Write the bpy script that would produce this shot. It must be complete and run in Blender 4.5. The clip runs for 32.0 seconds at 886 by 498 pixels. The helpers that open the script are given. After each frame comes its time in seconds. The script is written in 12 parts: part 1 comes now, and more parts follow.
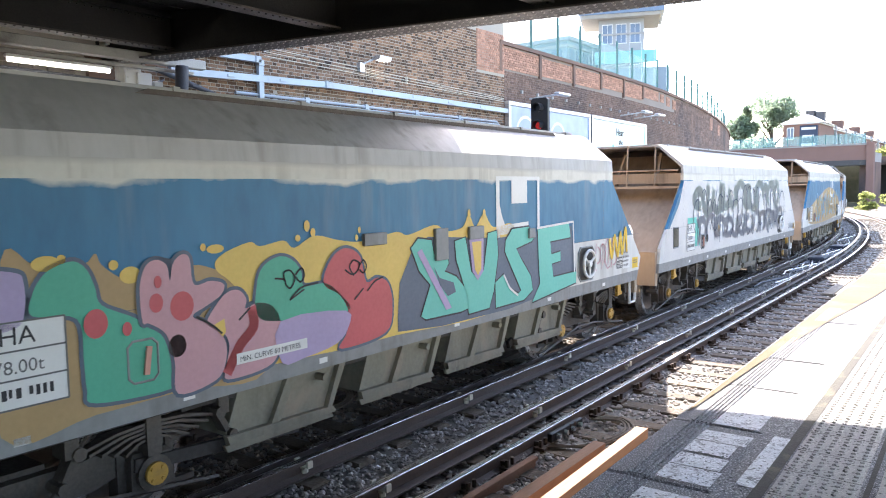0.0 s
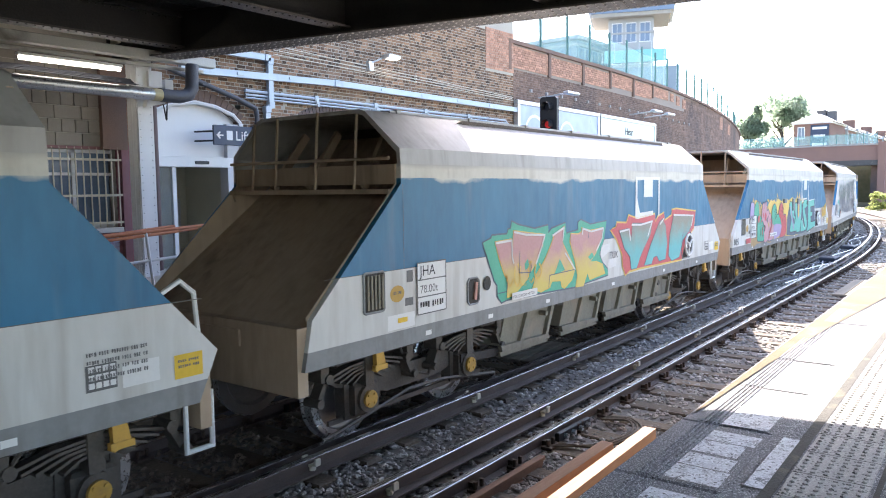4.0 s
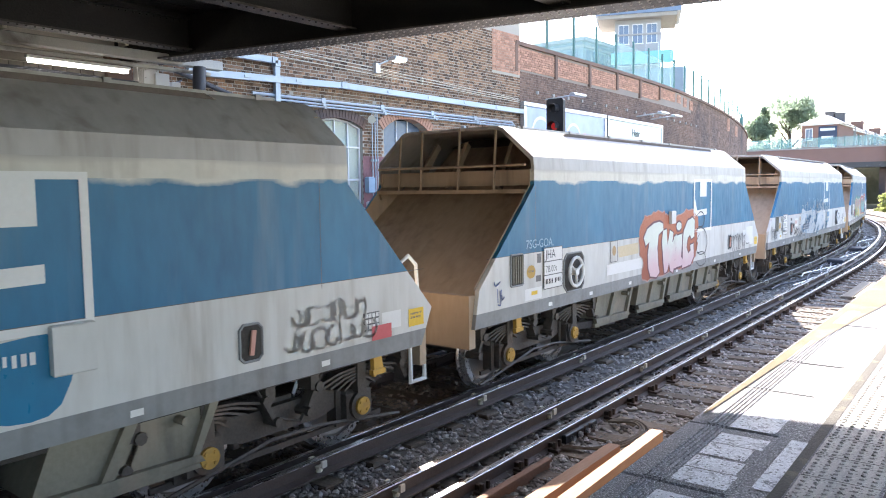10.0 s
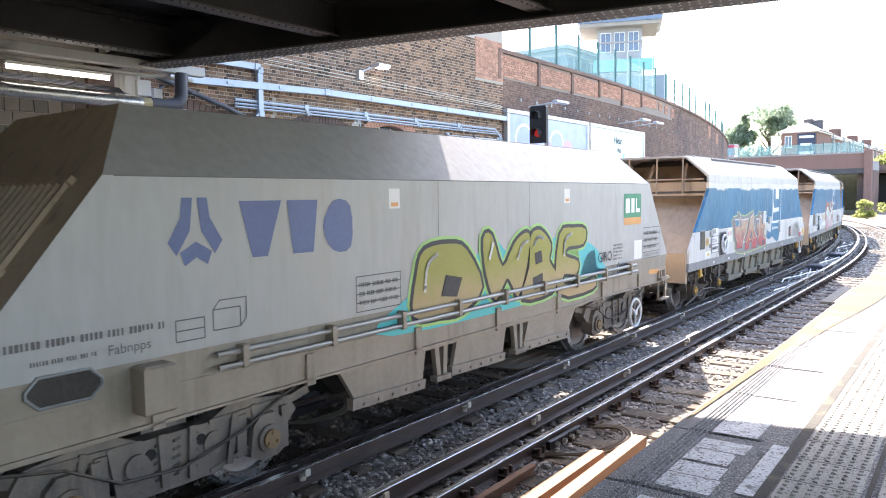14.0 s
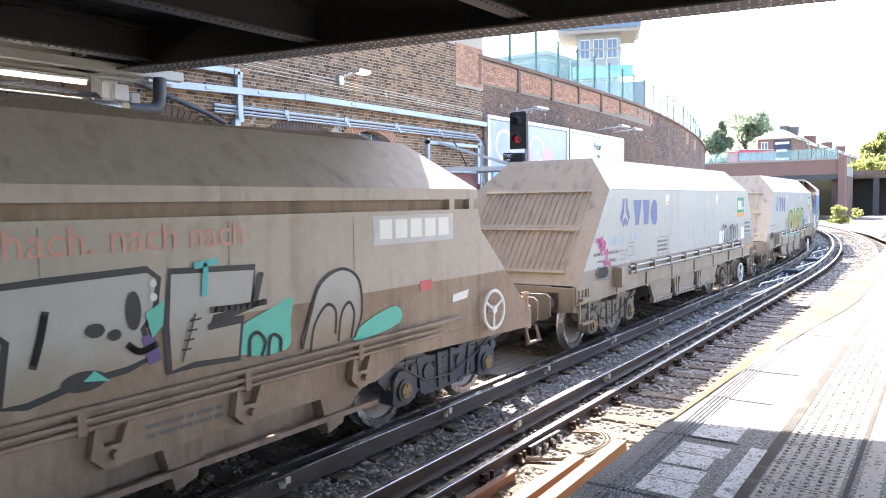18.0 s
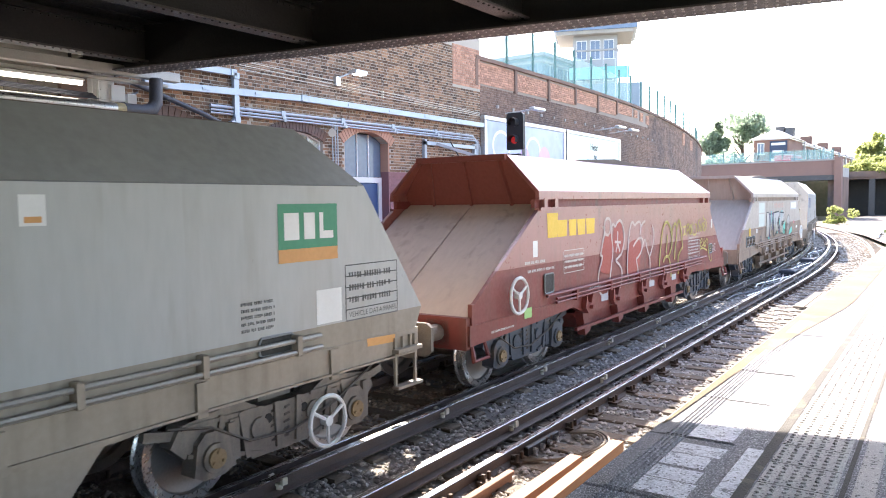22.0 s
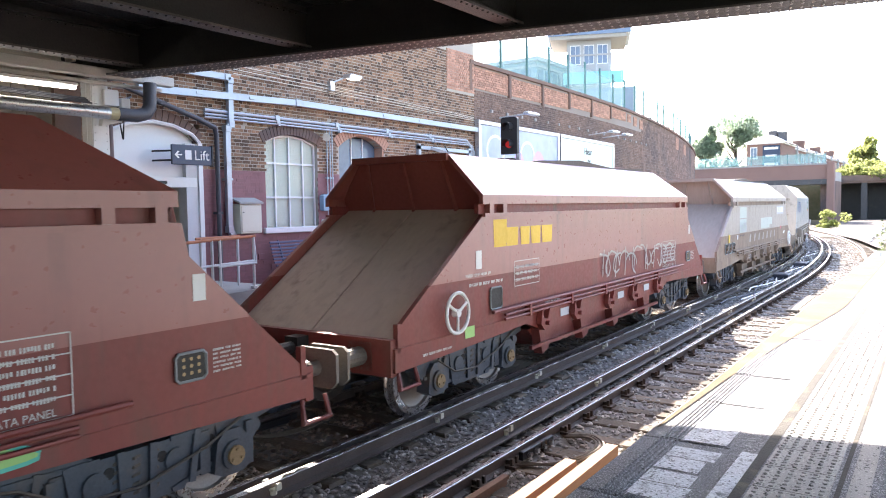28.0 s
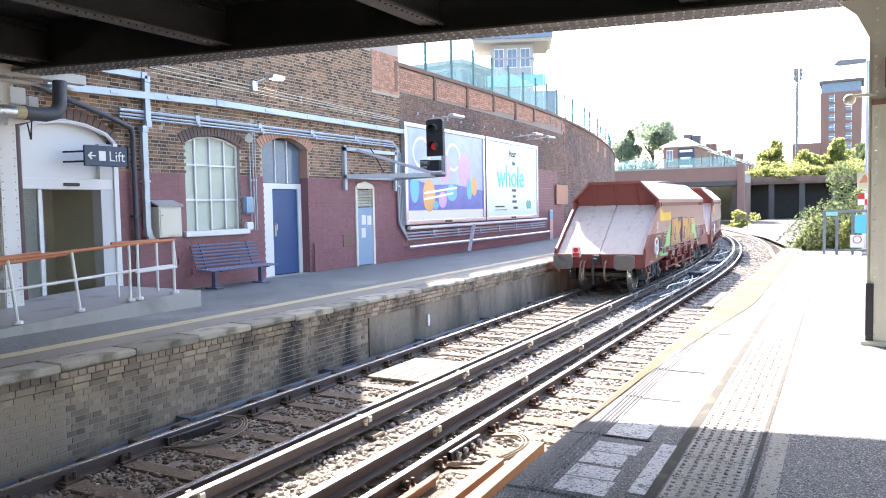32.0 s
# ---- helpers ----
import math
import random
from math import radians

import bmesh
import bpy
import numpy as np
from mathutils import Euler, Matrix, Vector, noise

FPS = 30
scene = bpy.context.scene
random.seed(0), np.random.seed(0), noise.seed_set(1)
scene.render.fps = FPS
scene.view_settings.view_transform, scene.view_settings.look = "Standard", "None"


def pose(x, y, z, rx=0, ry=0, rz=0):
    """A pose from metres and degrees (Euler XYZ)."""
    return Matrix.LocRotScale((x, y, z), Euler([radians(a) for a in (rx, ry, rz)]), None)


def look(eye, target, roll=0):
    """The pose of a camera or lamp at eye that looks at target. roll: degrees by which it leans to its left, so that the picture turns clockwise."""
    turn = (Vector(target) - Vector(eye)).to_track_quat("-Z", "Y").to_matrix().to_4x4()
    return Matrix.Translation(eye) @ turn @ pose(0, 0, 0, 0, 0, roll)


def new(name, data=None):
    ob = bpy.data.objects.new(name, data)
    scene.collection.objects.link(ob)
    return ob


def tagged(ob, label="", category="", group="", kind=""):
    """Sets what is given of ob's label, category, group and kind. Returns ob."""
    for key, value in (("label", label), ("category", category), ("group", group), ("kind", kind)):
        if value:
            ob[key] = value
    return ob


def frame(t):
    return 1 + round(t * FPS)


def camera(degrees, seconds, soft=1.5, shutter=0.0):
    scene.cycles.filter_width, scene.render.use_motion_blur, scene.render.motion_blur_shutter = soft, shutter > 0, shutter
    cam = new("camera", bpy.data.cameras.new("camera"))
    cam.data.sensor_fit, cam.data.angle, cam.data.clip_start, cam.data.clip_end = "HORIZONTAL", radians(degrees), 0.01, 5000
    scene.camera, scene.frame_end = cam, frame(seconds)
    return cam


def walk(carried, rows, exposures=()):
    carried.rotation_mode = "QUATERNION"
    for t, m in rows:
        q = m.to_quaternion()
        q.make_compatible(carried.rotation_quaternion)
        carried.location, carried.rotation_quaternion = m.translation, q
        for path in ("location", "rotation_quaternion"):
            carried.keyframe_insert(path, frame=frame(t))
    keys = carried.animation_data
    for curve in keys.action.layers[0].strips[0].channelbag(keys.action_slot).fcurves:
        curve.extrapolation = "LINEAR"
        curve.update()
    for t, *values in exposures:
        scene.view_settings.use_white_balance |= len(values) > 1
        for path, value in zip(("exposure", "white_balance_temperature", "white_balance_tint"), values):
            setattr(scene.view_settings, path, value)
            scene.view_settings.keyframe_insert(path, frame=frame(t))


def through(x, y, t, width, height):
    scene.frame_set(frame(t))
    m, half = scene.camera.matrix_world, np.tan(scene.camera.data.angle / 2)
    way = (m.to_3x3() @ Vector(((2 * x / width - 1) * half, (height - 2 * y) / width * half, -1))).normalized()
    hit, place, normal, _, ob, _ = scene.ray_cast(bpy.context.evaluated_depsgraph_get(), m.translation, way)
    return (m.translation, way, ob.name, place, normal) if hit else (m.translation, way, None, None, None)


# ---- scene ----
# One platform scene: x runs along the line, y towards the station wall, z = 0 on the rail heads.
EYE = (0.0, 0.0, 2.55)
cam = camera(62.05, 32.0, soft=1.0, shutter=0.06)


def aim(yaw, pitch, roll):
    a, b = radians(yaw), radians(pitch)
    way = Vector((math.cos(a) * math.cos(b), math.sin(a) * math.cos(b), math.sin(b)))
    return look(EYE, Vector(EYE) + way, roll)


TURNS = [
    (0, 37.81, -4.62, -0.90), (0.5, 37.90, -4.59, -0.87), (1, 38.03, -4.57, -0.85), (1.5, 38.15, -4.58, -0.82),
    (2, 38.26, -4.61, -0.79), (2.5, 38.35, -4.63, -0.78), (3, 38.43, -4.67, -0.77), (3.5, 38.45, -4.69, -0.73),
    (5.5, 38.52, -4.74, -0.66), (6, 38.58, -4.74, -0.62), (6.5, 38.70, -4.76, -0.63), (7, 38.81, -4.76, -0.67),
    (7.5, 38.84, -4.76, -0.66), (8, 38.74, -4.75, -0.64), (8.5, 38.75, -4.73, -0.66), (9, 38.85, -4.70, -0.70),
    (9.5, 38.89, -4.62, -0.72), (10, 38.96, -4.56, -0.74), (10.5, 38.87, -4.49, -0.72), (11, 38.85, -4.43, -0.73),
    (11.5, 38.88, -4.36, -0.75), (12, 38.82, -4.29, -0.76), (12.5, 38.69, -4.24, -0.77), (13, 38.51, -4.18, -0.80),
    (13.5, 38.14, -4.12, -0.81), (14, 37.69, -4.05, -0.79), (14.5, 37.25, -3.94, -0.81), (16.5, 36.40, -3.67, -0.82),
    (17, 36.32, -3.65, -0.80), (17.5, 36.27, -3.64, -0.78), (18, 36.18, -3.64, -0.79), (18.5, 36.09, -3.64, -0.81),
    (19, 36.03, -3.64, -0.81), (19.5, 35.99, -3.64, -0.80), (20, 35.93, -3.64, -0.79), (20.5, 35.88, -3.62, -0.80),
    (21, 35.88, -3.60, -0.79), (21.5, 35.91, -3.58, -0.80), (22, 35.94, -3.58, -0.81), (22.5, 35.96, -3.57, -0.81),
    (23, 35.96, -3.55, -0.84), (23.5, 35.94, -3.53, -0.87), (24, 35.91, -3.51, -0.89), (24.5, 35.83, -3.49, -0.90),
    (25, 35.74, -3.43, -0.89), (25.5, 35.62, -3.37, -0.83), (27.5, 35.48, -3.26, -0.79), (28, 35.50, -3.25, -0.86),
    (28.5, 35.52, -3.25, -0.88), (29, 35.54, -3.26, -0.90), (29.5, 35.45, -3.27, -0.91), (30, 35.13, -3.28, -0.94),
    (30.5, 34.45, -3.28, -1.00), (31, 33.22, -3.25, -1.03), (31.5, 31.54, -3.23, -1.09), (32, 29.80, -3.21, -1.12)]
walk(cam, [(t, aim(y, p, r)) for t, y, p, r in TURNS],
     exposures=[(0, 2.5, 6600, 16), (12, 2.52, 6650, 16), (16, 2.58, 6750, 17), (30, 2.6, 6750, 17), (32, 2.52, 6700, 16)])

# ---- sky and sun ----
SUN = Vector((0.907, 0.68, 1.0)).normalized()
world = bpy.data.worlds.new("sky")
scene.world = world
world.use_nodes = True
_nt = world.node_tree
_bg = _nt.nodes["Background"]
_sky = _nt.nodes.new("ShaderNodeTexSky")
_sky.sky_type, _sky.sun_disc = "NISHITA", False
_sky.sun_elevation, _sky.sun_rotation = radians(41.4), radians(53.1)
_sky.dust_density, _sky.air_density, _sky.altitude = 1.5, 1.0, 50
_nt.links.new(_sky.outputs[0], _bg.inputs[0])
_bg.inputs[1].default_value = 0.15
sun_data = bpy.data.lights.new("sun", "SUN")
sun_data.energy, sun_data.angle, sun_data.color = 3.8, radians(0.55), (1.0, 0.95, 0.86)
sun = new("sun", sun_data)
sun.matrix_world = look(SUN * 60, (0, 0, 0))

# ---- the line ----
def y_rail(x):
    """The near running rail of the near track; the others lie beside it."""
    q = min(x, 100.0)
    y = 3.7 + 0.025 * q
    m = 0.025
    if q > 25:
        y += 0.0015 * (q - 25) ** 2
        m += 0.003 * (q - 25)
    if q > 24:
        y += 0.0016 * (q - 24) ** 2
        m += 0.0032 * (q - 24)
    if q > 60:
        y += 3e-5 * (q - 60) ** 3
        m += 9e-5 * (q - 60) ** 2
    return y + (m * (x - 100.0) if x > 100 else 0.0)


def slope(x):
    return (y_rail(x + 0.05) - y_rail(x - 0.05)) / 0.1


def beside(x, off, z=0.0):
    """A point off metres to the left of the near running rail, square to the line."""
    m = slope(x)
    n = math.hypot(1, m)
    return Vector((x - m / n * off, y_rail(x) + off / n, z))


TRACK = 2.42          # centre line of the far track
_xs = np.arange(-330.0, 330.0, 0.25)
_pts = np.array([beside(float(x), TRACK)[:2] for x in _xs])
_len = np.concatenate([[0], np.cumsum(np.hypot(*np.diff(_pts, axis=0).T))])
_len -= np.interp(0.0, _pts[:, 0], _len)


def on_line(s):
    """The point of the far track's centre line s metres along it."""
    return Vector((float(np.interp(s, _len, _pts[:, 0])), float(np.interp(s, _len, _pts[:, 1])), 0.0))


# ---- mesh helpers ----
class Form:
    """Collects boxes, bars, prisms and tubes for one mesh."""

    def __init__(self):
        self.v, self.f = [], []

    def add(self, verts, faces):
        n = len(self.v)
        self.v.extend([tuple(p) for p in verts])
        self.f.extend([tuple(i + n for i in f) for f in faces])
        return self

    def box(self, x0, x1, y0, y1, z0, z1):
        return self.add([(x, y, z) for z in (z0, z1) for x, y in ((x0, y0), (x1, y0), (x1, y1), (x0, y1))],
                        [(3, 2, 1, 0), (4, 5, 6, 7), (0, 1, 5, 4), (1, 2, 6, 5), (2, 3, 7, 6), (3, 0, 4, 7)])

    def slab(self, x0, x1, y0, y1, z0, z1, b=0.01):
        """A box with its edges bevelled."""
        v, f = [], []
        for z, k in ((z0, b), (z0 + b, 0), (z1 - b, 0), (z1, b)):
            v += [(x0 + k, y0 + k, z), (x1 - k, y0 + k, z), (x1 - k, y1 - k, z), (x0 + k, y1 - k, z)]
        f = [(3, 2, 1, 0), (12, 13, 14, 15)]
        for r in range(3):
            for i in range(4):
                j = (i + 1) % 4
                f.append((4 * r + i, 4 * r + j, 4 * r + 4 + j, 4 * r + 4 + i))
        return self.add(v, f)

    def prism(self, poly, a, b, axis="y"):
        """A polygon pulled from a to b along an axis; its points are the other two axes in order."""
        n = len(poly)
        put = {"x": lambda p, q, d: (d, p, q), "y": lambda p, q, d: (p, d, q), "z": lambda p, q, d: (p, q, d)}[axis]
        v = [put(p, q, d) for d in (a, b) for p, q in poly]
        f = [tuple(range(n)), tuple(range(2 * n - 1, n - 1, -1))]
        f += [(i, i + n, (i + 1) % n + n, (i + 1) % n) for i in range(n)]
        return self.add(v, f)

    def tube(self, a, b, r, n=8, r2=None, caps=True):
        a, b = Vector(a), Vector(b)
        d = (b - a).normalized()
        u = d.orthogonal().normalized()
        w = d.cross(u)
        r2 = r if r2 is None else r2
        v = [p + (u * math.cos(t) + w * math.sin(t)) * q for p, q in ((a, r), (b, r2)) for t in (2 * math.pi * i / n for i in range(n))]
        f = [(i, (i + 1) % n, (i + 1) % n + n, i + n) for i in range(n)]
        if caps:
            f += [tuple(range(n - 1, -1, -1)), tuple(range(n, 2 * n))]
        return self.add(v, f)

    def pipe(self, pts, r, n=8):
        """A tube through several points with mitred joints."""
        pts = [Vector(p) for p in pts]
        v, f = [], []
        ref = (pts[1] - pts[0]).orthogonal().normalized()
        for i, p in enumerate(pts):
            d0 = (p - pts[i - 1]).normalized() if i else (pts[1] - p).normalized()
            d1 = (pts[i + 1] - p).normalized() if i + 1 < len(pts) else d0
            d = (d0 + d1).normalized() if (d0 + d1).length > 1e-6 else d0
            u = (ref - d * ref.dot(d)).normalized()
            w = d.cross(u)
            ref = u
            k = 1 / max(0.5, d.dot(d1))
            v += [p + (u * math.cos(t) + w * math.sin(t)) * r * (k if 0 < i < len(pts) - 1 else 1) for t in (2 * math.pi * j / n for j in range(n))]
        for i in range(len(pts) - 1):
            f += [(i * n + j, i * n + (j + 1) % n, (i + 1) * n + (j + 1) % n, (i + 1) * n + j) for j in range(n)]
        f += [tuple(range(n - 1, -1, -1)), tuple(range((len(pts) - 1) * n, len(pts) * n))]
        return self.add(v, f)

    def bar(self, a, b, w, h):
        """A straight square bar from a to b, w wide (level) and h high."""
        a, b = Vector(a), Vector(b)
        d = (b - a).normalized()
        side = Vector((0, 0, 1)).cross(d)
        side = side.normalized() if side.length > 1e-4 else Vector((0, 1, 0))
        up = d.cross(side)
        v = [p + side * i * w / 2 + up * j * h / 2 for p in (a, b) for i, j in ((-1, -1), (1, -1), (1, 1), (-1, 1))]
        return self.add(v, [(0, 1, 2, 3), (7, 6, 5, 4), (0, 4, 5, 1), (1, 5, 6, 2), (2, 6, 7, 3), (3, 7, 4, 0)])

    def quad(self, *p):
        return self.add(p, [tuple(range(len(p)))])

    def sweep(self, section, stations):
        """A closed section of (across, up) carried along stations of (origin, across vector)."""
        n, v, f = len(section), [], []
        for o, a in stations:
            v += [Vector(o) + Vector(a) * p + Vector((0, 0, q)) for p, q in section]
        for k in range(len(stations) - 1):
            f += [(k * n + i, k * n + (i + 1) % n, (k + 1) * n + (i + 1) % n, (k + 1) * n + i) for i in range(n)]
        f += [tuple(range(n - 1, -1, -1)), tuple(range((len(stations) - 1) * n, len(stations) * n))]
        return self.add(v, f)

    def ball(self, c, r, n=10, m=6, squash=1.0):
        v = [(c[0], c[1], c[2] - r * squash)]
        for i in range(1, m):
            t = -math.pi / 2 + math.pi * i / m
            v += [(c[0] + r * math.cos(t) * math.cos(2 * math.pi * j / n), c[1] + r * math.cos(t) * math.sin(2 * math.pi * j / n), c[2] + r * math.sin(t) * squash) for j in range(n)]
        v.append((c[0], c[1], c[2] + r * squash))
        f = [(0, 1 + (j + 1) % n, 1 + j) for j in range(n)]
        for i in range(m - 2):
            f += [(1 + i * n + j, 1 + i * n + (j + 1) % n, 1 + (i + 1) * n + (j + 1) % n, 1 + (i + 1) * n + j) for j in range(n)]
        k = 1 + (m - 2) * n
        f += [(k + j, k + (j + 1) % n, len(v) - 1) for j in range(n)]
        return self.add(v, f)

    def mesh(self, name, material, smooth=False):
        me = bpy.data.meshes.new(name)
        me.from_pydata(self.v, [], self.f)
        bm = bmesh.new()
        bm.from_mesh(me)
        if len(bm.faces) < 60000:
            bmesh.ops.recalc_face_normals(bm, faces=bm.faces)
        bm.to_mesh(me)
        bm.free()
        if smooth:
            me.shade_smooth()
            me.set_sharp_from_angle(angle=radians(38))
        me.materials.append(material)
        return me


def part(name, form, material, parent=None, label="", smooth=False):
    """One mesh object out of a Form (or a ready mesh), under a thing or a part."""
    me = form if isinstance(form, bpy.types.Mesh) else form.mesh(name, material, smooth)
    ob = new(name, me)
    ob.parent = parent
    if label:
        ob["label"] = label
    return ob


def thing(name, label, category, group="", kind="", at=None):
    ob = new(name)
    ob.empty_display_size = 0.2
    if at is not None:
        ob.matrix_basis = at
    return tagged(ob, label, category, group, kind)


def solid(name, form, material, label, category, group="", kind="", smooth=False):
    return tagged(part(name, form, material, None, "", smooth), label, category, group, kind)


def setting(name, form, material, label, smooth=False):
    return tagged(part(name, form, material, None, "", smooth), label, kind="structure")


# ---- materials ----
def mat(name, base, dark=None, rough=0.7, metal=0.0, scale=2.0, fine=45.0, amount=0.5, bump=0.25, stain=None, stain_scale=0.6, stain_cut=0.55,
        vary=0.0, islands=False, streak=False, glow=None, soft=0.1, grime=None, grime_cut=0.52, speck=None):
    """A surface with variation at two scales, a stain colour with a shape of its own, and fine relief."""
    m = bpy.data.materials.new(name)
    m.use_nodes = True
    nt = m.node_tree
    p = nt.nodes["Principled BSDF"]
    dark = dark or tuple(c * 0.6 for c in base)
    co = nt.nodes.new("ShaderNodeTexCoord")
    src = co.outputs["Object"]
    if streak:
        mp = nt.nodes.new("ShaderNodeMapping")
        mp.inputs["Scale"].default_value = streak if isinstance(streak, tuple) else (1, 1, 0.15)
        nt.links.new(src, mp.inputs[0])
        src = mp.outputs[0]

    def noise_at(k, detail=4.0, dist=0.0):
        n = nt.nodes.new("ShaderNodeTexNoise")
        n.inputs["Scale"].default_value, n.inputs["Detail"].default_value, n.inputs["Distortion"].default_value = k, detail, dist
        nt.links.new(src, n.inputs["Vector"])
        return n.outputs["Fac"]

    def ramp(fac, a, b):
        r = nt.nodes.new("ShaderNodeMapRange")
        r.inputs[1].default_value, r.inputs[2].default_value = a, b
        nt.links.new(fac, r.inputs[0])
        return r.outputs[0]

    def mix(fac, a, b, mode="MIX"):
        x = nt.nodes.new("ShaderNodeMix")
        x.data_type, x.blend_type = "RGBA", mode
        if isinstance(fac, float):
            x.inputs[0].default_value = fac
        else:
            nt.links.new(fac, x.inputs[0])
        for i, c in ((6, a), (7, b)):
            if isinstance(c, tuple):
                x.inputs[i].default_value = (*c, 1)
            else:
                nt.links.new(c, x.inputs[i])
        return x.outputs[2]

    big, small = noise_at(scale), noise_at(fine, 6.0)
    both = nt.nodes.new("ShaderNodeMath")
    both.operation = "ADD"
    nt.links.new(ramp(big, 0.35, 0.7), both.inputs[0])
    nt.links.new(ramp(small, 0.3, 0.7), both.inputs[1])
    half = nt.nodes.new("ShaderNodeMath")
    half.operation = "MULTIPLY"
    half.inputs[1].default_value = 0.5 * amount
    nt.links.new(both.outputs[0], half.inputs[0])
    col = mix(half.outputs[0], base, dark)
    if stain:
        col = mix(ramp(noise_at(stain_scale, 7.0, 0.4), stain_cut, stain_cut + 0.12 + soft), col, stain)
    if speck:
        # loose grains of another tone bedded in the surface
        tone, grain, cut_at = speck
        col = mix(ramp(noise_at(grain, 3.0), cut_at, cut_at + 0.06), col, tone)
        col = mix(ramp(noise_at(grain * 0.61, 3.0), 0.60, 0.64), col, tuple(c * 0.18 for c in tone))
    if grime:
        # runs of dirt down the surface, and blotches among them
        gm = nt.nodes.new("ShaderNodeMapping")
        gm.inputs["Scale"].default_value = (6.0, 6.0, 0.6)
        nt.links.new(co.outputs["Object"], gm.inputs[0])
        gn = nt.nodes.new("ShaderNodeTexNoise")
        gn.inputs["Scale"].default_value, gn.inputs["Detail"].default_value, gn.inputs["Distortion"].default_value = 1.0, 8.0, 0.3
        nt.links.new(gm.outputs[0], gn.inputs["Vector"])
        mul = nt.nodes.new("ShaderNodeMath")
        mul.operation = "MULTIPLY"
        nt.links.new(ramp(gn.outputs["Fac"], grime_cut, grime_cut + 0.22), mul.inputs[0])
        nt.links.new(ramp(noise_at(1.7, 6.0), 0.35, 0.75), mul.inputs[1])
        col = mix(mul.outputs[0], col, grime)
    if vary or islands:
        if islands:
            g = nt.nodes.new("ShaderNodeNewGeometry")
            rnd = g.outputs["Random Per Island"]
        else:
            g = nt.nodes.new("ShaderNodeObjectInfo")
            rnd = g.outputs["Random"]
        hs = nt.nodes.new("ShaderNodeHueSaturation")
        nt.links.new(ramp(rnd, 0, 1), hs.inputs["Value"])
        v = hs.inputs["Value"].links[0].from_node
        v.inputs[3].default_value, v.inputs[4].default_value = 1 - (vary or 0.3), 1 + (vary or 0.3)
        nt.links.new(col, hs.inputs["Color"])
        col = hs.outputs[0]
    nt.links.new(col, p.inputs["Base Color"])
    rr = ramp(small, 0.2, 0.8)
    rn = rr.node
    rn.inputs[3].default_value, rn.inputs[4].default_value = max(0.03, rough - 0.12), min(1.0, rough + 0.12)
    nt.links.new(rr, p.inputs["Roughness"])
    p.inputs["Metallic"].default_value = metal
    if bump:
        b = nt.nodes.new("ShaderNodeBump")
        b.inputs["Strength"].default_value, b.inputs["Distance"].default_value = bump, 0.02
        nt.links.new(small, b.inputs["Height"])
        nt.links.new(b.outputs[0], p.inputs["Normal"])
    if glow:
        p.inputs["Emission Color"].default_value, p.inputs["Emission Strength"].default_value = (*glow[:3], 1), glow[3]
    return m


def glass(name, color=(0.8, 0.9, 0.9), rough=0.05, alpha=1.0):
    m = bpy.data.materials.new(name)
    m.use_nodes = True
    p = m.node_tree.nodes["Principled BSDF"]
    p.inputs["Base Color"].default_value = (*color, 1)
    p.inputs["Roughness"].default_value = rough
    p.inputs["Transmission Weight"].default_value = alpha
    p.inputs["IOR"].default_value = 1.12
    p.inputs["Specular IOR Level"].default_value = 0.15
    return m



def sheer(name, color, cover):
    """A thin see-through sheet of fine mesh that covers part of what lies behind it."""
    m = bpy.data.materials.new(name)
    m.use_nodes = True
    nt = m.node_tree
    p = nt.nodes["Principled BSDF"]
    p.inputs["Base Color"].default_value = (*color, 1)
    p.inputs["Roughness"].default_value = 0.6
    tr, mx = nt.nodes.new("ShaderNodeBsdfTransparent"), nt.nodes.new("ShaderNodeMixShader")
    mx.inputs[0].default_value = cover
    nt.links.new(tr.outputs[0], mx.inputs[1])
    nt.links.new(p.outputs[0], mx.inputs[2])
    nt.links.new(mx.outputs[0], nt.nodes["Material Output"].inputs[0])
    return m


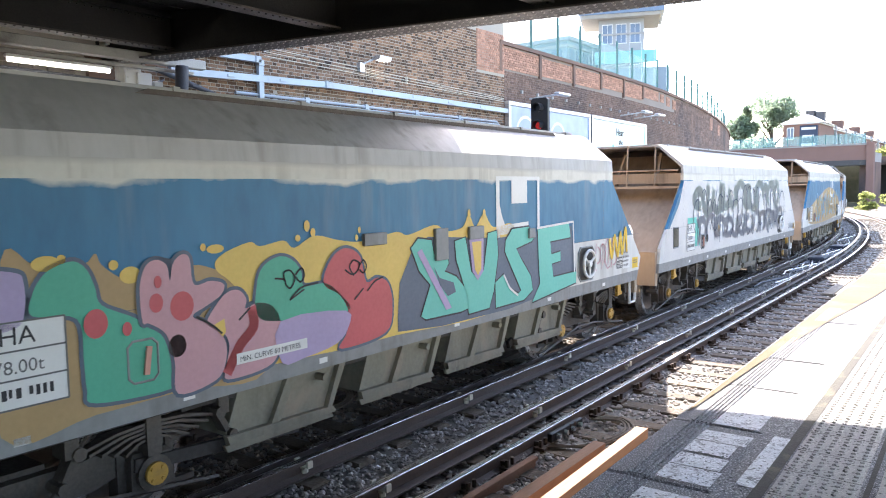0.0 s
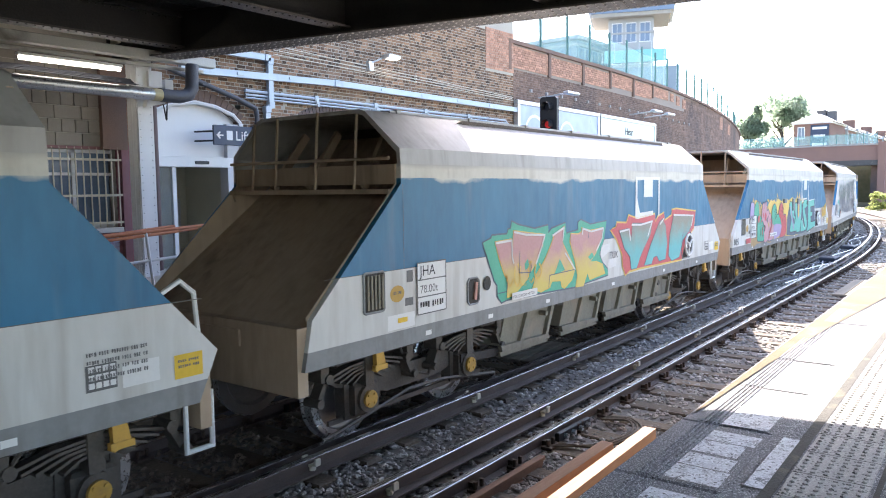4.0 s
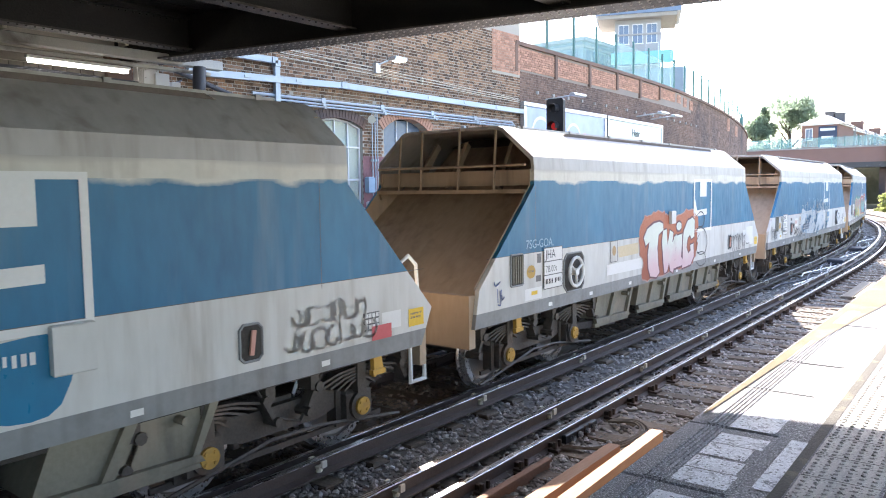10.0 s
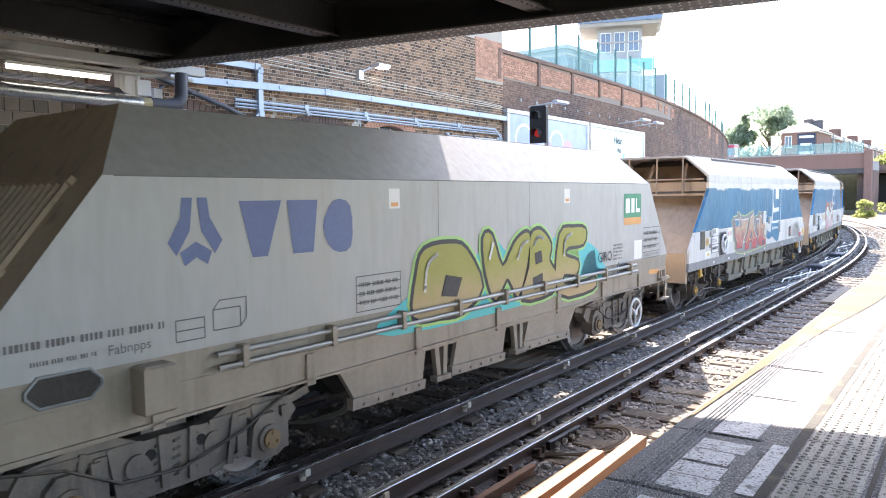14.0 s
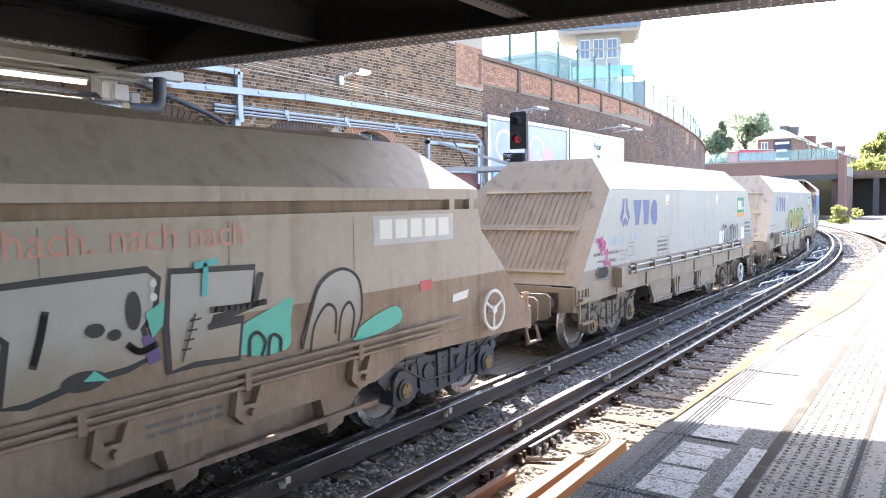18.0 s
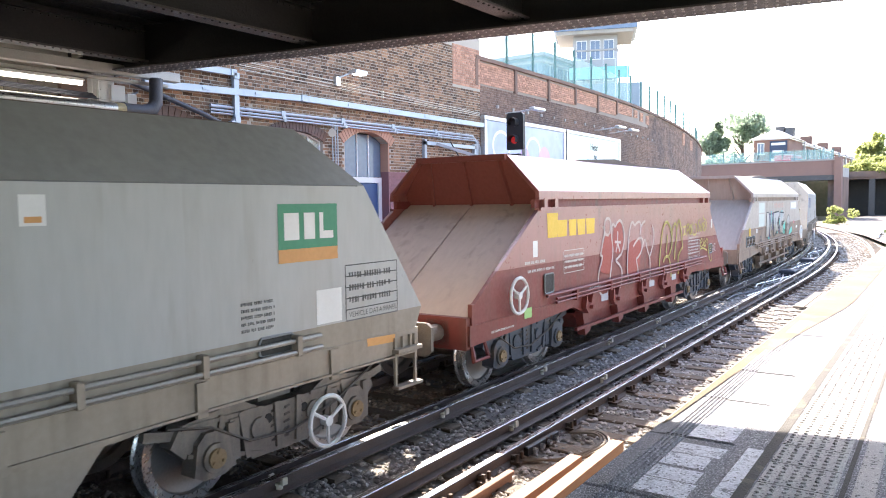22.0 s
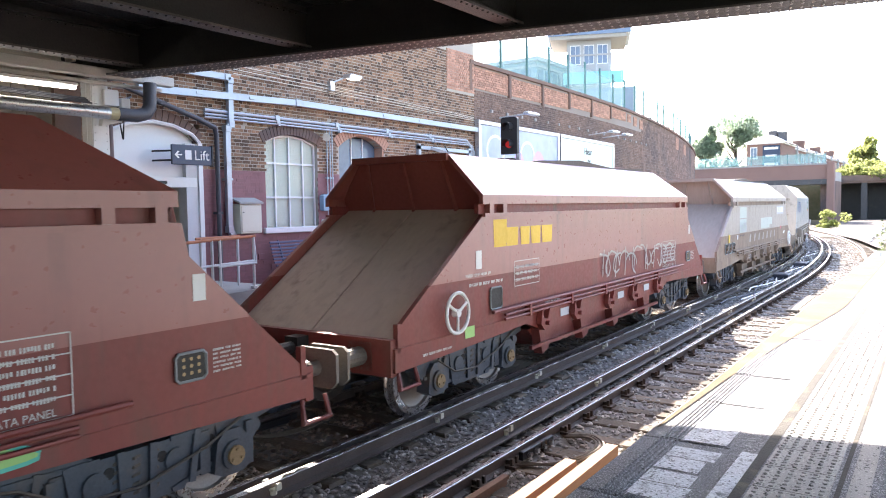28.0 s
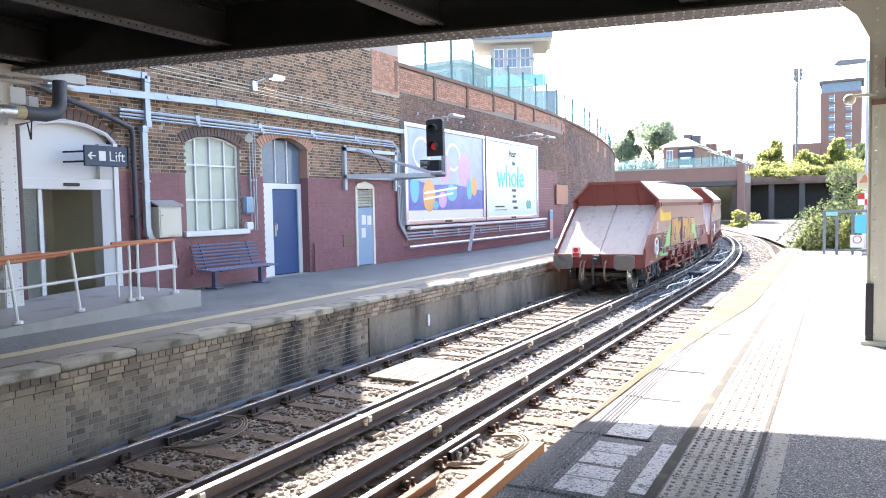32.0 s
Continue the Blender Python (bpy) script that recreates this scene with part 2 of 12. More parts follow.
M = dict(
    ballast=mat("ballast", (0.25, 0.23, 0.205), (0.1, 0.09, 0.08), 0.9, scale=0.8, fine=18, amount=0.9, bump=0.9, stain=(0.2, 0.15, 0.1), stain_scale=0.5),
    stone=mat("ballast_stone", (0.45, 0.42, 0.38), (0.21, 0.19, 0.165), 0.9, scale=1.2, fine=60, islands=True, vary=0.45, bump=0.4),
    stone_far=mat("far_track_stone", (0.26, 0.21, 0.16), (0.1, 0.08, 0.062), 0.85, scale=1.2, fine=60, islands=True, vary=0.5, bump=0.4),
    sleeper=mat("sleeper", (0.19, 0.145, 0.1), (0.085, 0.062, 0.043), 0.85, scale=3, fine=30, amount=0.9, bump=0.5, vary=0.3),
    rail_side=mat("rail_side", (0.13, 0.1, 0.085), (0.065, 0.05, 0.045), 0.65, 0.25, scale=4, fine=70, bump=0.3),
    rail_head=mat("rail_head", (0.62, 0.6, 0.58), (0.4, 0.36, 0.33), 0.28, 0.9, scale=5, fine=40, bump=0.05, streak=(0.1, 3, 1)),
    new_timber=mat("raw_timber", (0.34, 0.2, 0.12), (0.22, 0.125, 0.075), 0.8, scale=2, fine=40, streak=(0.15, 2, 2), stain=(0.3, 0.2, 0.13), stain_scale=1.5),
    yard=mat("yard_ballast", (0.135, 0.115, 0.095), (0.06, 0.05, 0.042), 0.95, scale=0.35, fine=8, amount=1.0, bump=0.9, stain=(0.2, 0.17, 0.14), stain_scale=0.12, speck=((0.24, 0.21, 0.18), 6.0, 0.56)),
    rust=mat("rusty_steel", (0.3, 0.17, 0.11), (0.16, 0.09, 0.06), 0.8, 0.2, scale=4, fine=60),
    asphalt=mat("platform_asphalt", (0.28, 0.28, 0.29), (0.16, 0.16, 0.17), 0.85, scale=1.2, fine=90, amount=0.9, bump=0.5, stain=(0.25, 0.245, 0.245), stain_scale=0.8, speck=((0.55, 0.55, 0.57), 95.0, 0.54)),
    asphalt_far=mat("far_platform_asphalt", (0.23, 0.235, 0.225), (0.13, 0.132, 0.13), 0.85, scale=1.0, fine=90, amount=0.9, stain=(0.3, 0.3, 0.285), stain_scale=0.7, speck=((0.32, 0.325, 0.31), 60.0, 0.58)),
    far_paving=mat("far_platform_paving", (0.3, 0.275, 0.235), (0.19, 0.175, 0.15), 0.9, scale=1.6, fine=60, stain=(0.36, 0.33, 0.27), stain_scale=1.2),
    joint=mat("bitumen_joint", (0.13, 0.125, 0.115), (0.07, 0.068, 0.063), 0.95, scale=3, fine=50, stain=(0.24, 0.21, 0.16), stain_scale=5),
    worn_ochre=mat("worn_ochre_paint", (0.145, 0.108, 0.064), (0.2, 0.165, 0.115), 0.95, scale=1.1, fine=60, amount=1.0, stain=(0.235, 0.205, 0.165), stain_scale=1.3, stain_cut=0.54),
    paver=mat("platform_paver", (0.36, 0.35, 0.34), (0.25, 0.24, 0.23), 0.85, scale=2, fine=80, vary=0.12),
    tactile=mat("tactile_paving", (0.5, 0.48, 0.45), (0.36, 0.345, 0.325), 0.8, scale=2, fine=80, amount=0.8, speck=((0.62, 0.6, 0.56), 70.0, 0.6)),
    coping=mat("coping_stone", (0.4, 0.365, 0.3), (0.2, 0.18, 0.145), 0.9, scale=3, fine=50, amount=0.9, vary=0.28, stain=(0.085, 0.078, 0.055), stain_scale=2.6, stain_cut=0.48),
    paint_line=mat("worn_white_paint", (0.72, 0.74, 0.78), (0.5, 0.52, 0.55), 0.75, scale=5, fine=70, amount=0.7, stain=(0.2, 0.205, 0.22), stain_scale=14, stain_cut=0.5, soft=0.06, speck=((0.8, 0.82, 0.86), 80.0, 0.52)),
    yellow_line=mat("worn_yellow_paint", (0.6, 0.52, 0.3), (0.42, 0.38, 0.28), 0.75, scale=4, fine=60, stain=(0.3, 0.29, 0.27), stain_scale=3),
    brick=mat("stock_brick", (0.29, 0.165, 0.095), (0.1, 0.063, 0.043), 0.9, scale=0.9, fine=40, amount=0.8, islands=True, vary=0.65, stain=(0.1, 0.08, 0.065), stain_scale=0.35, stain_cut=0.55),
    brick_dark=mat("sooty_brick", (0.22, 0.14, 0.105), (0.12, 0.08, 0.065), 0.9, scale=0.7, fine=40, islands=True, vary=0.3, stain=(0.085, 0.07, 0.068), stain_scale=0.3, stain_cut=0.5),
    brick_red=mat("orange_brick", (0.5, 0.28, 0.19), (0.36, 0.2, 0.145), 0.9, scale=1.5, fine=40, islands=True, vary=0.25),
    brick_plat=mat("platform_brick", (0.36, 0.28, 0.2), (0.18, 0.14, 0.11), 0.95, scale=1.2, fine=40, vary=0.35, islands=True, stain=(0.05, 0.043, 0.038), stain_scale=1.3, stain_cut=0.47, streak=(1, 1, 0.35)),
    mortar_soot=mat("sooty_mortar", (0.33, 0.28, 0.24), (0.2, 0.165, 0.14), 0.95, scale=1, fine=60),
    mortar_plat=mat("platform_render", (0.36, 0.315, 0.26), (0.22, 0.19, 0.16), 0.95, scale=1, fine=60, stain=(0.07, 0.06, 0.055), stain_scale=1.1, stain_cut=0.54),
    dull_steel=mat("dull_galvanised_steel", (0.36, 0.37, 0.38), (0.25, 0.255, 0.26), 0.6, 0.2, scale=4, fine=40),
    slate_steel=mat("dull_grey_steel", (0.2, 0.21, 0.21), (0.13, 0.135, 0.14), 0.55, 0.2, scale=3, fine=30),
    old_board=mat("weathered_board", (0.3, 0.265, 0.21), (0.17, 0.145, 0.11), 0.85, scale=3, fine=40, streak=(0.2, 2, 1)),
    duct=mat("blue_grey_duct", (0.13, 0.155, 0.185), (0.08, 0.09, 0.105), 0.5, scale=3, fine=40),
    chair_iron=mat("dark_rusty_iron", (0.11, 0.075, 0.055), (0.05, 0.036, 0.03), 0.8, 0.2, scale=5, fine=60),
    cement=mat("streaked_cement_render", (0.33, 0.275, 0.21), (0.17, 0.14, 0.11), 0.95, scale=0.9, fine=40, amount=0.9, stain=(0.045, 0.038, 0.033), stain_scale=1.6, stain_cut=0.44, streak=(1, 1, 0.3), soft=0.2),
    lead=mat("dusty_cable_sheath", (0.2, 0.16, 0.115), (0.12, 0.095, 0.07), 0.7, scale=6, fine=40),
    trunking=mat("dusty_steel_trunking", (0.52, 0.51, 0.47), (0.36, 0.35, 0.32), 0.5, 0.2, scale=2, fine=40, stain=(0.16, 0.14, 0.12), stain_scale=2, stain_cut=0.55),
    mortar=mat("mortar", (0.48, 0.44, 0.37), (0.34, 0.305, 0.255), 0.95, scale=1, fine=60),
    maroon=mat("maroon_masonry_paint", (0.25, 0.105, 0.115), (0.17, 0.075, 0.08), 0.55, scale=1.5, fine=50, islands=True, vary=0.1, stain=(0.34, 0.2, 0.2), stain_scale=2.2, stain_cut=0.66),
    block=mat("concrete_block", (0.25, 0.225, 0.19), (0.16, 0.14, 0.12), 0.9, scale=1.5, fine=40, islands=True, vary=0.18),
    lilac=mat("pale_blue_painted_brick", (0.46, 0.48, 0.62), (0.36, 0.38, 0.5), 0.6, scale=2, fine=50, islands=True, vary=0.06),
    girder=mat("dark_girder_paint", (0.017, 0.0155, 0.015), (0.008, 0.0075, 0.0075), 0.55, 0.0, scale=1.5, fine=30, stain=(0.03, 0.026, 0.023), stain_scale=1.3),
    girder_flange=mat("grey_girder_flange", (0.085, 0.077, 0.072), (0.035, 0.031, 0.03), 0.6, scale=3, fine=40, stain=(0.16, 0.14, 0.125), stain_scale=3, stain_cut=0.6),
    rivet=mat("grey_rivet_paint", (0.36, 0.34, 0.32), (0.22, 0.2, 0.19), 0.5, scale=6, fine=40),
    white_paint=mat("white_gloss_paint", (0.78, 0.78, 0.77), (0.66, 0.66, 0.65), 0.4, scale=2, fine=50, amount=0.4, bump=0.08, stain=(0.5, 0.46, 0.4), stain_scale=1.5, stain_cut=0.68),
    cream=mat("cream_paint", (0.72, 0.68, 0.56), (0.6, 0.56, 0.45), 0.5, scale=2, fine=40, bump=0.08),
    blind=mat("cream_window_blind", (0.86, 0.78, 0.58), (0.76, 0.68, 0.49), 0.7, scale=1.2, fine=20, stain=(0.62, 0.58, 0.46), stain_scale=1.4),
    pipe_blue=mat("pale_blue_pipe_paint", (0.46, 0.52, 0.57), (0.36, 0.41, 0.46), 0.4, 0.3, scale=2, fine=40, bump=0.05, stain=(0.3, 0.3, 0.3), stain_scale=2.5, stain_cut=0.6),
    steel=mat("galvanised_steel", (0.62, 0.63, 0.64), (0.48, 0.49, 0.5), 0.32, 0.85, scale=5, fine=50, bump=0.04),
    dark_pipe=mat("black_pipe", (0.07, 0.075, 0.09), (0.04, 0.04, 0.05), 0.5, scale=3, fine=40),
    navy=mat("navy_sign", (0.015, 0.035, 0.085), (0.012, 0.028, 0.07), 0.35, scale=3, fine=40, bump=0.02),
    door_blue=mat("blue_door_paint", (0.032, 0.085, 0.22), (0.024, 0.062, 0.17), 0.4, scale=2, fine=40, bump=0.05),
    door_pale=mat("pale_blue_door", (0.28, 0.4, 0.52), (0.2, 0.3, 0.4), 0.5, scale=2, fine=40, bump=0.05),
    bench=mat("bench_blue_grey", (0.12, 0.13, 0.22), (0.08, 0.085, 0.15), 0.4, scale=4, fine=40, bump=0.05),
    orange=mat("orange_handrail", (0.55, 0.2, 0.09), (0.42, 0.14, 0.06), 0.5, scale=4, fine=40, bump=0.05),
    black=mat("black_plastic", (0.018, 0.018, 0.02), (0.012, 0.012, 0.013), 0.45, scale=6, fine=60, bump=0.05),
    maroon_dark=mat("dark_maroon_gloss", (0.09, 0.045, 0.045), (0.05, 0.028, 0.028), 0.5, scale=3, fine=40),
    pale_jamb=mat("pale_grey_jamb_paint", (0.62, 0.62, 0.62), (0.5, 0.5, 0.5), 0.5, scale=2, fine=40, bump=0.05),
    lobby=mat("dim_lobby_paint", (0.62, 0.58, 0.45), (0.45, 0.42, 0.32), 0.7, scale=2, fine=30),
    # near-black colour of backing sheets, in place of unlit rooms
    void=mat("unlit_interior_shade", (0.05, 0.045, 0.04), (0.03, 0.028, 0.025), 0.8, scale=2, fine=30),
    concrete=mat("concrete", (0.42, 0.4, 0.37), (0.3, 0.28, 0.26), 0.85, scale=1.5, fine=50, stain=(0.24, 0.22, 0.2), stain_scale=1.3),
    tube=mat("lit_tube", (1, 1, 0.95), None, 0.4, bump=0, glow=(1.0, 0.96, 0.85, 2.6)),
    red_lamp=mat("red_signal_lens", (0.5, 0.02, 0.02), None, 0.3, bump=0, glow=(1.0, 0.06, 0.06, 0.035)),
    earth=mat("earth", (0.17, 0.15, 0.1), (0.09, 0.1, 0.05), 0.95, scale=0.05, fine=2, amount=0.9, bump=0.5, stain=(0.1, 0.13, 0.05), stain_scale=0.02),
    road=mat("road_surface", (0.12, 0.12, 0.12), (0.08, 0.08, 0.08), 0.9, scale=0.4, fine=20),
    leaf=mat("leaf", (0.15, 0.19, 0.09), (0.1, 0.13, 0.06), 0.6, scale=1.2, fine=9, islands=True, vary=0.4, bump=0.0),
    # leaves lightened and greyed: distance haze is put into their colour
    leaf_haze=mat("hazed_leaf", (0.42, 0.5, 0.38), (0.33, 0.4, 0.3), 0.7, scale=1.2, fine=9, islands=True, vary=0.25, bump=0.0),
    leaf_light=mat("light_leaf", (0.34, 0.37, 0.14), (0.25, 0.28, 0.095), 0.6, scale=1.2, fine=9, islands=True, vary=0.4, bump=0.0),
    bark=mat("bark", (0.12, 0.09, 0.065), (0.07, 0.05, 0.04), 0.9, scale=3, fine=30),
    teal=mat("teal_netting", (0.26, 0.6, 0.56), (0.2, 0.5, 0.47), 0.8, scale=0.8, fine=12),
    scaffold=mat("scaffold_timber", (0.42, 0.38, 0.32), (0.3, 0.27, 0.225), 0.8, scale=2, fine=20),
    far_wall=mat("pale_render", (0.42, 0.42, 0.41), (0.33, 0.33, 0.32), 0.8, scale=0.6, fine=10),
    far_brick=mat("red_brick_facade", (0.28, 0.16, 0.125), (0.19, 0.115, 0.095), 0.9, scale=0.8, fine=25),
    slate=mat("roof_slate", (0.14, 0.13, 0.13), (0.09, 0.085, 0.085), 0.8, scale=1.2, fine=20),
    facade_blue=mat("blue_grey_facade", (0.24, 0.3, 0.34), (0.17, 0.215, 0.25), 0.4, scale=0.3, fine=3, bump=0),
    pane=mat("window_pane", (0.16, 0.22, 0.3), (0.09, 0.12, 0.17), 0.12, scale=1.0, fine=8, bump=0),
    fence_green=mat("green_fence_paint", (0.05, 0.16, 0.15), (0.03, 0.11, 0.1), 0.5, scale=4, fine=40, bump=0),
    screen=sheer("fence_screen", (0.32, 0.52, 0.5), 0.3),
    poster_red=mat("red_plate", (0.6, 0.04, 0.03), None, 0.4, bump=0),
    clear=glass("clear_glass", (0.85, 0.93, 0.95), 0.03, 0.9),
)


def leafy(m, through=0.55):
    """Leaves let part of the light through."""
    nt = m.node_tree
    p = nt.nodes["Principled BSDF"]
    tr = nt.nodes.new("ShaderNodeBsdfTranslucent")
    mx = nt.nodes.new("ShaderNodeMixShader")
    src = p.inputs["Base Color"].links[0].from_socket
    nt.links.new(src, tr.inputs[0])
    mx.inputs[0].default_value = through
    nt.links.new(p.outputs[0], mx.inputs[1])
    nt.links.new(tr.outputs[0], mx.inputs[2])
    nt.links.new(mx.outputs[0], nt.nodes["Material Output"].inputs[0])


leafy(M["leaf_haze"], 0.85)
leafy(M["leaf"], 0.65)
leafy(M["leaf_light"], 0.8)


def fade(name, low, high, z0, z1, rough=0.5):
    """Spray paint that blends from one colour into another between two heights."""
    m = mat(name, high, tuple(c * 0.8 for c in high), rough, scale=2.2, fine=26, bump=0.03)
    nt = m.node_tree
    p = nt.nodes["Principled BSDF"]
    src = p.inputs["Base Color"].links[0].from_socket
    co, sep, nz, ad, rg, mx = (nt.nodes.new(k) for k in ("ShaderNodeTexCoord", "ShaderNodeSeparateXYZ", "ShaderNodeTexNoise", "ShaderNodeMath", "ShaderNodeMapRange", "ShaderNodeMix"))
    mx.data_type = "RGBA"
    nz.inputs["Scale"].default_value = 5.0
    ad.operation = "MULTIPLY_ADD"
    ad.inputs[1].default_value = 0.35
    nt.links.new(co.outputs["Object"], sep.inputs[0])
    nt.links.new(co.outputs["Object"], nz.inputs["Vector"])
    nt.links.new(nz.outputs["Fac"], ad.inputs[0])
    nt.links.new(sep.outputs["Z"], ad.inputs[2])
    rg.inputs[1].default_value, rg.inputs[2].default_value = z0 + 0.17, z1 + 0.17
    nt.links.new(ad.outputs[0], rg.inputs[0])
    nt.links.new(rg.outputs[0], mx.inputs[0])
    mx.inputs[6].default_value = (*low, 1)
    nt.links.new(src, mx.inputs[7])
    nt.links.new(mx.outputs[2], p.inputs["Base Color"])
    return m

# ---- ground and line ----
g = Form()
R = 2600
g.quad((-R, -R, -0.45), (R, -R, -0.45), (R, R, -0.45), (-R, R, -0.45))
setting("ground", g, M["earth"], "dry trackside earth with patches of grass reaching to the horizon")


def ribbon(stations, a, b, za, zb):
    """A strip between two offsets from the near rail."""
    f = Form()
    v = []
    for x in stations:
        v += [beside(x, a, za), beside(x, b, zb)]
    f.add(v, [(2 * i, 2 * i + 2, 2 * i + 3, 2 * i + 1) for i in range(len(stations) - 1)])
    return f


STA = [x for x in np.arange(-300, -20, 10.0)] + [float(x) for x in np.arange(-20, 110, 1.0)] + [float(x) for x in np.arange(110, 320, 10.0)]
bed = Form()
v = []
PROFILE = [(-2.3, -0.3), (-1.7, -0.17), (-0.75, -0.15), (0.4, -0.15), (0.9, -0.19), (1.4, -0.15), (2.4, -0.15), (3.3, -0.16), (4.2, -0.3), (4.6, -0.32)]
for x in STA:
    v += [beside(x, o, z) for o, z in PROFILE]
n = len(PROFILE)
bed.add(v, [(i * n + j, (i + 1) * n + j, (i + 1) * n + j + 1, i * n + j + 1) for i in range(len(STA) - 1) for j in range(n - 1)])
setting("ballast_bed", bed, M["ballast"], "brown-grey ballast bed under the two tracks")

RAIL_SEC = [(-0.07, -0.15), (0.07, -0.15), (0.07, -0.135), (0.012, -0.115), (0.012, -0.045), (0.036, -0.035), (0.036, -0.006), (0.03, -0.001), (-0.03, -0.001), (-0.036, -0.006), (-0.036, -0.035), (-0.012, -0.045), (-0.012, -0.115), (-0.07, -0.135)]
RAILS = {"far_rail": (TRACK + 0.7525, 0), "near_rail": (TRACK - 0.7525, 0), "far_conductor_rail": (1.32, 0.075), "near_conductor_rail": (0.37, 0.075), "platform_rail": (-1.505, 0), "running_rail": (0.0, 0)}


def stations(xs, off):
    out = []
    for x in xs:
        m = slope(x)
        n = math.hypot(1, m)
        out.append((beside(x, off), Vector((-m / n, 1 / n, 0))))
    return out


track = tagged(new("railway_track"), "two curving running tracks with raised conductor rails", "railway track", kind="structure")
for name, (off, dz) in RAILS.items():
    cond = dz > 0
    sec = [(p * (1.25 if cond else 1), q + dz) for p, q in RAIL_SEC]
    part("conductor_rail" if cond else "rail", Form().sweep(sec, stations(STA, off)), M["rail_side"], track)
    top = [(-0.03, 0.0), (0.03, 0.0), (0.034, -0.004), (-0.034, -0.004)]
    part("conductor_head" if cond else "rail_head", Form().sweep([(p * (1.25 if cond else 1), q + dz + 0.002) for p, q in top], stations(STA, off)), M["rail_head"], track)

# ---- platforms ----
WALL_Y = 12.75
PZ = 0.9
NEAR_EDGE, FAR_EDGE = -1.96, 3.88


def deck(xs, a, b, z0, z1, fixed_b=None):
    """A platform body between an edge that follows the line and a second offset or a fixed y."""
    f = Form()
    v = []
    for x in xs:
        p = beside(x, a)
        q = beside(x, b) if fixed_b is None else Vector((p.x, fixed_b(x) if callable(fixed_b) else fixed_b, 0))
        v += [(p.x, p.y, z0), (q.x, q.y, z0), (q.x, q.y, z1), (p.x, p.y, z1)]
    n = len(xs)
    fc = [(i * 4 + j, (i + 1) * 4 + j, (i + 1) * 4 + (j + 1) % 4, i * 4 + (j + 1) % 4) for i in range(n - 1) for j in range(4)]
    f.add(v, fc + [(0, 1, 2, 3), tuple(4 * (n - 1) + k for k in (3, 2, 1, 0))])
    return f


WALL_OFF = 6.2 + TRACK


def wall_y(x):
    return WALL_Y if x < 19 else max(WALL_Y, beside(x, WALL_OFF).y)


def ret_top(x):
    """Height of the retaining wall's top, which falls towards the far bridge."""
    return float(np.interp(x, [35, 42, 52, 64, 80], [7.17, 7.1, 6.95, 6.75, 6.6]))


def lowered(form, above=6.0):
    """The same form with its upper edge following the wall's top."""
    form.v = [(a, b, c + ret_top(a) - 7.17) if c > above else (a, b, c) for a, b, c in (tuple(q) for q in form.v)]
    return form
RNG = random.Random(7)
for key in ("asphalt", "worn_ochre", "joint"):
    M[key].node_tree.nodes["Principled BSDF"].inputs["Specular IOR Level"].default_value = 0.15
XN = [float(x) for x in np.arange(-60, 25.6, 1.0)] + [25.4]
setting("near_platform", deck(XN, NEAR_EDGE - 0.6, 0, -0.45, PZ, -9.0), M["asphalt"], "worn grey asphalt platform")
ramp = Form().prism([(25.4, -0.45), (25.4, PZ), (27.2, PZ - 0.02), (33.0, -0.3), (33.0, -0.45)], -9.0, 2.0, "y")
setting("platform_ramp", ramp, M["asphalt"], "asphalt ramp at the platform's end")

# edge of the near platform: face wall, pavers and ribbed strip
face = Form().sweep([(-0.6, -0.45), (-0.12, -0.45), (-0.12, PZ - 0.14), (-0.6, PZ - 0.14)], stations(XN, NEAR_EDGE))
setting("near_platform_face", face, M["brick_plat"], "sooty brick face under the platform's edge")
edge = tagged(new("platform_edge_paving"), "grey ribbed concrete edge pavers along the platform", kind="structure")


def paver_mesh(length):
    """A coping slab: smooth nosing, a ribbed strip, then a coarse top."""
    f = Form().slab(0, length - 0.014, -0.62, 0.0, -0.13, 0.0, 0.01)
    for k in range(5):
        y = -0.145 - k * 0.03
        f.prism([(y, 0), (y + 0.019, 0), (y + 0.015, 0.008), (y + 0.004, 0.008)], 0.02, length - 0.034, "x")
    return f


PAV = paver_mesh(1.15).mesh("edge_paver", M["asphalt"])
for k in range(38):
    x = 3.85 + 1.15 * (k - 17)
    o = part("edge_paver", PAV, None, edge)
    o.matrix_basis = Matrix.Translation(beside(x, NEAR_EDGE, PZ + RNG.uniform(-0.003, 0.003))) @ Matrix.Rotation(math.atan(slope(x)), 4, "Z")

# tactile strip with its domes
tac = tagged(new("tactile_strip"), "grey tactile paving with rows of domes", kind="structure")
dome = Form()
base = Form().slab(0, 0.392, -0.4, 0.0, -0.05, 0.004, 0.004)
for i in range(6):
    for j in range(6):
        dome.ball((0.033 + 0.065 * i, -0.035 - 0.065 * j, 0.003), 0.0165, 6, 4, 0.75)
T_BASE, T_DOME = base.mesh("tactile_slab", M["tactile"]), dome.mesh("domes", M["tactile"], True)
for k in range(60):
    x = 1.6 + 0.4 * k
    m = Matrix.Translation(beside(x, NEAR_EDGE - 0.85, PZ)) @ Matrix.Rotation(math.atan(slope(x)), 4, "Z")
    o = part("tactile_slab", T_BASE, None, tac)
    o.matrix_basis = m
    if k < 40:
        d = part("domes", T_DOME, None, o)
        d["kind"] = "stuff"
strips = Form()
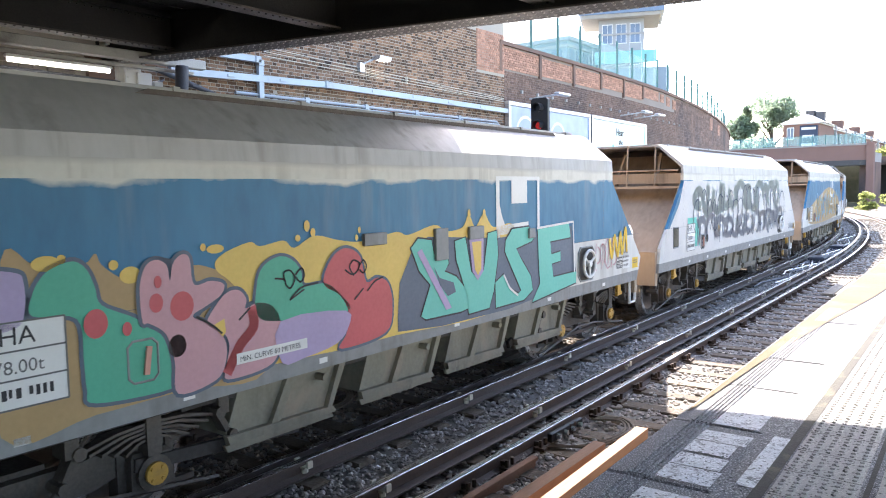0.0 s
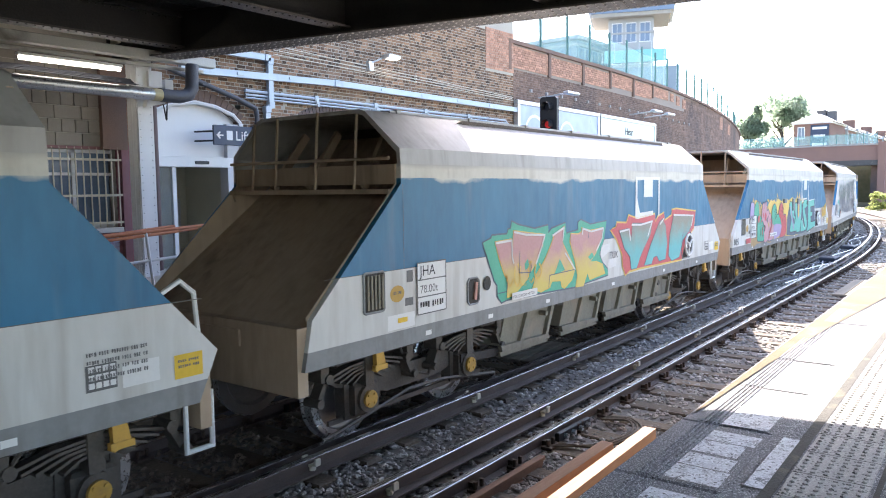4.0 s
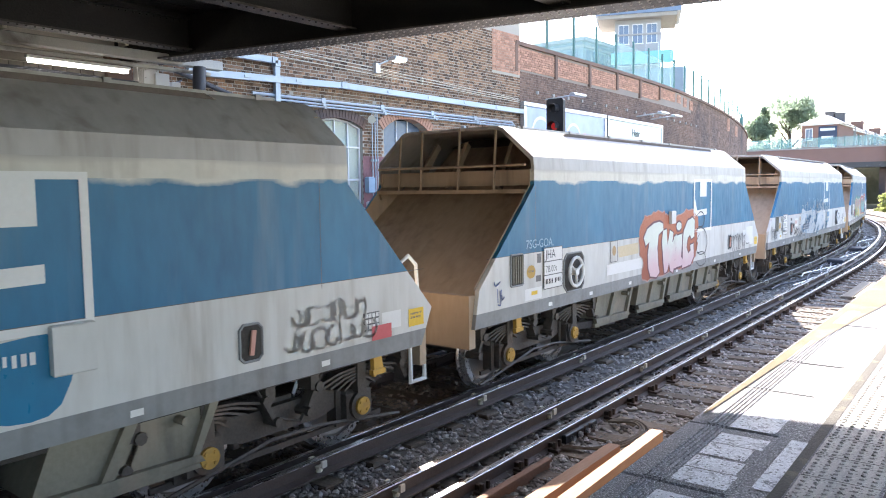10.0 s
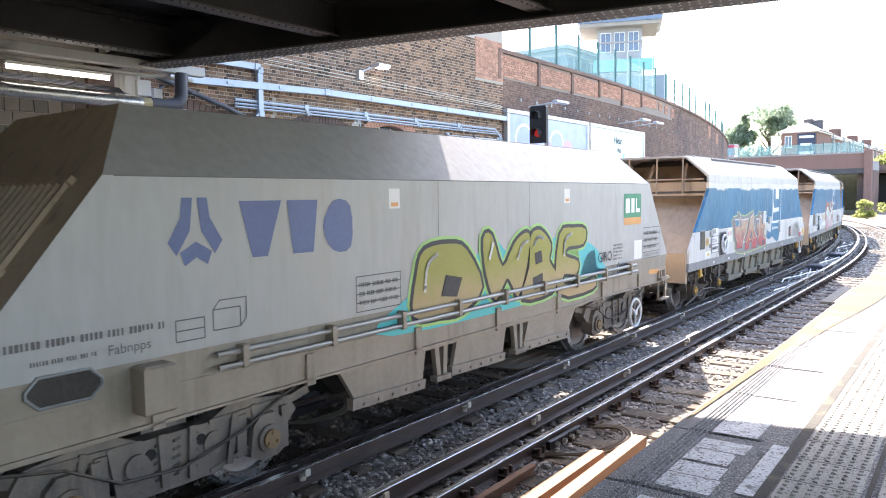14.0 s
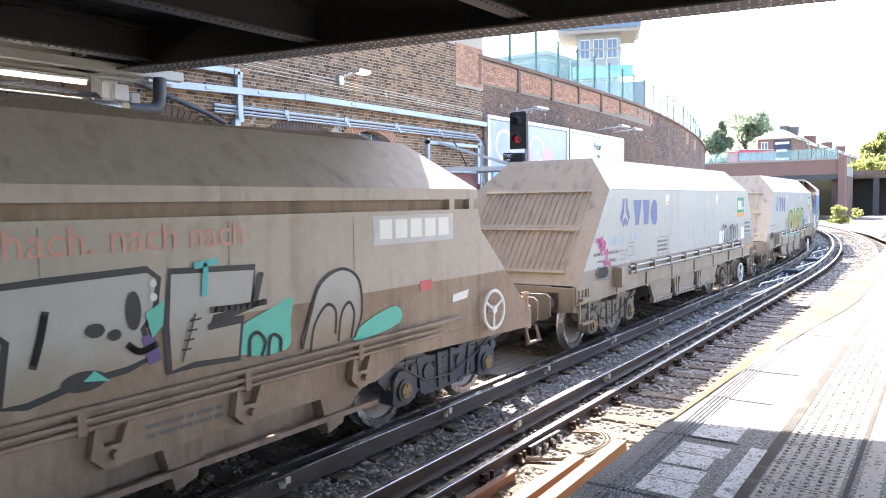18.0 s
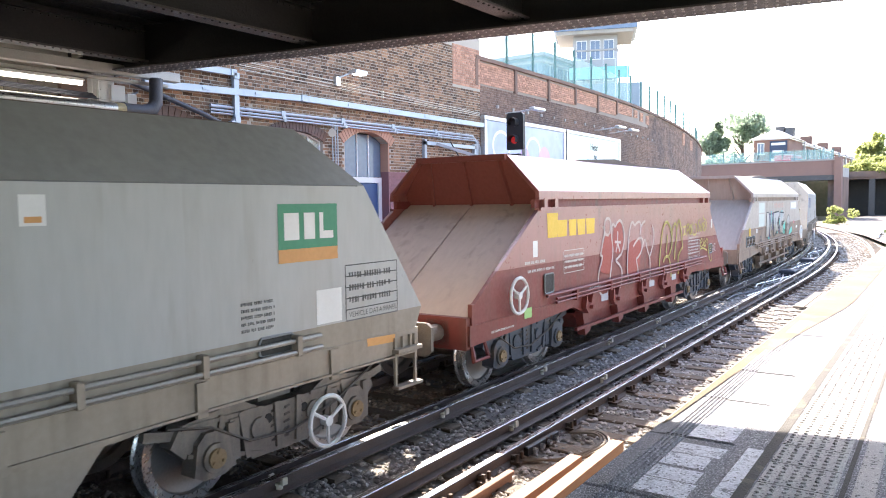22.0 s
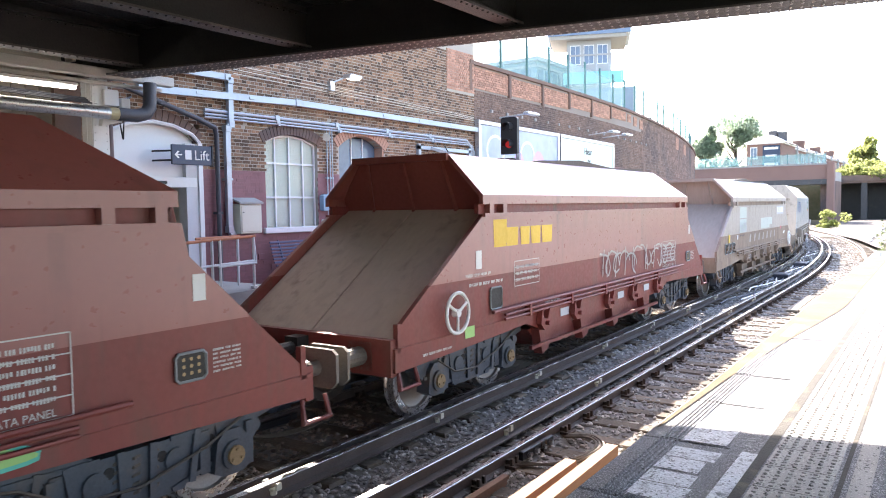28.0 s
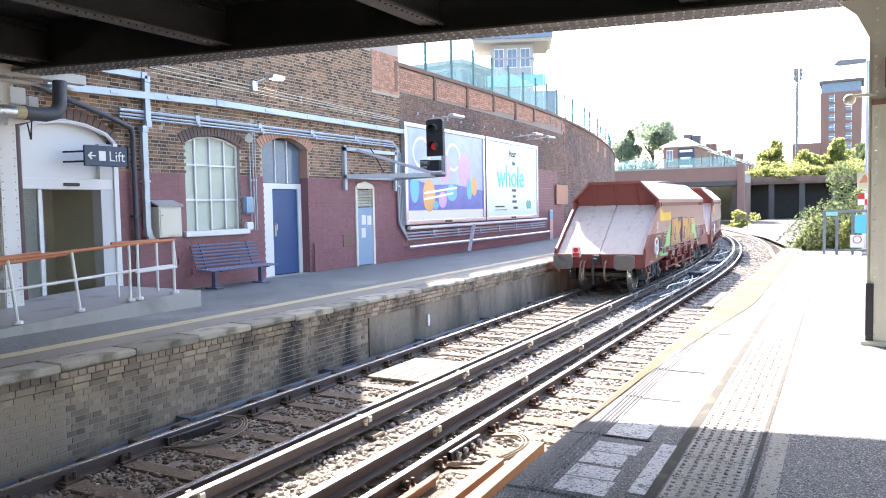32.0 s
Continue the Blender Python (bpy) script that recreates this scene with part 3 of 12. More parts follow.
for a, b in ((-1.3, -1.272), (-0.842, -0.775)):
    strips.add(ribbon([float(q) for q in np.arange(1, 25, 0.5)], NEAR_EDGE + a, NEAR_EDGE + b, PZ + 0.004, PZ + 0.004).v, ribbon([float(q) for q in np.arange(1, 25, 0.5)], 0, 0, 0, 0).f)
setting("expansion_joint", strips, M["joint"], "dark bitumen joint in the platform")
strips = ribbon([float(q) for q in np.arange(1, 25, 0.5)], NEAR_EDGE - 1.44, NEAR_EDGE - 1.33, PZ + 0.004, PZ + 0.004)
setting("concrete_band", strips, M["tactile"], "pale concrete band in the platform")


def painted(x, off, dx, dy):
    """A patch of worn paint on the platform, dx along and dy across."""
    return Form().quad(*[beside(x + a, NEAR_EDGE + off - b, PZ + 0.007) for a, b in ((0, 0), (dx, 0), (dx, dy), (0, dy))])


words = tagged(new("platform_lettering"), "worn white stencilled letters on the platform, too worn to read", kind="structure")
for x0 in (1.4, 2.75, 3.9):
    for r in range(4):
        part("letter_bar", painted(x0 + 0.25 * r, -0.27, 0.21 if r % 2 else 0.235, 0.31 - 0.02 * (r % 3)), M["paint_line"], words)
part("letter_bar", painted(5.02, -0.27, 0.5, 0.3), M["paint_line"], words)
for x0, L in ((1.5, 1.0), (2.9, 0.9), (4.02, 0.95)):
    part("painted_line", painted(x0, -0.68, L, 0.1), M["paint_line"], words)
worn = ribbon([float(q) for q in np.arange(13.0, 25, 0.5)], NEAR_EDGE - 0.54, NEAR_EDGE - 0.03, PZ + 0.01, PZ + 0.01)
WORN = ((5.2, 0.05), (7.0, 0.11), (9.0, 0.23), (11.0, 0.4), (12.2, 0.5), (13.0, 0.54))
for (x0, w0), (x1, w1) in zip(WORN, WORN[1:]):
    worn.quad(*[beside(x, NEAR_EDGE + o, PZ + 0.01) for x, o in ((x0, -0.03), (x0, -w0), (x1, -w1), (x1, -0.03))])
setting("platform_yellow_line", worn, M["worn_ochre"], "faded yellow line along the platform's edge")

# ---- far platform ----
XF = [float(x) for x in np.arange(-60, 62, 1.0)]
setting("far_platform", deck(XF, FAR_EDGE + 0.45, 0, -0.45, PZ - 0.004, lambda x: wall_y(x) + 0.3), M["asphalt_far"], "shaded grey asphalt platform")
setting("far_platform_yellow_line", ribbon([float(q) for q in np.arange(0, 40, 1.0)], FAR_EDGE + 0.95, FAR_EDGE + 1.22, PZ + 0.004, PZ + 0.004), M["yellow_line"], "faded yellow line on the far platform")
setting("far_platform_core", Form().sweep([(0.14, -0.45), (0.5, -0.45), (0.5, PZ - 0.14), (0.14, PZ - 0.14)], stations(XF, FAR_EDGE)), M["mortar_plat"], "mortar core of the platform face")
setting("far_platform_paving", ribbon([float(q) for q in np.arange(-4, 50, 1.0)], FAR_EDGE + 0.47, FAR_EDGE + 0.93, PZ + 0.003, PZ + 0.003), M["far_paving"], "brown-grey worn paving behind the coping")


def brick_field(place, x0, x1, z0, z1, skip=None, proud=0.012, seed=1, long=0.225, high=0.075, joint=0.011, ragged=0.0025):
    """Bricks in alternate courses of stretchers and headers; place(x, z, d) gives the point d metres proud of the wall."""
    rng = random.Random(seed)
    v, f = [], []
    row, z = 0, z0
    while z + high <= z1 + 1e-6:
        w = long if row % 2 == 0 else long / 2
        x = x0 - (0 if row % 2 == 0 else long / 4)
        while x < x1:
            a, b = max(x, x0), min(x + w - joint, x1)
            if b - a > 0.04 and not (skip and skip((a + b) / 2, z + high / 2)):
                d = proud + rng.uniform(-ragged, ragged)
                n = len(v)
                za, zb = z, z + high - joint
                v += [place(a, za, d), place(b, za, d), place(b, zb, d), place(a, zb, d), place(a, za, -0.01), place(b, za, -0.01), place(b, zb, -0.01), place(a, zb, -0.01)]
                f += [(n, n + 1, n + 2, n + 3), (n + 4, n, n + 3, n + 7), (n + 1, n + 5, n + 6, n + 2), (n + 3, n + 2, n + 6, n + 7), (n + 4, n + 5, n + 1, n)]
            x += w
        row, z = row + 1, z + high
    q = Form()
    q.v, q.f = [tuple(p) for p in v], f
    return q


def stuff(ob):
    ob["kind"] = "stuff"
    return ob


def plain_mesh(name, form, material):
    me = bpy.data.meshes.new(name)
    me.from_pydata(form.v, [], form.f)
    me.materials.append(material)
    return me


face = tagged(new("far_platform_face"), "sooty patched brick face of the far platform with a corbelled top", kind="structure")
stuff(part("brickwork", plain_mesh("brickwork", brick_field(lambda x, z, d: beside(x, FAR_EDGE + 0.14 - d, z), 0, 40, -0.36, 0.55, lambda x, z: 2.0 < x < 5.15, 0.005, 3, ragged=0.002), M["brick_plat"]), None, face))
stuff(part("corbel", plain_mesh("corbel", brick_field(lambda x, z, d: beside(x, FAR_EDGE + 0.1 - d, z), 0, 40, 0.555, 0.64, seed=4), M["brick_plat"]), None, face))
stuff(part("corbel", plain_mesh("corbel", brick_field(lambda x, z, d: beside(x, FAR_EDGE + 0.06 - d, z), 0, 40, 0.645, 0.8, seed=5, high=0.0775), M["brick_plat"]), None, face))
render_patch = Form().sweep([(0.11, -0.2), (0.14, -0.2), (0.14, 0.52), (0.115, 0.54)], stations([float(x) for x in np.arange(11.2, 40, 0.8)], FAR_EDGE))
part("render", render_patch, M["cement"], face, "dark streaked cement render")
PB = [Form().slab(0, L - 0.011, 0, 0.03, 0, 0.064, 0.003).mesh("brick", M["brick_plat"]) for L in (0.225, 0.1125)]
z, row = -0.36, 0
while z < 0.5:
    L = 0.225 if row % 2 == 0 else 0.1125
    x = 2.0 + (0.0 if row % 2 == 0 else 0.056)
    while x + L <= 5.16:
        o = part("brick", PB[row % 2], None, face)
        o.matrix_basis = Matrix.Translation(beside(x, FAR_EDGE + 0.135 + RNG.uniform(-0.002, 0.002), z)) @ Matrix.Rotation(math.atan(slope(x)), 4, "Z")
        x += L
    row, z = row + 1, z + 0.075
cop = tagged(new("far_platform_coping"), "pale worn stone coping along the far platform", kind="structure")
COPE = [Form().slab(0, 0.99, 0.0, 0.46, -0.1, 0.0, b).mesh("coping_stone", M["coping"]) for b in (0.02, 0.03, 0.014)]
for k in range(75):
    x = -2 + 1.0 * k * 0.999
    o = part("coping_stone", COPE[k % 3], None, cop)
    o.matrix_basis = Matrix.Translation(beside(x, FAR_EDGE, PZ + RNG.uniform(-0.004, 0.004))) @ Matrix.Rotation(math.atan(slope(x)) + RNG.uniform(-0.002, 0.002), 4, "Z")
f = Form().pipe([beside(float(x), FAR_EDGE - 0.08, -0.2 + 0.02 * math.sin(x)) for x in np.arange(0, 45, 1.5)], 0.055, 8)
for k in range(12):
    p = beside(0.5 + k * 3.1, FAR_EDGE - 0.08, -0.2)
    f.box(p.x - 0.05, p.x + 0.05, p.y - 0.07, p.y + 0.2, -0.3, -0.13)
solid("cable_duct", f, M["duct"], "grey-blue plastic cable duct along the platform's foot", "cable duct", smooth=True)
p = beside(13.4, FAR_EDGE + 0.1, 0.15)
solid("marker_plate", Form().slab(p.x - 0.04, p.x + 0.04, p.y - 0.02, p.y, 0.05, 0.3, 0.008), M["white_paint"], "small white marker plate fixed to the platform face", "marker plate")

# ---- station wall ----
OPENINGS = [(4.0, 6.72, 1.93, 3.3), (7.45, 9.43, 0.9, 4.3), (11.12, 12.75, 2.15, 4.26), (13.5, 15.23, 0.9, 4.4), (17.23, 18.13, 0.9, 3.3)]


def holed(x0, x1, z0, z1, y0, y1, holes):
    f = Form()
    cuts = sorted({x0, x1, *[h[0] for h in holes], *[h[1] for h in holes]})
    for a, b in zip(cuts, cuts[1:]):
        inside = sorted((h[2], h[3]) for h in holes if h[0] < (a + b) / 2 < h[1])
        z = z0
        for lo, hi in inside:
            if lo > z:
                f.box(a, b, y0, y1, z, lo)
            z = max(z, hi)
        if z < z1:
            f.box(a, b, y0, y1, z, z1)
    return f


wall = tagged(new("wall_station"), "yellow stock brick station wall painted maroon below", kind="structure")
part("core", holed(3.0, 19.7, 0.0, 8.6, WALL_Y + 0.012, WALL_Y + 0.45, OPENINGS), M["mortar"], wall)


def in_opening(x, z):
    return any(a - 0.03 < x < b + 0.03 and c - 0.02 < z < d + 0.02 for a, b, c, d in OPENINGS)


face_at = lambda x, z, d: (x, WALL_Y + 0.012 - d, z)
part("painted_joints", holed(6.72, 19.7, 0.9, 3.4, WALL_Y + 0.007, WALL_Y + 0.011, OPENINGS), M["maroon"], wall)
stuff(part("painted_brickwork", plain_mesh("painted_brickwork", brick_field(face_at, 6.72, 19.7, 0.905, 3.4, in_opening, 0.008, 11, ragged=0.001), M["maroon"]), None, wall))
patch = lambda x, z: 10.6 < x < 13.2 and 4.28 < z < 4.78
stuff(part("brickwork", plain_mesh("brickwork", brick_field(face_at, 6.9, 18.2, 3.405, 7.3, lambda x, z: in_opening(x, z) or patch(x, z), 0.006, 12, joint=0.016), M["brick"]), None, wall))
BR = [Form().slab(0, L - 0.016, 0, 0.03, 0, 0.059, 0.003).mesh("brick", mat("loose_stock_brick", (0.29, 0.185, 0.105), (0.12, 0.078, 0.052), 0.9, scale=0.9, fine=40, amount=0.8, vary=0.5)) for L in (0.225, 0.1125)]
BR[1].materials[0] = BR[0].materials[0]
z, row = 3.405 + 0.075 * 12, 0
while z < 4.77:
    L = 0.225 if row % 2 == 0 else 0.1125
    x = 10.6 + (0.0 if row % 2 == 0 else 0.056)
    while x + L <= 13.21:
        o = part("brick", BR[row % 2], None, wall)
        o.location = (x, WALL_Y + 0.006 + RNG.uniform(-0.002, 0.002), z)
        x += L
    row, z = row + 1, z + 0.075
stuff(part("orange_brickwork", plain_mesh("orange_brickwork", brick_field(face_at, 18.2, 19.7, 6.1, 7.3, None, 0.016, 14), M["brick_red"]), None, wall))
stuff(part("brickwork", plain_mesh("brickwork", brick_field(face_at, 18.2, 19.7, 3.405, 6.1, None, 0.006, 15, joint=0.016), M["brick"]), None, wall))
stuff(part("blockwork", plain_mesh("blockwork", brick_field(lambda x, z, d: (x, WALL_Y + 0.012 - d, z), 3.0, 6.45, 3.35, 5.0, None, 0.03, 16, 0.45, 0.225, 0.015), M["block"]), None, wall))
stuff(part("pale_brickwork", plain_mesh("pale_brickwork", brick_field(face_at, 3.0, 6.72, 0.905, 1.85, None, 0.012, 17), M["lilac"]), None, wall))
part("pier", Form().box(6.45, 6.9, WALL_Y - 0.12, WALL_Y + 0.1, 3.3, 5.0), M["brick_dark"], wall)
part("pier", Form().box(6.78, 7.0, WALL_Y - 0.1, WALL_Y + 0.1, 0.9, 3.3), M["maroon"], wall)
setting("station_block", Form().box(3.0, 19.7, WALL_Y + 2.2, WALL_Y + 12, 0.0, 8.6).box(-60, 3.0, WALL_Y, WALL_Y + 12, 0, 8.6), M["brick_dark"], "rear mass of the brick station building")
setting("station_floor", Form().box(3.0, 19.7, WALL_Y + 0.4, WALL_Y + 2.2, 0.5, 0.89), M["concrete"], "concrete floor inside the station doorways")


def arc_head(x0, x1, z_spring, z_top, grow, deep, material, name, parent, n=15, y=WALL_Y):
    """A segmental arch of radial bricks over an opening."""
    h, half = z_top - z_spring, (x1 - x0) / 2
    r = (half * half + h * h) / (2 * h)
    cx, cz, top = (x0 + x1) / 2, z_top - r, math.asin(half / r)
    me = []
    for k in range(n):
        a, b = -top * 1.06 + 2.12 * top * k / n, -top * 1.06 + 2.12 * top * (k + 0.88) / n
        poly = [(cx + q * math.sin(t), cz + q * math.cos(t)) for q, t in ((r, a), (r, b), (r + grow, b), (r + grow, a))]
        part(name, Form().prism(poly, y - 0.012, y + deep, "y"), material, parent)
    fill = Form()
    for s in (-1, 1):
        pts = [(cx + s * half, z_spring)] + [(cx + s * half * q, cz + math.sqrt(r * r - (half * q) ** 2)) for q in (1, 0.85, 0.7, 0.55)]
        pts += [(cx + s * half * 0.55, z_top + 0.02), (cx + s * half, z_top + 0.02)]
        fill.prism(pts, y + 0.02, y + deep, "y")
    part("spandrel", fill, M["mortar"], parent)


# lift lobby arch
lift = tagged(new("door_1"), "white arched surround with an open automatic sliding lift door", kind="structure")
arc_head(7.45, 9.3, 3.95, 4.3, 0.22, 0.2, M["brick_dark"], "voussoir", lift, 17)
part("arch_panel", Form().box(7.45, 9.3, WALL_Y + 0.1, WALL_Y + 0.14, 3.2, 4.3), M["white_paint"], lift)
part("arch_trim", Form().pipe([(9.39, WALL_Y - 0.02, 3.92), (9.22, WALL_Y - 0.02, 4.08), (8.8, WALL_Y - 0.02, 4.22), (8.37, WALL_Y - 0.02, 4.27), (7.9, WALL_Y - 0.02, 4.21), (7.5, WALL_Y - 0.02, 4.05)], 0.04, 6), M["white_paint"], lift)
part("lintel", Form().slab(7.45, 9.3, WALL_Y - 0.02, WALL_Y + 0.2, 3.02, 3.22, 0.01), M["white_paint"], lift)
part("sensor", Form().slab(8.3, 8.6, WALL_Y - 0.06, WALL_Y - 0.02, 3.08, 3.14, 0.01), M["black"], lift)
part("door_jamb", Form().slab(9.06, 9.42, WALL_Y - 0.015, WALL_Y + 0.25, 0.9, 3.9, 0.012), M["pale_jamb"], lift)
part("jamb_trim", Form().slab(9.34, 9.44, WALL_Y - 0.05, WALL_Y - 0.016, 0.9, 3.92, 0.01), M["white_paint"], lift)
part("door_stile", Form().slab(7.84, 7.92, WALL_Y + 0.03, WALL_Y + 0.1, 0.9, 3.02, 0.01), M["white_paint"], lift)
part("door_frame", Form().box(7.45, 7.52, WALL_Y + 0.03, WALL_Y + 0.1, 0.9, 3.02).box(7.52, 7.84, WALL_Y + 0.03, WALL_Y + 0.1, 0.9, 1.0), M["white_paint"], lift)
part("door_glass", Form().box(7.52, 7.84, WALL_Y + 0.055, WALL_Y + 0.07, 1.0, 3.02), M["clear"], lift).visible_shadow = False
part("lobby_wall", Form().box(7.3, 9.5, WALL_Y + 1.9, WALL_Y + 1.95, 0.89, 3.4).box(9.3, 9.35, WALL_Y + 0.3, WALL_Y + 1.9, 0.89, 3.4).box(7.3, 7.35, WALL_Y + 0.3, WALL_Y + 1.9, 0.89, 3.4).box(7.3, 9.35, WALL_Y + 0.3, WALL_Y + 1.9, 3.3, 3.4), M["lobby"], lift)
part("call_panel", Form().slab(8.72, 8.9, WALL_Y + 1.5, WALL_Y + 1.56, 1.7, 2.4, 0.01), M["steel"], lift)

# arched window
win = tagged(new("window_1"), "arched white metal window with cream blinds behind", kind="structure")
arc_head(11.12, 12.75, 4.06, 4.26, 0.24, 0.2, M["brick_dark"], "voussoir", win, 19)
part("blind", Form().box(11.12, 12.75, WALL_Y + 0.17, WALL_Y + 0.19, 2.15, 4.26), M["blind"], win)
gx = [11.12, 11.5, 11.93, 12.36, 12.75]
gz = [2.15, 2.83, 3.6, 4.24]
for i in range(4):
    for j in range(3):
        part("pane", Form().box(gx[i] + 0.012, gx[i + 1] - 0.012, WALL_Y + 0.135, WALL_Y + 0.141, gz[j] + 0.012, gz[j + 1] - 0.012), M["clear"], win).visible_shadow = False
for i in range(5):
    part("glazing_bar", Form().box(gx[i] - 0.018, gx[i] + 0.018, WALL_Y + 0.11, WALL_Y + 0.16, 2.15, 4.24 - (0.15 if i in (0, 4) else 0)), M["white_paint"], win)
for j in range(1, 3):
    part("glazing_bar", Form().box(11.12, 12.75, WALL_Y + 0.108, WALL_Y + 0.158, gz[j] - 0.02, gz[j] + 0.02), M["white_paint"], win)
part("window_frame", Form().pipe([(11.14, WALL_Y + 0.13, 2.15), (11.14, WALL_Y + 0.13, 4.06), (11.5, WALL_Y + 0.13, 4.19), (11.93, WALL_Y + 0.13, 4.24), (12.36, WALL_Y + 0.13, 4.19), (12.73, WALL_Y + 0.13, 4.06), (12.73, WALL_Y + 0.13, 2.15)], 0.03, 6), M["white_paint"], win)
part("window_sill", Form().slab(11.02, 12.92, WALL_Y - 0.09, WALL_Y + 0.12, 2.02, 2.15, 0.015), M["white_paint"], win)

# blue door
door = tagged(new("door_2"), "closed blue door with a white frame under an arched fanlight", kind="structure")
arc_head(13.5, 15.23, 4.1, 4.4, 0.26, 0.25, M["brick_red"], "voussoir", door, 21)
part("reveal", Form().box(15.17, 15.22, WALL_Y + 0.01, WALL_Y + 0.35, 0.9, 3.4), M["maroon"], door)
part("reveal", Form().box(15.17, 15.22, WALL_Y + 0.01, WALL_Y + 0.35, 3.4, 4.15), M["brick_red"], door)
part("door_leaf", Form().slab(14.07, 15.02, WALL_Y + 0.28, WALL_Y + 0.33, 0.92, 3.1, 0.01), M["door_blue"], door)
part("door_frame", Form().box(13.52, 14.06, WALL_Y + 0.24, WALL_Y + 0.34, 0.9, 3.25).box(15.03, 15.165, WALL_Y + 0.25, WALL_Y + 0.35, 0.9, 3.25).box(14.06, 15.03, WALL_Y + 0.25, WALL_Y + 0.35, 3.11, 3.25), M["white_paint"], door)
for a, b in ((13.55, 14.2), (14.23, 14.64), (14.67, 15.16)):
    part("pane", Form().box(a, b, WALL_Y + 0.28, WALL_Y + 0.29, 3.26, 4.36), M["pane"], door)
for a in (14.2, 14.64):
    part("glazing_bar", Form().box(a, a + 0.03, WALL_Y + 0.25, WALL_Y + 0.3, 3.26, 4.36), M["white_paint"], door)
part("handle", Form().slab(14.13, 14.17, WALL_Y + 0.24, WALL_Y + 0.28, 1.9, 2.2, 0.01), M["steel"], door)
part("door_pull", Form().pipe([(14.14, WALL_Y + 0.25, 2.25), (14.16, WALL_Y + 0.2, 2.2), (14.16, WALL_Y + 0.2, 2.05)], 0.012, 6), M["steel"], door)
# dark sheet in place of the unlit room behind
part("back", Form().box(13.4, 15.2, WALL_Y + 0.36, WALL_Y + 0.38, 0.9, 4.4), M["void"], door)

# louvred service door
ld = tagged(new("door_3"), "narrow pale blue service door with a louvred head and notices", kind="structure")
part("door_leaf", Form().slab(17.3, 18.06, WALL_Y - 0.01, WALL_Y + 0.04, 0.92, 2.6, 0.01), M["door_pale"], ld)
part("door_frame", Form().box(17.21, 17.3, WALL_Y - 0.03, WALL_Y + 0.1, 0.9, 3.22).box(18.06, 18.15, WALL_Y - 0.03, WALL_Y + 0.1, 0.9, 3.22).prism([(17.21, 3.15), (18.15, 3.15), (18.05, 3.28), (17.68, 3.36), (17.31, 3.28)], WALL_Y - 0.03, WALL_Y + 0.1, "y"), M["cream"], ld)
for k in range(11):
    z = 2.64 + k * 0.045
    part("louvre", Form().prism([(WALL_Y, z), (WALL_Y + 0.05, z + 0.03), (WALL_Y + 0.055, z + 0.02), (WALL_Y + 0.005, z - 0.01)], 17.3, 18.06, "x"), M["cream"], ld)
for a, z in ((17.5, 2.1), (17.78, 2.08), (17.48, 1.72)):
    part("notice", Form().box(a, a + 0.2, WALL_Y - 0.016, WALL_Y - 0.01, z, z + 0.28), M["white_paint"], ld)
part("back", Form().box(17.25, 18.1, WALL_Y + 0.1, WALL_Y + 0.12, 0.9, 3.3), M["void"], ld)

# barred window
bw = tagged(new("window_2"), "white window behind a spiked white steel grille", kind="structure")
for k in range(4):
    a = 4.0 + 0.68 * k
    part("pane", Form().box(a + 0.03, a + 0.65, WALL_Y + 0.2, WALL_Y + 0.21, 1.95, 3.28), M["pane"], bw)
    part("window_frame", Form().box(a - 0.03, a + 0.03, WALL_Y + 0.16, WALL_Y + 0.24, 1.93, 3.3), M["white_paint"], bw)
part("window_frame", Form().box(4.0, 6.72, WALL_Y + 0.16, WALL_Y + 0.24, 1.93, 2.0).box(4.0, 6.72, WALL_Y + 0.16, WALL_Y + 0.24, 2.85, 2.9).box(4.0, 6.72, WALL_Y + 0.16, WALL_Y + 0.24, 3.24, 3.3), M["white_paint"], bw)
part("window_sill", Form().slab(3.9, 6.85, WALL_Y - 0.08, WALL_Y + 0.15, 1.84, 1.93, 0.012), M["white_paint"], bw)
for k in range(22):
    x = 4.1 + 0.125 * k
    b = Form().tube((x, WALL_Y - 0.08, 1.95), (x, WALL_Y - 0.08, 3.2), 0.013, 6)
    b.tube((x, WALL_Y - 0.08, 3.2), (x - 0.03, WALL_Y - 0.12, 3.33), 0.013, 6, 0.003)
    part("grille_bar", b, M["cream"], bw)
for z in (2.02, 2.5, 3.12):
    part("grille_rail", Form().box(4.0, 6.8, WALL_Y - 0.09, WALL_Y - 0.075, z - 0.02, z + 0.02), M["cream"], bw)
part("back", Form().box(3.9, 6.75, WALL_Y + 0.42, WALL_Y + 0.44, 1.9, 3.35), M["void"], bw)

# ---- retaining wall ----
ret = tagged(new("wall_retaining"), "curving sooty brick retaining wall with orange parapet panels", kind="structure")
xs = [19.7] + [float(x) for x in np.arange(20, 84, 1.0)]
part("core", lowered(Form().sweep([(0.012, 0), (0.7, 0), (0.7, 7.15), (0.012, 7.15)], stations(xs, WALL_OFF))), M["mortar_soot"], ret)
ret_at = lambda x, z, d: beside(x, WALL_OFF + 0.012 - d, z)
stuff(part("brickwork", plain_mesh("brickwork", brick_field(ret_at, 19.75, 38, 3.4, 6.3, None, 0.014, 21), M["brick_dark"]), None, ret))
stuff(part("brickwork", plain_mesh("brickwork", brick_field(ret_at, 38, 74, 0.95, 7.1, lambda x, z: z > ret_top(x) - 0.12, 0.014, 22, 0.45, 0.15), M["brick_dark"]), None, ret))
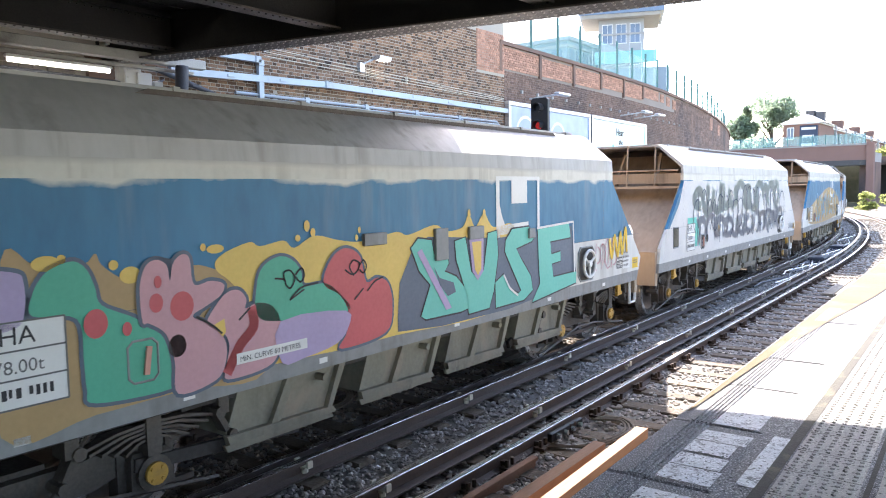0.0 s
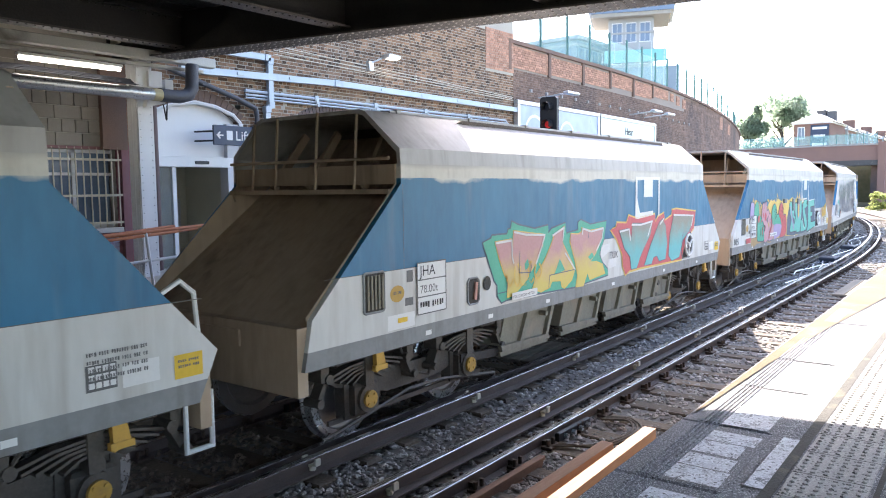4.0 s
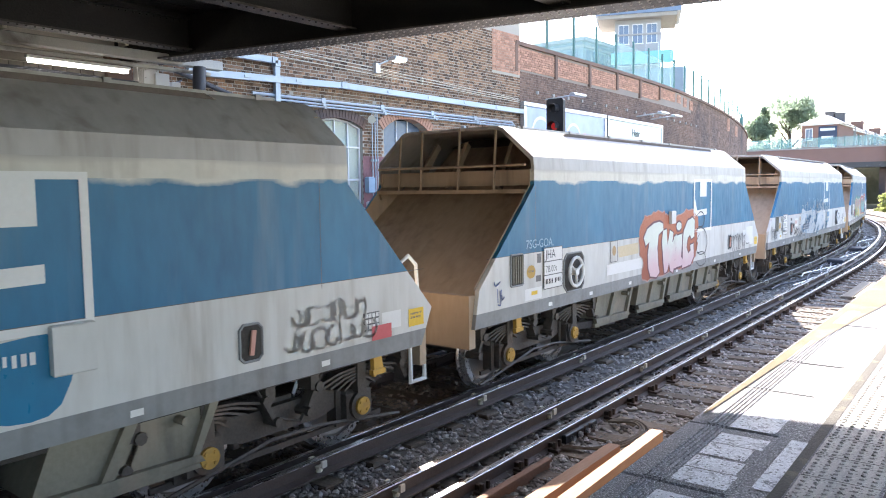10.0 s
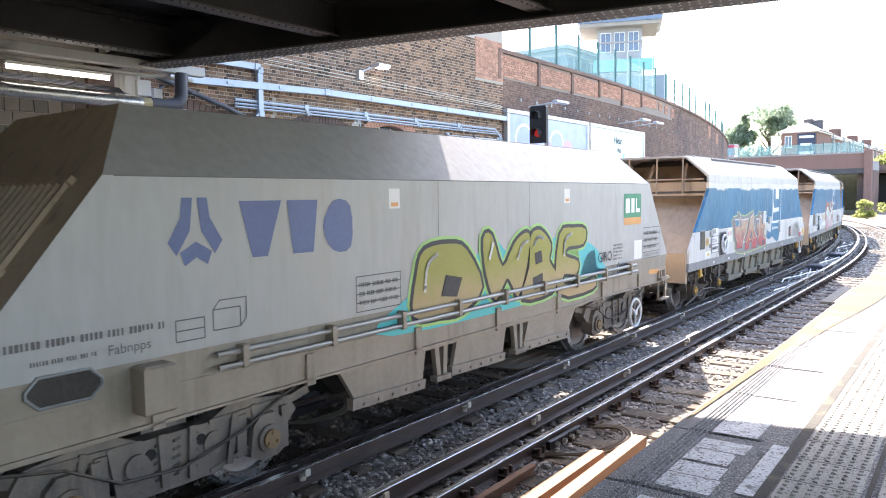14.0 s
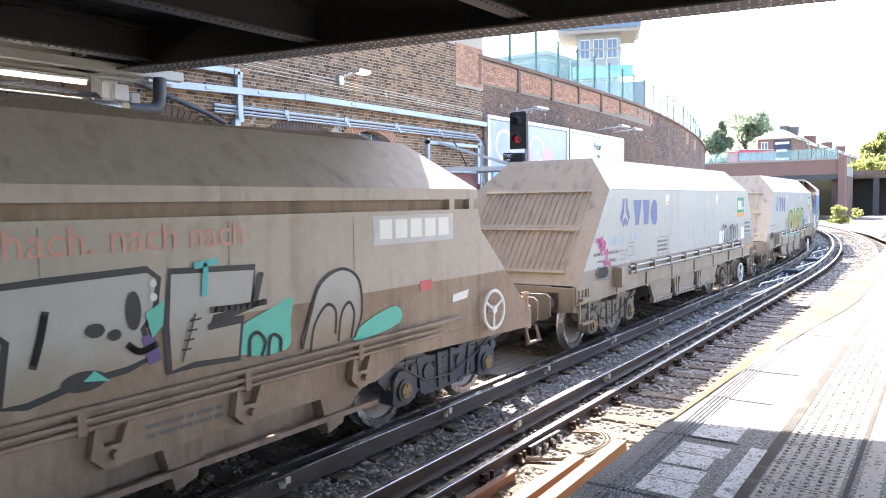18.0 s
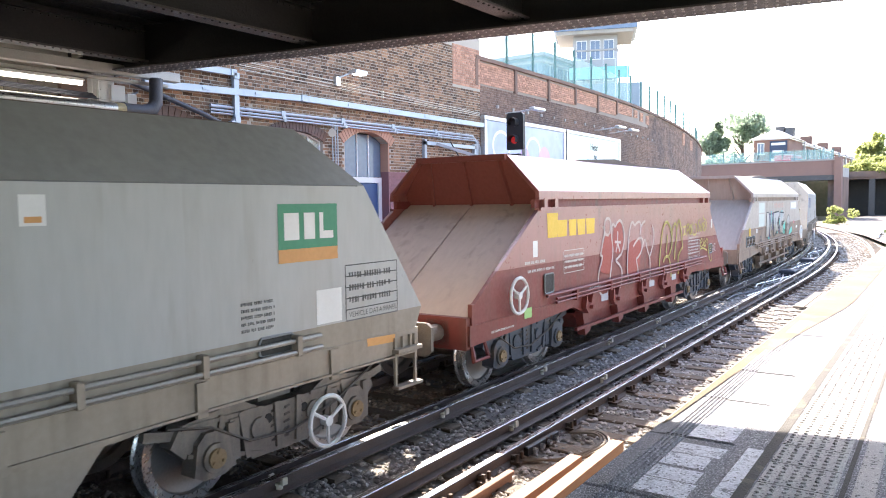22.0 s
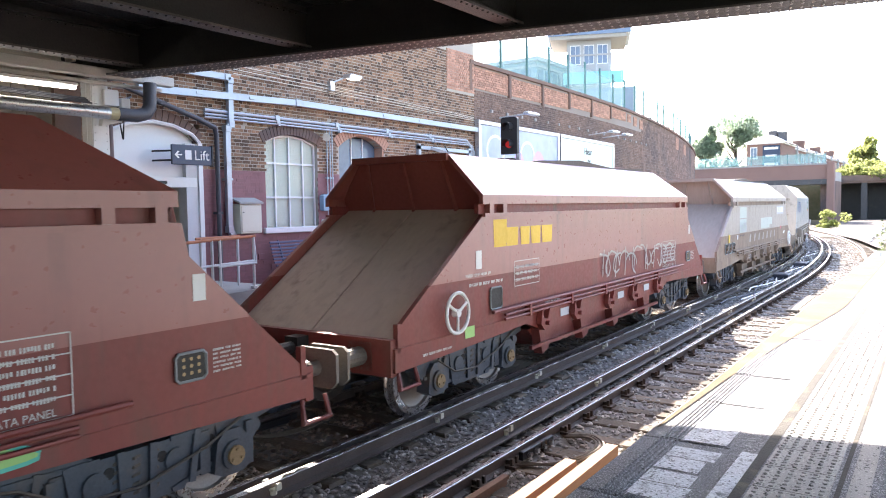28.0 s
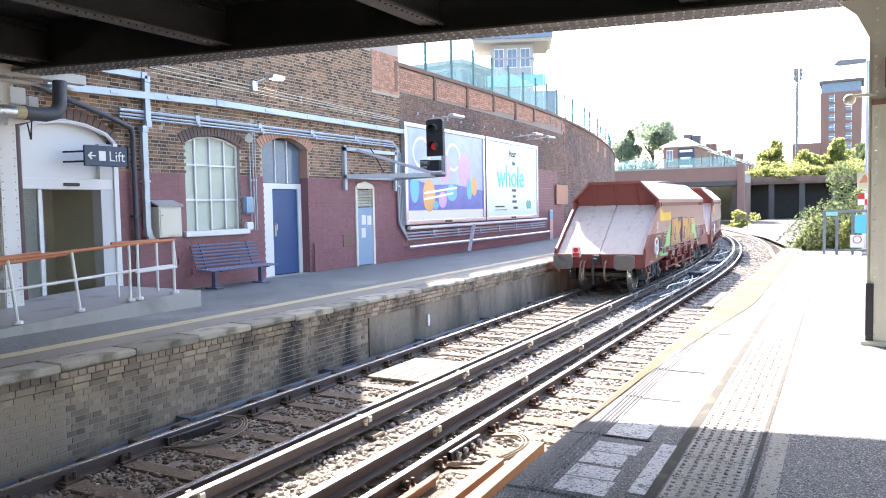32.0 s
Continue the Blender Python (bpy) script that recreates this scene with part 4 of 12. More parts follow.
stuff(part("painted_brickwork", plain_mesh("painted_brickwork", brick_field(ret_at, 19.75, 38, 0.905, 3.4, None, 0.012, 23), M["maroon"]), None, ret))
stuff(part("painted_brickwork", plain_mesh("painted_brickwork", brick_field(ret_at, 32.2, 36.5, 3.4, 4.3, None, 0.018, 24), M["maroon"]), None, ret))
x = 19.8
while x < 34.5:
    L = 2.55
    low = 6.28 + 0.16 * RNG.random() + max(0, (x - 24)) * 0.015
    stuff(part("orange_panel", plain_mesh("orange_panel", brick_field(ret_at, x, min(x + L - 0.15, 36), low, 7.0, None, 0.03, int(x)), M["brick_red"]), None, ret))
    part("pier", Form().sweep([(-0.07, low - 0.1), (0.05, low - 0.1), (0.05, 7.1), (-0.07, 7.1)], stations([x - 0.15, x], WALL_OFF)), M["brick_dark"], ret)
    x += L
part("coping", lowered(Form().sweep([(-0.08, 7.02), (0.75, 7.02), (0.75, 7.14), (0.3, 7.2), (-0.08, 7.14)], stations(xs, WALL_OFF))), M["brick_dark"], ret)
for x0, x1, z0, z1 in ((35.3, 35.9, 6.55, 6.95), (36.4, 37.0, 6.45, 6.9), (37.6, 38.2, 6.4, 6.85), (48.2, 49.4, 6.0, 6.75), (52.2, 53.6, 5.9, 6.6)):
    stuff(part("orange_panel", plain_mesh("orange_panel", brick_field(ret_at, x0, x1, z0, z1, None, 0.03, int(x0 * 7)), M["brick_red"]), None, ret))
blk = Form()
for k in range(18):
    x = 21 + k * 1.05
    blk.add(*(lambda q: (q.v, q.f))(Form().sweep([(-0.06, 5.62), (0.02, 5.62), (0.02, 5.72), (-0.06, 5.72)], stations([x, x + 0.1], WALL_OFF))))
stuff(part("putlog_stones", blk, M["concrete"], ret))

# land behind the wall
up = Form()
v = []
XU = [19.7] + [float(x) for x in np.arange(20, 60, 2.0)] + [float(x) for x in np.arange(60, 106, 5.0)]
for x in XU:
    p = beside(x, WALL_OFF + 0.5)
    v += [(p.x, p.y, ret_top(p.x) - 0.97), (p.x, p.y + 400, ret_top(p.x) - 0.97)]
up.add(v, [(2 * i, 2 * i + 2, 2 * i + 3, 2 * i + 1) for i in range(len(XU) - 1)])
setting("upper_street", up, M["road"], "street level behind the retaining wall")
far_wall_f = Form().sweep([(0, -0.4), (0.6, -0.4), (0.6, 5.3), (0, 5.3)], stations([58.0] + [float(x) for x in np.arange(60, 105, 3.0)], WALL_OFF + 0.02))
setting("wall_cutting", far_wall_f, M["brick_dark"], "sooty brick cutting wall beyond the station")

# the station's upper storey at street level, over the line's wall
# unseen above the girder; height and roof added to shade the tracks
sb = thing("station_building", "brick upper storey of the station at street level", "building")
part("wall", Form().box(-30, 17.2, WALL_Y + 0.02, WALL_Y + 7, 7.45, 10.6), M["brick"], sb)
part("roof", Form().prism([(WALL_Y - 0.3, 10.6), (WALL_Y + 7.3, 10.6), (WALL_Y + 3.6, 12.2)], -30, 17.4, "x"), M["slate"], sb)
# added out of view to hold back light from the near side
setting("wall_near", Form().box(-60, -12.0, -9.2, -9.0, 0.0, 5.6), M["brick_dark"], "plain sooty brick wall at the back of the near platform")

# ---- road bridge overhead ----
def girder_at(y, shift=0.0):
    return 9.7 - 0.237 * y + shift


G_ALONG = Vector((-0.2306, 0.973, 0))
G_OUT = Vector((0.973, 0.2306, 0))
bridge = tagged(new("road_bridge"), "dark riveted steel bridge girder with cross beams and jack-plate deck", kind="structure")


def along(y0, y1, sec):
    return Form().sweep(sec, [(Vector((girder_at(y), y, 0)), G_OUT) for y in (y0, y1)])


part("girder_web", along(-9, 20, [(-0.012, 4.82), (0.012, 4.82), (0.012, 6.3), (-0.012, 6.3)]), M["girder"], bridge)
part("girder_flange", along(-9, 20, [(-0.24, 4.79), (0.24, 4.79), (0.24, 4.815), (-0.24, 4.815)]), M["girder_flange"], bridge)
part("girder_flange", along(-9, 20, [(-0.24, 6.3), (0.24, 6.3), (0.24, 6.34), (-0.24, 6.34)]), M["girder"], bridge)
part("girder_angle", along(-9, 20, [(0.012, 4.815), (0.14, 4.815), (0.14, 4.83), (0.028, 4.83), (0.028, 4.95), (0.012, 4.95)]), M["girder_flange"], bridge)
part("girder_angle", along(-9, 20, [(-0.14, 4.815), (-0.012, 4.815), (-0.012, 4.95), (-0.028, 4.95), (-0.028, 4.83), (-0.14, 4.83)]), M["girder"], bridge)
riv = Form()
for k in range(190):
    y = -6 + 0.11 * k
    for o in (-0.2, -0.09, 0.09, 0.2):
        c = Vector((girder_at(y), y, 4.79)) + G_OUT * o
        riv.ball(c, 0.022, 6, 4, 0.7)
r = stuff(part("rivets", riv, M["rivet"], bridge))
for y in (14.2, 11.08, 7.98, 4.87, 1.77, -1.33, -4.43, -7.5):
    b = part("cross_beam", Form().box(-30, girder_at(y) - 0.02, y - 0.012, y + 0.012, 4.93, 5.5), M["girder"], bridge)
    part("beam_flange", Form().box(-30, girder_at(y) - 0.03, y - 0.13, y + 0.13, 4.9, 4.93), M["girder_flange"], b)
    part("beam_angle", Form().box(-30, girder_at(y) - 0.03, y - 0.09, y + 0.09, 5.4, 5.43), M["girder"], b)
rv = Form()
for y in (11.08, 7.98, 4.87):
    for k in range(70):
        x = 1.5 + 0.115 * k
        if x < girder_at(y) - 0.1:
            rv.ball((x, y - 0.025, 5.37), 0.02, 6, 4, 0.7)
            rv.ball((x, y - 0.09, 4.895), 0.018, 6, 4, 0.7)
stuff(part("rivets", rv, M["girder"], bridge))
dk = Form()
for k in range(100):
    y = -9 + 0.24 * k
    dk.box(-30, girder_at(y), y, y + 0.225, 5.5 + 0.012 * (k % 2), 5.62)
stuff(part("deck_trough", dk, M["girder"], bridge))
part("roadway", Form().add([(-30, -9, 5.63), (girder_at(-9), -9, 5.63), (girder_at(20), 20, 5.63), (-30, 20, 5.63), (-30, -9, 6.1), (girder_at(-9), -9, 6.1), (girder_at(20), 20, 6.1), (-30, 20, 6.1)], [(0, 1, 2, 3), (4, 5, 6, 7), (0, 1, 5, 4), (1, 2, 6, 5), (2, 3, 7, 6), (3, 0, 4, 7)]), M["road"], bridge)


def column(x, y, name, label, material, top=4.9):
    """A riveted box column of plates and angles."""
    c = thing(name, label, "column", kind="structure")
    part("web", Form().box(x - 0.012, x + 0.012, y - 0.16, y + 0.16, PZ, top).box(x - 0.16, x + 0.16, y - 0.012, y + 0.012, PZ, top), material, c)
    for s in (-1, 1):
        part("flange", Form().box(x - 0.14, x + 0.14, y + s * 0.16 - 0.012, y + s * 0.16 + 0.012, PZ, top), material, c)
    rr = Form()
    for k in range(30):
        z = PZ + 0.12 + k * 0.13
        for dx in (-0.1, 0.1):
            rr.ball((x + dx, y - 0.175, z), 0.018, 6, 4, 0.7)
    for k in range(30):
        z = PZ + 0.12 + k * 0.13
        for dy in (-0.1, 0.1):
            rr.ball((x - 0.15, y + dy, z), 0.018, 6, 4, 0.7)
    stuff(part("rivets", rr, material, c))
    part("face_plate", Form().box(x - 0.152, x - 0.135, y - 0.14, y + 0.14, PZ, top), material, c)
    part("base_plate", Form().slab(x - 0.22, x + 0.22, y - 0.22, y + 0.22, PZ - 0.01, PZ + 0.05, 0.01), material, c)
    return c


column(6.86, 12.1, "steel_column", "white-painted riveted steel column on the platform", M["white_paint"])
cr = column(9.75, -0.2, "steel_column", "white and cream riveted steel column under the bridge", M["cream"])
part("bracket", Form().prism([(-0.12, 4.9), (0.42, 4.9), (0.1, 4.62), (-0.1, 4.2)], 9.6, 9.64, "x"), M["cream"], cr)
part("strap", Form().box(9.55, 9.95, -0.5, -0.06, 3.6, 3.66), M["rust"], cr)
part("cable_guard", Form().box(9.57, 9.63, -0.1, -0.02, PZ, 1.6), M["black"], cr)
cm = thing("camera_dome", "small cream dome camera on a bracket", "security camera")
part("bracket", Form().tube((9.6, -0.1, 3.72), (9.6, 0.12, 3.72), 0.02, 6), M["cream"], cm)
part("dome", Form().ball((9.6, 0.16, 3.68), 0.065, 12, 8), M["cream"], cm, smooth=True)
jb = thing("junction_box", "rust-brown junction box on a column", "junction box")
part("body", Form().slab(9.5, 9.6, -0.42, -0.18, 3.78, 4.1, 0.01), M["rust"], jb)

# services under the bridge
tray = thing("cable_tray", "cream steel cable trunking hung under the bridge", "cable tray")
part("trunking", Form().slab(0.5, 8.0, 11.5, 11.66, 4.74, 4.9, 0.012), M["trunking"], tray)
part("lower_trunking", Form().slab(0.5, 7.9, 11.72, 11.8, 4.66, 4.72, 0.01), M["trunking"], tray)
for x in (2.6, 4.4, 6.2, 7.25):
    part("hanger", Form().tube((x, 11.6, 4.93), (x, 11.6, 5.5), 0.012, 6).box(x - 0.03, x + 0.03, 11.48, 11.7, 4.93, 5.0), M["cream"], tray)
for k in range(4):
    part("cable", Form().pipe([(0.5, 11.9 + 0.05 * k, 4.42 + 0.03 * k), (3.0, 11.9 + 0.05 * k, 4.38 + 0.03 * k), (5.0, 11.9 + 0.05 * k, 4.41 + 0.03 * k), (7.2, 11.95 + 0.05 * k, 4.36 + 0.03 * k), (7.6, 12.2, 4.6)], 0.014, 5), M["dark_pipe"], tray)
lt = thing("tube_light", "lit fluorescent tube fitting hung under the trunking", "strip light")
part("housing", Form().slab(4.75, 6.35, 11.66, 11.76, 4.58, 4.63, 0.01), M["white_paint"], lt)
part("tube", Form().tube((4.78, 11.71, 4.55), (6.32, 11.71, 4.55), 0.035, 10), M["tube"], lt)
sp = thing("ventilation_pipe", "shiny galvanised pipe with a dark blue elbow", "pipe")
part("straight_run", Form().tube((0.5, 11.5, 4.19), (6.75, 11.5, 4.17), 0.1, 18), M["steel"], sp, smooth=True)
for x in (2.2, 4.6, 6.3):
    part("band", Form().tube((x, 11.5, 4.18), (x + 0.06, 11.5, 4.18), 0.106, 18), M["steel"], sp, smooth=True)
part("yellow_band", Form().tube((6.75, 11.5, 4.17), (6.9, 11.5, 4.17), 0.104, 16), M["yellow_line"], sp)
part("elbow", Form().pipe([(6.9, 11.5, 4.17), (7.25, 11.5, 4.17), (7.42, 11.5, 4.22), (7.5, 11.5, 4.34), (7.52, 11.5, 4.75)], 0.11, 14), M["dark_pipe"], sp, "dark blue plastic elbow", smooth=True)
cc = thing("security_camera", "white box camera on a wall bracket", "security camera")
part("housing", Form().prism([(6.75, 3.98), (7.1, 4.06), (7.12, 4.16), (6.77, 4.1)], 11.7, 11.82, "y"), M["white_paint"], cc)
part("bracket", Form().bar((6.95, 11.76, 4.1), (7.0, 12.1, 4.2), 0.03, 0.04), M["white_paint"], cc)
part("lead", Form().pipe([(7.1, 11.76, 4.05), (7.16, 11.78, 3.8), (7.2, 11.8, 4.1)], 0.01, 5), M["black"], cc)
bx = thing("junction_box", "cluster of grey electrical boxes and conduit", "junction box")
for a, b, z0, z1 in ((6.9, 7.15, 4.35, 4.62), (7.2, 7.36, 4.3, 4.5)):
    part("box", Form().slab(a, b, 11.85, 12.0, z0, z1, 0.01), M["white_paint"], bx)
dn = thing("drain_pipe", "brown cast iron rainwater pipe beside a column", "drain pipe")
part("pipe", Form().tube((7.35, 12.55, 0.9), (7.35, 12.55, 4.6), 0.08, 12), M["maroon_dark"], dn, smooth=True)

# ---- fixings on the station wall ----
def wall_pipe(pts, r, name, label, material, category="pipe", n=10, every=1.6, square=False):
    t = thing(name, label, category)
    if square:
        for a, b in zip(pts, pts[1:]):
            part("run", Form().bar(a, b, r * 1.5, r * 2), material, t)
        for x, y, z in pts[1:-1]:
            part("corner", Form().slab(x - r * 1.1, x + r * 1.1, y - r * 1.12, y + r * 1.12, z - r * 1.1, z + r * 1.1, 0.006), material, t)
    else:
        part("run", Form().pipe(pts, r, n), material, t, smooth=True)
    for a, b in zip(pts, pts[1:]):
        a, b = Vector(a), Vector(b)
        k = int((b - a).length / every)
        for i in range(1, k + 1):
            p = a.lerp(b, i / (k + 1))
            part("clip", Form().box(p.x - r * 1.3 - 0.01, p.x + r * 1.3 + 0.01, p.y - r - 0.012, p.y + r + 0.05, p.z - r * 1.3 - 0.01, p.z + r * 1.3 + 0.01) if abs((b - a).z) < 0.5 * (b - a).length and r < 0.05 else Form().box(p.x - r * 1.25, p.x + r * 1.25, p.y - r * 1.1, p.y + r + 0.06, p.z - 0.025, p.z + 0.025), material, t)
    return t


W = WALL_Y
wall_pipe([(8.0, W - 0.12, 4.86), (12.0, W - 0.12, 4.99), (19.75, W - 0.12, 4.96)], 0.068, "cable_trunking", "pale blue painted square trunking along the brick wall", M["pipe_blue"], "trunking", square=True)
wall_pipe([(8.3, W - 0.1, 5.32), (10.05, W - 0.1, 5.32), (10.12, W - 0.1, 5.26), (10.12, W - 0.1, 4.35), (10.02, W - 0.1, 4.25), (10.02, W - 0.1, 2.15), (10.12, W - 0.1, 2.0)], 0.06, "cable_trunking", "pale blue boxed trunking turning down the wall", M["pipe_blue"], "trunking", square=True)
for k, (z, r) in enumerate(((4.6, 0.035), (4.52, 0.025), (4.46, 0.02))):
    wall_pipe([(9.5, W - 0.07, z), (19.1 + 0.16 * k, W - 0.07, z), (19.35 + 0.1 * k, W - 0.07, z - 0.2), (19.42 + 0.1 * k, W - 0.07, 2.1), (19.7 + 0.1 * k, W - 0.07, 1.75 - 0.1 * k), (33, beside(33, WALL_OFF).y - 0.09, 1.75 - 0.1 * k)], r, "conduit", "grey-blue conduit along the wall and down beside the posters", M["pipe_blue"], "conduit", 8, 2.0)
wall_pipe([(7.7, W - 0.15, 4.85), (9.3, W - 0.12, 4.4), (9.72, W - 0.1, 4.25), (9.76, W - 0.1, 4.1), (9.76, W - 0.1, 0.9)], 0.05, "drain_pipe", "black plastic waste pipe running down the wall", M["dark_pipe"])
for x in (13.02, 13.12, 13.2):
    wall_pipe([(x, W - 0.05, 4.5), (x, W - 0.05, 2.1)], 0.016, "conduit", "thin grey vertical conduit beside a door", M["pipe_blue"], "conduit", 6)
for k in range(3):
    a, b = 10.3, 19.6
    wall_pipe([(a, W - 0.03, 5.5 - 0.09 * k + 0.12), (b, W - 0.03, 5.35 - 0.05 * k)], 0.009, "wall_cable", "thin sagging cable along the brick wall", M["cream"], "cable", 5, 9)
lp = thing("bulkhead_lamp", "small floodlight on a bracket, lit", "lamp")
part("bracket", Form().slab(13.15, 13.3, W - 0.1, W, 5.42, 5.66, 0.01), M["steel"], lp)
part("arm", Form().tube((13.22, W - 0.05, 5.6), (13.5, W - 0.35, 5.78), 0.02, 6), M["steel"], lp)
part("head", Form().prism([(13.4, 5.72), (13.85, 5.74), (13.85, 5.8), (13.45, 5.82)], W - 0.5, W - 0.25, "y"), M["steel"], lp)
part("lens", Form().box(13.55, 13.82, W - 0.48, W - 0.27, 5.716, 5.73), M["tube"], lp)
ho = thing("loudspeaker", "small cream horn loudspeaker under the pipes", "loudspeaker")
part("horn", Form().tube((12.98, W - 0.08, 4.35), (12.78, W - 0.28, 4.25), 0.04, 10, 0.1), M["cream"], ho)
cab = thing("wall_cabinet", "cream steel cabinet with a sloping top fixed to the wall", "cabinet")
part("body", Form().slab(10.18, 10.75, W - 0.26, W, 2.05, 2.68, 0.012), M["cream"], cab)
part("lid", Form().prism([(W - 0.3, 2.68), (W, 2.78), (W, 2.82), (W - 0.3, 2.72)], 10.15, 10.78, "x"), M["concrete"], cab)
part("door", Form().slab(10.21, 10.72, W - 0.275, W - 0.26, 2.09, 2.64, 0.006), M["cream"], cab)
part("lock", Form().tube((10.25, W - 0.285, 2.5), (10.25, W - 0.27, 2.5), 0.015, 8), M["black"], cab)
sb = thing("switch_box", "small grey switch box with a conduit", "switch box")
part("body", Form().slab(12.78, 13.0, W - 0.14, W, 2.5, 2.9, 0.03), M["door_pale"], sb)
part("outlet", Form().slab(12.82, 13.02, W - 0.1, W, 2.12, 2.3, 0.02), M["white_paint"], sb)
for x, z in ((10.85, 1.45), (11.2, 1.2), (12.6, 1.3)):
    solid("vent_cover", Form().slab(x, x + 0.16, W - 0.02, W + 0.01, z, z + 0.13, 0.005), M["maroon"], "small painted vent cover in the wall", "vent cover")
solid("vent_grille", Form().slab(16.6, 16.95, W - 0.02, W + 0.01, 1.5, 1.85, 0.01), M["brick_dark"], "small cast air brick in the painted wall", "air brick")
wall_pipe([(15.3, W - 0.06, 0.92), (15.3, W - 0.06, 1.6), (15.36, W, 1.66)], 0.03, "stub_pipe", "short maroon pipe at the wall's foot", M["maroon"])


def lettering(text, size, material, bold=0.0, deep=0.004, shear=0.0, spacing=1.0):
    """A mesh of letters in the built-in font, flat in x and z, facing -y."""
    cu = bpy.data.curves.new("letters", "FONT")
    cu.body, cu.size, cu.offset, cu.extrude, cu.shear, cu.space_character = text, size, bold, deep, shear, spacing
    cu.resolution_u = 3
    ob = bpy.data.objects.new("letters", cu)
    me = bpy.data.meshes.new_from_object(ob)
    bpy.data.objects.remove(ob)
    bpy.data.curves.remove(cu)
    bm = bmesh.new()
    bm.from_mesh(me)
    bmesh.ops.remove_doubles(bm, verts=bm.verts, dist=2e-5)
    bm.to_mesh(me)
    bm.free()
    me.transform(Matrix.Rotation(math.pi / 2, 4, "X"))
    me.materials.clear()
    me.materials.append(material)
    return me


sg = thing("lift_sign", "navy blue hanging sign reading Lift with an arrow", "sign")
part("panel", Form().slab(8.45, 9.34, 12.28, 12.33, 3.44, 3.82, 0.01), M["navy"], sg)
part("edge", Form().slab(9.34, 9.37, 12.26, 12.35, 3.42, 3.84, 0.008), M["black"], sg)
o = part("lettering", lettering("Lift", 0.27, M["white_paint"]), None, sg)
o.location = (8.93, 12.275, 3.54)
ar = Form().box(8.53, 8.66, 12.274, 12.279, 3.615, 3.64).prism([(8.5, 3.628), (8.57, 3.7), (8.6, 3.685), (8.545, 3.628), (8.6, 3.57), (8.57, 3.555)], 12.274, 12.279, "y")
part("arrow", ar, M["white_paint"], sg)
part("pictogram", Form().box(8.73, 8.87, 12.274, 12.279, 3.54, 3.72), M["white_paint"], sg)
for z in (3.52, 3.7):
    part("bracket", Form().tube((8.3, 12.7, z), (8.46, 12.31, z), 0.018, 6), M["black"], sg)

# bench
bn = thing("platform_bench", "blue-grey slatted metal bench with a leaning back", "bench")
for k in range(7):
    z, y = 1.37 + 0.072 * k, 12.36 + 0.03 * k
    part("back_slat", Form().slab(10.97 + 0.006 * k, 12.95, y, y + 0.022, z, z + 0.042, 0.006), M["bench"], bn)
for k in range(6):
    part("seat_slat", Form().slab(10.99, 13.02, 11.9 + 0.08 * k, 11.955 + 0.08 * k, 1.29 + 0.003 * k, 1.32 + 0.003 * k, 0.006), M["bench"], bn)
for x in (11.3, 12.7):
    part("leg", Form().slab(x - 0.03, x + 0.03, 12.12, 12.22, 0.92, 1.29, 0.01), M["bench"], bn)
    part("foot", Form().slab(x - 0.1, x + 0.1, 12.0, 12.36, 0.896, 0.93, 0.008), M["bench"], bn)
    part("bracket", Form().bar((x, 12.4, 1.3), (x, 12.61, 1.86), 0.03, 0.04), M["bench"], bn)
    part("seat_rail", Form().bar((x, 11.9, 1.275), (x, 12.4, 1.29), 0.04, 0.03), M["bench"], bn)

# ramp with handrails
rp = tagged(new("access_ramp"), "low concrete access ramp in front of the lift", kind="structure")
part("slab", Form().prism([(2.0, 0.88), (4.0, 0.93), (8.0, 1.14), (9.1, 1.18), (9.1, 0.88)], 10.15, 12.6, "y"), M["concrete"], rp)
hr = thing("handrail", "white tubular handrail with an orange top rail along the ramp", "handrail")


def rail_line(y, x0, x1, posts, top, parent, mid=True):
    lift_z = lambda x: PZ + 0.05 + max(0.0, min(0.24, (x - 4.0) * 0.055))
    part("top_rail", Form().pipe([(x, y, lift_z(x) + top) for x in np.linspace(x0, x1, 6)] , 0.026, 8), M["orange"], parent, "orange plastic-coated top rail", smooth=True)
    if mid:
        part("mid_rail", Form().pipe([(x, y, lift_z(x) + top * 0.52) for x in np.linspace(x0, x1, 6)], 0.022, 8), M["white_paint"], parent, smooth=True)
    for x in posts:
        part("post", Form().tube((x, y, lift_z(x) - 0.02), (x - (0.1 if x < 7.3 else 0.0), y, lift_z(x) + top), 0.024, 8).tube((x, y, lift_z(x) - 0.02), (x, y, lift_z(x) + 0.02), 0.07, 8), M["white_paint"], parent)


rail_line(10.3, 3.2, 8.7, (4.05, 5.0, 5.94, 6.89, 7.78, 7.94, 8.66), 0.9, hr)
part("end_loop", Form().pipe([(8.66, 10.3, 2.06), (8.7, 10.3, 1.62), (7.9, 10.3, 1.6)], 0.024, 8), M["white_paint"], hr)
h2 = thing("handrail", "white handrail post pair with orange rail at the landing", "handrail")
part("post", Form().tube((8.0, 10.9, 1.12), (8.0, 10.9, 2.06), 0.024, 8), M["white_paint"], h2)
part("post", Form().tube((8.8, 10.9, 1.14), (8.8, 10.9, 2.06), 0.024, 8), M["white_paint"], h2)
part("top_rail", Form().tube((7.9, 10.9, 2.06), (8.85, 10.9, 2.07), 0.026, 8), M["orange"], h2)
h3 = thing("handrail", "orange handrail along the pale blue wall", "handrail")
part("top_rail", Form().pipe([(2.0, 11.9, 1.72), (5.6, 11.9, 1.8), (7.3, 11.9, 1.94)], 0.026, 8), M["orange"], h3, smooth=True)
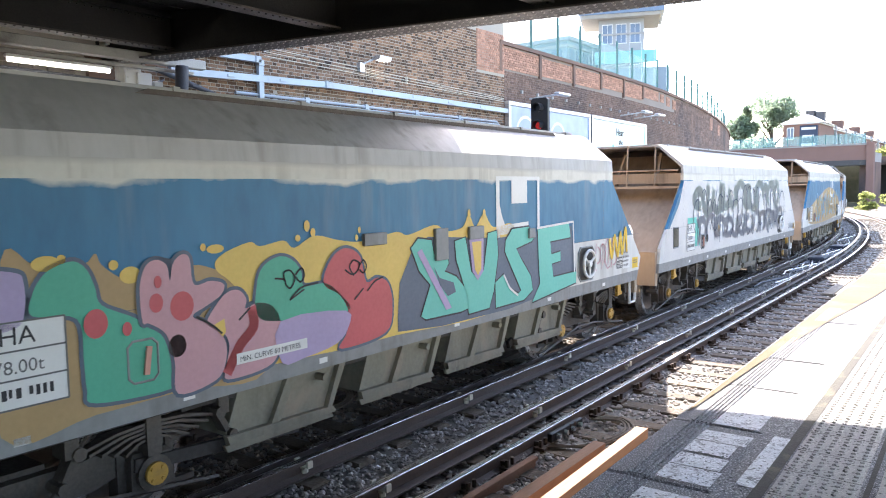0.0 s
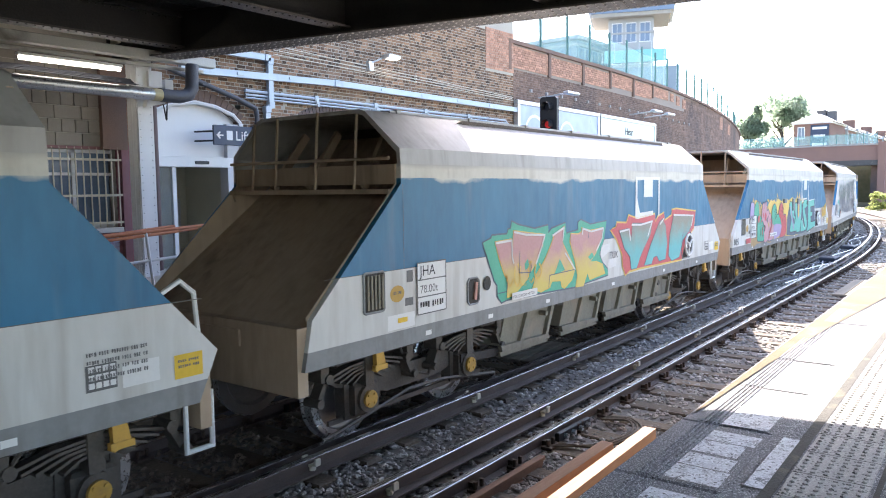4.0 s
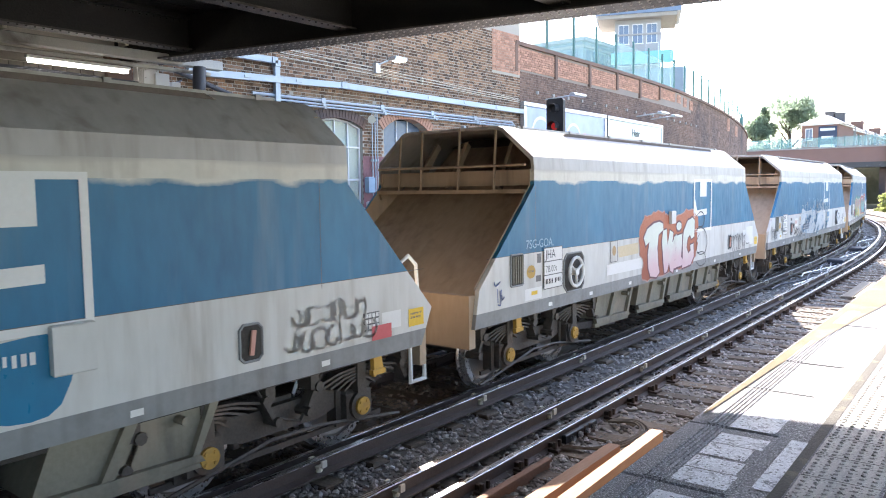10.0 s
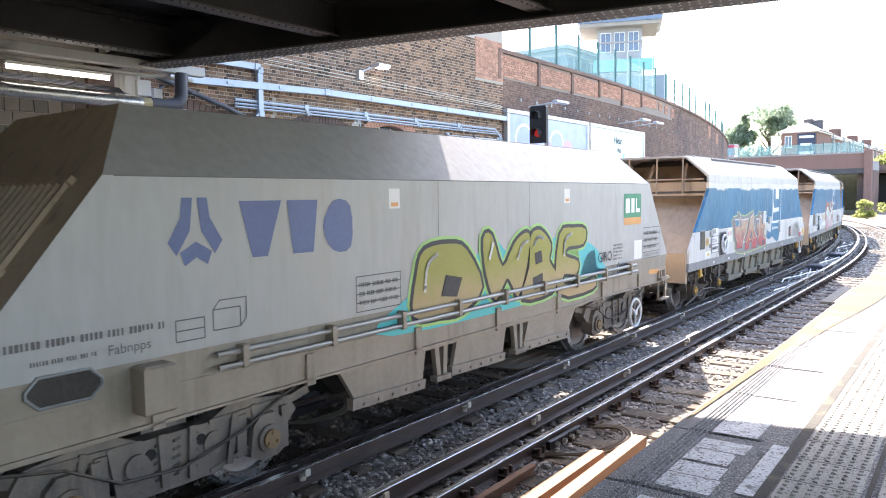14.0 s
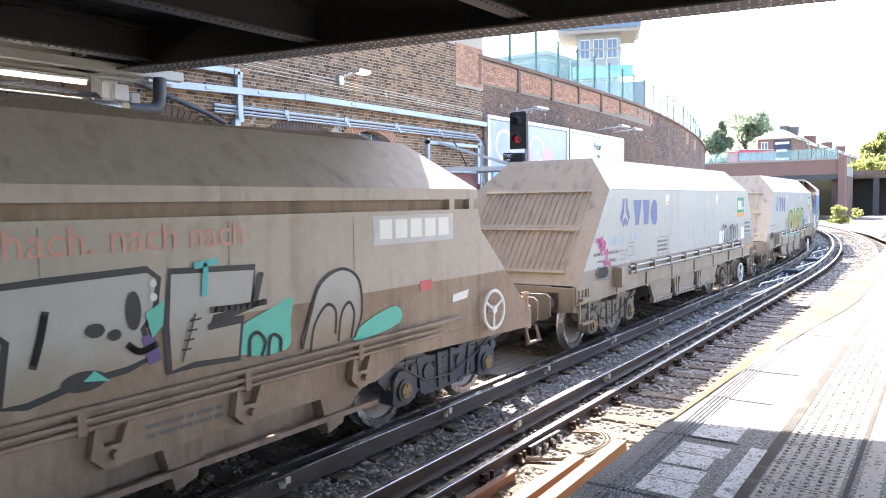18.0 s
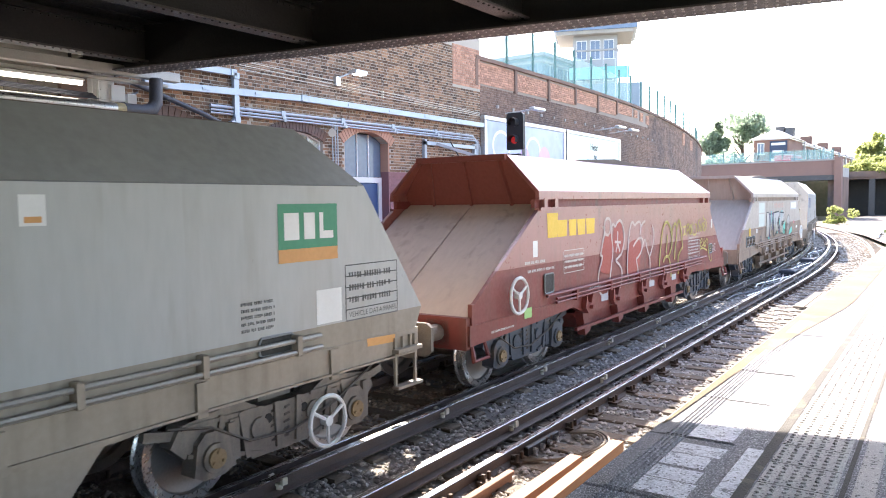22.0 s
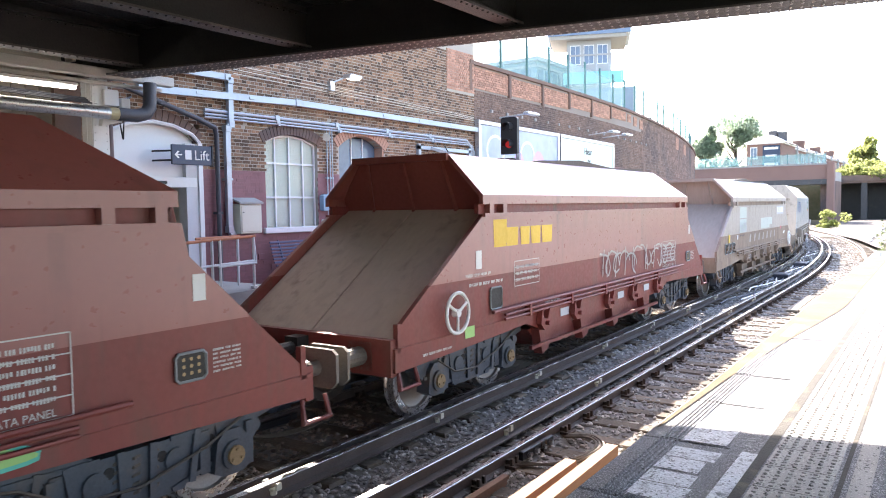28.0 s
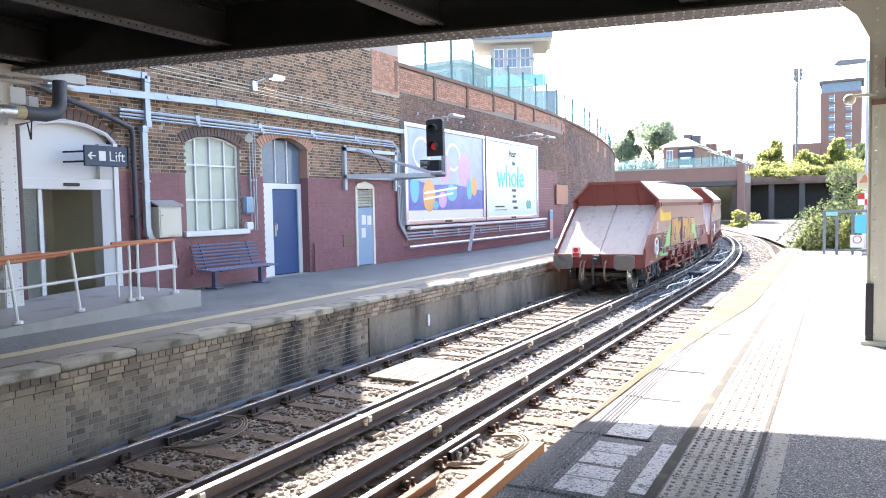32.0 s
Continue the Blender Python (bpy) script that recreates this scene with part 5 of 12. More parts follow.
part("drop", Form().pipe([(5.3, 11.2, 1.0), (5.3, 11.2, 1.72), (5.36, 11.2, 1.78), (6.6, 11.2, 1.86), (7.3, 11.2, 1.92)], 0.026, 8), M["orange"], h3, smooth=True)
for x in (3.4, 5.9):
    part("post", Form().tube((x, 11.9, 0.9), (x, 11.9, 1.8), 0.022, 8), M["white_paint"], h3)

# ---- posters ----
PM = dict(
    lilac=mat("poster_lilac", (0.42, 0.5, 0.72), (0.3, 0.36, 0.62), 0.35, scale=0.35, fine=3, amount=0.9, bump=0, stain=(0.55, 0.6, 0.8), stain_scale=0.4, soft=0.3),
    navy=mat("poster_blue", (0.1, 0.18, 0.5), (0.07, 0.1, 0.36), 0.35, scale=0.8, fine=4, amount=0.9, bump=0, stain=(0.22, 0.16, 0.48), stain_scale=0.9, soft=0.3),
    mint=mat("poster_mint", (0.66, 0.86, 0.84), (0.58, 0.8, 0.8), 0.35, scale=0.4, fine=4, amount=0.4, bump=0),
    teal=mat("poster_teal", (0.12, 0.58, 0.5), (0.1, 0.5, 0.44), 0.35, scale=1, fine=5, bump=0),
    green=mat("poster_green", (0.02, 0.42, 0.3), (0.015, 0.36, 0.26), 0.35, scale=1, fine=5, bump=0),
    orange=mat("poster_orange", (0.75, 0.4, 0.12), (0.62, 0.3, 0.1), 0.35, scale=2, fine=8, bump=0),
    cyan=mat("poster_cyan", (0.1, 0.5, 0.75), (0.07, 0.4, 0.62), 0.35, scale=2, fine=8, bump=0),
    pink=mat("poster_pink", (0.6, 0.38, 0.62), (0.5, 0.3, 0.55), 0.35, scale=2, fine=8, bump=0),
    white=M["white_paint"], ink=M["black"])


def hoarding(x0, x1, z0, z1, label):
    """A framed poster board; returns the thing and a placer for flat artwork on its face."""
    a, b = beside(x0, WALL_OFF - 0.22), beside(x1, WALL_OFF - 0.22)
    m = Matrix.Translation((a.x, a.y, z0)) @ Matrix.Rotation(math.atan2(b.y - a.y, b.x - a.x), 4, "Z")
    t = thing("billboard", label, "billboard", "billboards on the retaining wall", at=m)
    w, h = (b - a).length, z1 - z0
    part("backing", Form().box(0.05, w - 0.05, 0.02, 0.14, 0.05, h - 0.05), M["steel"], t)
    for f in (Form().slab(0, w, -0.04, 0.12, 0, 0.14, 0.02), Form().slab(0, w, -0.04, 0.12, h - 0.14, h, 0.02), Form().slab(0, 0.14, -0.04, 0.12, 0.14, h - 0.14, 0.02), Form().slab(w - 0.14, w, -0.04, 0.12, 0.14, h - 0.14, 0.02)):
        part("frame", f, M["steel"], t)
    return t, w, h


b1, w, h = hoarding(19.85, 25.85, 2.02, 5.28, "lilac and blue advertising poster in a white frame")
part("poster", Form().box(0.14, w - 0.14, 0.0, 0.02, 0.45, h - 0.14), PM["lilac"], b1)
part("poster_foot", Form().box(0.14, w - 0.14, 0.0, 0.02, 0.14, 0.45), PM["white"], b1)
part("artwork", Form().prism([(0.16, 0.46), (w - 0.16, 0.46), (w - 0.16, 1.15), (3.4, 1.35), (1.6, 1.3), (0.16, 1.55)], -0.004, 0.0, "y"), PM["navy"], b1)


def ring(cx, cz, rx, rz, t, y, n=24):
    f = Form()
    o = [(cx + rx * math.cos(2 * math.pi * k / n), y, cz + rz * math.sin(2 * math.pi * k / n)) for k in range(n)]
    i = [(cx + (rx - t) * math.cos(2 * math.pi * k / n), y, cz + (rz - t) * math.sin(2 * math.pi * k / n)) for k in range(n)]
    return f.add(o + i, [(k, (k + 1) % n, n + (k + 1) % n, n + k) for k in range(n)])


def disc(cx, cz, rx, rz, y, n=20):
    return Form().add([(cx + rx * math.cos(2 * math.pi * k / n), y, cz + rz * math.sin(2 * math.pi * k / n)) for k in range(n)], [tuple(range(n))])


part("artwork", ring(1.1, 2.35, 0.6, 0.52, 0.1, -0.006), PM["white"], b1)
part("artwork", ring(3.35, 2.3, 0.55, 0.5, 0.1, -0.006), PM["white"], b1)
for cx, cz, rx, rz, c in ((0.6, 1.2, 0.28, 0.5, "cyan"), (1.55, 0.95, 0.42, 0.55, "orange"), (2.5, 0.8, 0.3, 0.28, "pink"), (3.2, 1.05, 0.4, 0.3, "cyan"), (4.6, 1.2, 0.22, 0.4, "cyan"), (5.0, 1.3, 0.25, 0.35, "orange"), (2.0, 0.62, 0.2, 0.14, "cyan"), (4.2, 1.9, 0.5, 0.6, "pink"), (2.7, 1.9, 0.4, 0.5, "pink")):
    part("artwork", disc(cx, cz, rx, rz, -0.008), PM[c], b1)
for k in range(2):
    part("text_bars", Form().prism([(1.2, 0.98 - 0.2 * k), (3.6 - 0.3 * k, 1.2 - 0.2 * k), (3.6 - 0.3 * k, 1.28 - 0.2 * k), (1.2, 1.06 - 0.2 * k)], -0.012, -0.01, "y"), PM["white"], b1)
part("maker_plate", Form().box(2.6, 3.1, -0.06, -0.04, 0.03, 0.1), M["black"], b1)
b2, w, h = hoarding(25.98, 32.3, 2.02, 5.28, "pale mint advertising poster with teal lettering in a white frame")
part("poster", Form().box(0.14, w - 0.14, 0.0, 0.02, 0.14, h - 0.14), PM["mint"], b2)
o = part("lettering", lettering("whole", 1.25, PM["teal"], 0.02), None, b2)
o.location = (1.15, -0.008, 1.35)
o = part("lettering", lettering("Hear", 0.42, PM["ink"], 0.0), None, b2)
o.location = (2.45, -0.012, 2.6)
o = part("lettering", lettering("the", 0.3, PM["ink"], 0.0), None, b2)
o.location = (2.8, -0.012, 2.25)
for x, z, s in ((2.75, 1.15, 0.5), (2.85, 0.9, 0.32), (2.8, 0.68, 0.5), (2.9, 0.42, 0.5)):
    part("text_bars", Form().box(x, x + s, -0.012, -0.008, z, z + 0.1), PM["ink"], b2)
part("text_bars", Form().box(0.9, 1.9, -0.012, -0.008, 0.5, 0.56).box(0.9, 2.2, -0.012, -0.008, 0.38, 0.41), PM["ink"], b2)
part("emblem", disc(4.65, 0.6, 0.19, 0.2, -0.008), PM["green"], b2)
part("emblem", disc(4.9, 0.6, 0.19, 0.2, -0.01), PM["green"], b2)
part("maker_plate", Form().box(2.6, 3.1, -0.06, -0.04, 0.03, 0.1), M["black"], b2)
for x in (21.6, 29.6, 31.4):
    p = beside(x, WALL_OFF)
    l = thing("poster_lamp", "slim grey lamp on an arm above the posters", "lamp")
    part("arm", Form().tube((p.x, p.y, 5.5), (p.x + 0.3, p.y - 0.9, 5.6), 0.025, 6), M["steel"], l)
    part("head", Form().slab(p.x + 0.1, p.x + 0.9, p.y - 1.05, p.y - 0.85, 5.56, 5.66, 0.03), M["steel"], l)
wall_pipe([(19.9, W - 0.12, 1.92)] + [(float(x), beside(float(x), WALL_OFF - 0.14).y, 1.92) for x in np.arange(21, 34.5, 1.5)], 0.06, "service_pipe", "white pipe below the posters", M["white_paint"])
wall_pipe([(19.6, W - 0.3, 1.32)] + [(float(x), beside(float(x), WALL_OFF - 0.3).y, 1.32) for x in np.arange(21, 34.5, 1.5)], 0.05, "service_pipe", "grey pipe low on the wall", M["steel"])
p = beside(24.4, WALL_OFF)
solid("pipe_bracket", Form().bar((23.6, p.y - 0.5, 0.95), (24.6, p.y - 0.2, 1.9), 0.12, 0.06), M["steel"], "grey diagonal steel bracket under the pipes", "bracket")
q = beside(34.3, WALL_OFF - 0.3)
ns = thing("information_post", "small blue and white notice on a grey post", "notice")
part("post", Form().box(q.x - 0.2, q.x + 0.2, q.y, q.y + 0.1, 0.9, 2.35), M["steel"], ns)
part("notice", Form().box(q.x - 0.16, q.x + 0.16, q.y - 0.008, q.y, 1.9, 2.3), PM["cyan"], ns)
solid("notice_board", Form().slab(35.2, 36.8, beside(36, WALL_OFF).y - 0.12, beside(36, WALL_OFF).y - 0.04, 2.6, 3.6, 0.02), M["brick_red"], "faded orange notice board on the wall", "notice board")

# ---- colour light signal on its bracket ----
sgn = thing("railway_signal", "black two-aspect signal showing red on a grey wall bracket", "railway signal")
part("wall_frame", Form().box(16.65, 16.75, W - 0.1, W, 3.1, 4.35).box(19.2, 19.3, W - 0.1, W, 3.1, 4.35).box(16.65, 19.3, W - 0.1, W - 0.02, 4.2, 4.3).box(16.65, 19.3, W - 0.1, W - 0.02, 3.42, 3.52), M["pipe_blue"], sgn)
part("arm", Form().bar((16.7, W - 0.1, 3.48), (18.9, 11.05, 3.52), 0.08, 0.12), M["dull_steel"], sgn)
part("arm", Form().bar((19.2, W - 0.1, 3.48), (18.95, 10.7, 3.52), 0.08, 0.12), M["dull_steel"], sgn)
part("strut", Form().bar((17.2, W - 0.1, 4.25), (18.8, 11.1, 3.58), 0.06, 0.08), M["dull_steel"], sgn)
part("foot", Form().slab(18.75, 19.05, 10.72, 11.3, 3.52, 3.6, 0.01), M["dull_steel"], sgn)
part("post", Form().box(18.94, 19.02, 10.78, 10.84, 3.6, 4.1).box(18.94, 19.02, 10.72, 10.75, 3.6, 4.1), M["dull_steel"], sgn)
part("back_plate", Form().prism([(10.78, 4.08), (11.3, 4.08), (11.32, 4.1), (11.32, 5.1), (11.26, 5.16), (10.82, 5.16), (10.76, 5.1), (10.76, 4.1)], 18.9, 19.02, "x"), M["black"], sgn)
for z, m in ((4.86, M["black"]), (4.36, M["red_lamp"])):
    part("lens", Form().tube((18.9, 11.04, z), (18.87, 11.04, z), 0.105, 18), m, sgn)
    hood = Form()
    pts = [(11.04 + 0.15 * math.cos(t), z + 0.15 * math.sin(t)) for t in np.linspace(-0.5, math.pi + 0.5, 14)]
    inn = [(11.04 + 0.135 * math.cos(t), z + 0.135 * math.sin(t)) for t in np.linspace(math.pi + 0.5, -0.5, 14)]
    hood.prism(pts + inn, 18.68, 18.9, "x")
    part("hood", hood, M["black"], sgn)
part("number_plate", Form().slab(18.85, 18.87, 11.2, 11.52, 3.66, 3.98, 0.005), M["black"], sgn)
for tx, z in (("TVC", 3.84), ("607", 3.69)):
    o = part("lettering", lettering(tx, 0.15, M["white_paint"]), None, sgn)
    o.matrix_basis = Matrix.Translation((18.845, 11.5, z)) @ Matrix.Rotation(-math.pi / 2, 4, "Z")
part("equipment_case", Form().slab(18.8, 18.95, 10.84, 11.16, 3.64, 3.96, 0.02), M["black"], sgn)
wall_pipe([(17.9, W - 0.1, 4.35), (17.95, W - 0.3, 4.0), (18.15, W - 0.4, 3.6)], 0.018, "signal_cable", "black cable looping to the signal bracket", M["black"], "cable", 6)

# ---- track details ----
def along_line(x, off, z=0.0):
    return Matrix.Translation(beside(x, off, z)) @ Matrix.Rotation(math.atan(slope(x)), 4, "Z")


SLEEP = [Form().slab(-0.125, 0.125, -1.28, 1.28, -0.3, -0.125, b).mesh("sleeper", M["sleeper"]) for b in (0.015, 0.03)]
CHAIR = Form()
for s in (-0.11, 0.11):
    CHAIR.box(-0.09, 0.09, s - 0.06, s + 0.06, -0.13, -0.1)
    CHAIR.tube((-0.05, s, -0.1), (-0.05, s, -0.03), 0.02, 6)
    CHAIR.tube((0.05, s, -0.1), (0.05, s, -0.03), 0.02, 6)
    CHAIR.box(-0.03, 0.03, s * 0.5 - 0.03, s * 0.5 + 0.03, -0.11, -0.06)
CHAIR = CHAIR.mesh("rail_chair", M["chair_iron"])
INSUL = Form().tube((0, 0, -0.16), (0, 0, -0.06), 0.05, 8, 0.04)
INSUL.box(-0.05, 0.05, -0.07, 0.07, -0.075, -0.055)
for s in (-0.085, 0.085):
    INSUL.slab(-0.03, 0.03, s - 0.012, s + 0.012, -0.07, 0.0, 0.005)
INSUL = INSUL.mesh("insulator", M["cream"])
rest = Form()
for c, a in ((-0.7525, 0), (TRACK, 1)):
    x, k = -14.0, 0
    while x < 118:
        x += 0.66
        k += 1
        m = along_line(x, c + RNG.uniform(-0.04, 0.04)) @ Matrix.Rotation(RNG.uniform(-0.02, 0.02), 4, "Z")
        if 0 < x < 62:
            o = part("sleeper", SLEEP[k % 2], None, track)
            o.matrix_basis = m
        else:
            rest.add([m @ Vector(p) for p in ((-0.125, -1.28, -0.15), (0.125, -1.28, -0.15), (0.125, 1.28, -0.125), (-0.125, 1.28, -0.125))], [(0, 1, 2, 3)])
        if 2 < x < 40:
            for off in ((c + 0.7525,) if a == 0 else (c - 0.7525, c + 0.7525)):
                o = part("rail_chair", CHAIR, None, track)
                o.matrix_basis = along_line(x, off)
        if k % 4 == 0 and 3 < x < 60:
            o = part("insulator", INSUL, None, track)
            o.matrix_basis = along_line(x, 0.37 if a == 0 else 1.32, 0.075 - 0.0)
stuff(part("far_sleepers", rest, M["sleeper"], track))

# loose stones of the ballast
rng = np.random.default_rng(5)
ICO = [(0, 0, 1), (0.9, 0, 0.35), (0.28, 0.85, 0.35), (-0.72, 0.53, 0.35), (-0.72, -0.53, 0.35), (0.28, -0.85, 0.35), (0.7, 0.5, -0.4), (-0.3, 0.8, -0.4), (-0.85, 0, -0.4), (-0.3, -0.8, -0.4), (0.7, -0.5, -0.4)]
ICF = [(0, 1, 2), (0, 2, 3), (0, 3, 4), (0, 4, 5), (0, 5, 1), (1, 6, 2), (2, 7, 3), (3, 8, 4), (4, 9, 5), (5, 10, 1), (2, 6, 7), (3, 7, 8), (4, 8, 9), (5, 9, 10), (1, 10, 6)]
ICO = np.array(ICO)
ICF = np.array(ICF)


def stones(n, x0, x1, o0, o1, lo, hi, dense=1.6, tone="stone"):
    """Loose stones scattered between two offsets, thicker near the camera."""
    xs = x0 + (x1 - x0) * rng.random(n) ** dense
    os_ = rng.uniform(o0, o1, n)
    V, F = [], []
    size = rng.uniform(lo, hi, n)
    turn = rng.uniform(0, 2 * math.pi, n)
    for i in range(n):
        o = float(os_[i])
        on_sleeper = abs(o + 0.7525) < 1.3 or abs(o - TRACK) < 1.3
        if on_sleeper and ((xs[i] + 14.0) % 0.66) < 0.17 and rng.random() < 0.85:
            continue
        z = float(np.interp(o, [p[0] for p in PROFILE], [p[1] for p in PROFILE])) + size[i] * rng.uniform(-0.15, 0.5)
        c, s = math.cos(turn[i]), math.sin(turn[i])
        k = ICO * size[i] * np.array([1.2, 0.85, 0.7]) * rng.uniform(0.8, 1.2, (11, 1))
        x, y = k[:, 0] * c - k[:, 1] * s, k[:, 0] * s + k[:, 1] * c
        p = beside(float(xs[i]), o)
        F.append(ICF + 11 * len(V))
        V.append(np.stack([x + p.x, y + p.y, k[:, 2] + z], 1))
    me = bpy.data.meshes.new("ballast_stones")
    me.from_pydata(np.concatenate(V).tolist(), [], np.concatenate(F).tolist())
    me.materials.append(M[tone])
    ob = new("ballast_stones", me)
    return tagged(ob, "loose grey-brown ballast stones between the rails" if tone == "stone" else "loose oily dark brown ballast stones under the far track", "ballast", kind="stuff")


stones(15000, 3.2, 26, -1.5, 1.62, 0.018, 0.042)
stones(11000, 3.2, 26, 1.62, 4.0, 0.018, 0.042, 1.6, "stone_far")
stones(9000, 26, 60, -1.6, 4.0, 0.03, 0.055, 1.3)


def line_rail(x0, x1, off, z, mat_side, n=6):
    return Form().sweep([(p, q + z) for p, q in RAIL_SEC], stations([float(v) for v in np.linspace(x0, x1, n)], off))


solid("scrap_rail", line_rail(2.0, 6.0, -0.27, -0.03, None), M["rust"], "rusty cut length of rail lying in the track", "rail length")
for x1, off, skew in ((7.15, -0.9, 0.05), (6.5, -0.72, 0.012)):
    p, q = beside(2.0, off - skew * 2), beside(x1, off)
    d = (q - p).normalized()
    n = Vector((-d.y, d.x, 0)) * 0.062
    bk = solid("timber_baulk", Form().add([v + w + Vector((0, 0, z)) for z in (-0.14, 0.05) for v, w in ((p, -n), (q, -n), (q, n), (p, n))], [(3, 2, 1, 0), (4, 5, 6, 7), (0, 1, 5, 4), (1, 2, 6, 5), (2, 3, 7, 6), (3, 0, 4, 7)]), M["new_timber"], "raw orange-brown squared timber lying on the sleepers", "timber")
def loop(pts, r=0.014):
    """A smooth cable through points."""
    out, k = [], len(pts)
    for i in range(k - 1):
        p0, p1, p2, p3 = (np.array(pts[max(0, min(k - 1, i + j - 1))], float) for j in range(4))
        for n in range(6):
            t = n / 6
            out.append(tuple(0.5 * (2 * p1 + (p2 - p0) * t + (2 * p0 - 5 * p1 + 4 * p2 - p3) * t * t + (3 * p1 - p0 - 3 * p2 + p3) * t ** 3)))
    return Form().pipe(out + [tuple(pts[-1])], r, 6)


cb = thing("track_connection_box", "black bolted cable connection clamped to the rail with looped leads", "cable connection")
p = beside(7.0, -0.06)
part("clamp", Form().slab(p.x - 0.35, p.x + 0.35, p.y - 0.06, p.y - 0.01, -0.13, -0.03, 0.01), M["black"], cb)
for k in range(4):
    q = p + Vector((-0.24 + 0.16 * k, -0.07, -0.08))
    part("bolt", Form().tube(q, q + Vector((0, -0.04, 0)), 0.03, 6), M["steel"], cb)
for k in range(3):
    part("lead", loop([(p.x - 0.55 + 0.05 * k, p.y - 0.1, -0.1), (p.x - 0.3, p.y - 0.45 - 0.05 * k, -0.08), (p.x + 0.2, p.y - 0.6 - 0.06 * k, -0.06 + 0.02 * k), (p.x + 0.5 + 0.04 * k, p.y - 0.45, -0.04), (p.x + 0.55 + 0.05 * k, p.y - 0.1, -0.1)]), M["lead"], cb)
cb = thing("track_connection_box", "black bolted cable connection clamped to the far rail with looped leads", "cable connection")
p = beside(6.1, TRACK + 0.7525 - 0.06)
part("clamp", Form().slab(p.x - 0.4, p.x + 0.4, p.y - 0.06, p.y - 0.01, -0.13, -0.03, 0.01), M["black"], cb)
for k in range(3):
    part("lead", loop([(p.x - 0.5, p.y - 0.1, -0.1), (p.x - 0.2, p.y - 0.35 - 0.05 * k, -0.1), (p.x + 0.3, p.y - 0.42 - 0.05 * k, -0.08), (p.x + 0.6 + 0.04 * k, p.y - 0.2, -0.05), (p.x + 0.55, p.y + 0.02, -0.02)]), M["lead"], cb)
bd = thing("track_boards", "pale timber walking boards between the rails", "boards")
for k in range(5):
    o = part("board", Form().slab(-0.75, 0.75, -0.09, 0.09, -0.12, -0.08, 0.008), M["old_board"], bd)
    o.matrix_basis = along_line(10.2, TRACK + 0.35 - 0.2 * k)
bd = thing("track_boards", "yellow-brown timber troughing lid beside the rail", "boards")
for k in range(2):
    o = part("board", Form().slab(-1.6, 1.6, -0.12, 0.12, -0.12, -0.06, 0.01), M["old_board"], bd)
    o.matrix_basis = along_line(20.9, -0.75 - 0.26 * k)
cbl = thing("trackside_cables", "tangle of grey cables laid between the tracks", "cables")
for k in range(7):
    r2 = random.Random(40 + k)
    part("cable", Form().pipe([beside(x, 0.85 + 0.35 * math.sin(x * 0.7 + k * 1.3) * r2.uniform(0.4, 1), -0.1 + 0.03 * k * 0.2) for x in np.arange(20 + k, 44, 1.0)], 0.022, 6), M["steel"] if k % 2 else M["dark_pipe"], cbl, smooth=True)
for x in (27.5, 33.0):
    solid("track_cabinet", Form().slab(x, x + 0.9, beside(x, 0.6).y, beside(x, 0.6).y + 0.5, -0.2, 0.05, 0.03), M["dark_pipe"], "low dark trackside box between the tracks", "trackside box")
# junction rails further on
for a, b in (((56, 5.3), (140, 9.5)), ((58, 3.7), (140, 8.0)), ((62, 2.0), (150, -6.0)), ((62, 0.5), (150, -7.5)), ((70, 6.0), (150, 2.0)), ((70, 4.5), (150, 0.5))):
    d = Vector((b[0] - a[0], b[1] - a[1], 0)).normalized()
    part("rail", Form().sweep([(q, z - 0.02) for q, z in RAIL_SEC], [(Vector((a[0], a[1], 0)), Vector((-d.y, d.x, 0))), (Vector((b[0], b[1], 0)), Vector((-d.y, d.x, 0)))]), M["rail_head"], track)
for off in (-3.7, -5.2):
    part("rail", line_rail(46.0, 100.0, off, -0.02, None, 30), M["rail_head"], track)
yd = Form().add([(x, y, -0.2) for x, y in ((40, -14), (129, -26), (129, 13), (105, 13.4), (80, 12.4), (60, 6.4), (40, 2.2))], [(0, 1, 2, 3, 4, 5, 6)])
setting("junction_ballast", yd, M["yard"], "ballast of the junction beyond the platform")

# ---- fence on the retaining wall ----
fn = thing("street_fence", "dark green posts with pale translucent screens along the wall top", "fence")
x, k = 20.4, 0
while x < 74:
    p = beside(x, WALL_OFF + 0.35)
    h = 1.5
    w = 0.035
    part("post", Form().box(p.x - w, p.x + w, p.y - w, p.y + w, ret_top(p.x) - 0.05, ret_top(p.x) + h), M["fence_green"], fn)
    step = 1.95
    if x < 35:
        q = beside(x + step, WALL_OFF + 0.35)
        d = (q - p).normalized()
        part("screen", Form().bar(p + d * 0.04 + Vector((0, 0, 7.85)), q - d * 0.04 + Vector((0, 0, 7.85)), 0.012, 1.1), M["screen"], fn)
    x += step


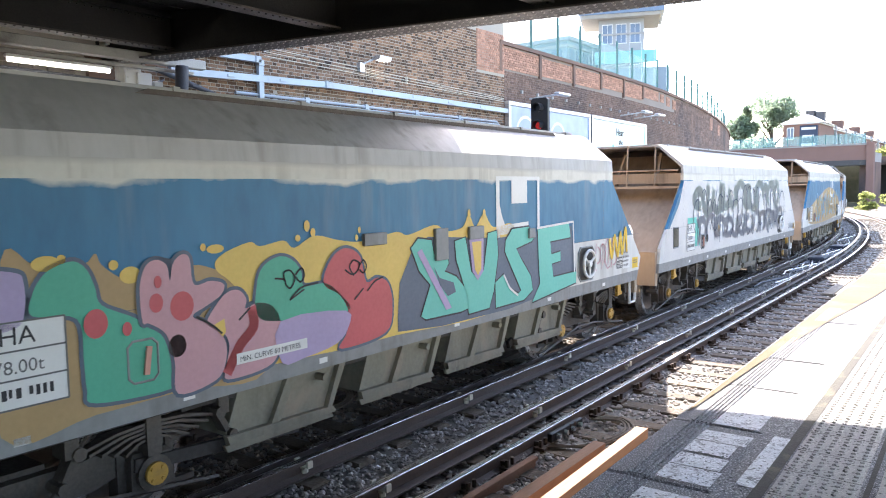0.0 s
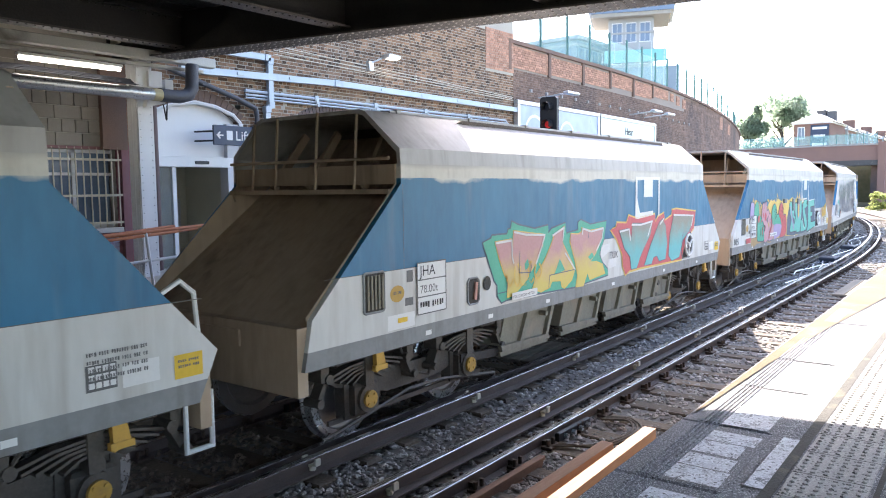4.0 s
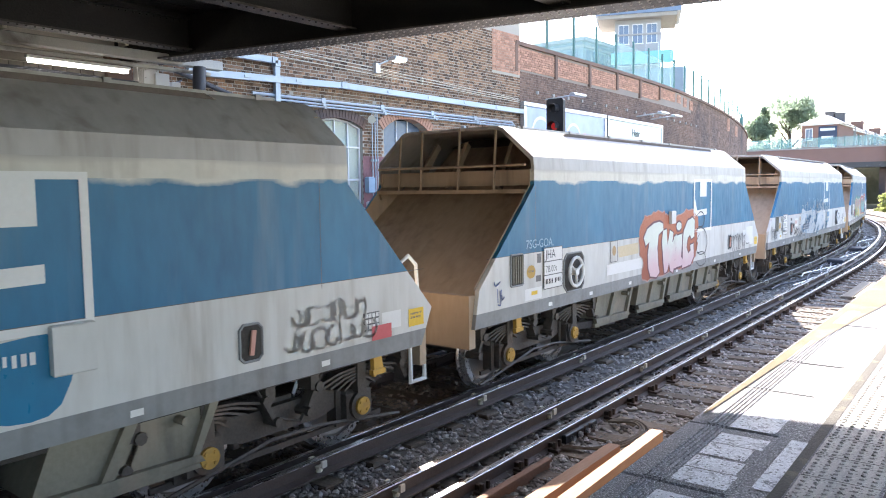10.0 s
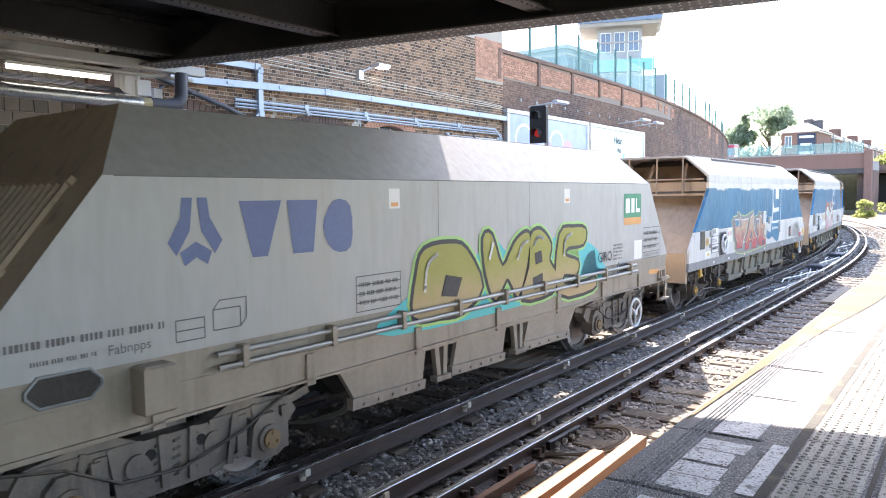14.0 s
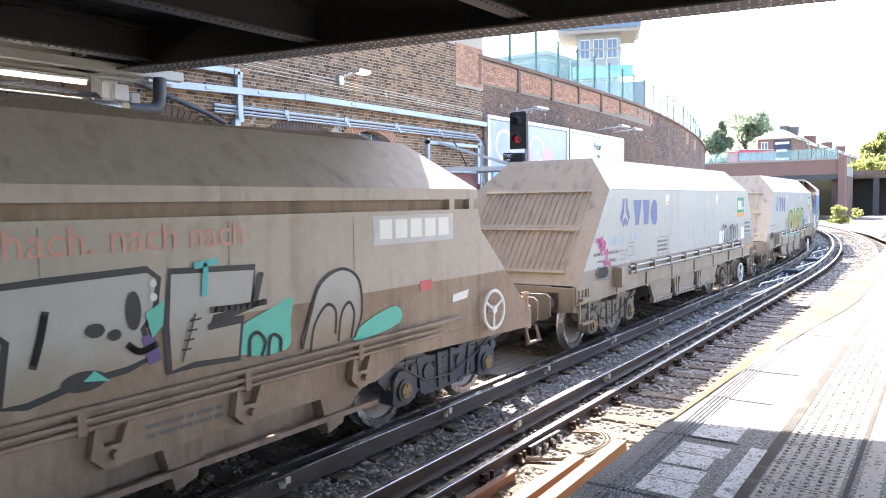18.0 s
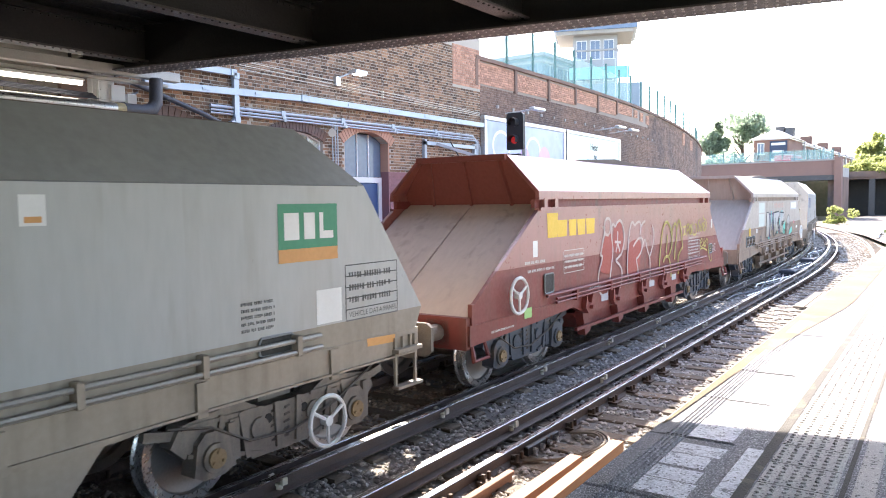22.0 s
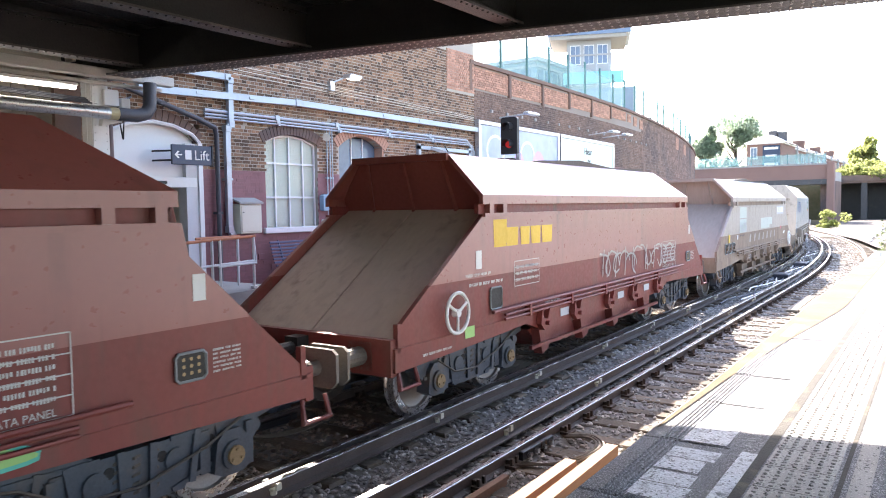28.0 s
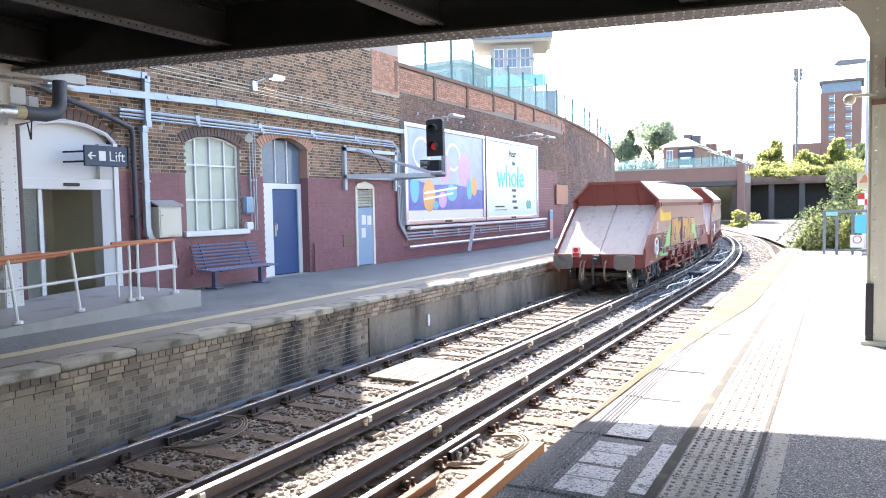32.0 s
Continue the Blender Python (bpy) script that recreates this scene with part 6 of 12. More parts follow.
def leaves(parent, centre, radius, n, size, material, seed, flat=1.0, name="crown"):
    """A crown of many small leaf clumps with gaps and an uneven outline."""
    r = np.random.default_rng(seed)
    lobes = [(np.array(centre) + r.normal(0, 0.45, 3) * np.array([radius, radius, radius * flat]), radius * r.uniform(0.28, 0.6)) for _ in range(13)]
    V, F = [], []
    for i in range(n):
        c, q = lobes[i % len(lobes)]
        d = r.normal(0, 1, 3)
        d /= np.linalg.norm(d)
        p = c + d * q * r.uniform(0.55, 1.08) * np.array([1, 1, flat])
        a, b = r.normal(0, 1, 3), r.normal(0, 1, 3)
        a /= np.linalg.norm(a)
        b -= a * a.dot(b)
        b /= np.linalg.norm(b)
        s = size * r.uniform(0.5, 1.3)
        V += [p - a * s, p + b * s * 0.55, p + a * s, p - b * s * 0.55]
        F.append((4 * i, 4 * i + 1, 4 * i + 2, 4 * i + 3))
    me = bpy.data.meshes.new(name)
    me.from_pydata([tuple(v) for v in V], [], F)
    me.materials.append(material)
    return part(name, me, None, parent)


def tree(x, y, z, h, radius, material, seed, label, n=2600, size=0.45):
    t = thing("tree", label, "tree", "trees beyond the line")
    f = Form()
    r = random.Random(seed)
    top = Vector((x + r.uniform(-0.3, 0.3), y + r.uniform(-0.3, 0.3), z + h * 0.62))
    f.tube((x, y, z - 0.5), top, h * 0.035, 8, h * 0.014)
    for k in range(7):
        s = Vector((x, y, z + h * (0.25 + 0.05 * k)))
        a = r.uniform(0, 6.28)
        f.tube(s, s + Vector((math.cos(a) * radius * 0.7, math.sin(a) * radius * 0.7, h * r.uniform(0.15, 0.32))), h * 0.014, 6, h * 0.004)
    part("trunk", f, M["bark"], t)
    leaves(t, (x, y, z + h * 0.66), radius, n, size, material, seed, 1.05)
    return t


def bush(x, y, z, radius, material, seed, label, n=2500, size=0.12, flat=0.7):
    t = thing("bush", label, "bush", "bushes beside the line")
    f = Form()
    r = random.Random(seed)
    for k in range(8):
        a = r.uniform(0, 6.28)
        f.tube((x, y, z - 0.3), (x + math.cos(a) * radius * 0.6, y + math.sin(a) * radius * 0.6, z + radius * flat * r.uniform(0.5, 1.1)), 0.03, 5, 0.01)
    part("stems", f, M["bark"], t)
    leaves(t, (x, y, z + radius * flat * 0.75), radius, n, size, material, seed, flat)
    return t


# land and road beyond
def plate(poly, z0, z1):
    return Form().prism(poly, z0, z1, "z")


def pt(x, off):
    p = beside(x, off)
    return (p.x, p.y)


setting("far_street", plate([pt(131, -4.5), pt(300, -4.5), (460, -260), (131, -260)], -0.44, 6.4), M["earth"], "raised land beyond the road bridge")
setting("far_upper_street", plate([pt(107, WALL_OFF + 0.6), pt(300, 10.0), (300, 600), (107, 600)], -0.44, 6.396), M["road"], "street land beyond the retaining wall")
eb = tagged(new("end_bridge"), "brick-parapet road bridge across the line with a palisade fence", kind="structure")
part("parapet", Form().box(105.0, 105.5, 14.7, 36, 5.35, 7.25), M["far_brick"], eb)
part("parapet_coping", Form().box(104.9, 105.6, 14.72, 36, 7.25, 7.42), M["concrete"], eb)
part("bridge_deck", Form().box(105.5, 113.0, 14.1, 40, 5.2, 6.4), M["concrete"], eb)
part("approach_deck", Form().box(113.0, 131.2, 17.6, 40, 5.2, 6.4), M["concrete"], eb)
part("girder", Form().box(104.8, 105.0, 14.72, 36, 4.75, 5.4), M["girder_flange"], eb)
part("abutment", Form().box(104.6, 106, 13.9, 14.7, -0.44, 7.6), M["far_brick"], eb)
part("abutment_recess", Form().box(106.0, 113, 14.1, 15.6, -0.44, 5.2), M["brick_dark"], eb)
for k in range(15):
    y = 14.9 + 1.5 * k
    part("fence_post", Form().box(105.15, 105.2, y - 0.03, y + 0.03, 7.42, 8.85), M["fence_green"], eb)
    part("fence_panel", Form().box(105.17, 105.18, y + 0.03, y + 1.47, 7.5, 8.7), M["screen"], eb)
rb = tagged(new("rail_bridge"), "dark concrete rail bridge on columns", kind="structure")
part("deck_beam", Form().box(125, 131, -60, 17.5, 5.2, 6.2), M["brick_dark"], rb)
part("deck_edge", Form().box(124.8, 125, -60, 17.5, 5.5, 6.35), M["brick_dark"], rb)
# columns in dark girder colours, as shade under the deck
for k in range(9):
    y = 12.6 - 4.3 * k
    part("column", Form().box(125.2, 125.9, y - 0.4, y + 0.4, -0.44, 5.2), M["girder_flange"], rb)
# near-black sheet standing in for the shade beneath the bridge
part("shadow_wall", Form().box(130.4, 130.95, -60, 17.5, -0.44, 5.2), M["girder"], rb)

# public house and terrace
def windows(parent, face, u0, u1, nu, z0, z1, nz, wide, high, at, frame=True):
    """Rows of windows on a wall; at(u, z, d) places a point d metres in front of it."""
    for i in range(nu):
        for j in range(nz):
            u = u0 + (u1 - u0) * (i + 0.5) / nu
            z = z0 + (z1 - z0) * (j + 0.5) / nz
            q = lambda a, b, d: at(u + a, z + b, d)
            w = part("window", Form().quad(q(-wide / 2, -high / 2, 0.06), q(wide / 2, -high / 2, 0.06), q(wide / 2, high / 2, 0.06), q(-wide / 2, high / 2, 0.06)), M["pane"], parent)
            if frame:
                fr = Form()
                for a0, a1, b0, b1 in ((-wide / 2 - 0.12, -wide / 2, -high / 2, high / 2), (wide / 2, wide / 2 + 0.12, -high / 2, high / 2), (-wide / 2 - 0.12, wide / 2 + 0.12, high / 2, high / 2 + 0.15), (-wide / 2 - 0.2, wide / 2 + 0.2, -high / 2 - 0.15, -high / 2), (-0.04, 0.04, -high / 2, high / 2)):
                    fr.quad(q(a0, b0, 0.1), q(a1, b0, 0.1), q(a1, b1, 0.1), q(a0, b1, 0.1))
                part("frame", fr, M["white_paint"], w)


pub = thing("public_house", "red brick public house with hipped roof and dark sign", "building")
part("wall", Form().box(147, 160, 28.2, 34.2, 6.3, 13.6), M["far_brick"], pub)
part("roof", Form().add([(146.5, 27.6, 13.6), (160.5, 27.6, 13.6), (160.5, 34.8, 13.6), (146.5, 34.8, 13.6), (149.5, 30.4, 15.2), (157, 30.4, 15.2), (157, 31.6, 15.2), (149.5, 31.6, 15.2)], [(0, 1, 5, 4), (1, 2, 6, 5), (2, 3, 7, 6), (3, 0, 4, 7), (4, 5, 6, 7), (3, 2, 1, 0)]), M["far_wall"], pub)
part("cornice", Form().box(146.7, 160.3, 27.9, 34.5, 13.35, 13.62), M["white_paint"], pub)
for y, top in ((28.9, 16.1), (30.6, 16.4)):
    part("chimney", Form().box(155, 156.6, y, y + 1.5, 13.8, top).box(154.9, 156.7, y - 0.1, y + 1.6, top - 0.25, top - 0.05), M["slate"], pub)
part("sign_panel", Form().box(146.9, 147.0, 28.4, 31.4, 9.0, 13.1), M["navy"], pub)
for z, a, b in ((12.3, 28.7, 31.1), (10.9, 29.0, 30.9), (9.4, 28.7, 31.1)):
    part("sign_bar", Form().box(146.84, 146.9, a, b, z, z + 0.45), M["white_paint"], pub)
windows(pub, None, 31.9, 34.0, 1, 10.3, 13.2, 1, 1.0, 1.9, lambda u, z, d: (147 - d, u, z))
ter = thing("terrace_row", "row of brick terraced houses with dark roofs and chimneys", "building")
part("wall", Form().box(160.6, 262, 28.6, 37, 6.3, 13.3), M["far_brick"], ter)
part("roof", Form().prism([(28.2, 13.3), (37.4, 13.3), (32.8, 15.6)], 160.7, 262, "x"), M["slate"], ter)
part("fascia", Form().box(160.7, 261, 28.44, 28.6, 9.3, 9.8), M["white_paint"], ter)
part("gutter", Form().box(160.7, 261, 28.3, 28.6, 13.05, 13.28), M["white_paint"], ter)
for k in range(4):
    part("chimney", Form().box(167 + 23 * k, 168.6 + 23 * k, 31.6, 34.0, 14.4, 16.7 + 0.2 * (k % 2)).box(166.9 + 23 * k, 168.7 + 23 * k, 31.5, 34.1, 16.2, 16.4), M["far_brick"], ter)
for k in range(9):
    part("party_wall", Form().box(163 + 11.5 * k, 163.4 + 11.5 * k, 28.2, 28.6, 6.3, 13.9), M["far_wall"], ter)
windows(ter, None, 162, 258, 18, 10.1, 12.8, 1, 1.7, 1.9, lambda u, z, d: (u, 28.6 - d, z))
windows(ter, None, 162, 258, 18, 6.8, 9.2, 1, 1.9, 1.8, lambda u, z, d: (u, 28.6 - d, z))

# tower under construction
tw = thing("tower_block", "pale tower under construction with a projecting slab and teal netting", "building")
ta, tb = Vector((117.2, 56.8, 0)), Vector((120.2, 50.0, 0))
dd = (tb - ta).normalized()
nn = Vector((-dd.y, dd.x, 0)) * -1
nn = nn if nn.dot(Vector((-1, -0.4, 0))) > 0 else -nn


def tq(u, z, d):
    return ta + dd * u + nn * d + Vector((0, 0, z))


def tbox(u0, u1, d0, d1, z0, z1):
    return Form().add([tq(u, z, d) for z in (z0, z1) for u, d in ((u0, d0), (u1, d0), (u1, d1), (u0, d1))], [(3, 2, 1, 0), (4, 5, 6, 7), (0, 1, 5, 4), (1, 2, 6, 5), (2, 3, 7, 6), (3, 0, 4, 7)])


part("wall", tbox(0, 7.4, -8, 0, 6.2, 46), M["far_wall"], tw)
part("slab", tbox(-3.2, 10.6, -9, 2.0, 31.2, 32.8), M["pane"], tw)
part("soffit", tbox(-2.8, 10.0, -9, 1.8, 30.6, 31.2), M["scaffold"], tw)
part("core", tbox(1.0, 6.6, -8, 0.4, 32.8, 46), M["pane"], tw)
for k in range(4):
    part("floor_band", tbox(-0.15, 7.55, -8, 0.15, 22.2 + 2.9 * k, 22.5 + 2.9 * k), M["concrete"], tw)
windows(tw, None, 0.3, 7.1, 3, 26.2, 30.2, 1, 1.5, 3.0, tq)
windows(tw, None, 0.3, 7.1, 3, 22.6, 25.2, 1, 1.3, 1.6, tq)
part("netting", tbox(-0.6, 9.4, 0.6, 0.9, 23.2, 25.2), M["teal"], tw)
part("podium", tbox(-1.0, 11.5, -8, 0.5, 6.2, 22.4), M["facade_blue"], tw)
for k in range(7):
    part("scaffold_pole", tbox(-1.0 + 2.0 * k, -0.92 + 2.0 * k, 1.0, 1.08, 6.2, 26.5), M["steel"], tw)
ob2 = thing("apartment_block", "glass-fronted apartment block beside the tower", "building")
part("wall", Form().box(112, 128, 60, 80, 6.2, 27.0), M["facade_blue"], ob2)
for k in range(7):
    part("floor_band", Form().box(111.7, 128.2, 59.7, 80, 8.0 + 3.0 * k, 8.4 + 3.0 * k), M["far_wall"], ob2)
for k in range(6):
    for j in range(6):
        part("window", Form().box(111.9, 112.05, 61.0 + 3.1 * j, 62.9 + 3.1 * j, 8.7 + 3.0 * k, 10.7 + 3.0 * k), M["pane"], ob2)
        part("window", Form().box(112.8 + 2.5 * j, 114.4 + 2.5 * j, 59.9, 60.05, 8.7 + 3.0 * k, 10.7 + 3.0 * k), M["pane"], ob2)
part("roof_edge", Form().box(111.2, 128.5, 59.2, 80.5, 27.0, 27.6), M["far_wall"], ob2)

# brick tower and mast to the right of the line
bt = thing("tower_block", "red brick residential tower with a glazed top storey", "building")
part("wall", Form().box(260, 275, 1.0, 12.2, 6.0, 35.8), M["far_brick"], bt)
part("glazed_storey", Form().box(260.2, 275, 1.2, 12.0, 35.8, 38.8), M["pane"], bt)
part("roof", Form().box(259.5, 275.5, 0.5, 12.7, 38.8, 39.5), M["slate"], bt)
part("wing", Form().box(259, 275, 12.2, 20, 6.0, 20.5), M["far_brick"], bt)
for k in range(9):
    for y in (9.2, 4.6):
        w = part("window", Form().box(259.9, 260.0, y - 0.75, y + 0.75, 9.3 + 2.95 * k, 11.4 + 2.95 * k), M["pane"], bt)
        part("frame", Form().box(259.85, 259.92, y - 0.9, y - 0.75, 9.2 + 2.95 * k, 11.5 + 2.95 * k).box(259.85, 259.92, y - 0.75, y + 0.75, 10.3 + 2.95 * k, 10.5 + 2.95 * k), M["white_paint"], w)
ms = thing("phone_mast", "tall grey mobile phone mast with panel aerials", "mast")
part("pole", Form().tube((199.5, 14.5, 6), (199.5, 14.5, 34.5), 0.34, 8, 0.24), M["slate_steel"], ms)
for k in range(3):
    a = 2.1 * k + 0.5
    part("aerial", Form().box(199.5 + 0.8 * math.cos(a) - 0.2, 199.5 + 0.8 * math.cos(a) + 0.2, 14.5 + 0.8 * math.sin(a) - 0.25, 14.5 + 0.8 * math.sin(a) + 0.25, 31.6, 34.4), M["slate_steel"], ms)

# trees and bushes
# the farthest trees take the leaf colour with haze mixed in
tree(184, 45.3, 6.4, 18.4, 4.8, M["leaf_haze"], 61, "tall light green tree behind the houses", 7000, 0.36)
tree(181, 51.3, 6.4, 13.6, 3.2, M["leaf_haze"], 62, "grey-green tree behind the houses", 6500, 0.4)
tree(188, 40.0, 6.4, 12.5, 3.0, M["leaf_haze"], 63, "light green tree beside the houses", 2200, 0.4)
tree(152, 15.0, 6.4, 6.0, 2.9, M["leaf_light"], 64, "light green tree on the embankment", 5200, 0.28)
tree(156, 9.6, 6.4, 5.0, 2.6, M["leaf_light"], 67, "yellow-green tree on the embankment", 4200, 0.34)
tree(160, 4.5, 6.4, 5.4, 3.0, M["leaf_light"], 65, "green tree on the embankment", 4200, 0.35)
tree(150, -0.5, 6.4, 6.5, 3.0, M["leaf"], 66, "low dark tree on the embankment", 2600, 0.35)
for k in range(20):
    r = random.Random(80 + k)
    bush(134 + r.uniform(0, 8), 15 - 2.3 * k + r.uniform(-1, 1), 6.3, r.uniform(1.6, 2.7), M["leaf"] if k % 4 == 3 else M["leaf_light"], 90 + k, "scrubby bush on the embankment top", 900, 0.28)
for k, (x, y) in enumerate(((126.4, 13.4), (126.2, 11.2), (126.8, 8.6), (126.2, 6.0), (126.6, 3.2), (126.2, 0.5), (126.8, -2.4), (126.4, -5.6), (126.6, -9.0), (127.5, 15.6))):
    bush(x, y, 6.05, 1.5 + 0.25 * (k % 3), M["leaf_light"], 150 + k, "weeds hanging over the rail bridge", 900, 0.2, 0.7)
for k, y in enumerate((43.5, 47.0, 50.5, 54.0)):
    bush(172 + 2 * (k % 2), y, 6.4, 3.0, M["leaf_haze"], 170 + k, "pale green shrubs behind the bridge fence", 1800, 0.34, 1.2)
for k, (x, y, s) in enumerate(((36.2, 0.55, 1.7), (38.0, -0.9, 1.7), (35.4, -0.4, 1.25), (37.0, -2.6, 1.6), (40, -4, 1.7), (37.5, 1.3, 1.0))):
    bush(x, y + 0.45, -0.3, s, M["leaf_light"] if k % 4 else M["leaf"], 120 + k, "leafy green bush at the platform's end", 9000, 0.075, 1.3)
bush(84.3, 11.5, -0.3, 1.15, M["leaf_light"], 140, "small round bush between the tracks", 1800, 0.12, 0.85)
for k in range(14):
    r = random.Random(200 + k)
    bush(62 + 5.2 * k, -9 - r.uniform(0, 6) - k * 0.8, -0.3, r.uniform(1.2, 2.2), M["leaf"], 210 + k, "scrub beside the junction", 700, 0.2)

# platform end
gt = thing("platform_gate", "grey steel gate and notice board at the platform's end", "gate")
for y in (1.06, 0.72, 0.3, -0.1):
    part("post", Form().slab(25.25, 25.35, y - 0.04, y + 0.04, PZ, 2.25, 0.01), M["slate_steel"], gt)
part("gate_rail", Form().box(25.27, 25.33, -0.1, 1.1, 2.17, 2.25).box(25.27, 25.33, -0.1, 1.1, 1.0, 1.06), M["slate_steel"], gt)
part("teal_plate", Form().box(25.22, 25.25, 0.7, 1.02, 2.08, 2.2), M["teal"], gt)
part("notice", Form().box(25.2, 25.25, -0.05, 0.25, 1.55, 2.1), PM["cyan"], gt)
part("notice", Form().box(25.2, 25.25, 0.0, 0.36, 1.12, 1.5), M["white_paint"], gt)
part("roundel", Form().add(*(lambda q: ([(25.19, p[0], p[2]) for p in q.v], q.f))(ring(0.18, 1.36, 0.12, 0.12, 0.025, 0))), M["poster_red"], gt)
sl = thing("street_lamp", "grey lamp post with a flat lantern at the platform's end", "street lamp")
part("pole", Form().tube((25.4, -0.05, PZ), (25.4, -0.05, 6.65), 0.06, 10, 0.045), M["pipe_blue"], sl)
part("lantern", Form().prism([(0.0, 6.6), (0.72, 6.58), (0.85, 6.62), (0.7, 6.72), (0.0, 6.7)], 25.28, 25.52, "x"), M["slate_steel"], sl)
part("base_box", Form().slab(25.3, 25.5, -0.16, 0.06, PZ, 2.2, 0.01), M["steel"], sl)
part("warning_plate", Form().box(25.27, 25.3, -0.2, 0.2, 2.85, 3.35), M["yellow_line"], sl)
part("warning_triangle", Form().add([(25.262, -0.15, 3.05), (25.262, 0.15, 3.05), (25.262, 0.0, 3.31)], [(0, 1, 2)]), M["orange"], sl)
for k in range(4):
    part("chequer", Form().box(25.27, 25.3, -0.18 + 0.18 * (k % 2), 0.0 + 0.18 * (k % 2), 2.38 + 0.18 * (k // 2), 2.56 + 0.18 * (k // 2)), M["white_paint"] if (k + k // 2) % 2 else M["poster_red"], sl)
for y in (1.75, 2.05):
    solid("edge_marker", Form().slab(25.2, 25.3, y, y + 0.06, PZ, PZ + 0.12, 0.01), M["white_paint"], "small white marker block at the platform's end", "marker")

# the bus on the far road
BUS = thing("bus", "red single-deck bus driving behind the bridge fence", "bus")
part("body", Form().slab(-3.1, 3.1, -1.25, 1.25, 0.35, 2.95, 0.14), mat("bus_red", (0.42, 0.06, 0.085), (0.34, 0.05, 0.07), 0.35, bump=0.02), BUS)
part("roof", Form().slab(-3.0, 3.0, -1.15, 1.15, 2.95, 3.1, 0.05), M["far_wall"], BUS)
for k in range(4):
    for s in (-1, 1):
        part("window", Form().slab(-3.0 + 1.55 * k, -1.65 + 1.55 * k, s * 1.255 - 0.01, s * 1.255 + 0.01, 1.5, 2.5, 0.01), M["pane"], BUS)
part("windscreen", Form().slab(3.095, 3.115, -1.1, 1.1, 1.2, 2.6, 0.01), M["pane"], BUS)
for u in (-1.9, 2.0):
    for s in (-1, 1):
        part("wheel", Form().tube((u, s * 1.0, 0.48), (u, s * 1.27, 0.48), 0.48, 16), M["black"], BUS)

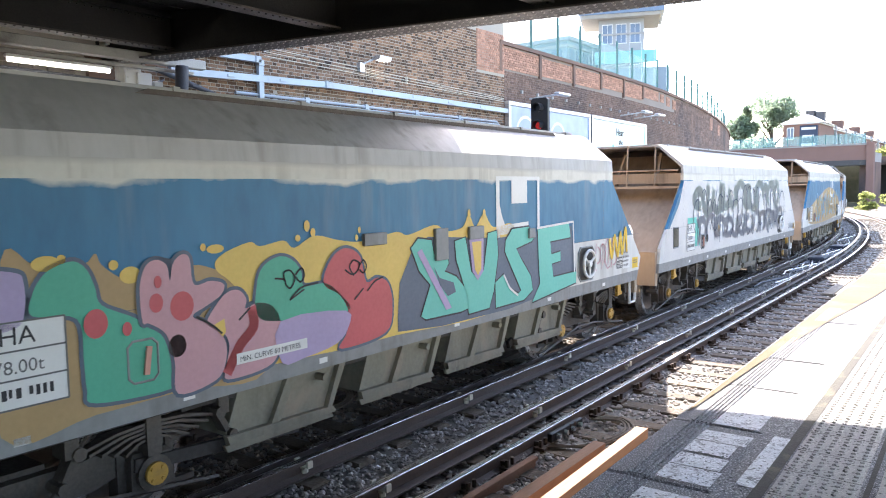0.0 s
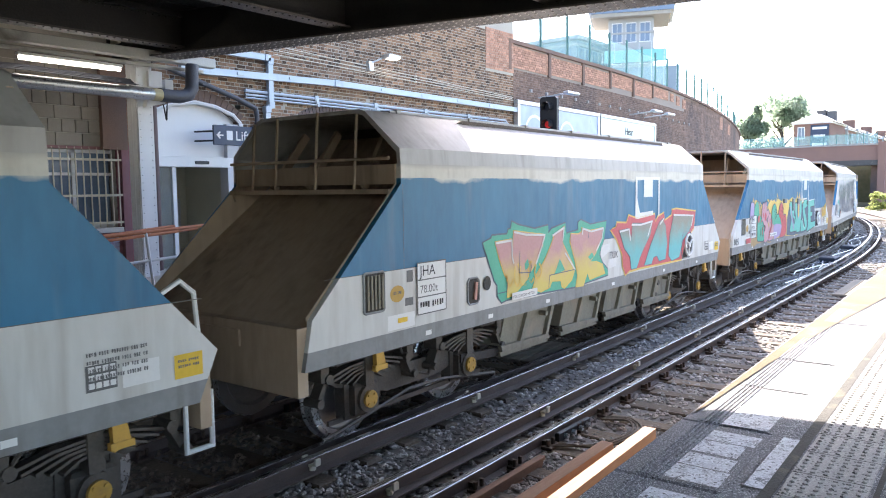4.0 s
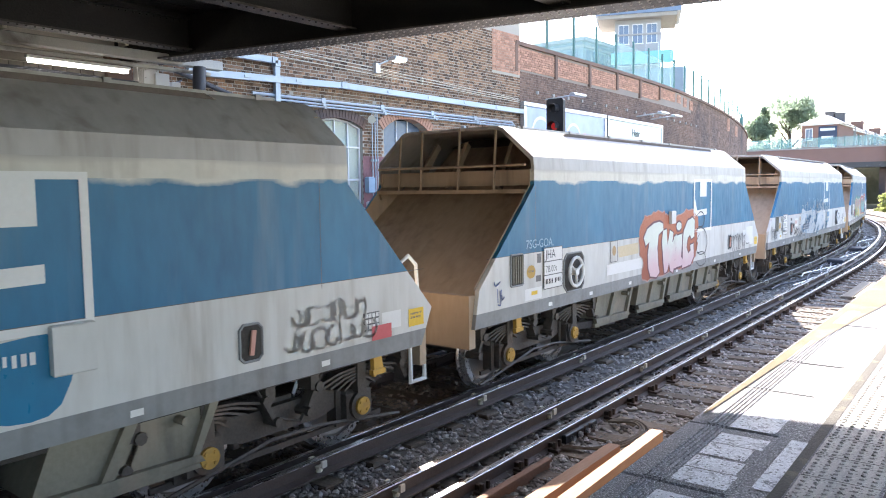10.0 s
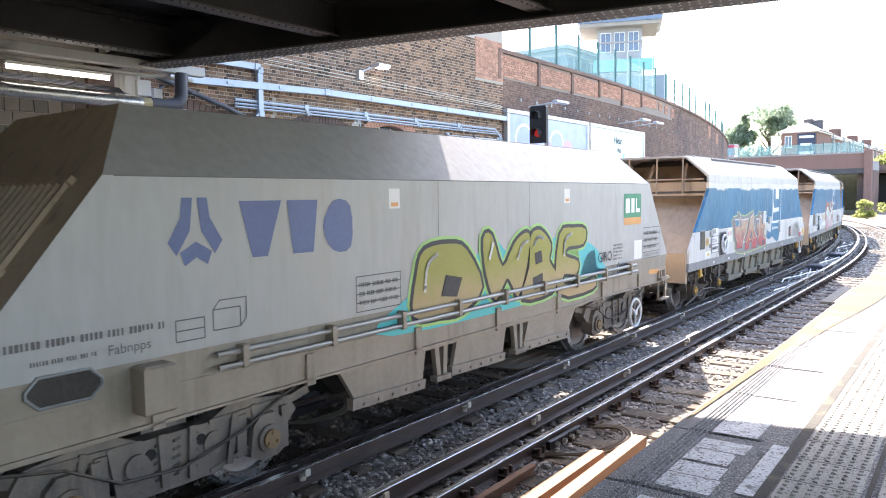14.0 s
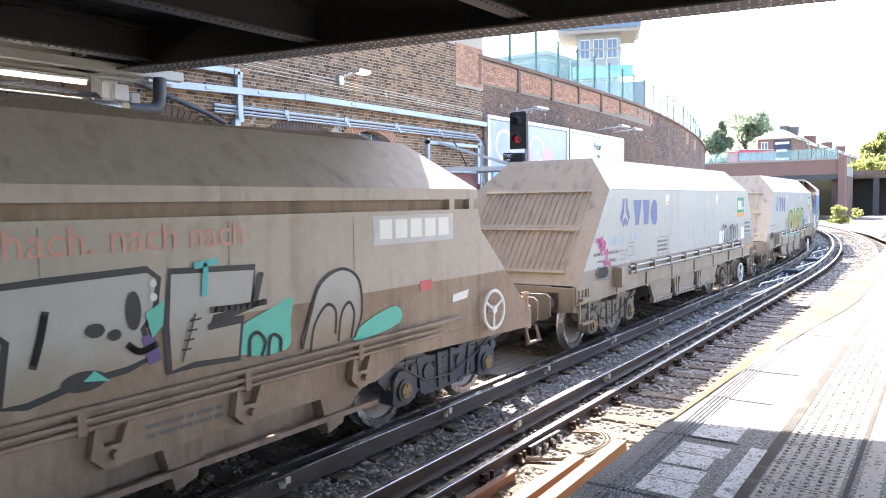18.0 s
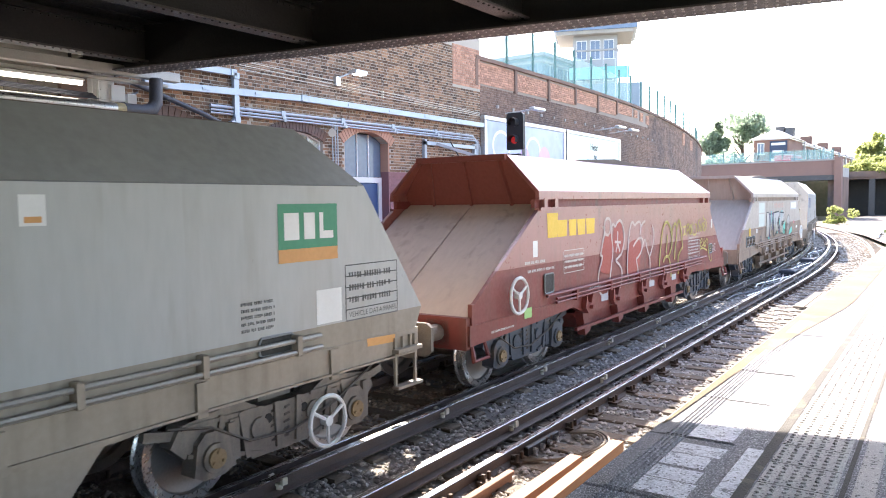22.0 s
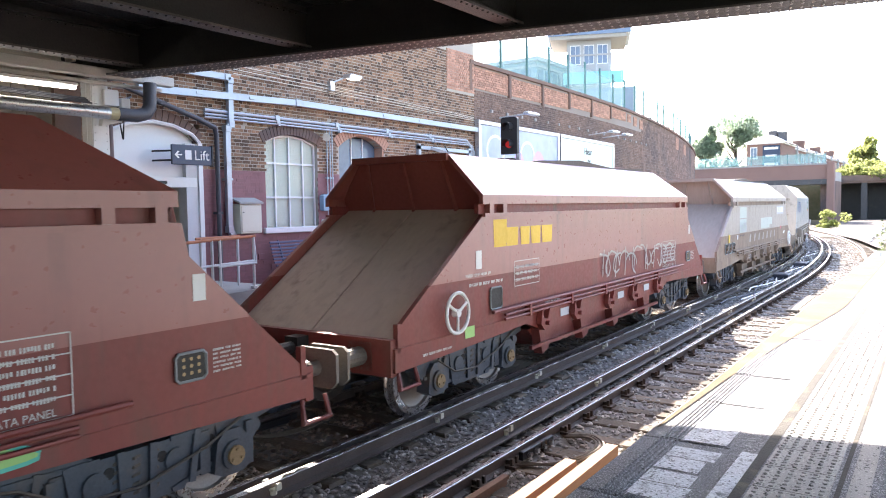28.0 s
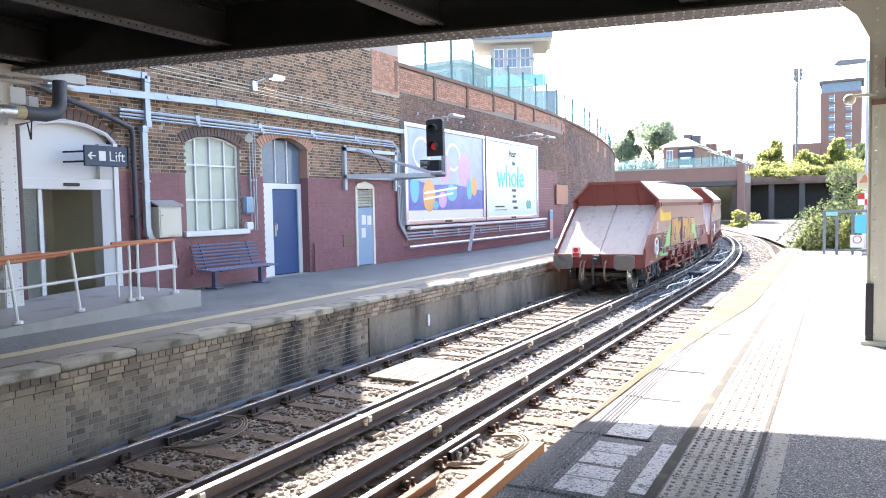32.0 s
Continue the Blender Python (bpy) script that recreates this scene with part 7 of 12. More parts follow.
# ---- wagons: local x runs forward from the rear axle, y to the left, z up from the rail ----
WM = dict(
    blue=mat("blue_wagon_paint", (0.015, 0.19, 0.34), (0.009, 0.132, 0.262), 0.34, scale=0.9, fine=14, amount=0.8, bump=0.06, stain=(0.035, 0.26, 0.42), stain_scale=0.7, streak=(1, 1, 0.35), soft=0.3, grime=(0.05, 0.16, 0.23), grime_cut=0.55),
    grey_white=mat("off_white_wagon_paint", (0.6, 0.6, 0.57), (0.46, 0.455, 0.42), 0.5, scale=1.1, fine=16, bump=0.06, stain=(0.34, 0.31, 0.27), stain_scale=1.1, stain_cut=0.62, streak=(1, 1, 0.3), soft=0.25, grime=(0.3, 0.265, 0.22), grime_cut=0.47),
    cream=mat("cream_wagon_band", (0.62, 0.6, 0.52), (0.5, 0.48, 0.41), 0.5, scale=1.5, fine=20, bump=0.06, stain=(0.2, 0.28, 0.36), stain_scale=1.2, stain_cut=0.6, grime=(0.36, 0.33, 0.27), grime_cut=0.48),
    roof=mat("grey_wagon_roof", (0.45, 0.435, 0.405), (0.32, 0.3, 0.27), 0.45, scale=1.0, fine=14, bump=0.08, stain=(0.3, 0.24, 0.17), stain_scale=0.9, stain_cut=0.58, streak=(1, 0.4, 0.4), soft=0.25, grime=(0.2, 0.165, 0.125), grime_cut=0.48),
    sill=mat("grey_wagon_sill", (0.24, 0.25, 0.25), (0.15, 0.155, 0.155), 0.5, scale=1.5, fine=20, bump=0.06, grime=(0.12, 0.11, 0.1), grime_cut=0.48),
    slope=mat("dusty_slope_sheet", (0.41, 0.31, 0.215), (0.26, 0.19, 0.13), 0.8, scale=1.2, fine=16, bump=0.2, stain=(0.52, 0.38, 0.25), stain_scale=0.8, streak=(0.3, 1, 0.3), soft=0.3, grime=(0.17, 0.125, 0.09), grime_cut=0.46),
    slope_grey=mat("stone_scoured_slope", (0.34, 0.29, 0.24), (0.22, 0.185, 0.155), 0.75, scale=1.2, fine=16, bump=0.2, stain=(0.42, 0.36, 0.3), stain_scale=0.8, streak=(0.3, 1, 0.3), soft=0.3),
    slope_pink=mat("pink_dust_slope", (0.62, 0.5, 0.405), (0.48, 0.375, 0.3), 0.7, scale=1.2, fine=16, bump=0.15, stain=(0.5, 0.36, 0.29), stain_scale=0.8, streak=(0.3, 1, 0.3), soft=0.2, grime=(0.34, 0.24, 0.19), grime_cut=0.5),
    vtg=mat("pale_grey_wagon_paint", (0.42, 0.43, 0.42), (0.33, 0.335, 0.32), 0.36, scale=0.8, fine=12, amount=0.7, bump=0.05, stain=(0.36, 0.335, 0.29), stain_scale=0.7, streak=(1, 1, 0.25), soft=0.3, grime=(0.3, 0.285, 0.25), grime_cut=0.5),
    vtg_low=mat("dusty_grey_solebar", (0.33, 0.275, 0.215), (0.22, 0.175, 0.135), 0.6, scale=1.2, fine=18, bump=0.1, grime=(0.16, 0.13, 0.1), grime_cut=0.47),
    vtg_tan=mat("tan_dusted_panel", (0.31, 0.265, 0.21), (0.21, 0.175, 0.135), 0.6, scale=1.2, fine=18, bump=0.1, stain=(0.36, 0.32, 0.27), stain_scale=0.9, soft=0.3, grime=(0.14, 0.11, 0.085), grime_cut=0.5),
    vtg_roof=mat("dull_grey_wagon_top", (0.33, 0.325, 0.305), (0.24, 0.235, 0.215), 0.5, scale=0.7, fine=10, amount=0.8, bump=0.08, stain=(0.28, 0.26, 0.225), stain_scale=0.6, soft=0.3),
    vtg_end=mat("grimy_grey_end", (0.52, 0.42, 0.3), (0.365, 0.29, 0.205), 0.6, scale=1.2, fine=18, bump=0.1, stain=(0.46, 0.35, 0.25), stain_scale=0.8, soft=0.3, grime=(0.24, 0.19, 0.14), grime_cut=0.49),
    nacco=mat("brown_grey_wagon_paint", (0.41, 0.355, 0.305), (0.3, 0.25, 0.21), 0.5, scale=0.9, fine=14, bump=0.08, stain=(0.33, 0.27, 0.2), stain_scale=0.6, soft=0.3, grime=(0.25, 0.2, 0.155), grime_cut=0.48),
    nacco_low=mat("dust_brown_wagon_side", (0.31, 0.22, 0.155), (0.2, 0.138, 0.1), 0.75, scale=1.0, fine=18, amount=0.9, bump=0.12, stain=(0.47, 0.37, 0.285), stain_scale=1.0, streak=(1, 1, 0.5), soft=0.2, grime=(0.13, 0.09, 0.065), grime_cut=0.46),
    red=mat("dark_red_wagon_paint", (0.29, 0.082, 0.066), (0.22, 0.062, 0.05), 0.34, scale=0.9, fine=14, bump=0.06, stain=(0.3, 0.115, 0.095), stain_scale=0.7, soft=0.35, grime=(0.13, 0.04, 0.032), grime_cut=0.5),
    # grime, plus the lesser light of an inward taper put in as darker red
    red_low=mat("grimy_shaded_red_paint", (0.215, 0.042, 0.034), (0.145, 0.033, 0.027), 0.5, scale=1.2, fine=18, bump=0.1, stain=(0.19, 0.07, 0.055), stain_scale=1.1, soft=0.3, grime=(0.12, 0.055, 0.04), grime_cut=0.47),
    red_in=mat("red_hood_lining", (0.24, 0.06, 0.045), (0.16, 0.045, 0.035), 0.6, scale=1.2, fine=18, bump=0.1),
    steel=mat("bogie_steel", (0.1, 0.085, 0.07), (0.032, 0.027, 0.023), 0.65, 0.2, scale=4, fine=40, bump=0.2, stain=(0.13, 0.09, 0.062), stain_scale=3),
    steel_blue=mat("bogie_blue_grey", (0.075, 0.09, 0.108), (0.026, 0.03, 0.036), 0.55, 0.1, scale=4, fine=40, bump=0.15, stain=(0.13, 0.1, 0.075), stain_scale=3),
    bogie_dust=mat("dusty_bogie_steel", (0.23, 0.195, 0.16), (0.12, 0.1, 0.083), 0.7, 0.1, scale=4, fine=40, bump=0.2, stain=(0.3, 0.24, 0.18), stain_scale=3, grime=(0.05, 0.042, 0.036), grime_cut=0.5),
    wheel=mat("wheel_steel", (0.24, 0.22, 0.2), (0.14, 0.125, 0.11), 0.5, 0.5, scale=5, fine=50, bump=0.1),
    # near-black colour for shade in bogie frame holes
    void=mat("painted_hole_shade", (0.02, 0.018, 0.016), (0.012, 0.011, 0.01), 0.8),
    tread=mat("bright_wheel_rim", (0.62, 0.61, 0.59), (0.45, 0.44, 0.42), 0.3, 0.8, scale=5, fine=40, bump=0.03),
    yellow=mat("yellow_cap", (0.55, 0.31, 0.05), (0.33, 0.2, 0.06), 0.5, scale=6, fine=50, bump=0.05, stain=(0.25, 0.17, 0.08), stain_scale=6),
    chute=mat("green_grey_chute", (0.23, 0.21, 0.155), (0.13, 0.115, 0.085), 0.75, scale=2, fine=25, bump=0.15, stain=(0.3, 0.23, 0.165), stain_scale=1.5, grime=(0.07, 0.06, 0.05), grime_cut=0.5),
    # near-black base colour carries the shade beneath the wagon bodies
    dark_under=mat("shade_dark_underframe", (0.045, 0.038, 0.032), (0.02, 0.017, 0.015), 0.8, scale=3, fine=30, bump=0.1),
    white=mat("white_marking", (0.75, 0.75, 0.72), (0.62, 0.62, 0.59), 0.5, scale=3, fine=30, bump=0.03),
    plate=mat("white_label_plate", (0.72, 0.72, 0.7), (0.6, 0.6, 0.58), 0.4, scale=3, fine=30, bump=0.03),
    ink=mat("dark_marking", (0.03, 0.03, 0.032), (0.02, 0.02, 0.022), 0.5, scale=5, fine=40, bump=0.0),
    cargo=mat("crushed_stone_load", (0.16, 0.13, 0.11), (0.08, 0.065, 0.055), 0.95, scale=3, fine=20, bump=0.9),
)


def coat_above(m, colour, z0, z1, amp=0.22, grain=2.4, runs=0.35):
    """A second coat of paint that takes over above a ragged height, with runs of it down the panel."""
    nt = m.node_tree
    p = nt.nodes["Principled BSDF"]
    src = p.inputs["Base Color"].links[0].from_socket
    co, sep, n1, n2, mp, ad, rg, rr, mul, mx, my = (nt.nodes.new(k) for k in ("ShaderNodeTexCoord", "ShaderNodeSeparateXYZ", "ShaderNodeTexNoise", "ShaderNodeTexNoise", "ShaderNodeMapping",
                                                   "ShaderNodeMath", "ShaderNodeMapRange", "ShaderNodeMapRange", "ShaderNodeMath", "ShaderNodeMix", "ShaderNodeMix"))
    nt.links.new(co.outputs["Object"], sep.inputs[0])
    mp.inputs["Scale"].default_value = (1.0, 1.0, 1.6)
    nt.links.new(co.outputs["Object"], mp.inputs[0])
    n1.inputs["Scale"].default_value, n1.inputs["Detail"].default_value = grain, 7.0
    nt.links.new(mp.outputs[0], n1.inputs["Vector"])
    ad.operation, ad.inputs[1].default_value = "MULTIPLY_ADD", amp
    nt.links.new(n1.outputs["Fac"], ad.inputs[0])
    nt.links.new(sep.outputs["Z"], ad.inputs[2])
    rg.inputs[1].default_value, rg.inputs[2].default_value = z0 + amp / 2, z1 + amp / 2
    nt.links.new(ad.outputs[0], rg.inputs[0])
    mq = nt.nodes.new("ShaderNodeMapping")
    mq.inputs["Scale"].default_value = (3.0, 3.0, 0.28)
    nt.links.new(co.outputs["Object"], mq.inputs[0])
    n2.inputs["Scale"].default_value, n2.inputs["Detail"].default_value = 1.0, 6.0
    nt.links.new(mq.outputs[0], n2.inputs["Vector"])
    rr.inputs[1].default_value, rr.inputs[2].default_value, rr.inputs[4].default_value = 0.56, 0.78, runs
    nt.links.new(n2.outputs["Fac"], rr.inputs[0])
    for x in (mx, my):
        x.data_type = "RGBA"
        x.inputs[7].default_value = (*colour, 1)
    nt.links.new(rr.outputs[0], mx.inputs[0])
    nt.links.new(src, mx.inputs[6])
    nt.links.new(rg.outputs[0], my.inputs[0])
    nt.links.new(mx.outputs[2], my.inputs[6])
    nt.links.new(my.outputs[2], p.inputs["Base Color"])


WM["blue_panel"] = mat("blue_wagon_side_paint", (0.007, 0.165, 0.31), (0.004, 0.1, 0.2), 0.4, scale=0.8, fine=9, amount=1.0, bump=0.06, stain=(0.025, 0.225, 0.4), stain_scale=0.7, streak=(1, 1, 0.35), soft=0.3, grime=(0.05, 0.16, 0.23), grime_cut=0.55)
coat_above(WM["blue_panel"], (0.58, 0.56, 0.49), 2.62, 2.67, 0.3, 1.8, 0.14)
WM["cream_band"] = mat("cream_wagon_side_band", (0.62, 0.6, 0.52), (0.48, 0.46, 0.39), 0.5, scale=1.5, fine=20, bump=0.06, stain=(0.1, 0.24, 0.36), stain_scale=0.9, stain_cut=0.6, grime=(0.34, 0.31, 0.25), grime_cut=0.48)
coat_above(WM["cream_band"], (0.4, 0.38, 0.34), 2.76, 2.81, 0.1, 1.2, 0.2)


def lerp_at(pts, z):
    return float(np.interp(z, [p[0] for p in pts], [p[1] for p in pts]))


def side_band(rear, front, z0, z1, y0, y1):
    """A slice of a wagon's side between two heights; rear and front are (height, x) outlines."""
    zs = sorted({z0, z1, *[p[0] for p in rear if z0 < p[0] < z1], *[p[0] for p in front if z0 < p[0] < z1]})
    poly = [(lerp_at(rear, z), z) for z in zs] + [(lerp_at(front, z), z) for z in reversed(zs)]
    return Form().prism(poly, y0, y1, "y")


def pieces(form, touch=True):
    """The separate pieces of a Form; pieces that touch stay together unless told otherwise."""
    root = list(range(len(form.v)))

    def find(i):
        while root[i] != i:
            root[i] = root[root[i]]
            i = root[i]
        return i
    for f in form.f:
        for i in f[1:]:
            root[find(i)] = find(f[0])
    groups = {}
    for i in range(len(form.v)):
        groups.setdefault(find(i), []).append(i)
    sets = list(groups.values())
    if touch:
        k = 0
        while k < len(sets):
            a = np.array([form.v[i] for i in sets[k]])
            hit = None
            for j in range(k + 1, len(sets)):
                b = np.array([form.v[i] for i in sets[j]])
                if np.all(a.min(0) <= b.max(0) + 0.004) and np.all(b.min(0) <= a.max(0) + 0.004):
                    hit = j
                    break
            if hit is None:
                k += 1
            else:
                sets[k] = sets[k] + sets.pop(hit)
                k = 0
    out = []
    for st in sets:
        at = {i: n for n, i in enumerate(st)}
        g = Form()
        g.add([form.v[i] for i in st], [tuple(at[i] for i in f) for f in form.f if f[0] in at])
        out.append(g)
    return out


def cut(form, name, material, smooth=False, touch=True):
    return [g.mesh(name, material, smooth) for g in pieces(form, touch)]


def lathe(prof, n=28):
    """A turned form about the y axis from (y, radius) pairs."""
    f = Form()
    v = [(r * math.cos(2 * math.pi * i / n), y, r * math.sin(2 * math.pi * i / n)) for y, r in prof for i in range(n)]
    k = len(prof)
    f.add(v, [(a * n + i, a * n + (i + 1) % n, (a + 1) * n + (i + 1) % n, (a + 1) * n + i) for a in range(k - 1) for i in range(n)])
    return f


WHEEL_R = 0.46
_wp = [(-0.79, 0.0), (-0.79, 0.09), (-0.74, 0.1), (-0.735, 0.3), (-0.76, 0.36), (-0.79, 0.375), (-0.79, WHEEL_R - 0.004), (-0.78, WHEEL_R), (-0.695, WHEEL_R + 0.004), (-0.68, WHEEL_R + 0.028), (-0.66, WHEEL_R + 0.02), (-0.655, 0.37), (-0.69, 0.34), (-0.69, 0.12), (-0.6, 0.09), (-0.5, 0.075), (0, 0.075)]
_full = _wp + [(-y, r) for y, r in reversed(_wp[:-1])]
MESH_WHEELSET = lathe(_full).mesh("wheelset", WM["wheel"], True)
MESH_WHEELSET.materials.append(WM["tread"])
for _f in MESH_WHEELSET.polygons:
    if math.hypot(_f.center.x, _f.center.z) > 0.385 and abs(_f.center.y) > 0.67:
        _f.material_index = 1


def spoked_wheel(r, y, n=5):
    f = Form()
    pts = [(r * math.cos(2 * math.pi * i / 20), y, r * math.sin(2 * math.pi * i / 20)) for i in range(21)]
    f.pipe(pts, 0.022, 6)
    for i in range(n if n < 5 else 3):
        t = 2 * math.pi * i / 3 + 0.5
        f.tube((0, y, 0), (r * math.cos(t), y, r * math.sin(t)), 0.018, 6)
    f.tube((0, y - 0.02, 0), (0, y + 0.06, 0), 0.05, 10)
    return f


def bogie_leaf():
    """A short bogie with leaf springs outside its wheels."""
    fr = Form()
    for sy in (-1, 1):
        y0, y1 = sorted((sy * 0.93, sy * 1.02))
        fr.prism([(-1.35, 0.72), (-1.25, 0.82), (-0.4, 0.66), (0.4, 0.66), (1.25, 0.82), (1.35, 0.72), (1.2, 0.62), (0.45, 0.42), (-0.45, 0.42), (-1.2, 0.62)], y0, y1, "y")
        for ax in (-0.875, 0.875):
            for k in (-0.2, 0.2):
                fr.box(ax + k - 0.035, ax + k + 0.035, y0 - 0.02, y1 + 0.02, 0.28, 0.78)
        fr.bar((-1.3, sy * 1.0, 0.28), (1.3, sy * 1.0, 0.28), 0.03, 0.05)
    bol = Form().box(-0.18, 0.18, -0.93, 0.93, 0.45, 0.7)
    spr, shk, box, cap = [], [], [], []
    for sy in (-1, 1):
        for ax in (-0.875, 0.875):
            s = Form()
            for k in range(5):
                L = 0.58 - 0.09 * k
                z = 0.86 - 0.028 * k
                pts = [(ax + L * u, z - 0.09 * u * u) for u in (-1, -0.5, 0, 0.5, 1)]
                s.prism(pts + [(a, b - 0.022) for a, b in reversed(pts)], sy * 1.06, sy * 1.15, "y")
            s.box(ax - 0.06, ax + 0.06, min(sy * 1.04, sy * 1.17), max(sy * 1.04, sy * 1.17), 0.6, 0.9)
            spr.append(s)
            h = Form()
            for k in (-0.62, 0.62):
                h.bar((ax + k * 0.93, sy * 1.1, 0.78), (ax + k * 1.12, sy * 1.1, 0.56), 0.12, 0.05)
                h.tube((ax + k * 0.93, sy * 1.0, 0.78), (ax + k * 0.93, sy * 1.2, 0.78), 0.05, 8)
                h.tube((ax + k * 1.12, sy * 1.0, 0.57), (ax + k * 1.12, sy * 1.2, 0.57), 0.045, 8)
                h.box(ax + k - 0.05, ax + k + 0.05, min(sy * 1.0, sy * 1.18), max(sy * 1.0, sy * 1.18), 0.76, 0.95)
            shk.append(h)
            b = Form().slab(ax - 0.17, ax + 0.17, min(sy * 0.95, sy * 1.12), max(sy * 0.95, sy * 1.12), 0.3, 0.62, 0.03)
            b.tube((ax, sy * 1.1, 0.46), (ax, sy * 1.16, 0.46), 0.14, 16)
            box.append(b)
            c = Form().tube((ax, sy * 1.16, 0.46), (ax, sy * 1.19, 0.46), 0.088, 16)
            for q in range(4):
                t = math.pi / 4 + q * math.pi / 2
                c.tube((ax + 0.06 * math.cos(t), sy * 1.19, 0.46 + 0.06 * math.sin(t)), (ax + 0.06 * math.cos(t), sy * 1.2, 0.46 + 0.06 * math.sin(t)), 0.016, 6)
            cap.append(c)
    rig = Form()
    for ax in (-0.875, 0.875):
        rig.box(ax + (0.5 if ax < 0 else -0.56), ax + (0.56 if ax < 0 else -0.5), -0.8, 0.8, 0.3, 0.5)
    rig.pipe([(-1.3, -1.12, 0.86), (-1.0, -1.16, 0.98), (-0.4, -1.14, 0.94), (-0.2, -1.12, 0.6), (0.1, -1.14, 0.5), (0.4, -1.12, 0.88), (1.2, -1.14, 0.96)], 0.014, 5)
    rig.pipe([(-1.5, -1.13, 0.2), (-1.3, -1.13, 0.22), (-0.2, -1.1, 0.4), (0.4, -1.1, 0.38), (1.45, -1.13, 0.24)], 0.02, 5)
    return bol, fr, spr, shk, box, cap, rig


def bogie_cast():
    """A cast three-piece style bogie with coil springs."""
    fr = Form()
    for sy in (-1, 1):
        y0, y1 = sorted((sy * 0.9, sy * 1.06))
        fr.prism([(-1.25, 0.62), (-1.15, 0.78), (-0.55, 0.86), (-0.3, 0.74), (0.3, 0.74), (0.55, 0.86), (1.15, 0.78), (1.25, 0.62), (1.12, 0.5), (0.95, 0.6), (0.75, 0.58), (0.6, 0.62), (0.42, 0.3), (-0.42, 0.3), (-0.6, 0.62), (-0.75, 0.58), (-0.95, 0.6), (-1.12, 0.5)], y0, y1, "y")
        for k in (-0.34, 0.34):
            fr.tube((k * 1.0, sy * 0.88, 0.56), (k * 1.0, sy * 1.085, 0.56), 0.1, 14)
        for k in (-0.12, 0.12, -0.48, 0.48):
            fr.bar((k, sy * 1.075, 0.34), (k * 1.15, sy * 1.075, 0.76), 0.03, 0.06)
        for k in (-1, 1):
            fr.bar((k * 1.45, sy * 0.98, 0.76), (k * 1.0, sy * 0.98, 0.66), 0.07, 0.08)
            fr.box(k * 0.62 - 0.05, k * 0.62 + 0.05, y0 - 0.02, y1 + 0.03, 0.36, 0.72)
        for k in (-0.78, 0.78):
            fr.bar((k, sy * 1.07, 0.6), (k * 0.96, sy * 1.07, 0.78), 0.025, 0.05)
        for k in (-1, 1):
            fr.bar((k * 0.3, sy * 1.068, 0.33), (k * 1.1, sy * 1.068, 0.52), 0.02, 0.035)
            fr.bar((k * 0.3, sy * 1.068, 0.74), (k * 1.15, sy * 1.068, 0.76), 0.02, 0.035)
    # dark discs on the solid frame, painted as the shade of holes
    hol = []
    for sy in (-1, 1):
        for k in (-0.66, -0.22, 0.22, 0.66):
            hol.append(Form().tube((k * 1.02, sy * 1.061, 0.62), (k * 1.02, sy * 1.066, 0.62), 0.062 if abs(k) > 0.5 else 0.045, 14))
    bol = Form().box(-0.2, 0.2, -0.9, 0.9, 0.5, 0.78)
    spr, shk, box, cap = [], [], [], []
    for sy in (-1, 1):
        s = Form()
        for k in (-0.16, 0.0, 0.16):
            pts = [(k + 0.06 * math.cos(t * 0.8), sy * 1.0 + 0.06 * math.sin(t * 0.8), 0.36 + t * 0.34 / 40) for t in range(41)]
            s.pipe(pts, 0.016, 5)
        spr.append(s)
        for ax in (-0.875, 0.875):
            b = Form().prism([(ax - 0.2, 0.34), (ax - 0.16, 0.6), (ax - 0.08, 0.68), (ax + 0.08, 0.68), (ax + 0.16, 0.6), (ax + 0.2, 0.34), (ax + 0.1, 0.29), (ax - 0.1, 0.29)], sy * 0.94, sy * 1.12, "y")
            b.tube((ax, sy * 1.1, 0.46), (ax, sy * 1.15, 0.46), 0.125, 16)
            b.box(ax + 0.17, ax + 0.24, min(sy * 0.95, sy * 1.1), max(sy * 0.95, sy * 1.1), 0.32, 0.7)
            box.append(b)
            c = Form().tube((ax, sy * 1.15, 0.46), (ax, sy * 1.175, 0.46), 0.085, 14)
            for q in range(3):
                t = math.pi / 2 + q * 2 * math.pi / 3
                c.tube((ax + 0.055 * math.cos(t), sy * 1.175, 0.46 + 0.055 * math.sin(t)), (ax + 0.055 * math.cos(t), sy * 1.187, 0.46 + 0.055 * math.sin(t)), 0.014, 6)
            cap.append(c)
    shk = hol
    rig = Form()
    for ax in (-0.875, 0.875):
        rig.box(ax + (0.48 if ax < 0 else -0.56), ax + (0.56 if ax < 0 else -0.48), -0.8, 0.8, 0.3, 0.52)
    rig.pipe([(-1.3, -1.1, 0.8), (-0.9, -1.12, 0.72), (-0.5, -1.12, 0.5), (0, -1.12, 0.46), (0.6, -1.12, 0.6), (1.2, -1.1, 0.85)], 0.013, 5)
    return bol, fr, spr, shk, box, cap, rig


def bogie_meshes(build, steel, capmat):
    bol, fr, spr, shk, box, cap, rig = build()
    return dict(bolster=bol.mesh("bolster", steel), side_frame=cut(fr, "side_frame", steel), spring=[s.mesh("spring", WM["steel"]) for s in spr], shackle=[me for s in shk for me in cut(s, "shackle" if build is bogie_leaf else "frame_opening", WM["steel"] if build is bogie_leaf else WM["void"])],
                axle_box=[b.mesh("axle_box", steel) for b in box], axle_cap=[c.mesh("axle_cap", capmat) for c in cap], brake_rigging=cut(rig, "brake_rigging", WM["steel"]))


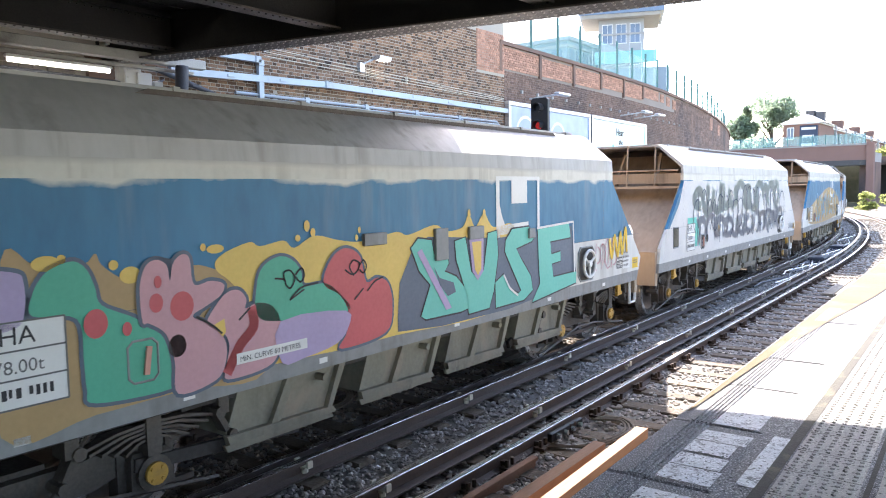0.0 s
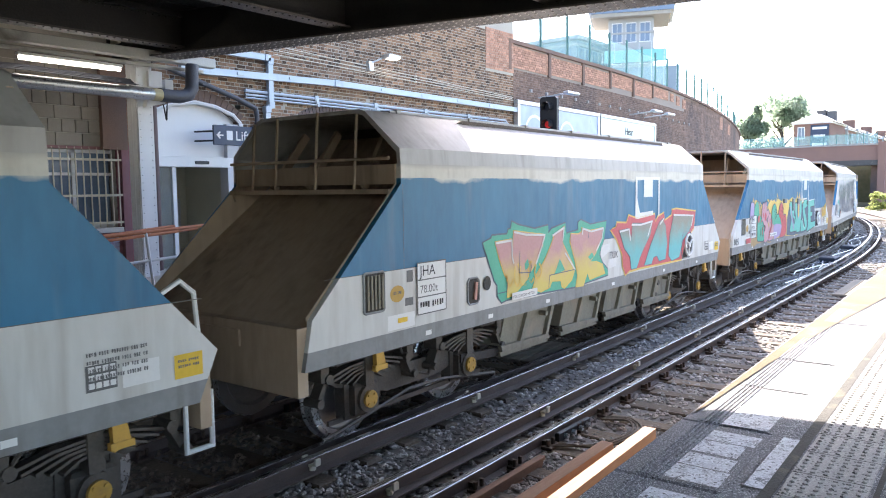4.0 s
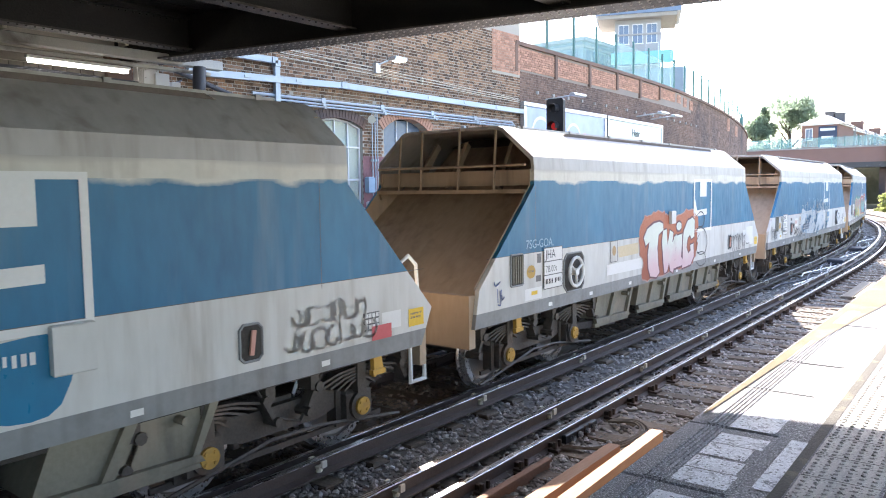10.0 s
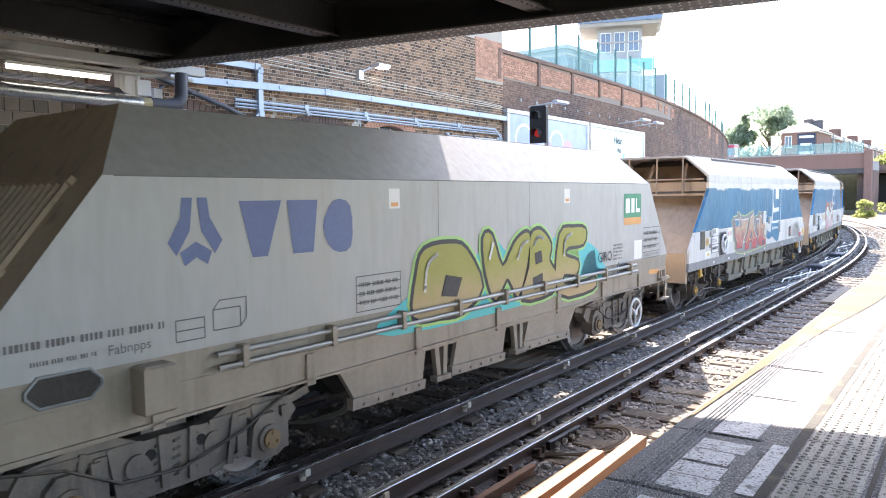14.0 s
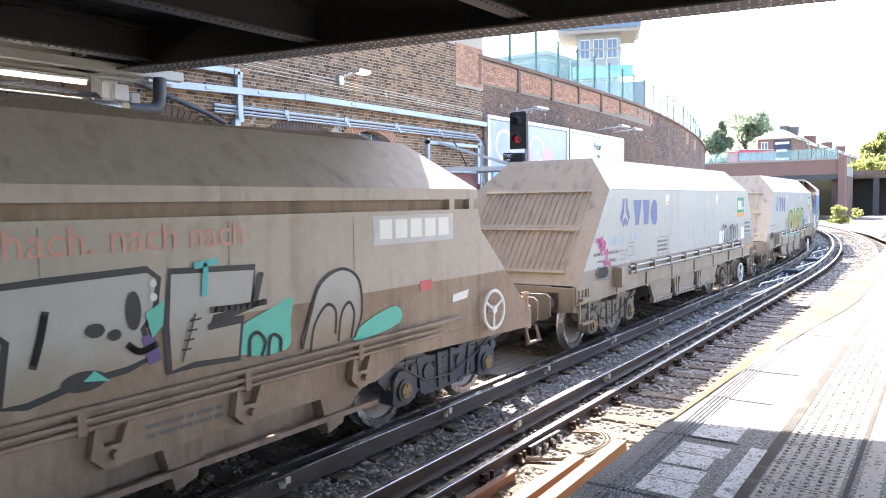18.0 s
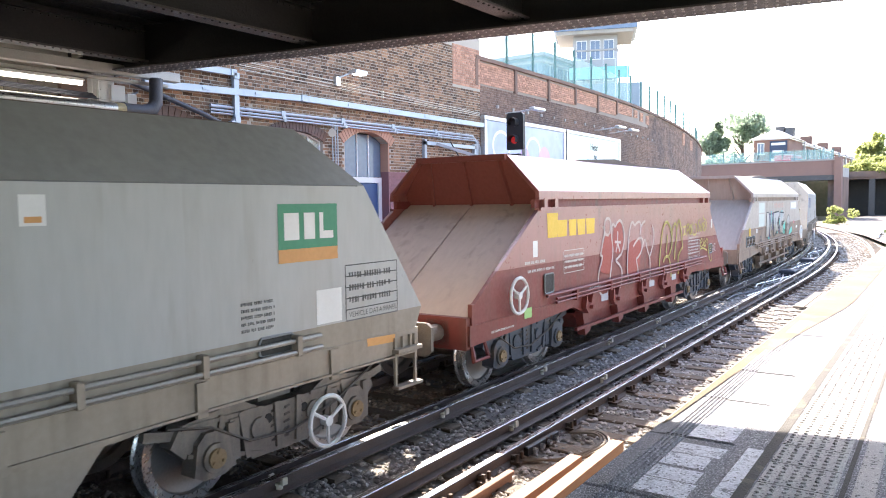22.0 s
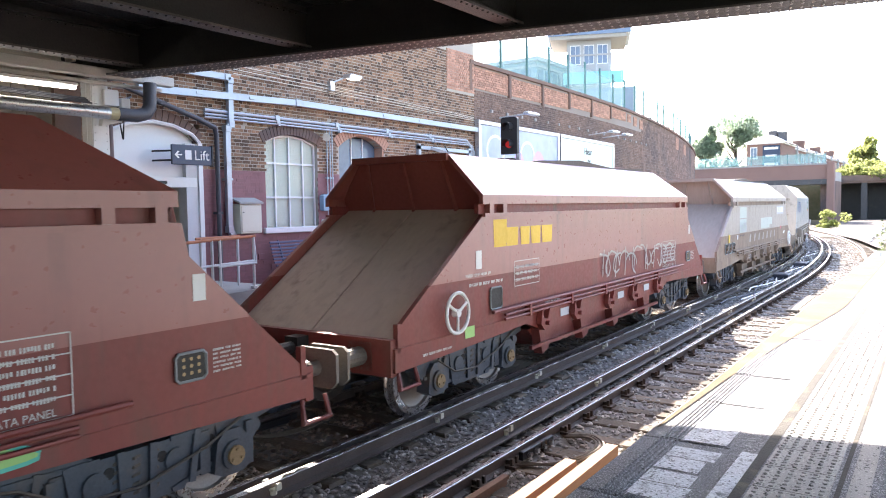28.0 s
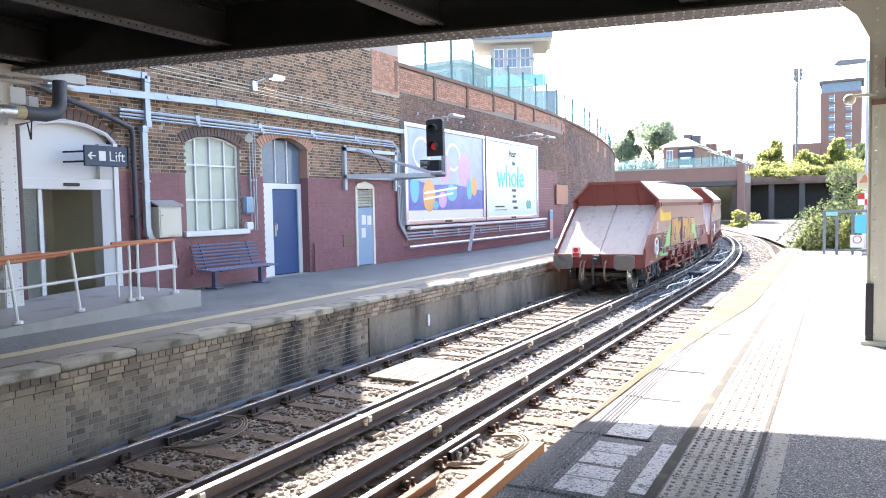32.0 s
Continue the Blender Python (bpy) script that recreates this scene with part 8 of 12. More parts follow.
for node in WM["red"].node_tree.nodes:
    if node.type == "BSDF_PRINCIPLED":
        node.inputs["Coat Weight"].default_value = 1.0
        node.inputs["Coat Roughness"].default_value = 0.4
WM["cap_brown"] = mat("grimy_cap", (0.3, 0.2, 0.09), (0.17, 0.11, 0.06), 0.6, scale=6, fine=40)
BOGIES = dict(leaf=bogie_meshes(bogie_leaf, WM["steel"], WM["yellow"]), cast=bogie_meshes(bogie_cast, WM["steel_blue"], WM["cap_brown"]),
              brown=bogie_meshes(bogie_cast, WM["bogie_dust"], WM["cap_brown"]))
SPIN = []


def add_bogie(wagon, kind, u):
    b = part("bogie", BOGIES[kind]["bolster"], None, wagon)
    b.location = (u, 0, 0)
    for key in ("side_frame", "spring", "shackle", "axle_box", "axle_cap", "brake_rigging"):
        for me in BOGIES[kind][key]:
            part("frame_opening" if key == "shackle" and kind != "leaf" else key, me, None, b)
    for ax in (-0.875, 0.875):
        w = part("wheelset", MESH_WHEELSET, None, b)
        w.location = (ax, 0, WHEEL_R)
        SPIN.append((w, ax))
    return b


def mirror(me, name):
    """The same mesh on the other side."""
    c = me.copy()
    c.name = name
    for vtx in c.vertices:
        vtx.co.y = -vtx.co.y
    c.flip_normals()
    return c


# -- blue aggregate hopper --
JR = [(0.95, -1.0), (1.4, -0.9), (2.6, 0.34), (3.5, 0.34)]
JF = [(0.94, 10.8), (1.33, 10.98), (2.62, 9.78), (3.5, 9.78)]
ARC = [(1.33, 2.8), (1.315, 2.96), (0.86, 3.35), (0.78, 3.38)]


def arch(u0, u1, sec, t=0.04):
    """A shell along x from a half section of (across, up), both sides and the crown."""
    full = [(-a, z) for a, z in sec] + [(a, z) for a, z in reversed(sec)]
    inner = [(a * (1 - t / 1.3), z - t) for a, z in reversed(full)]
    return Form().prism(full + inner, u0, u1, "x")


def jha_meshes():
    d = {}
    for name, z0, z1, m in (("sill", 0.95, 1.12, "sill"), ("lower_panel", 1.12, 1.74, "grey_white"), ("upper_panel", 1.74, 2.66, "blue_panel"), ("band", 2.66, 2.8, "cream_band")):
        me = side_band(JR, JF, z0, z1, -1.33, -1.27).mesh(name, WM[m])
        d[name] = [me, mirror(me, name)]
    d["roof"] = [arch(0.34, 9.78, ARC).mesh("roof", WM["roof"], True)]
    hat = Form()
    hat.box(0.8, 9.4, -0.8, 0.8, 3.36, 3.4)
    for k in range(7):
        hat.box(0.9 + k * 1.38, 0.96 + k * 1.38, -0.82, 0.82, 3.36, 3.412)
    for k in range(6):
        hat.slab(1.02 + k * 1.38, 2.2 + k * 1.38, -0.7, 0.7, 3.4, 3.418, 0.008)
    d["hatch"] = [hat.mesh("hatch", WM["roof"])]
    sl = Form()
    sl.prism([(-0.95, 1.3), (1.1, 2.78), (1.15, 2.73), (-0.9, 1.22)], -1.26, 1.26, "y")
    sl.prism([(1.1, 2.78), (1.7, 3.21), (1.75, 3.16), (1.15, 2.73)], -0.92, 0.92, "y")
    d["slope_sheet"] = [sl.mesh("slope_sheet", WM["slope"])]
    fl = Form()
    fl.prism([(10.95, 1.3), (9.43, 2.78), (9.38, 2.72), (10.9, 1.24)], -1.26, 1.26, "y")
    fl.prism([(9.78, 2.8), (9.74, 3.24), (9.7, 3.24), (9.74, 2.8)], -1.0, 1.0, "y")
    d["front_slope_sheet"] = [fl.mesh("front_slope_sheet", WM["slope"])]
    ck = Form()
    for y in (-1.268, 1.256):
        ck.prism([(-0.92, 1.42), (0.32, 2.6), (0.32, 2.8), (1.1, 2.8), (-0.88, 1.3)], y, y + 0.012, "y")
    d["end_cheek"] = cut(ck, "end_cheek", WM["slope"])
    en = Form()
    en.box(-1.04, -0.92, -1.28, 1.28, 0.72, 1.34)
    en.box(10.84, 10.94, -1.28, 1.28, 0.72, 1.3)
    en.box(-1.06, -1.0, -0.5, 0.5, 1.1, 1.26)
    d["headstock"] = cut(en, "headstock", WM["slope"])
    sh = Form()
    sh.box(0.25, 0.5, -1.26, 1.26, 2.51, 2.545)
    sh.box(0.22, 0.25, -1.26, 1.26, 2.5, 2.55)
    for y in (-1.27, 1.22):
        sh.prism([(0.25, 2.51), (0.45, 2.51), (0.4, 2.44), (0.28, 2.42)], y, y + 0.04, "y")
    d["end_platform"] = cut(sh, "end_platform", WM["slope"])
    rl = Form()
    for y in (-0.78, -0.2, 0.45, 0.85):
        rl.tube((0.235, y, 2.53), (0.3, y, 3.3 + 0.1 * (1 - abs(y))), 0.018, 6)
    rl.tube((0.25, -1.25, 2.86), (0.25, 1.25, 2.86), 0.018, 6)
    d["guard_rail"] = cut(rl, "guard_rail", WM["slope"], touch=False)
    hd = Form()
    for y in (-0.75, 0.1, 0.7):
        hd.bar((0.42, y, 2.56), (0.9, y * 0.9, 3.2), 0.05, 0.09)
    hd.prism([(0.34, 2.6), (0.44, 2.6), (0.44, 2.8), (0.34, 2.8)], -1.27, 1.27, "y")
    d["hood_rib"] = cut(hd, "hood_rib", WM["slope"])
    hr = Form()
    for y in (-1.22, 1.22):
        hr.pipe([(10.9, y, 1.32), (10.86, y, 1.78), (10.74, y, 1.88), (10.62, y, 1.82), (10.45, y, 1.72)], 0.02, 6)
        hr.pipe([(10.75, y, 0.95), (10.75, y, 0.55), (10.98, y, 0.55), (10.98, y, 1.0)], 0.02, 6)
    d["grab_rail"] = cut(hr, "grab_rail", WM["white"])
    ch = []
    for u, L in ((2.55, 1.1), (4.15, 1.05), (5.6, 1.1), (7.15, 1.15)):
        c = Form()
        for y0, y1 in ((-1.16, -0.35), (0.35, 1.16)):
            c.prism([(u, 0.96), (u + L + 0.12, 0.96), (u + L - 0.12, 0.52), (u - 0.16, 0.56)], y0, y1, "y")
        for y0, y1 in ((-1.22, -1.16), (1.16, 1.22)):
            c.prism([(u - 0.19, 0.57), (u + L - 0.08, 0.53), (u + L - 0.04, 0.47), (u - 0.16, 0.49)], y0, y1, "y")
            c.prism([(u - 0.2, 0.49), (u + L - 0.08, 0.46), (u + L - 0.06, 0.42), (u - 0.17, 0.43)], y0 + 0.02, y1, "y")
            c.prism([(u + 0.5, 0.96), (u + 0.6, 0.96), (u + 0.38, 0.55), (u + 0.28, 0.55)], y0 + 0.01, y1, "y")
            c.prism([(u + L + 0.04, 0.96), (u + L + 0.13, 0.96), (u + L - 0.1, 0.5), (u + L - 0.16, 0.5)], y0 + 0.005, y1, "y")
            c.tube((u + L * 0.8, y0 - 0.05, 0.84), (u + L * 0.8, y1, 0.84), 0.035, 10)
        ch += cut(c, "chute", WM["chute"])
    d["chute"] = ch
    un = Form()
    un.box(-0.9, 10.8, -0.35, 0.35, 0.75, 0.98)
    un.box(2.0, 8.0, -1.15, -1.08, 0.86, 0.97)
    un.box(2.0, 8.0, 1.08, 1.15, 0.86, 0.97)
    un.bar((1.6, -1.12, 0.55), (3.2, -1.12, 0.42), 0.05, 0.1)
    un.bar((6.9, -1.12, 0.5), (7.6, -1.12, 0.7), 0.05, 0.1)
    un.box(-0.9, 2.2, -1.2, 1.2, 0.9, 0.96)
    un.box(7.6, 10.7, -1.2, 1.2, 0.9, 0.96)
    d["underframe"] = cut(un, "underframe", WM["dark_under"])
    ho = Form()
    for u in (0.05, 10.2):
        ho.prism([(u - 0.05, 0.74), (u + 0.08, 0.8), (u + 0.05, 0.95), (u, 1.0), (u - 0.06, 0.94)], -1.27, -1.22, "y")
        ho.box(u - 0.08, u + 0.1, -1.28, -1.23, 0.76, 0.81)
    d["jacking_hook"] = cut(ho, "jacking_hook", WM["yellow"])
    lo = Form()
    lo.prism([(1.6, 3.2), (9.0, 3.2), (8.6, 3.36), (2.0, 3.36)], -0.9, 0.9, "y")
    d["stone_load"] = [lo.mesh("stone_load", WM["cargo"])]
    return d


def coupling(u0, u1, z=0.98):
    f = Form()
    f.tube((u0, 0, z), (u1, 0, z), 0.07, 10)
    f.box((u0 + u1) / 2 - 0.12, (u0 + u1) / 2 + 0.12, -0.1, 0.1, z - 0.14, z + 0.12)
    return f


# -- grey covered-end hopper --
WM["pipe_metal"] = mat("grimy_metal_pipe", (0.36, 0.34, 0.31), (0.2, 0.18, 0.16), 0.45, 0.5, scale=4, fine=40, bump=0.05)
VR = [(1.18, -1.04), (2.73, 0.22), (3.29, 0.66)]
VF = [(1.18, 11.12), (1.41, 11.24), (2.73, 10.3), (3.29, 9.86)]


def vtg_meshes():
    d = {}
    me = side_band(VR, VF, 1.42, 2.73, -1.33, -1.28).mesh("side_panel", WM["vtg"])
    d["side_panel"] = [me, mirror(me, "side_panel")]
    me = side_band(VR, VF, 1.2, 1.42, -1.322, -1.27).mesh("lower_panel", WM["vtg_tan"])
    d["lower_panel"] = [me, mirror(me, "lower_panel")]
    f = Form()
    f.add([(0.22, -1.33, 2.73), (10.3, -1.33, 2.73), (9.86, -0.82, 3.29), (0.66, -0.82, 3.29), (0.22, -1.28, 2.7), (10.3, -1.28, 2.7), (9.86, -0.78, 3.25), (0.66, -0.78, 3.25)],
          [(0, 1, 2, 3), (4, 7, 6, 5), (0, 4, 5, 1), (3, 2, 6, 7), (0, 3, 7, 4), (1, 5, 6, 2)])
    me = f.mesh("roof_panel", WM["vtg_roof"])
    d["roof_panel"] = [me, mirror(me, "roof_panel")]
    e = Form()
    e.prism([(-1.04, 1.2), (0.22, 2.73), (0.66, 3.29), (0.72, 3.25), (0.3, 2.7), (-0.98, 1.16)], -0.83, 0.83, "y")
    for s in (-1, 1):
        e.add([(-1.04, s * 0.83, 1.2), (-1.04, s * 1.329, 1.2), (0.22, s * 1.329, 2.73), (0.66, s * 0.83, 3.29), (0.22, s * 0.83, 2.73)], [(0, 1, 2, 4), (4, 2, 3)])
    d["end_sheet"] = [e.mesh("end_sheet", WM["vtg_end"])]
    e = Form()
    e.prism([(11.2, 1.3), (10.3, 2.73), (10.22, 2.7), (11.1, 1.26)], -1.28, 1.28, "y")
    e.add([(10.3, -1.28, 2.73), (10.3, 1.28, 2.73), (9.86, 0.8, 3.28), (9.86, -0.8, 3.28)], [(0, 1, 2, 3)])
    d["front_end_sheet"] = [e.mesh("front_end_sheet", WM["vtg_end"])]
    rib = Form()
    n = (-1.53 / 1.98, 1.26 / 1.98)
    for (a, b) in ((0.12, 0.55), (0.58, 0.97)):
        for k in range(19):
            y = -0.98 + 0.98 * k / 9
            if abs(y) > 0.99:
                continue
            p = [(-1.04 + 1.26 * t, 1.2 + 1.53 * t) for t in (a, b)]
            rib.prism([(p[0][0], p[0][1]), (p[1][0], p[1][1]), (p[1][0] + n[0] * 0.035, p[1][1] + n[1] * 0.035), (p[0][0] + n[0] * 0.035, p[0][1] + n[1] * 0.035)], y - 0.013, y + 0.013, "y")
        for t in (a, b):
            p = (-1.04 + 1.26 * t, 1.2 + 1.53 * t)
            rib.prism([(p[0] - 0.02, p[1] - 0.02), (p[0] + 0.02, p[1] + 0.02), (p[0] + 0.02 + n[0] * 0.05, p[1] + 0.02 + n[1] * 0.05), (p[0] - 0.02 + n[0] * 0.05, p[1] - 0.02 + n[1] * 0.05)], -1.04, 1.04, "y")
    d["end_rib"] = cut(rib, "end_rib", WM["vtg_end"])
    s = Form()
    for y in (-1.33, 1.27):
        s.prism([(-1.12, 0.9), (-1.12, 1.2), (11.16, 1.2), (11.16, 0.98), (10.2, 0.94), (8.0, 0.94), (7.6, 0.9), (2.6, 0.9), (2.2, 0.94)], y, y + 0.06, "y")
    for u in (0.55, 2.05, 3.6, 5.2, 6.8, 8.3, 9.8):
        s.box(u - 0.05, u + 0.05, -1.36, -1.325, 0.9, 1.18)
    s.box(-1.16, -1.08, -1.3, 1.3, 0.8, 1.18)
    s.box(11.1, 11.18, -1.3, 1.3, 0.85, 1.2)
    d["solebar"] = cut(s, "solebar", WM["vtg_low"])
    p = []
    for z, y in ((1.35, -1.375), (1.25, -1.39)):
        f = Form()
        f.tube((1.05, y, z), (9.6, y, z), 0.024, 8)
        p.append(f.mesh("side_pipe", WM["pipe_metal"], True))
    d["side_pipe"] = p
    c = []
    for k in range(9):
        u = 1.3 + k * 1.0
        c.append(Form().slab(u - 0.028, u + 0.028, -1.42, -1.32, 1.21, 1.4, 0.01).mesh("pipe_clip", WM["vtg_low"]))
    d["pipe_clip"] = c
    un = Form()
    un.box(-0.9, 11.0, -0.35, 0.35, 0.75, 1.0)
    un.prism([(2.6, 0.92), (7.8, 0.92), (7.4, 0.5), (3.0, 0.5)], -0.7, 0.7, "y")
    d["hopper_base"] = cut(un, "hopper_base", WM["dark_under"])
    hs = []
    for a, b, c0, c1 in ((2.5, 3.87, 2.72, 3.8), (4.47, 5.56, 4.37, 5.46), (6.15, 7.6, 6.0, 7.28)):
        for y0, y1 in ((-1.24, -1.19), (1.19, 1.24)):
            f = Form()
            f.prism([(a, 0.93), (b, 0.93), (c1, 0.56), (c0, 0.6)], y0, y1, "y")
            f.prism([(c0 - 0.05, 0.61), (c1 + 0.02, 0.57), (c1, 0.47), (c0 - 0.06, 0.5)], y0 - 0.03, y1, "y")
            for k in range(5):
                u = c0 + 0.1 + (c1 - c0 - 0.2) * k / 4
                f.tube((u, y0 - 0.05, 0.53), (u, y0 - 0.02, 0.53), 0.018, 6)
            hs.append(f.mesh("hopper_side", WM["vtg_low"]))
    d["hopper_side"] = hs
    sr = []
    for u in (4.12, 5.82):
        for q in (-0.09, 0.09):
            f = Form().prism([(u + q - 0.04, 0.94), (u + q + 0.04, 0.94), (u + q * 0.6 + 0.05, 0.55), (u + q * 0.6 - 0.02, 0.55)], -1.26, -1.2, "y")
            f.box(u + q * 0.6 - 0.08, u + q * 0.6 + 0.08, -1.3, -1.2, 0.5, 0.56)
            sr.append(f.mesh("door_strut", WM["vtg_low"]))
    d["door_strut"] = sr
    fl = Form()
    fl.box(-1.1, 11.1, -1.36, -1.26, 0.935, 0.955)
    fl.box(-1.1, 11.1, 1.26, 1.36, 0.935, 0.955)
    d["solebar_flange"] = cut(fl, "solebar_flange", WM["vtg_low"])
    st = Form()
    for u in (-1.05, 10.72):
        for k in range(3):
            st.box(u + 0.13 * k, u + 0.03 + 0.13 * k, -1.36, -1.33, 0.62 if k == 0 else 0.98, 1.14)
        st.box(u - 0.02, u + 0.4, -1.42, -1.33, 0.98, 1.02)
        st.box(u - 0.02, u + 0.4, -1.42, -1.33, 0.6, 0.63)
        st.box(u + 0.34, u + 0.37, -1.36, -1.33, 0.6, 1.14)
    d["step"] = cut(st, "step", WM["vtg_low"])
    bx = Form().slab(0.36, 0.62, -1.5, -1.33, 1.05, 1.4, 0.02)
    d["control_box"] = [bx.mesh("control_box", WM["vtg_low"])]
    lo = Form()
    lo.prism([(1.0, 3.2), (9.5, 3.2), (9.2, 3.3), (1.4, 3.3)], -0.8, 0.8, "y")
    d["stone_load"] = [lo.mesh("stone_load", WM["cargo"])]
    return d


# -- ribbed open-hood hopper --
TR = [(1.0, -1.05), (1.27, -1.0), (2.43, 0.74), (3.3, 0.74)]
TF = [(1.0, 11.18), (2.2, 9.86), (2.6, 9.77), (3.3, 9.77)]


def tou_meshes(top, low, inner, chute):
    d = {}
    for name, z0, z1, y, m in (("lower_panel", 1.03, 1.66, -1.32, low), ("side_panel", 1.66, 2.46, -1.33, top), ("groove", 2.46, 2.58, -1.27, low), ("top_rail", 2.58, 2.7, -1.34, top)):
        me = side_band(TR, TF, z0, z1, y, y + 0.06).mesh(name, m)
        d[name] = [me, mirror(me, name)]
    pst = Form()
    for u in (0.95, 1.3, 9.2, 9.62):
        pst.box(u - 0.05, u + 0.05, -1.345, -1.26, 2.44, 2.6)
        pst.box(u - 0.05, u + 0.05, 1.26, 1.345, 2.44, 2.6)
    pst.box(0.76, 9.74, -1.36, -1.33, 2.42, 2.465)
    pst.box(0.76, 9.74, 1.33, 1.36, 2.42, 2.465)
    d["stanchion"] = cut(pst, "stanchion", top)
    f = Form()
    f.add([(0.74, -1.34, 2.7), (9.77, -1.34, 2.7), (9.0, -0.8, 3.24), (0.78, -0.8, 3.24), (0.74, -1.28, 2.68), (9.77, -1.28, 2.68), (9.0, -0.76, 3.2), (0.78, -0.76, 3.2)],
          [(0, 1, 2, 3), (4, 7, 6, 5), (0, 4, 5, 1), (3, 2, 6, 7), (0, 3, 7, 4), (1, 5, 6, 2)])
    me = f.mesh("roof_panel", top)
    d["roof_panel"] = [me, mirror(me, "roof_panel")]
    h = Form()
    h.prism([(0.78, 3.24), (2.4, 3.24), (2.4, 3.2), (0.78, 3.2)], -0.8, 0.8, "y")
    ring = [(1.12, -1.25, 2.48), (1.12, 1.25, 2.48), (1.05, 1.25, 2.69), (0.86, 0.79, 3.2), (0.86, -0.79, 3.2), (1.05, -1.25, 2.69)]
    h.add(ring + [(u + 0.03, y, z) for u, y, z in ring], [(5, 4, 3, 2, 1, 0), (6, 7, 8, 9, 10, 11)] + [(i, (i + 1) % 6, (i + 1) % 6 + 6, i + 6) for i in range(6)])
    d["hood"] = [h.mesh("hood", inner)]
    rb = Form()
    for y in (-0.62, 0.0, 0.62):
        rb.bar((0.85, y, 3.18), (1.09, y * 1.15, 2.5), 0.035, 0.05)
    rb.box(0.72, 0.78, -0.8, 0.8, 3.16, 3.25)
    d["hood_rib"] = cut(rb, "hood_rib", inner)
    sl = []
    for y0, y1 in ((-1.24, -0.01), (0.01, 1.24)):
        f = Form()
        f.prism([(-1.0, 1.12), (0.72, 2.28), (1.35, 2.665), (1.4, 2.615), (-0.95, 1.05)], y0, y1, "y")
        f.prism([(1.35, 2.665), (1.9, 3.0), (1.95, 2.95), (1.4, 2.615)], max(y0, -0.98), min(y1, 0.98), "y")
        sl.append(f.mesh("slope_sheet", chute))
    d["slope_sheet"] = sl
    fe = Form()
    fe.prism([(11.12, 1.05), (9.84, 2.21), (9.75, 2.6), (9.75, 2.68), (9.7, 2.68), (9.7, 2.55), (9.76, 2.16), (11.02, 1.0)], -1.27, 1.27, "y")
    fe.add([(9.75, -1.3, 2.69), (9.75, 1.3, 2.69), (9.0, 0.78, 3.23), (9.0, -0.78, 3.23)], [(0, 1, 2, 3)])
    d["front_end_sheet"] = [fe.mesh("front_end_sheet", top)]
    s = Form()
    for y in (-1.33, 1.25):
        s.prism([(-1.1, 0.78), (-1.1, 1.04), (11.16, 1.04), (11.16, 0.82), (10.4, 0.84), (8.3, 0.9), (7.8, 0.74), (2.4, 0.74), (1.9, 0.9), (0.6, 0.84)], y, y + 0.08, "y")
    s.box(-1.14, -1.04, -1.3, 1.3, 0.74, 1.14)
    s.box(11.1, 11.2, -1.3, 1.3, 0.78, 1.1)
    d["solebar"] = cut(s, "solebar", low)
    lat = []
    for u in (2.35, 3.5, 4.9, 6.1, 7.5):
        f = Form()
        f.prism([(u - 0.16, 0.86), (u - 0.12, 1.06), (u - 0.06, 0.92), (u + 0.06, 0.92), (u + 0.12, 1.06), (u + 0.16, 0.86), (u + 0.06, 0.76), (u - 0.06, 0.76)], -1.42, -1.34, "y")
        f.tube((u, -1.48, 0.86), (u, -1.34, 0.86), 0.035, 8)
        lat.append(f.mesh("door_latch", low))
    d["door_latch"] = lat
    un = Form()
    un.box(-0.9, 10.6, -0.35, 0.35, 0.72, 1.0)
    un.prism([(2.4, 0.72), (8.0, 0.72), (7.6, 0.42), (2.8, 0.42)], -1.08, 1.08, "y")
    for u in (2.7, 4.2, 5.6, 7.3):
        un.prism([(u - 0.2, 0.74), (u + 0.2, 0.74), (u + 0.12, 0.4), (u - 0.08, 0.34)], -1.22, -1.08, "y")
    un.bar((2.2, -1.24, 0.5), (7.9, -1.24, 0.5), 0.05, 0.05)
    un.tube((0.9, -1.38, 1.19), (9.3, -1.38, 1.19), 0.024, 8)
    d["hopper_base"] = [un.mesh("hopper_base", low)]
    rods = []
    for z in (1.12, 1.06):
        rods.append(Form().tube((1.2, -1.385, z), (8.9, -1.385, z), 0.02, 8).mesh("control_rod", low, True))
    for u in (1.9, 3.3, 4.7, 6.1, 7.5):
        rods.append(Form().slab(u - 0.03, u + 0.03, -1.41, -1.32, 1.02, 1.2, 0.01).mesh("rod_clip", low))
    d["control_rod"] = rods
    g2 = Form()
    for u, y in ((-1.02, -1.3), (-1.02, 1.3), (11.05, -1.3)):
        g2.pipe([(u, y, 0.8), (u - 0.04, y - 0.06, 0.6), (u + 0.3, y - 0.06, 0.6), (u + 0.3, y, 0.8)], 0.022, 6)
        g2.box(u - 0.03, u + 0.03, y - 0.03, y + 0.03, 1.0, 1.3)
    d["grab_rail"] = cut(g2, "grab_rail", low)
    d["hand_wheel"] = [spoked_wheel(0.24, 0.0).mesh("hand_wheel", WM["white"])]
    lo = Form()
    lo.prism([(2.3, 3.15), (8.8, 3.15), (8.2, 3.3), (6.5, 3.26), (5.0, 3.34), (3.4, 3.27)], -0.8, 0.8, "y")
    d["stone_load"] = [lo.mesh("stone_load", WM["cargo"])]
    return d


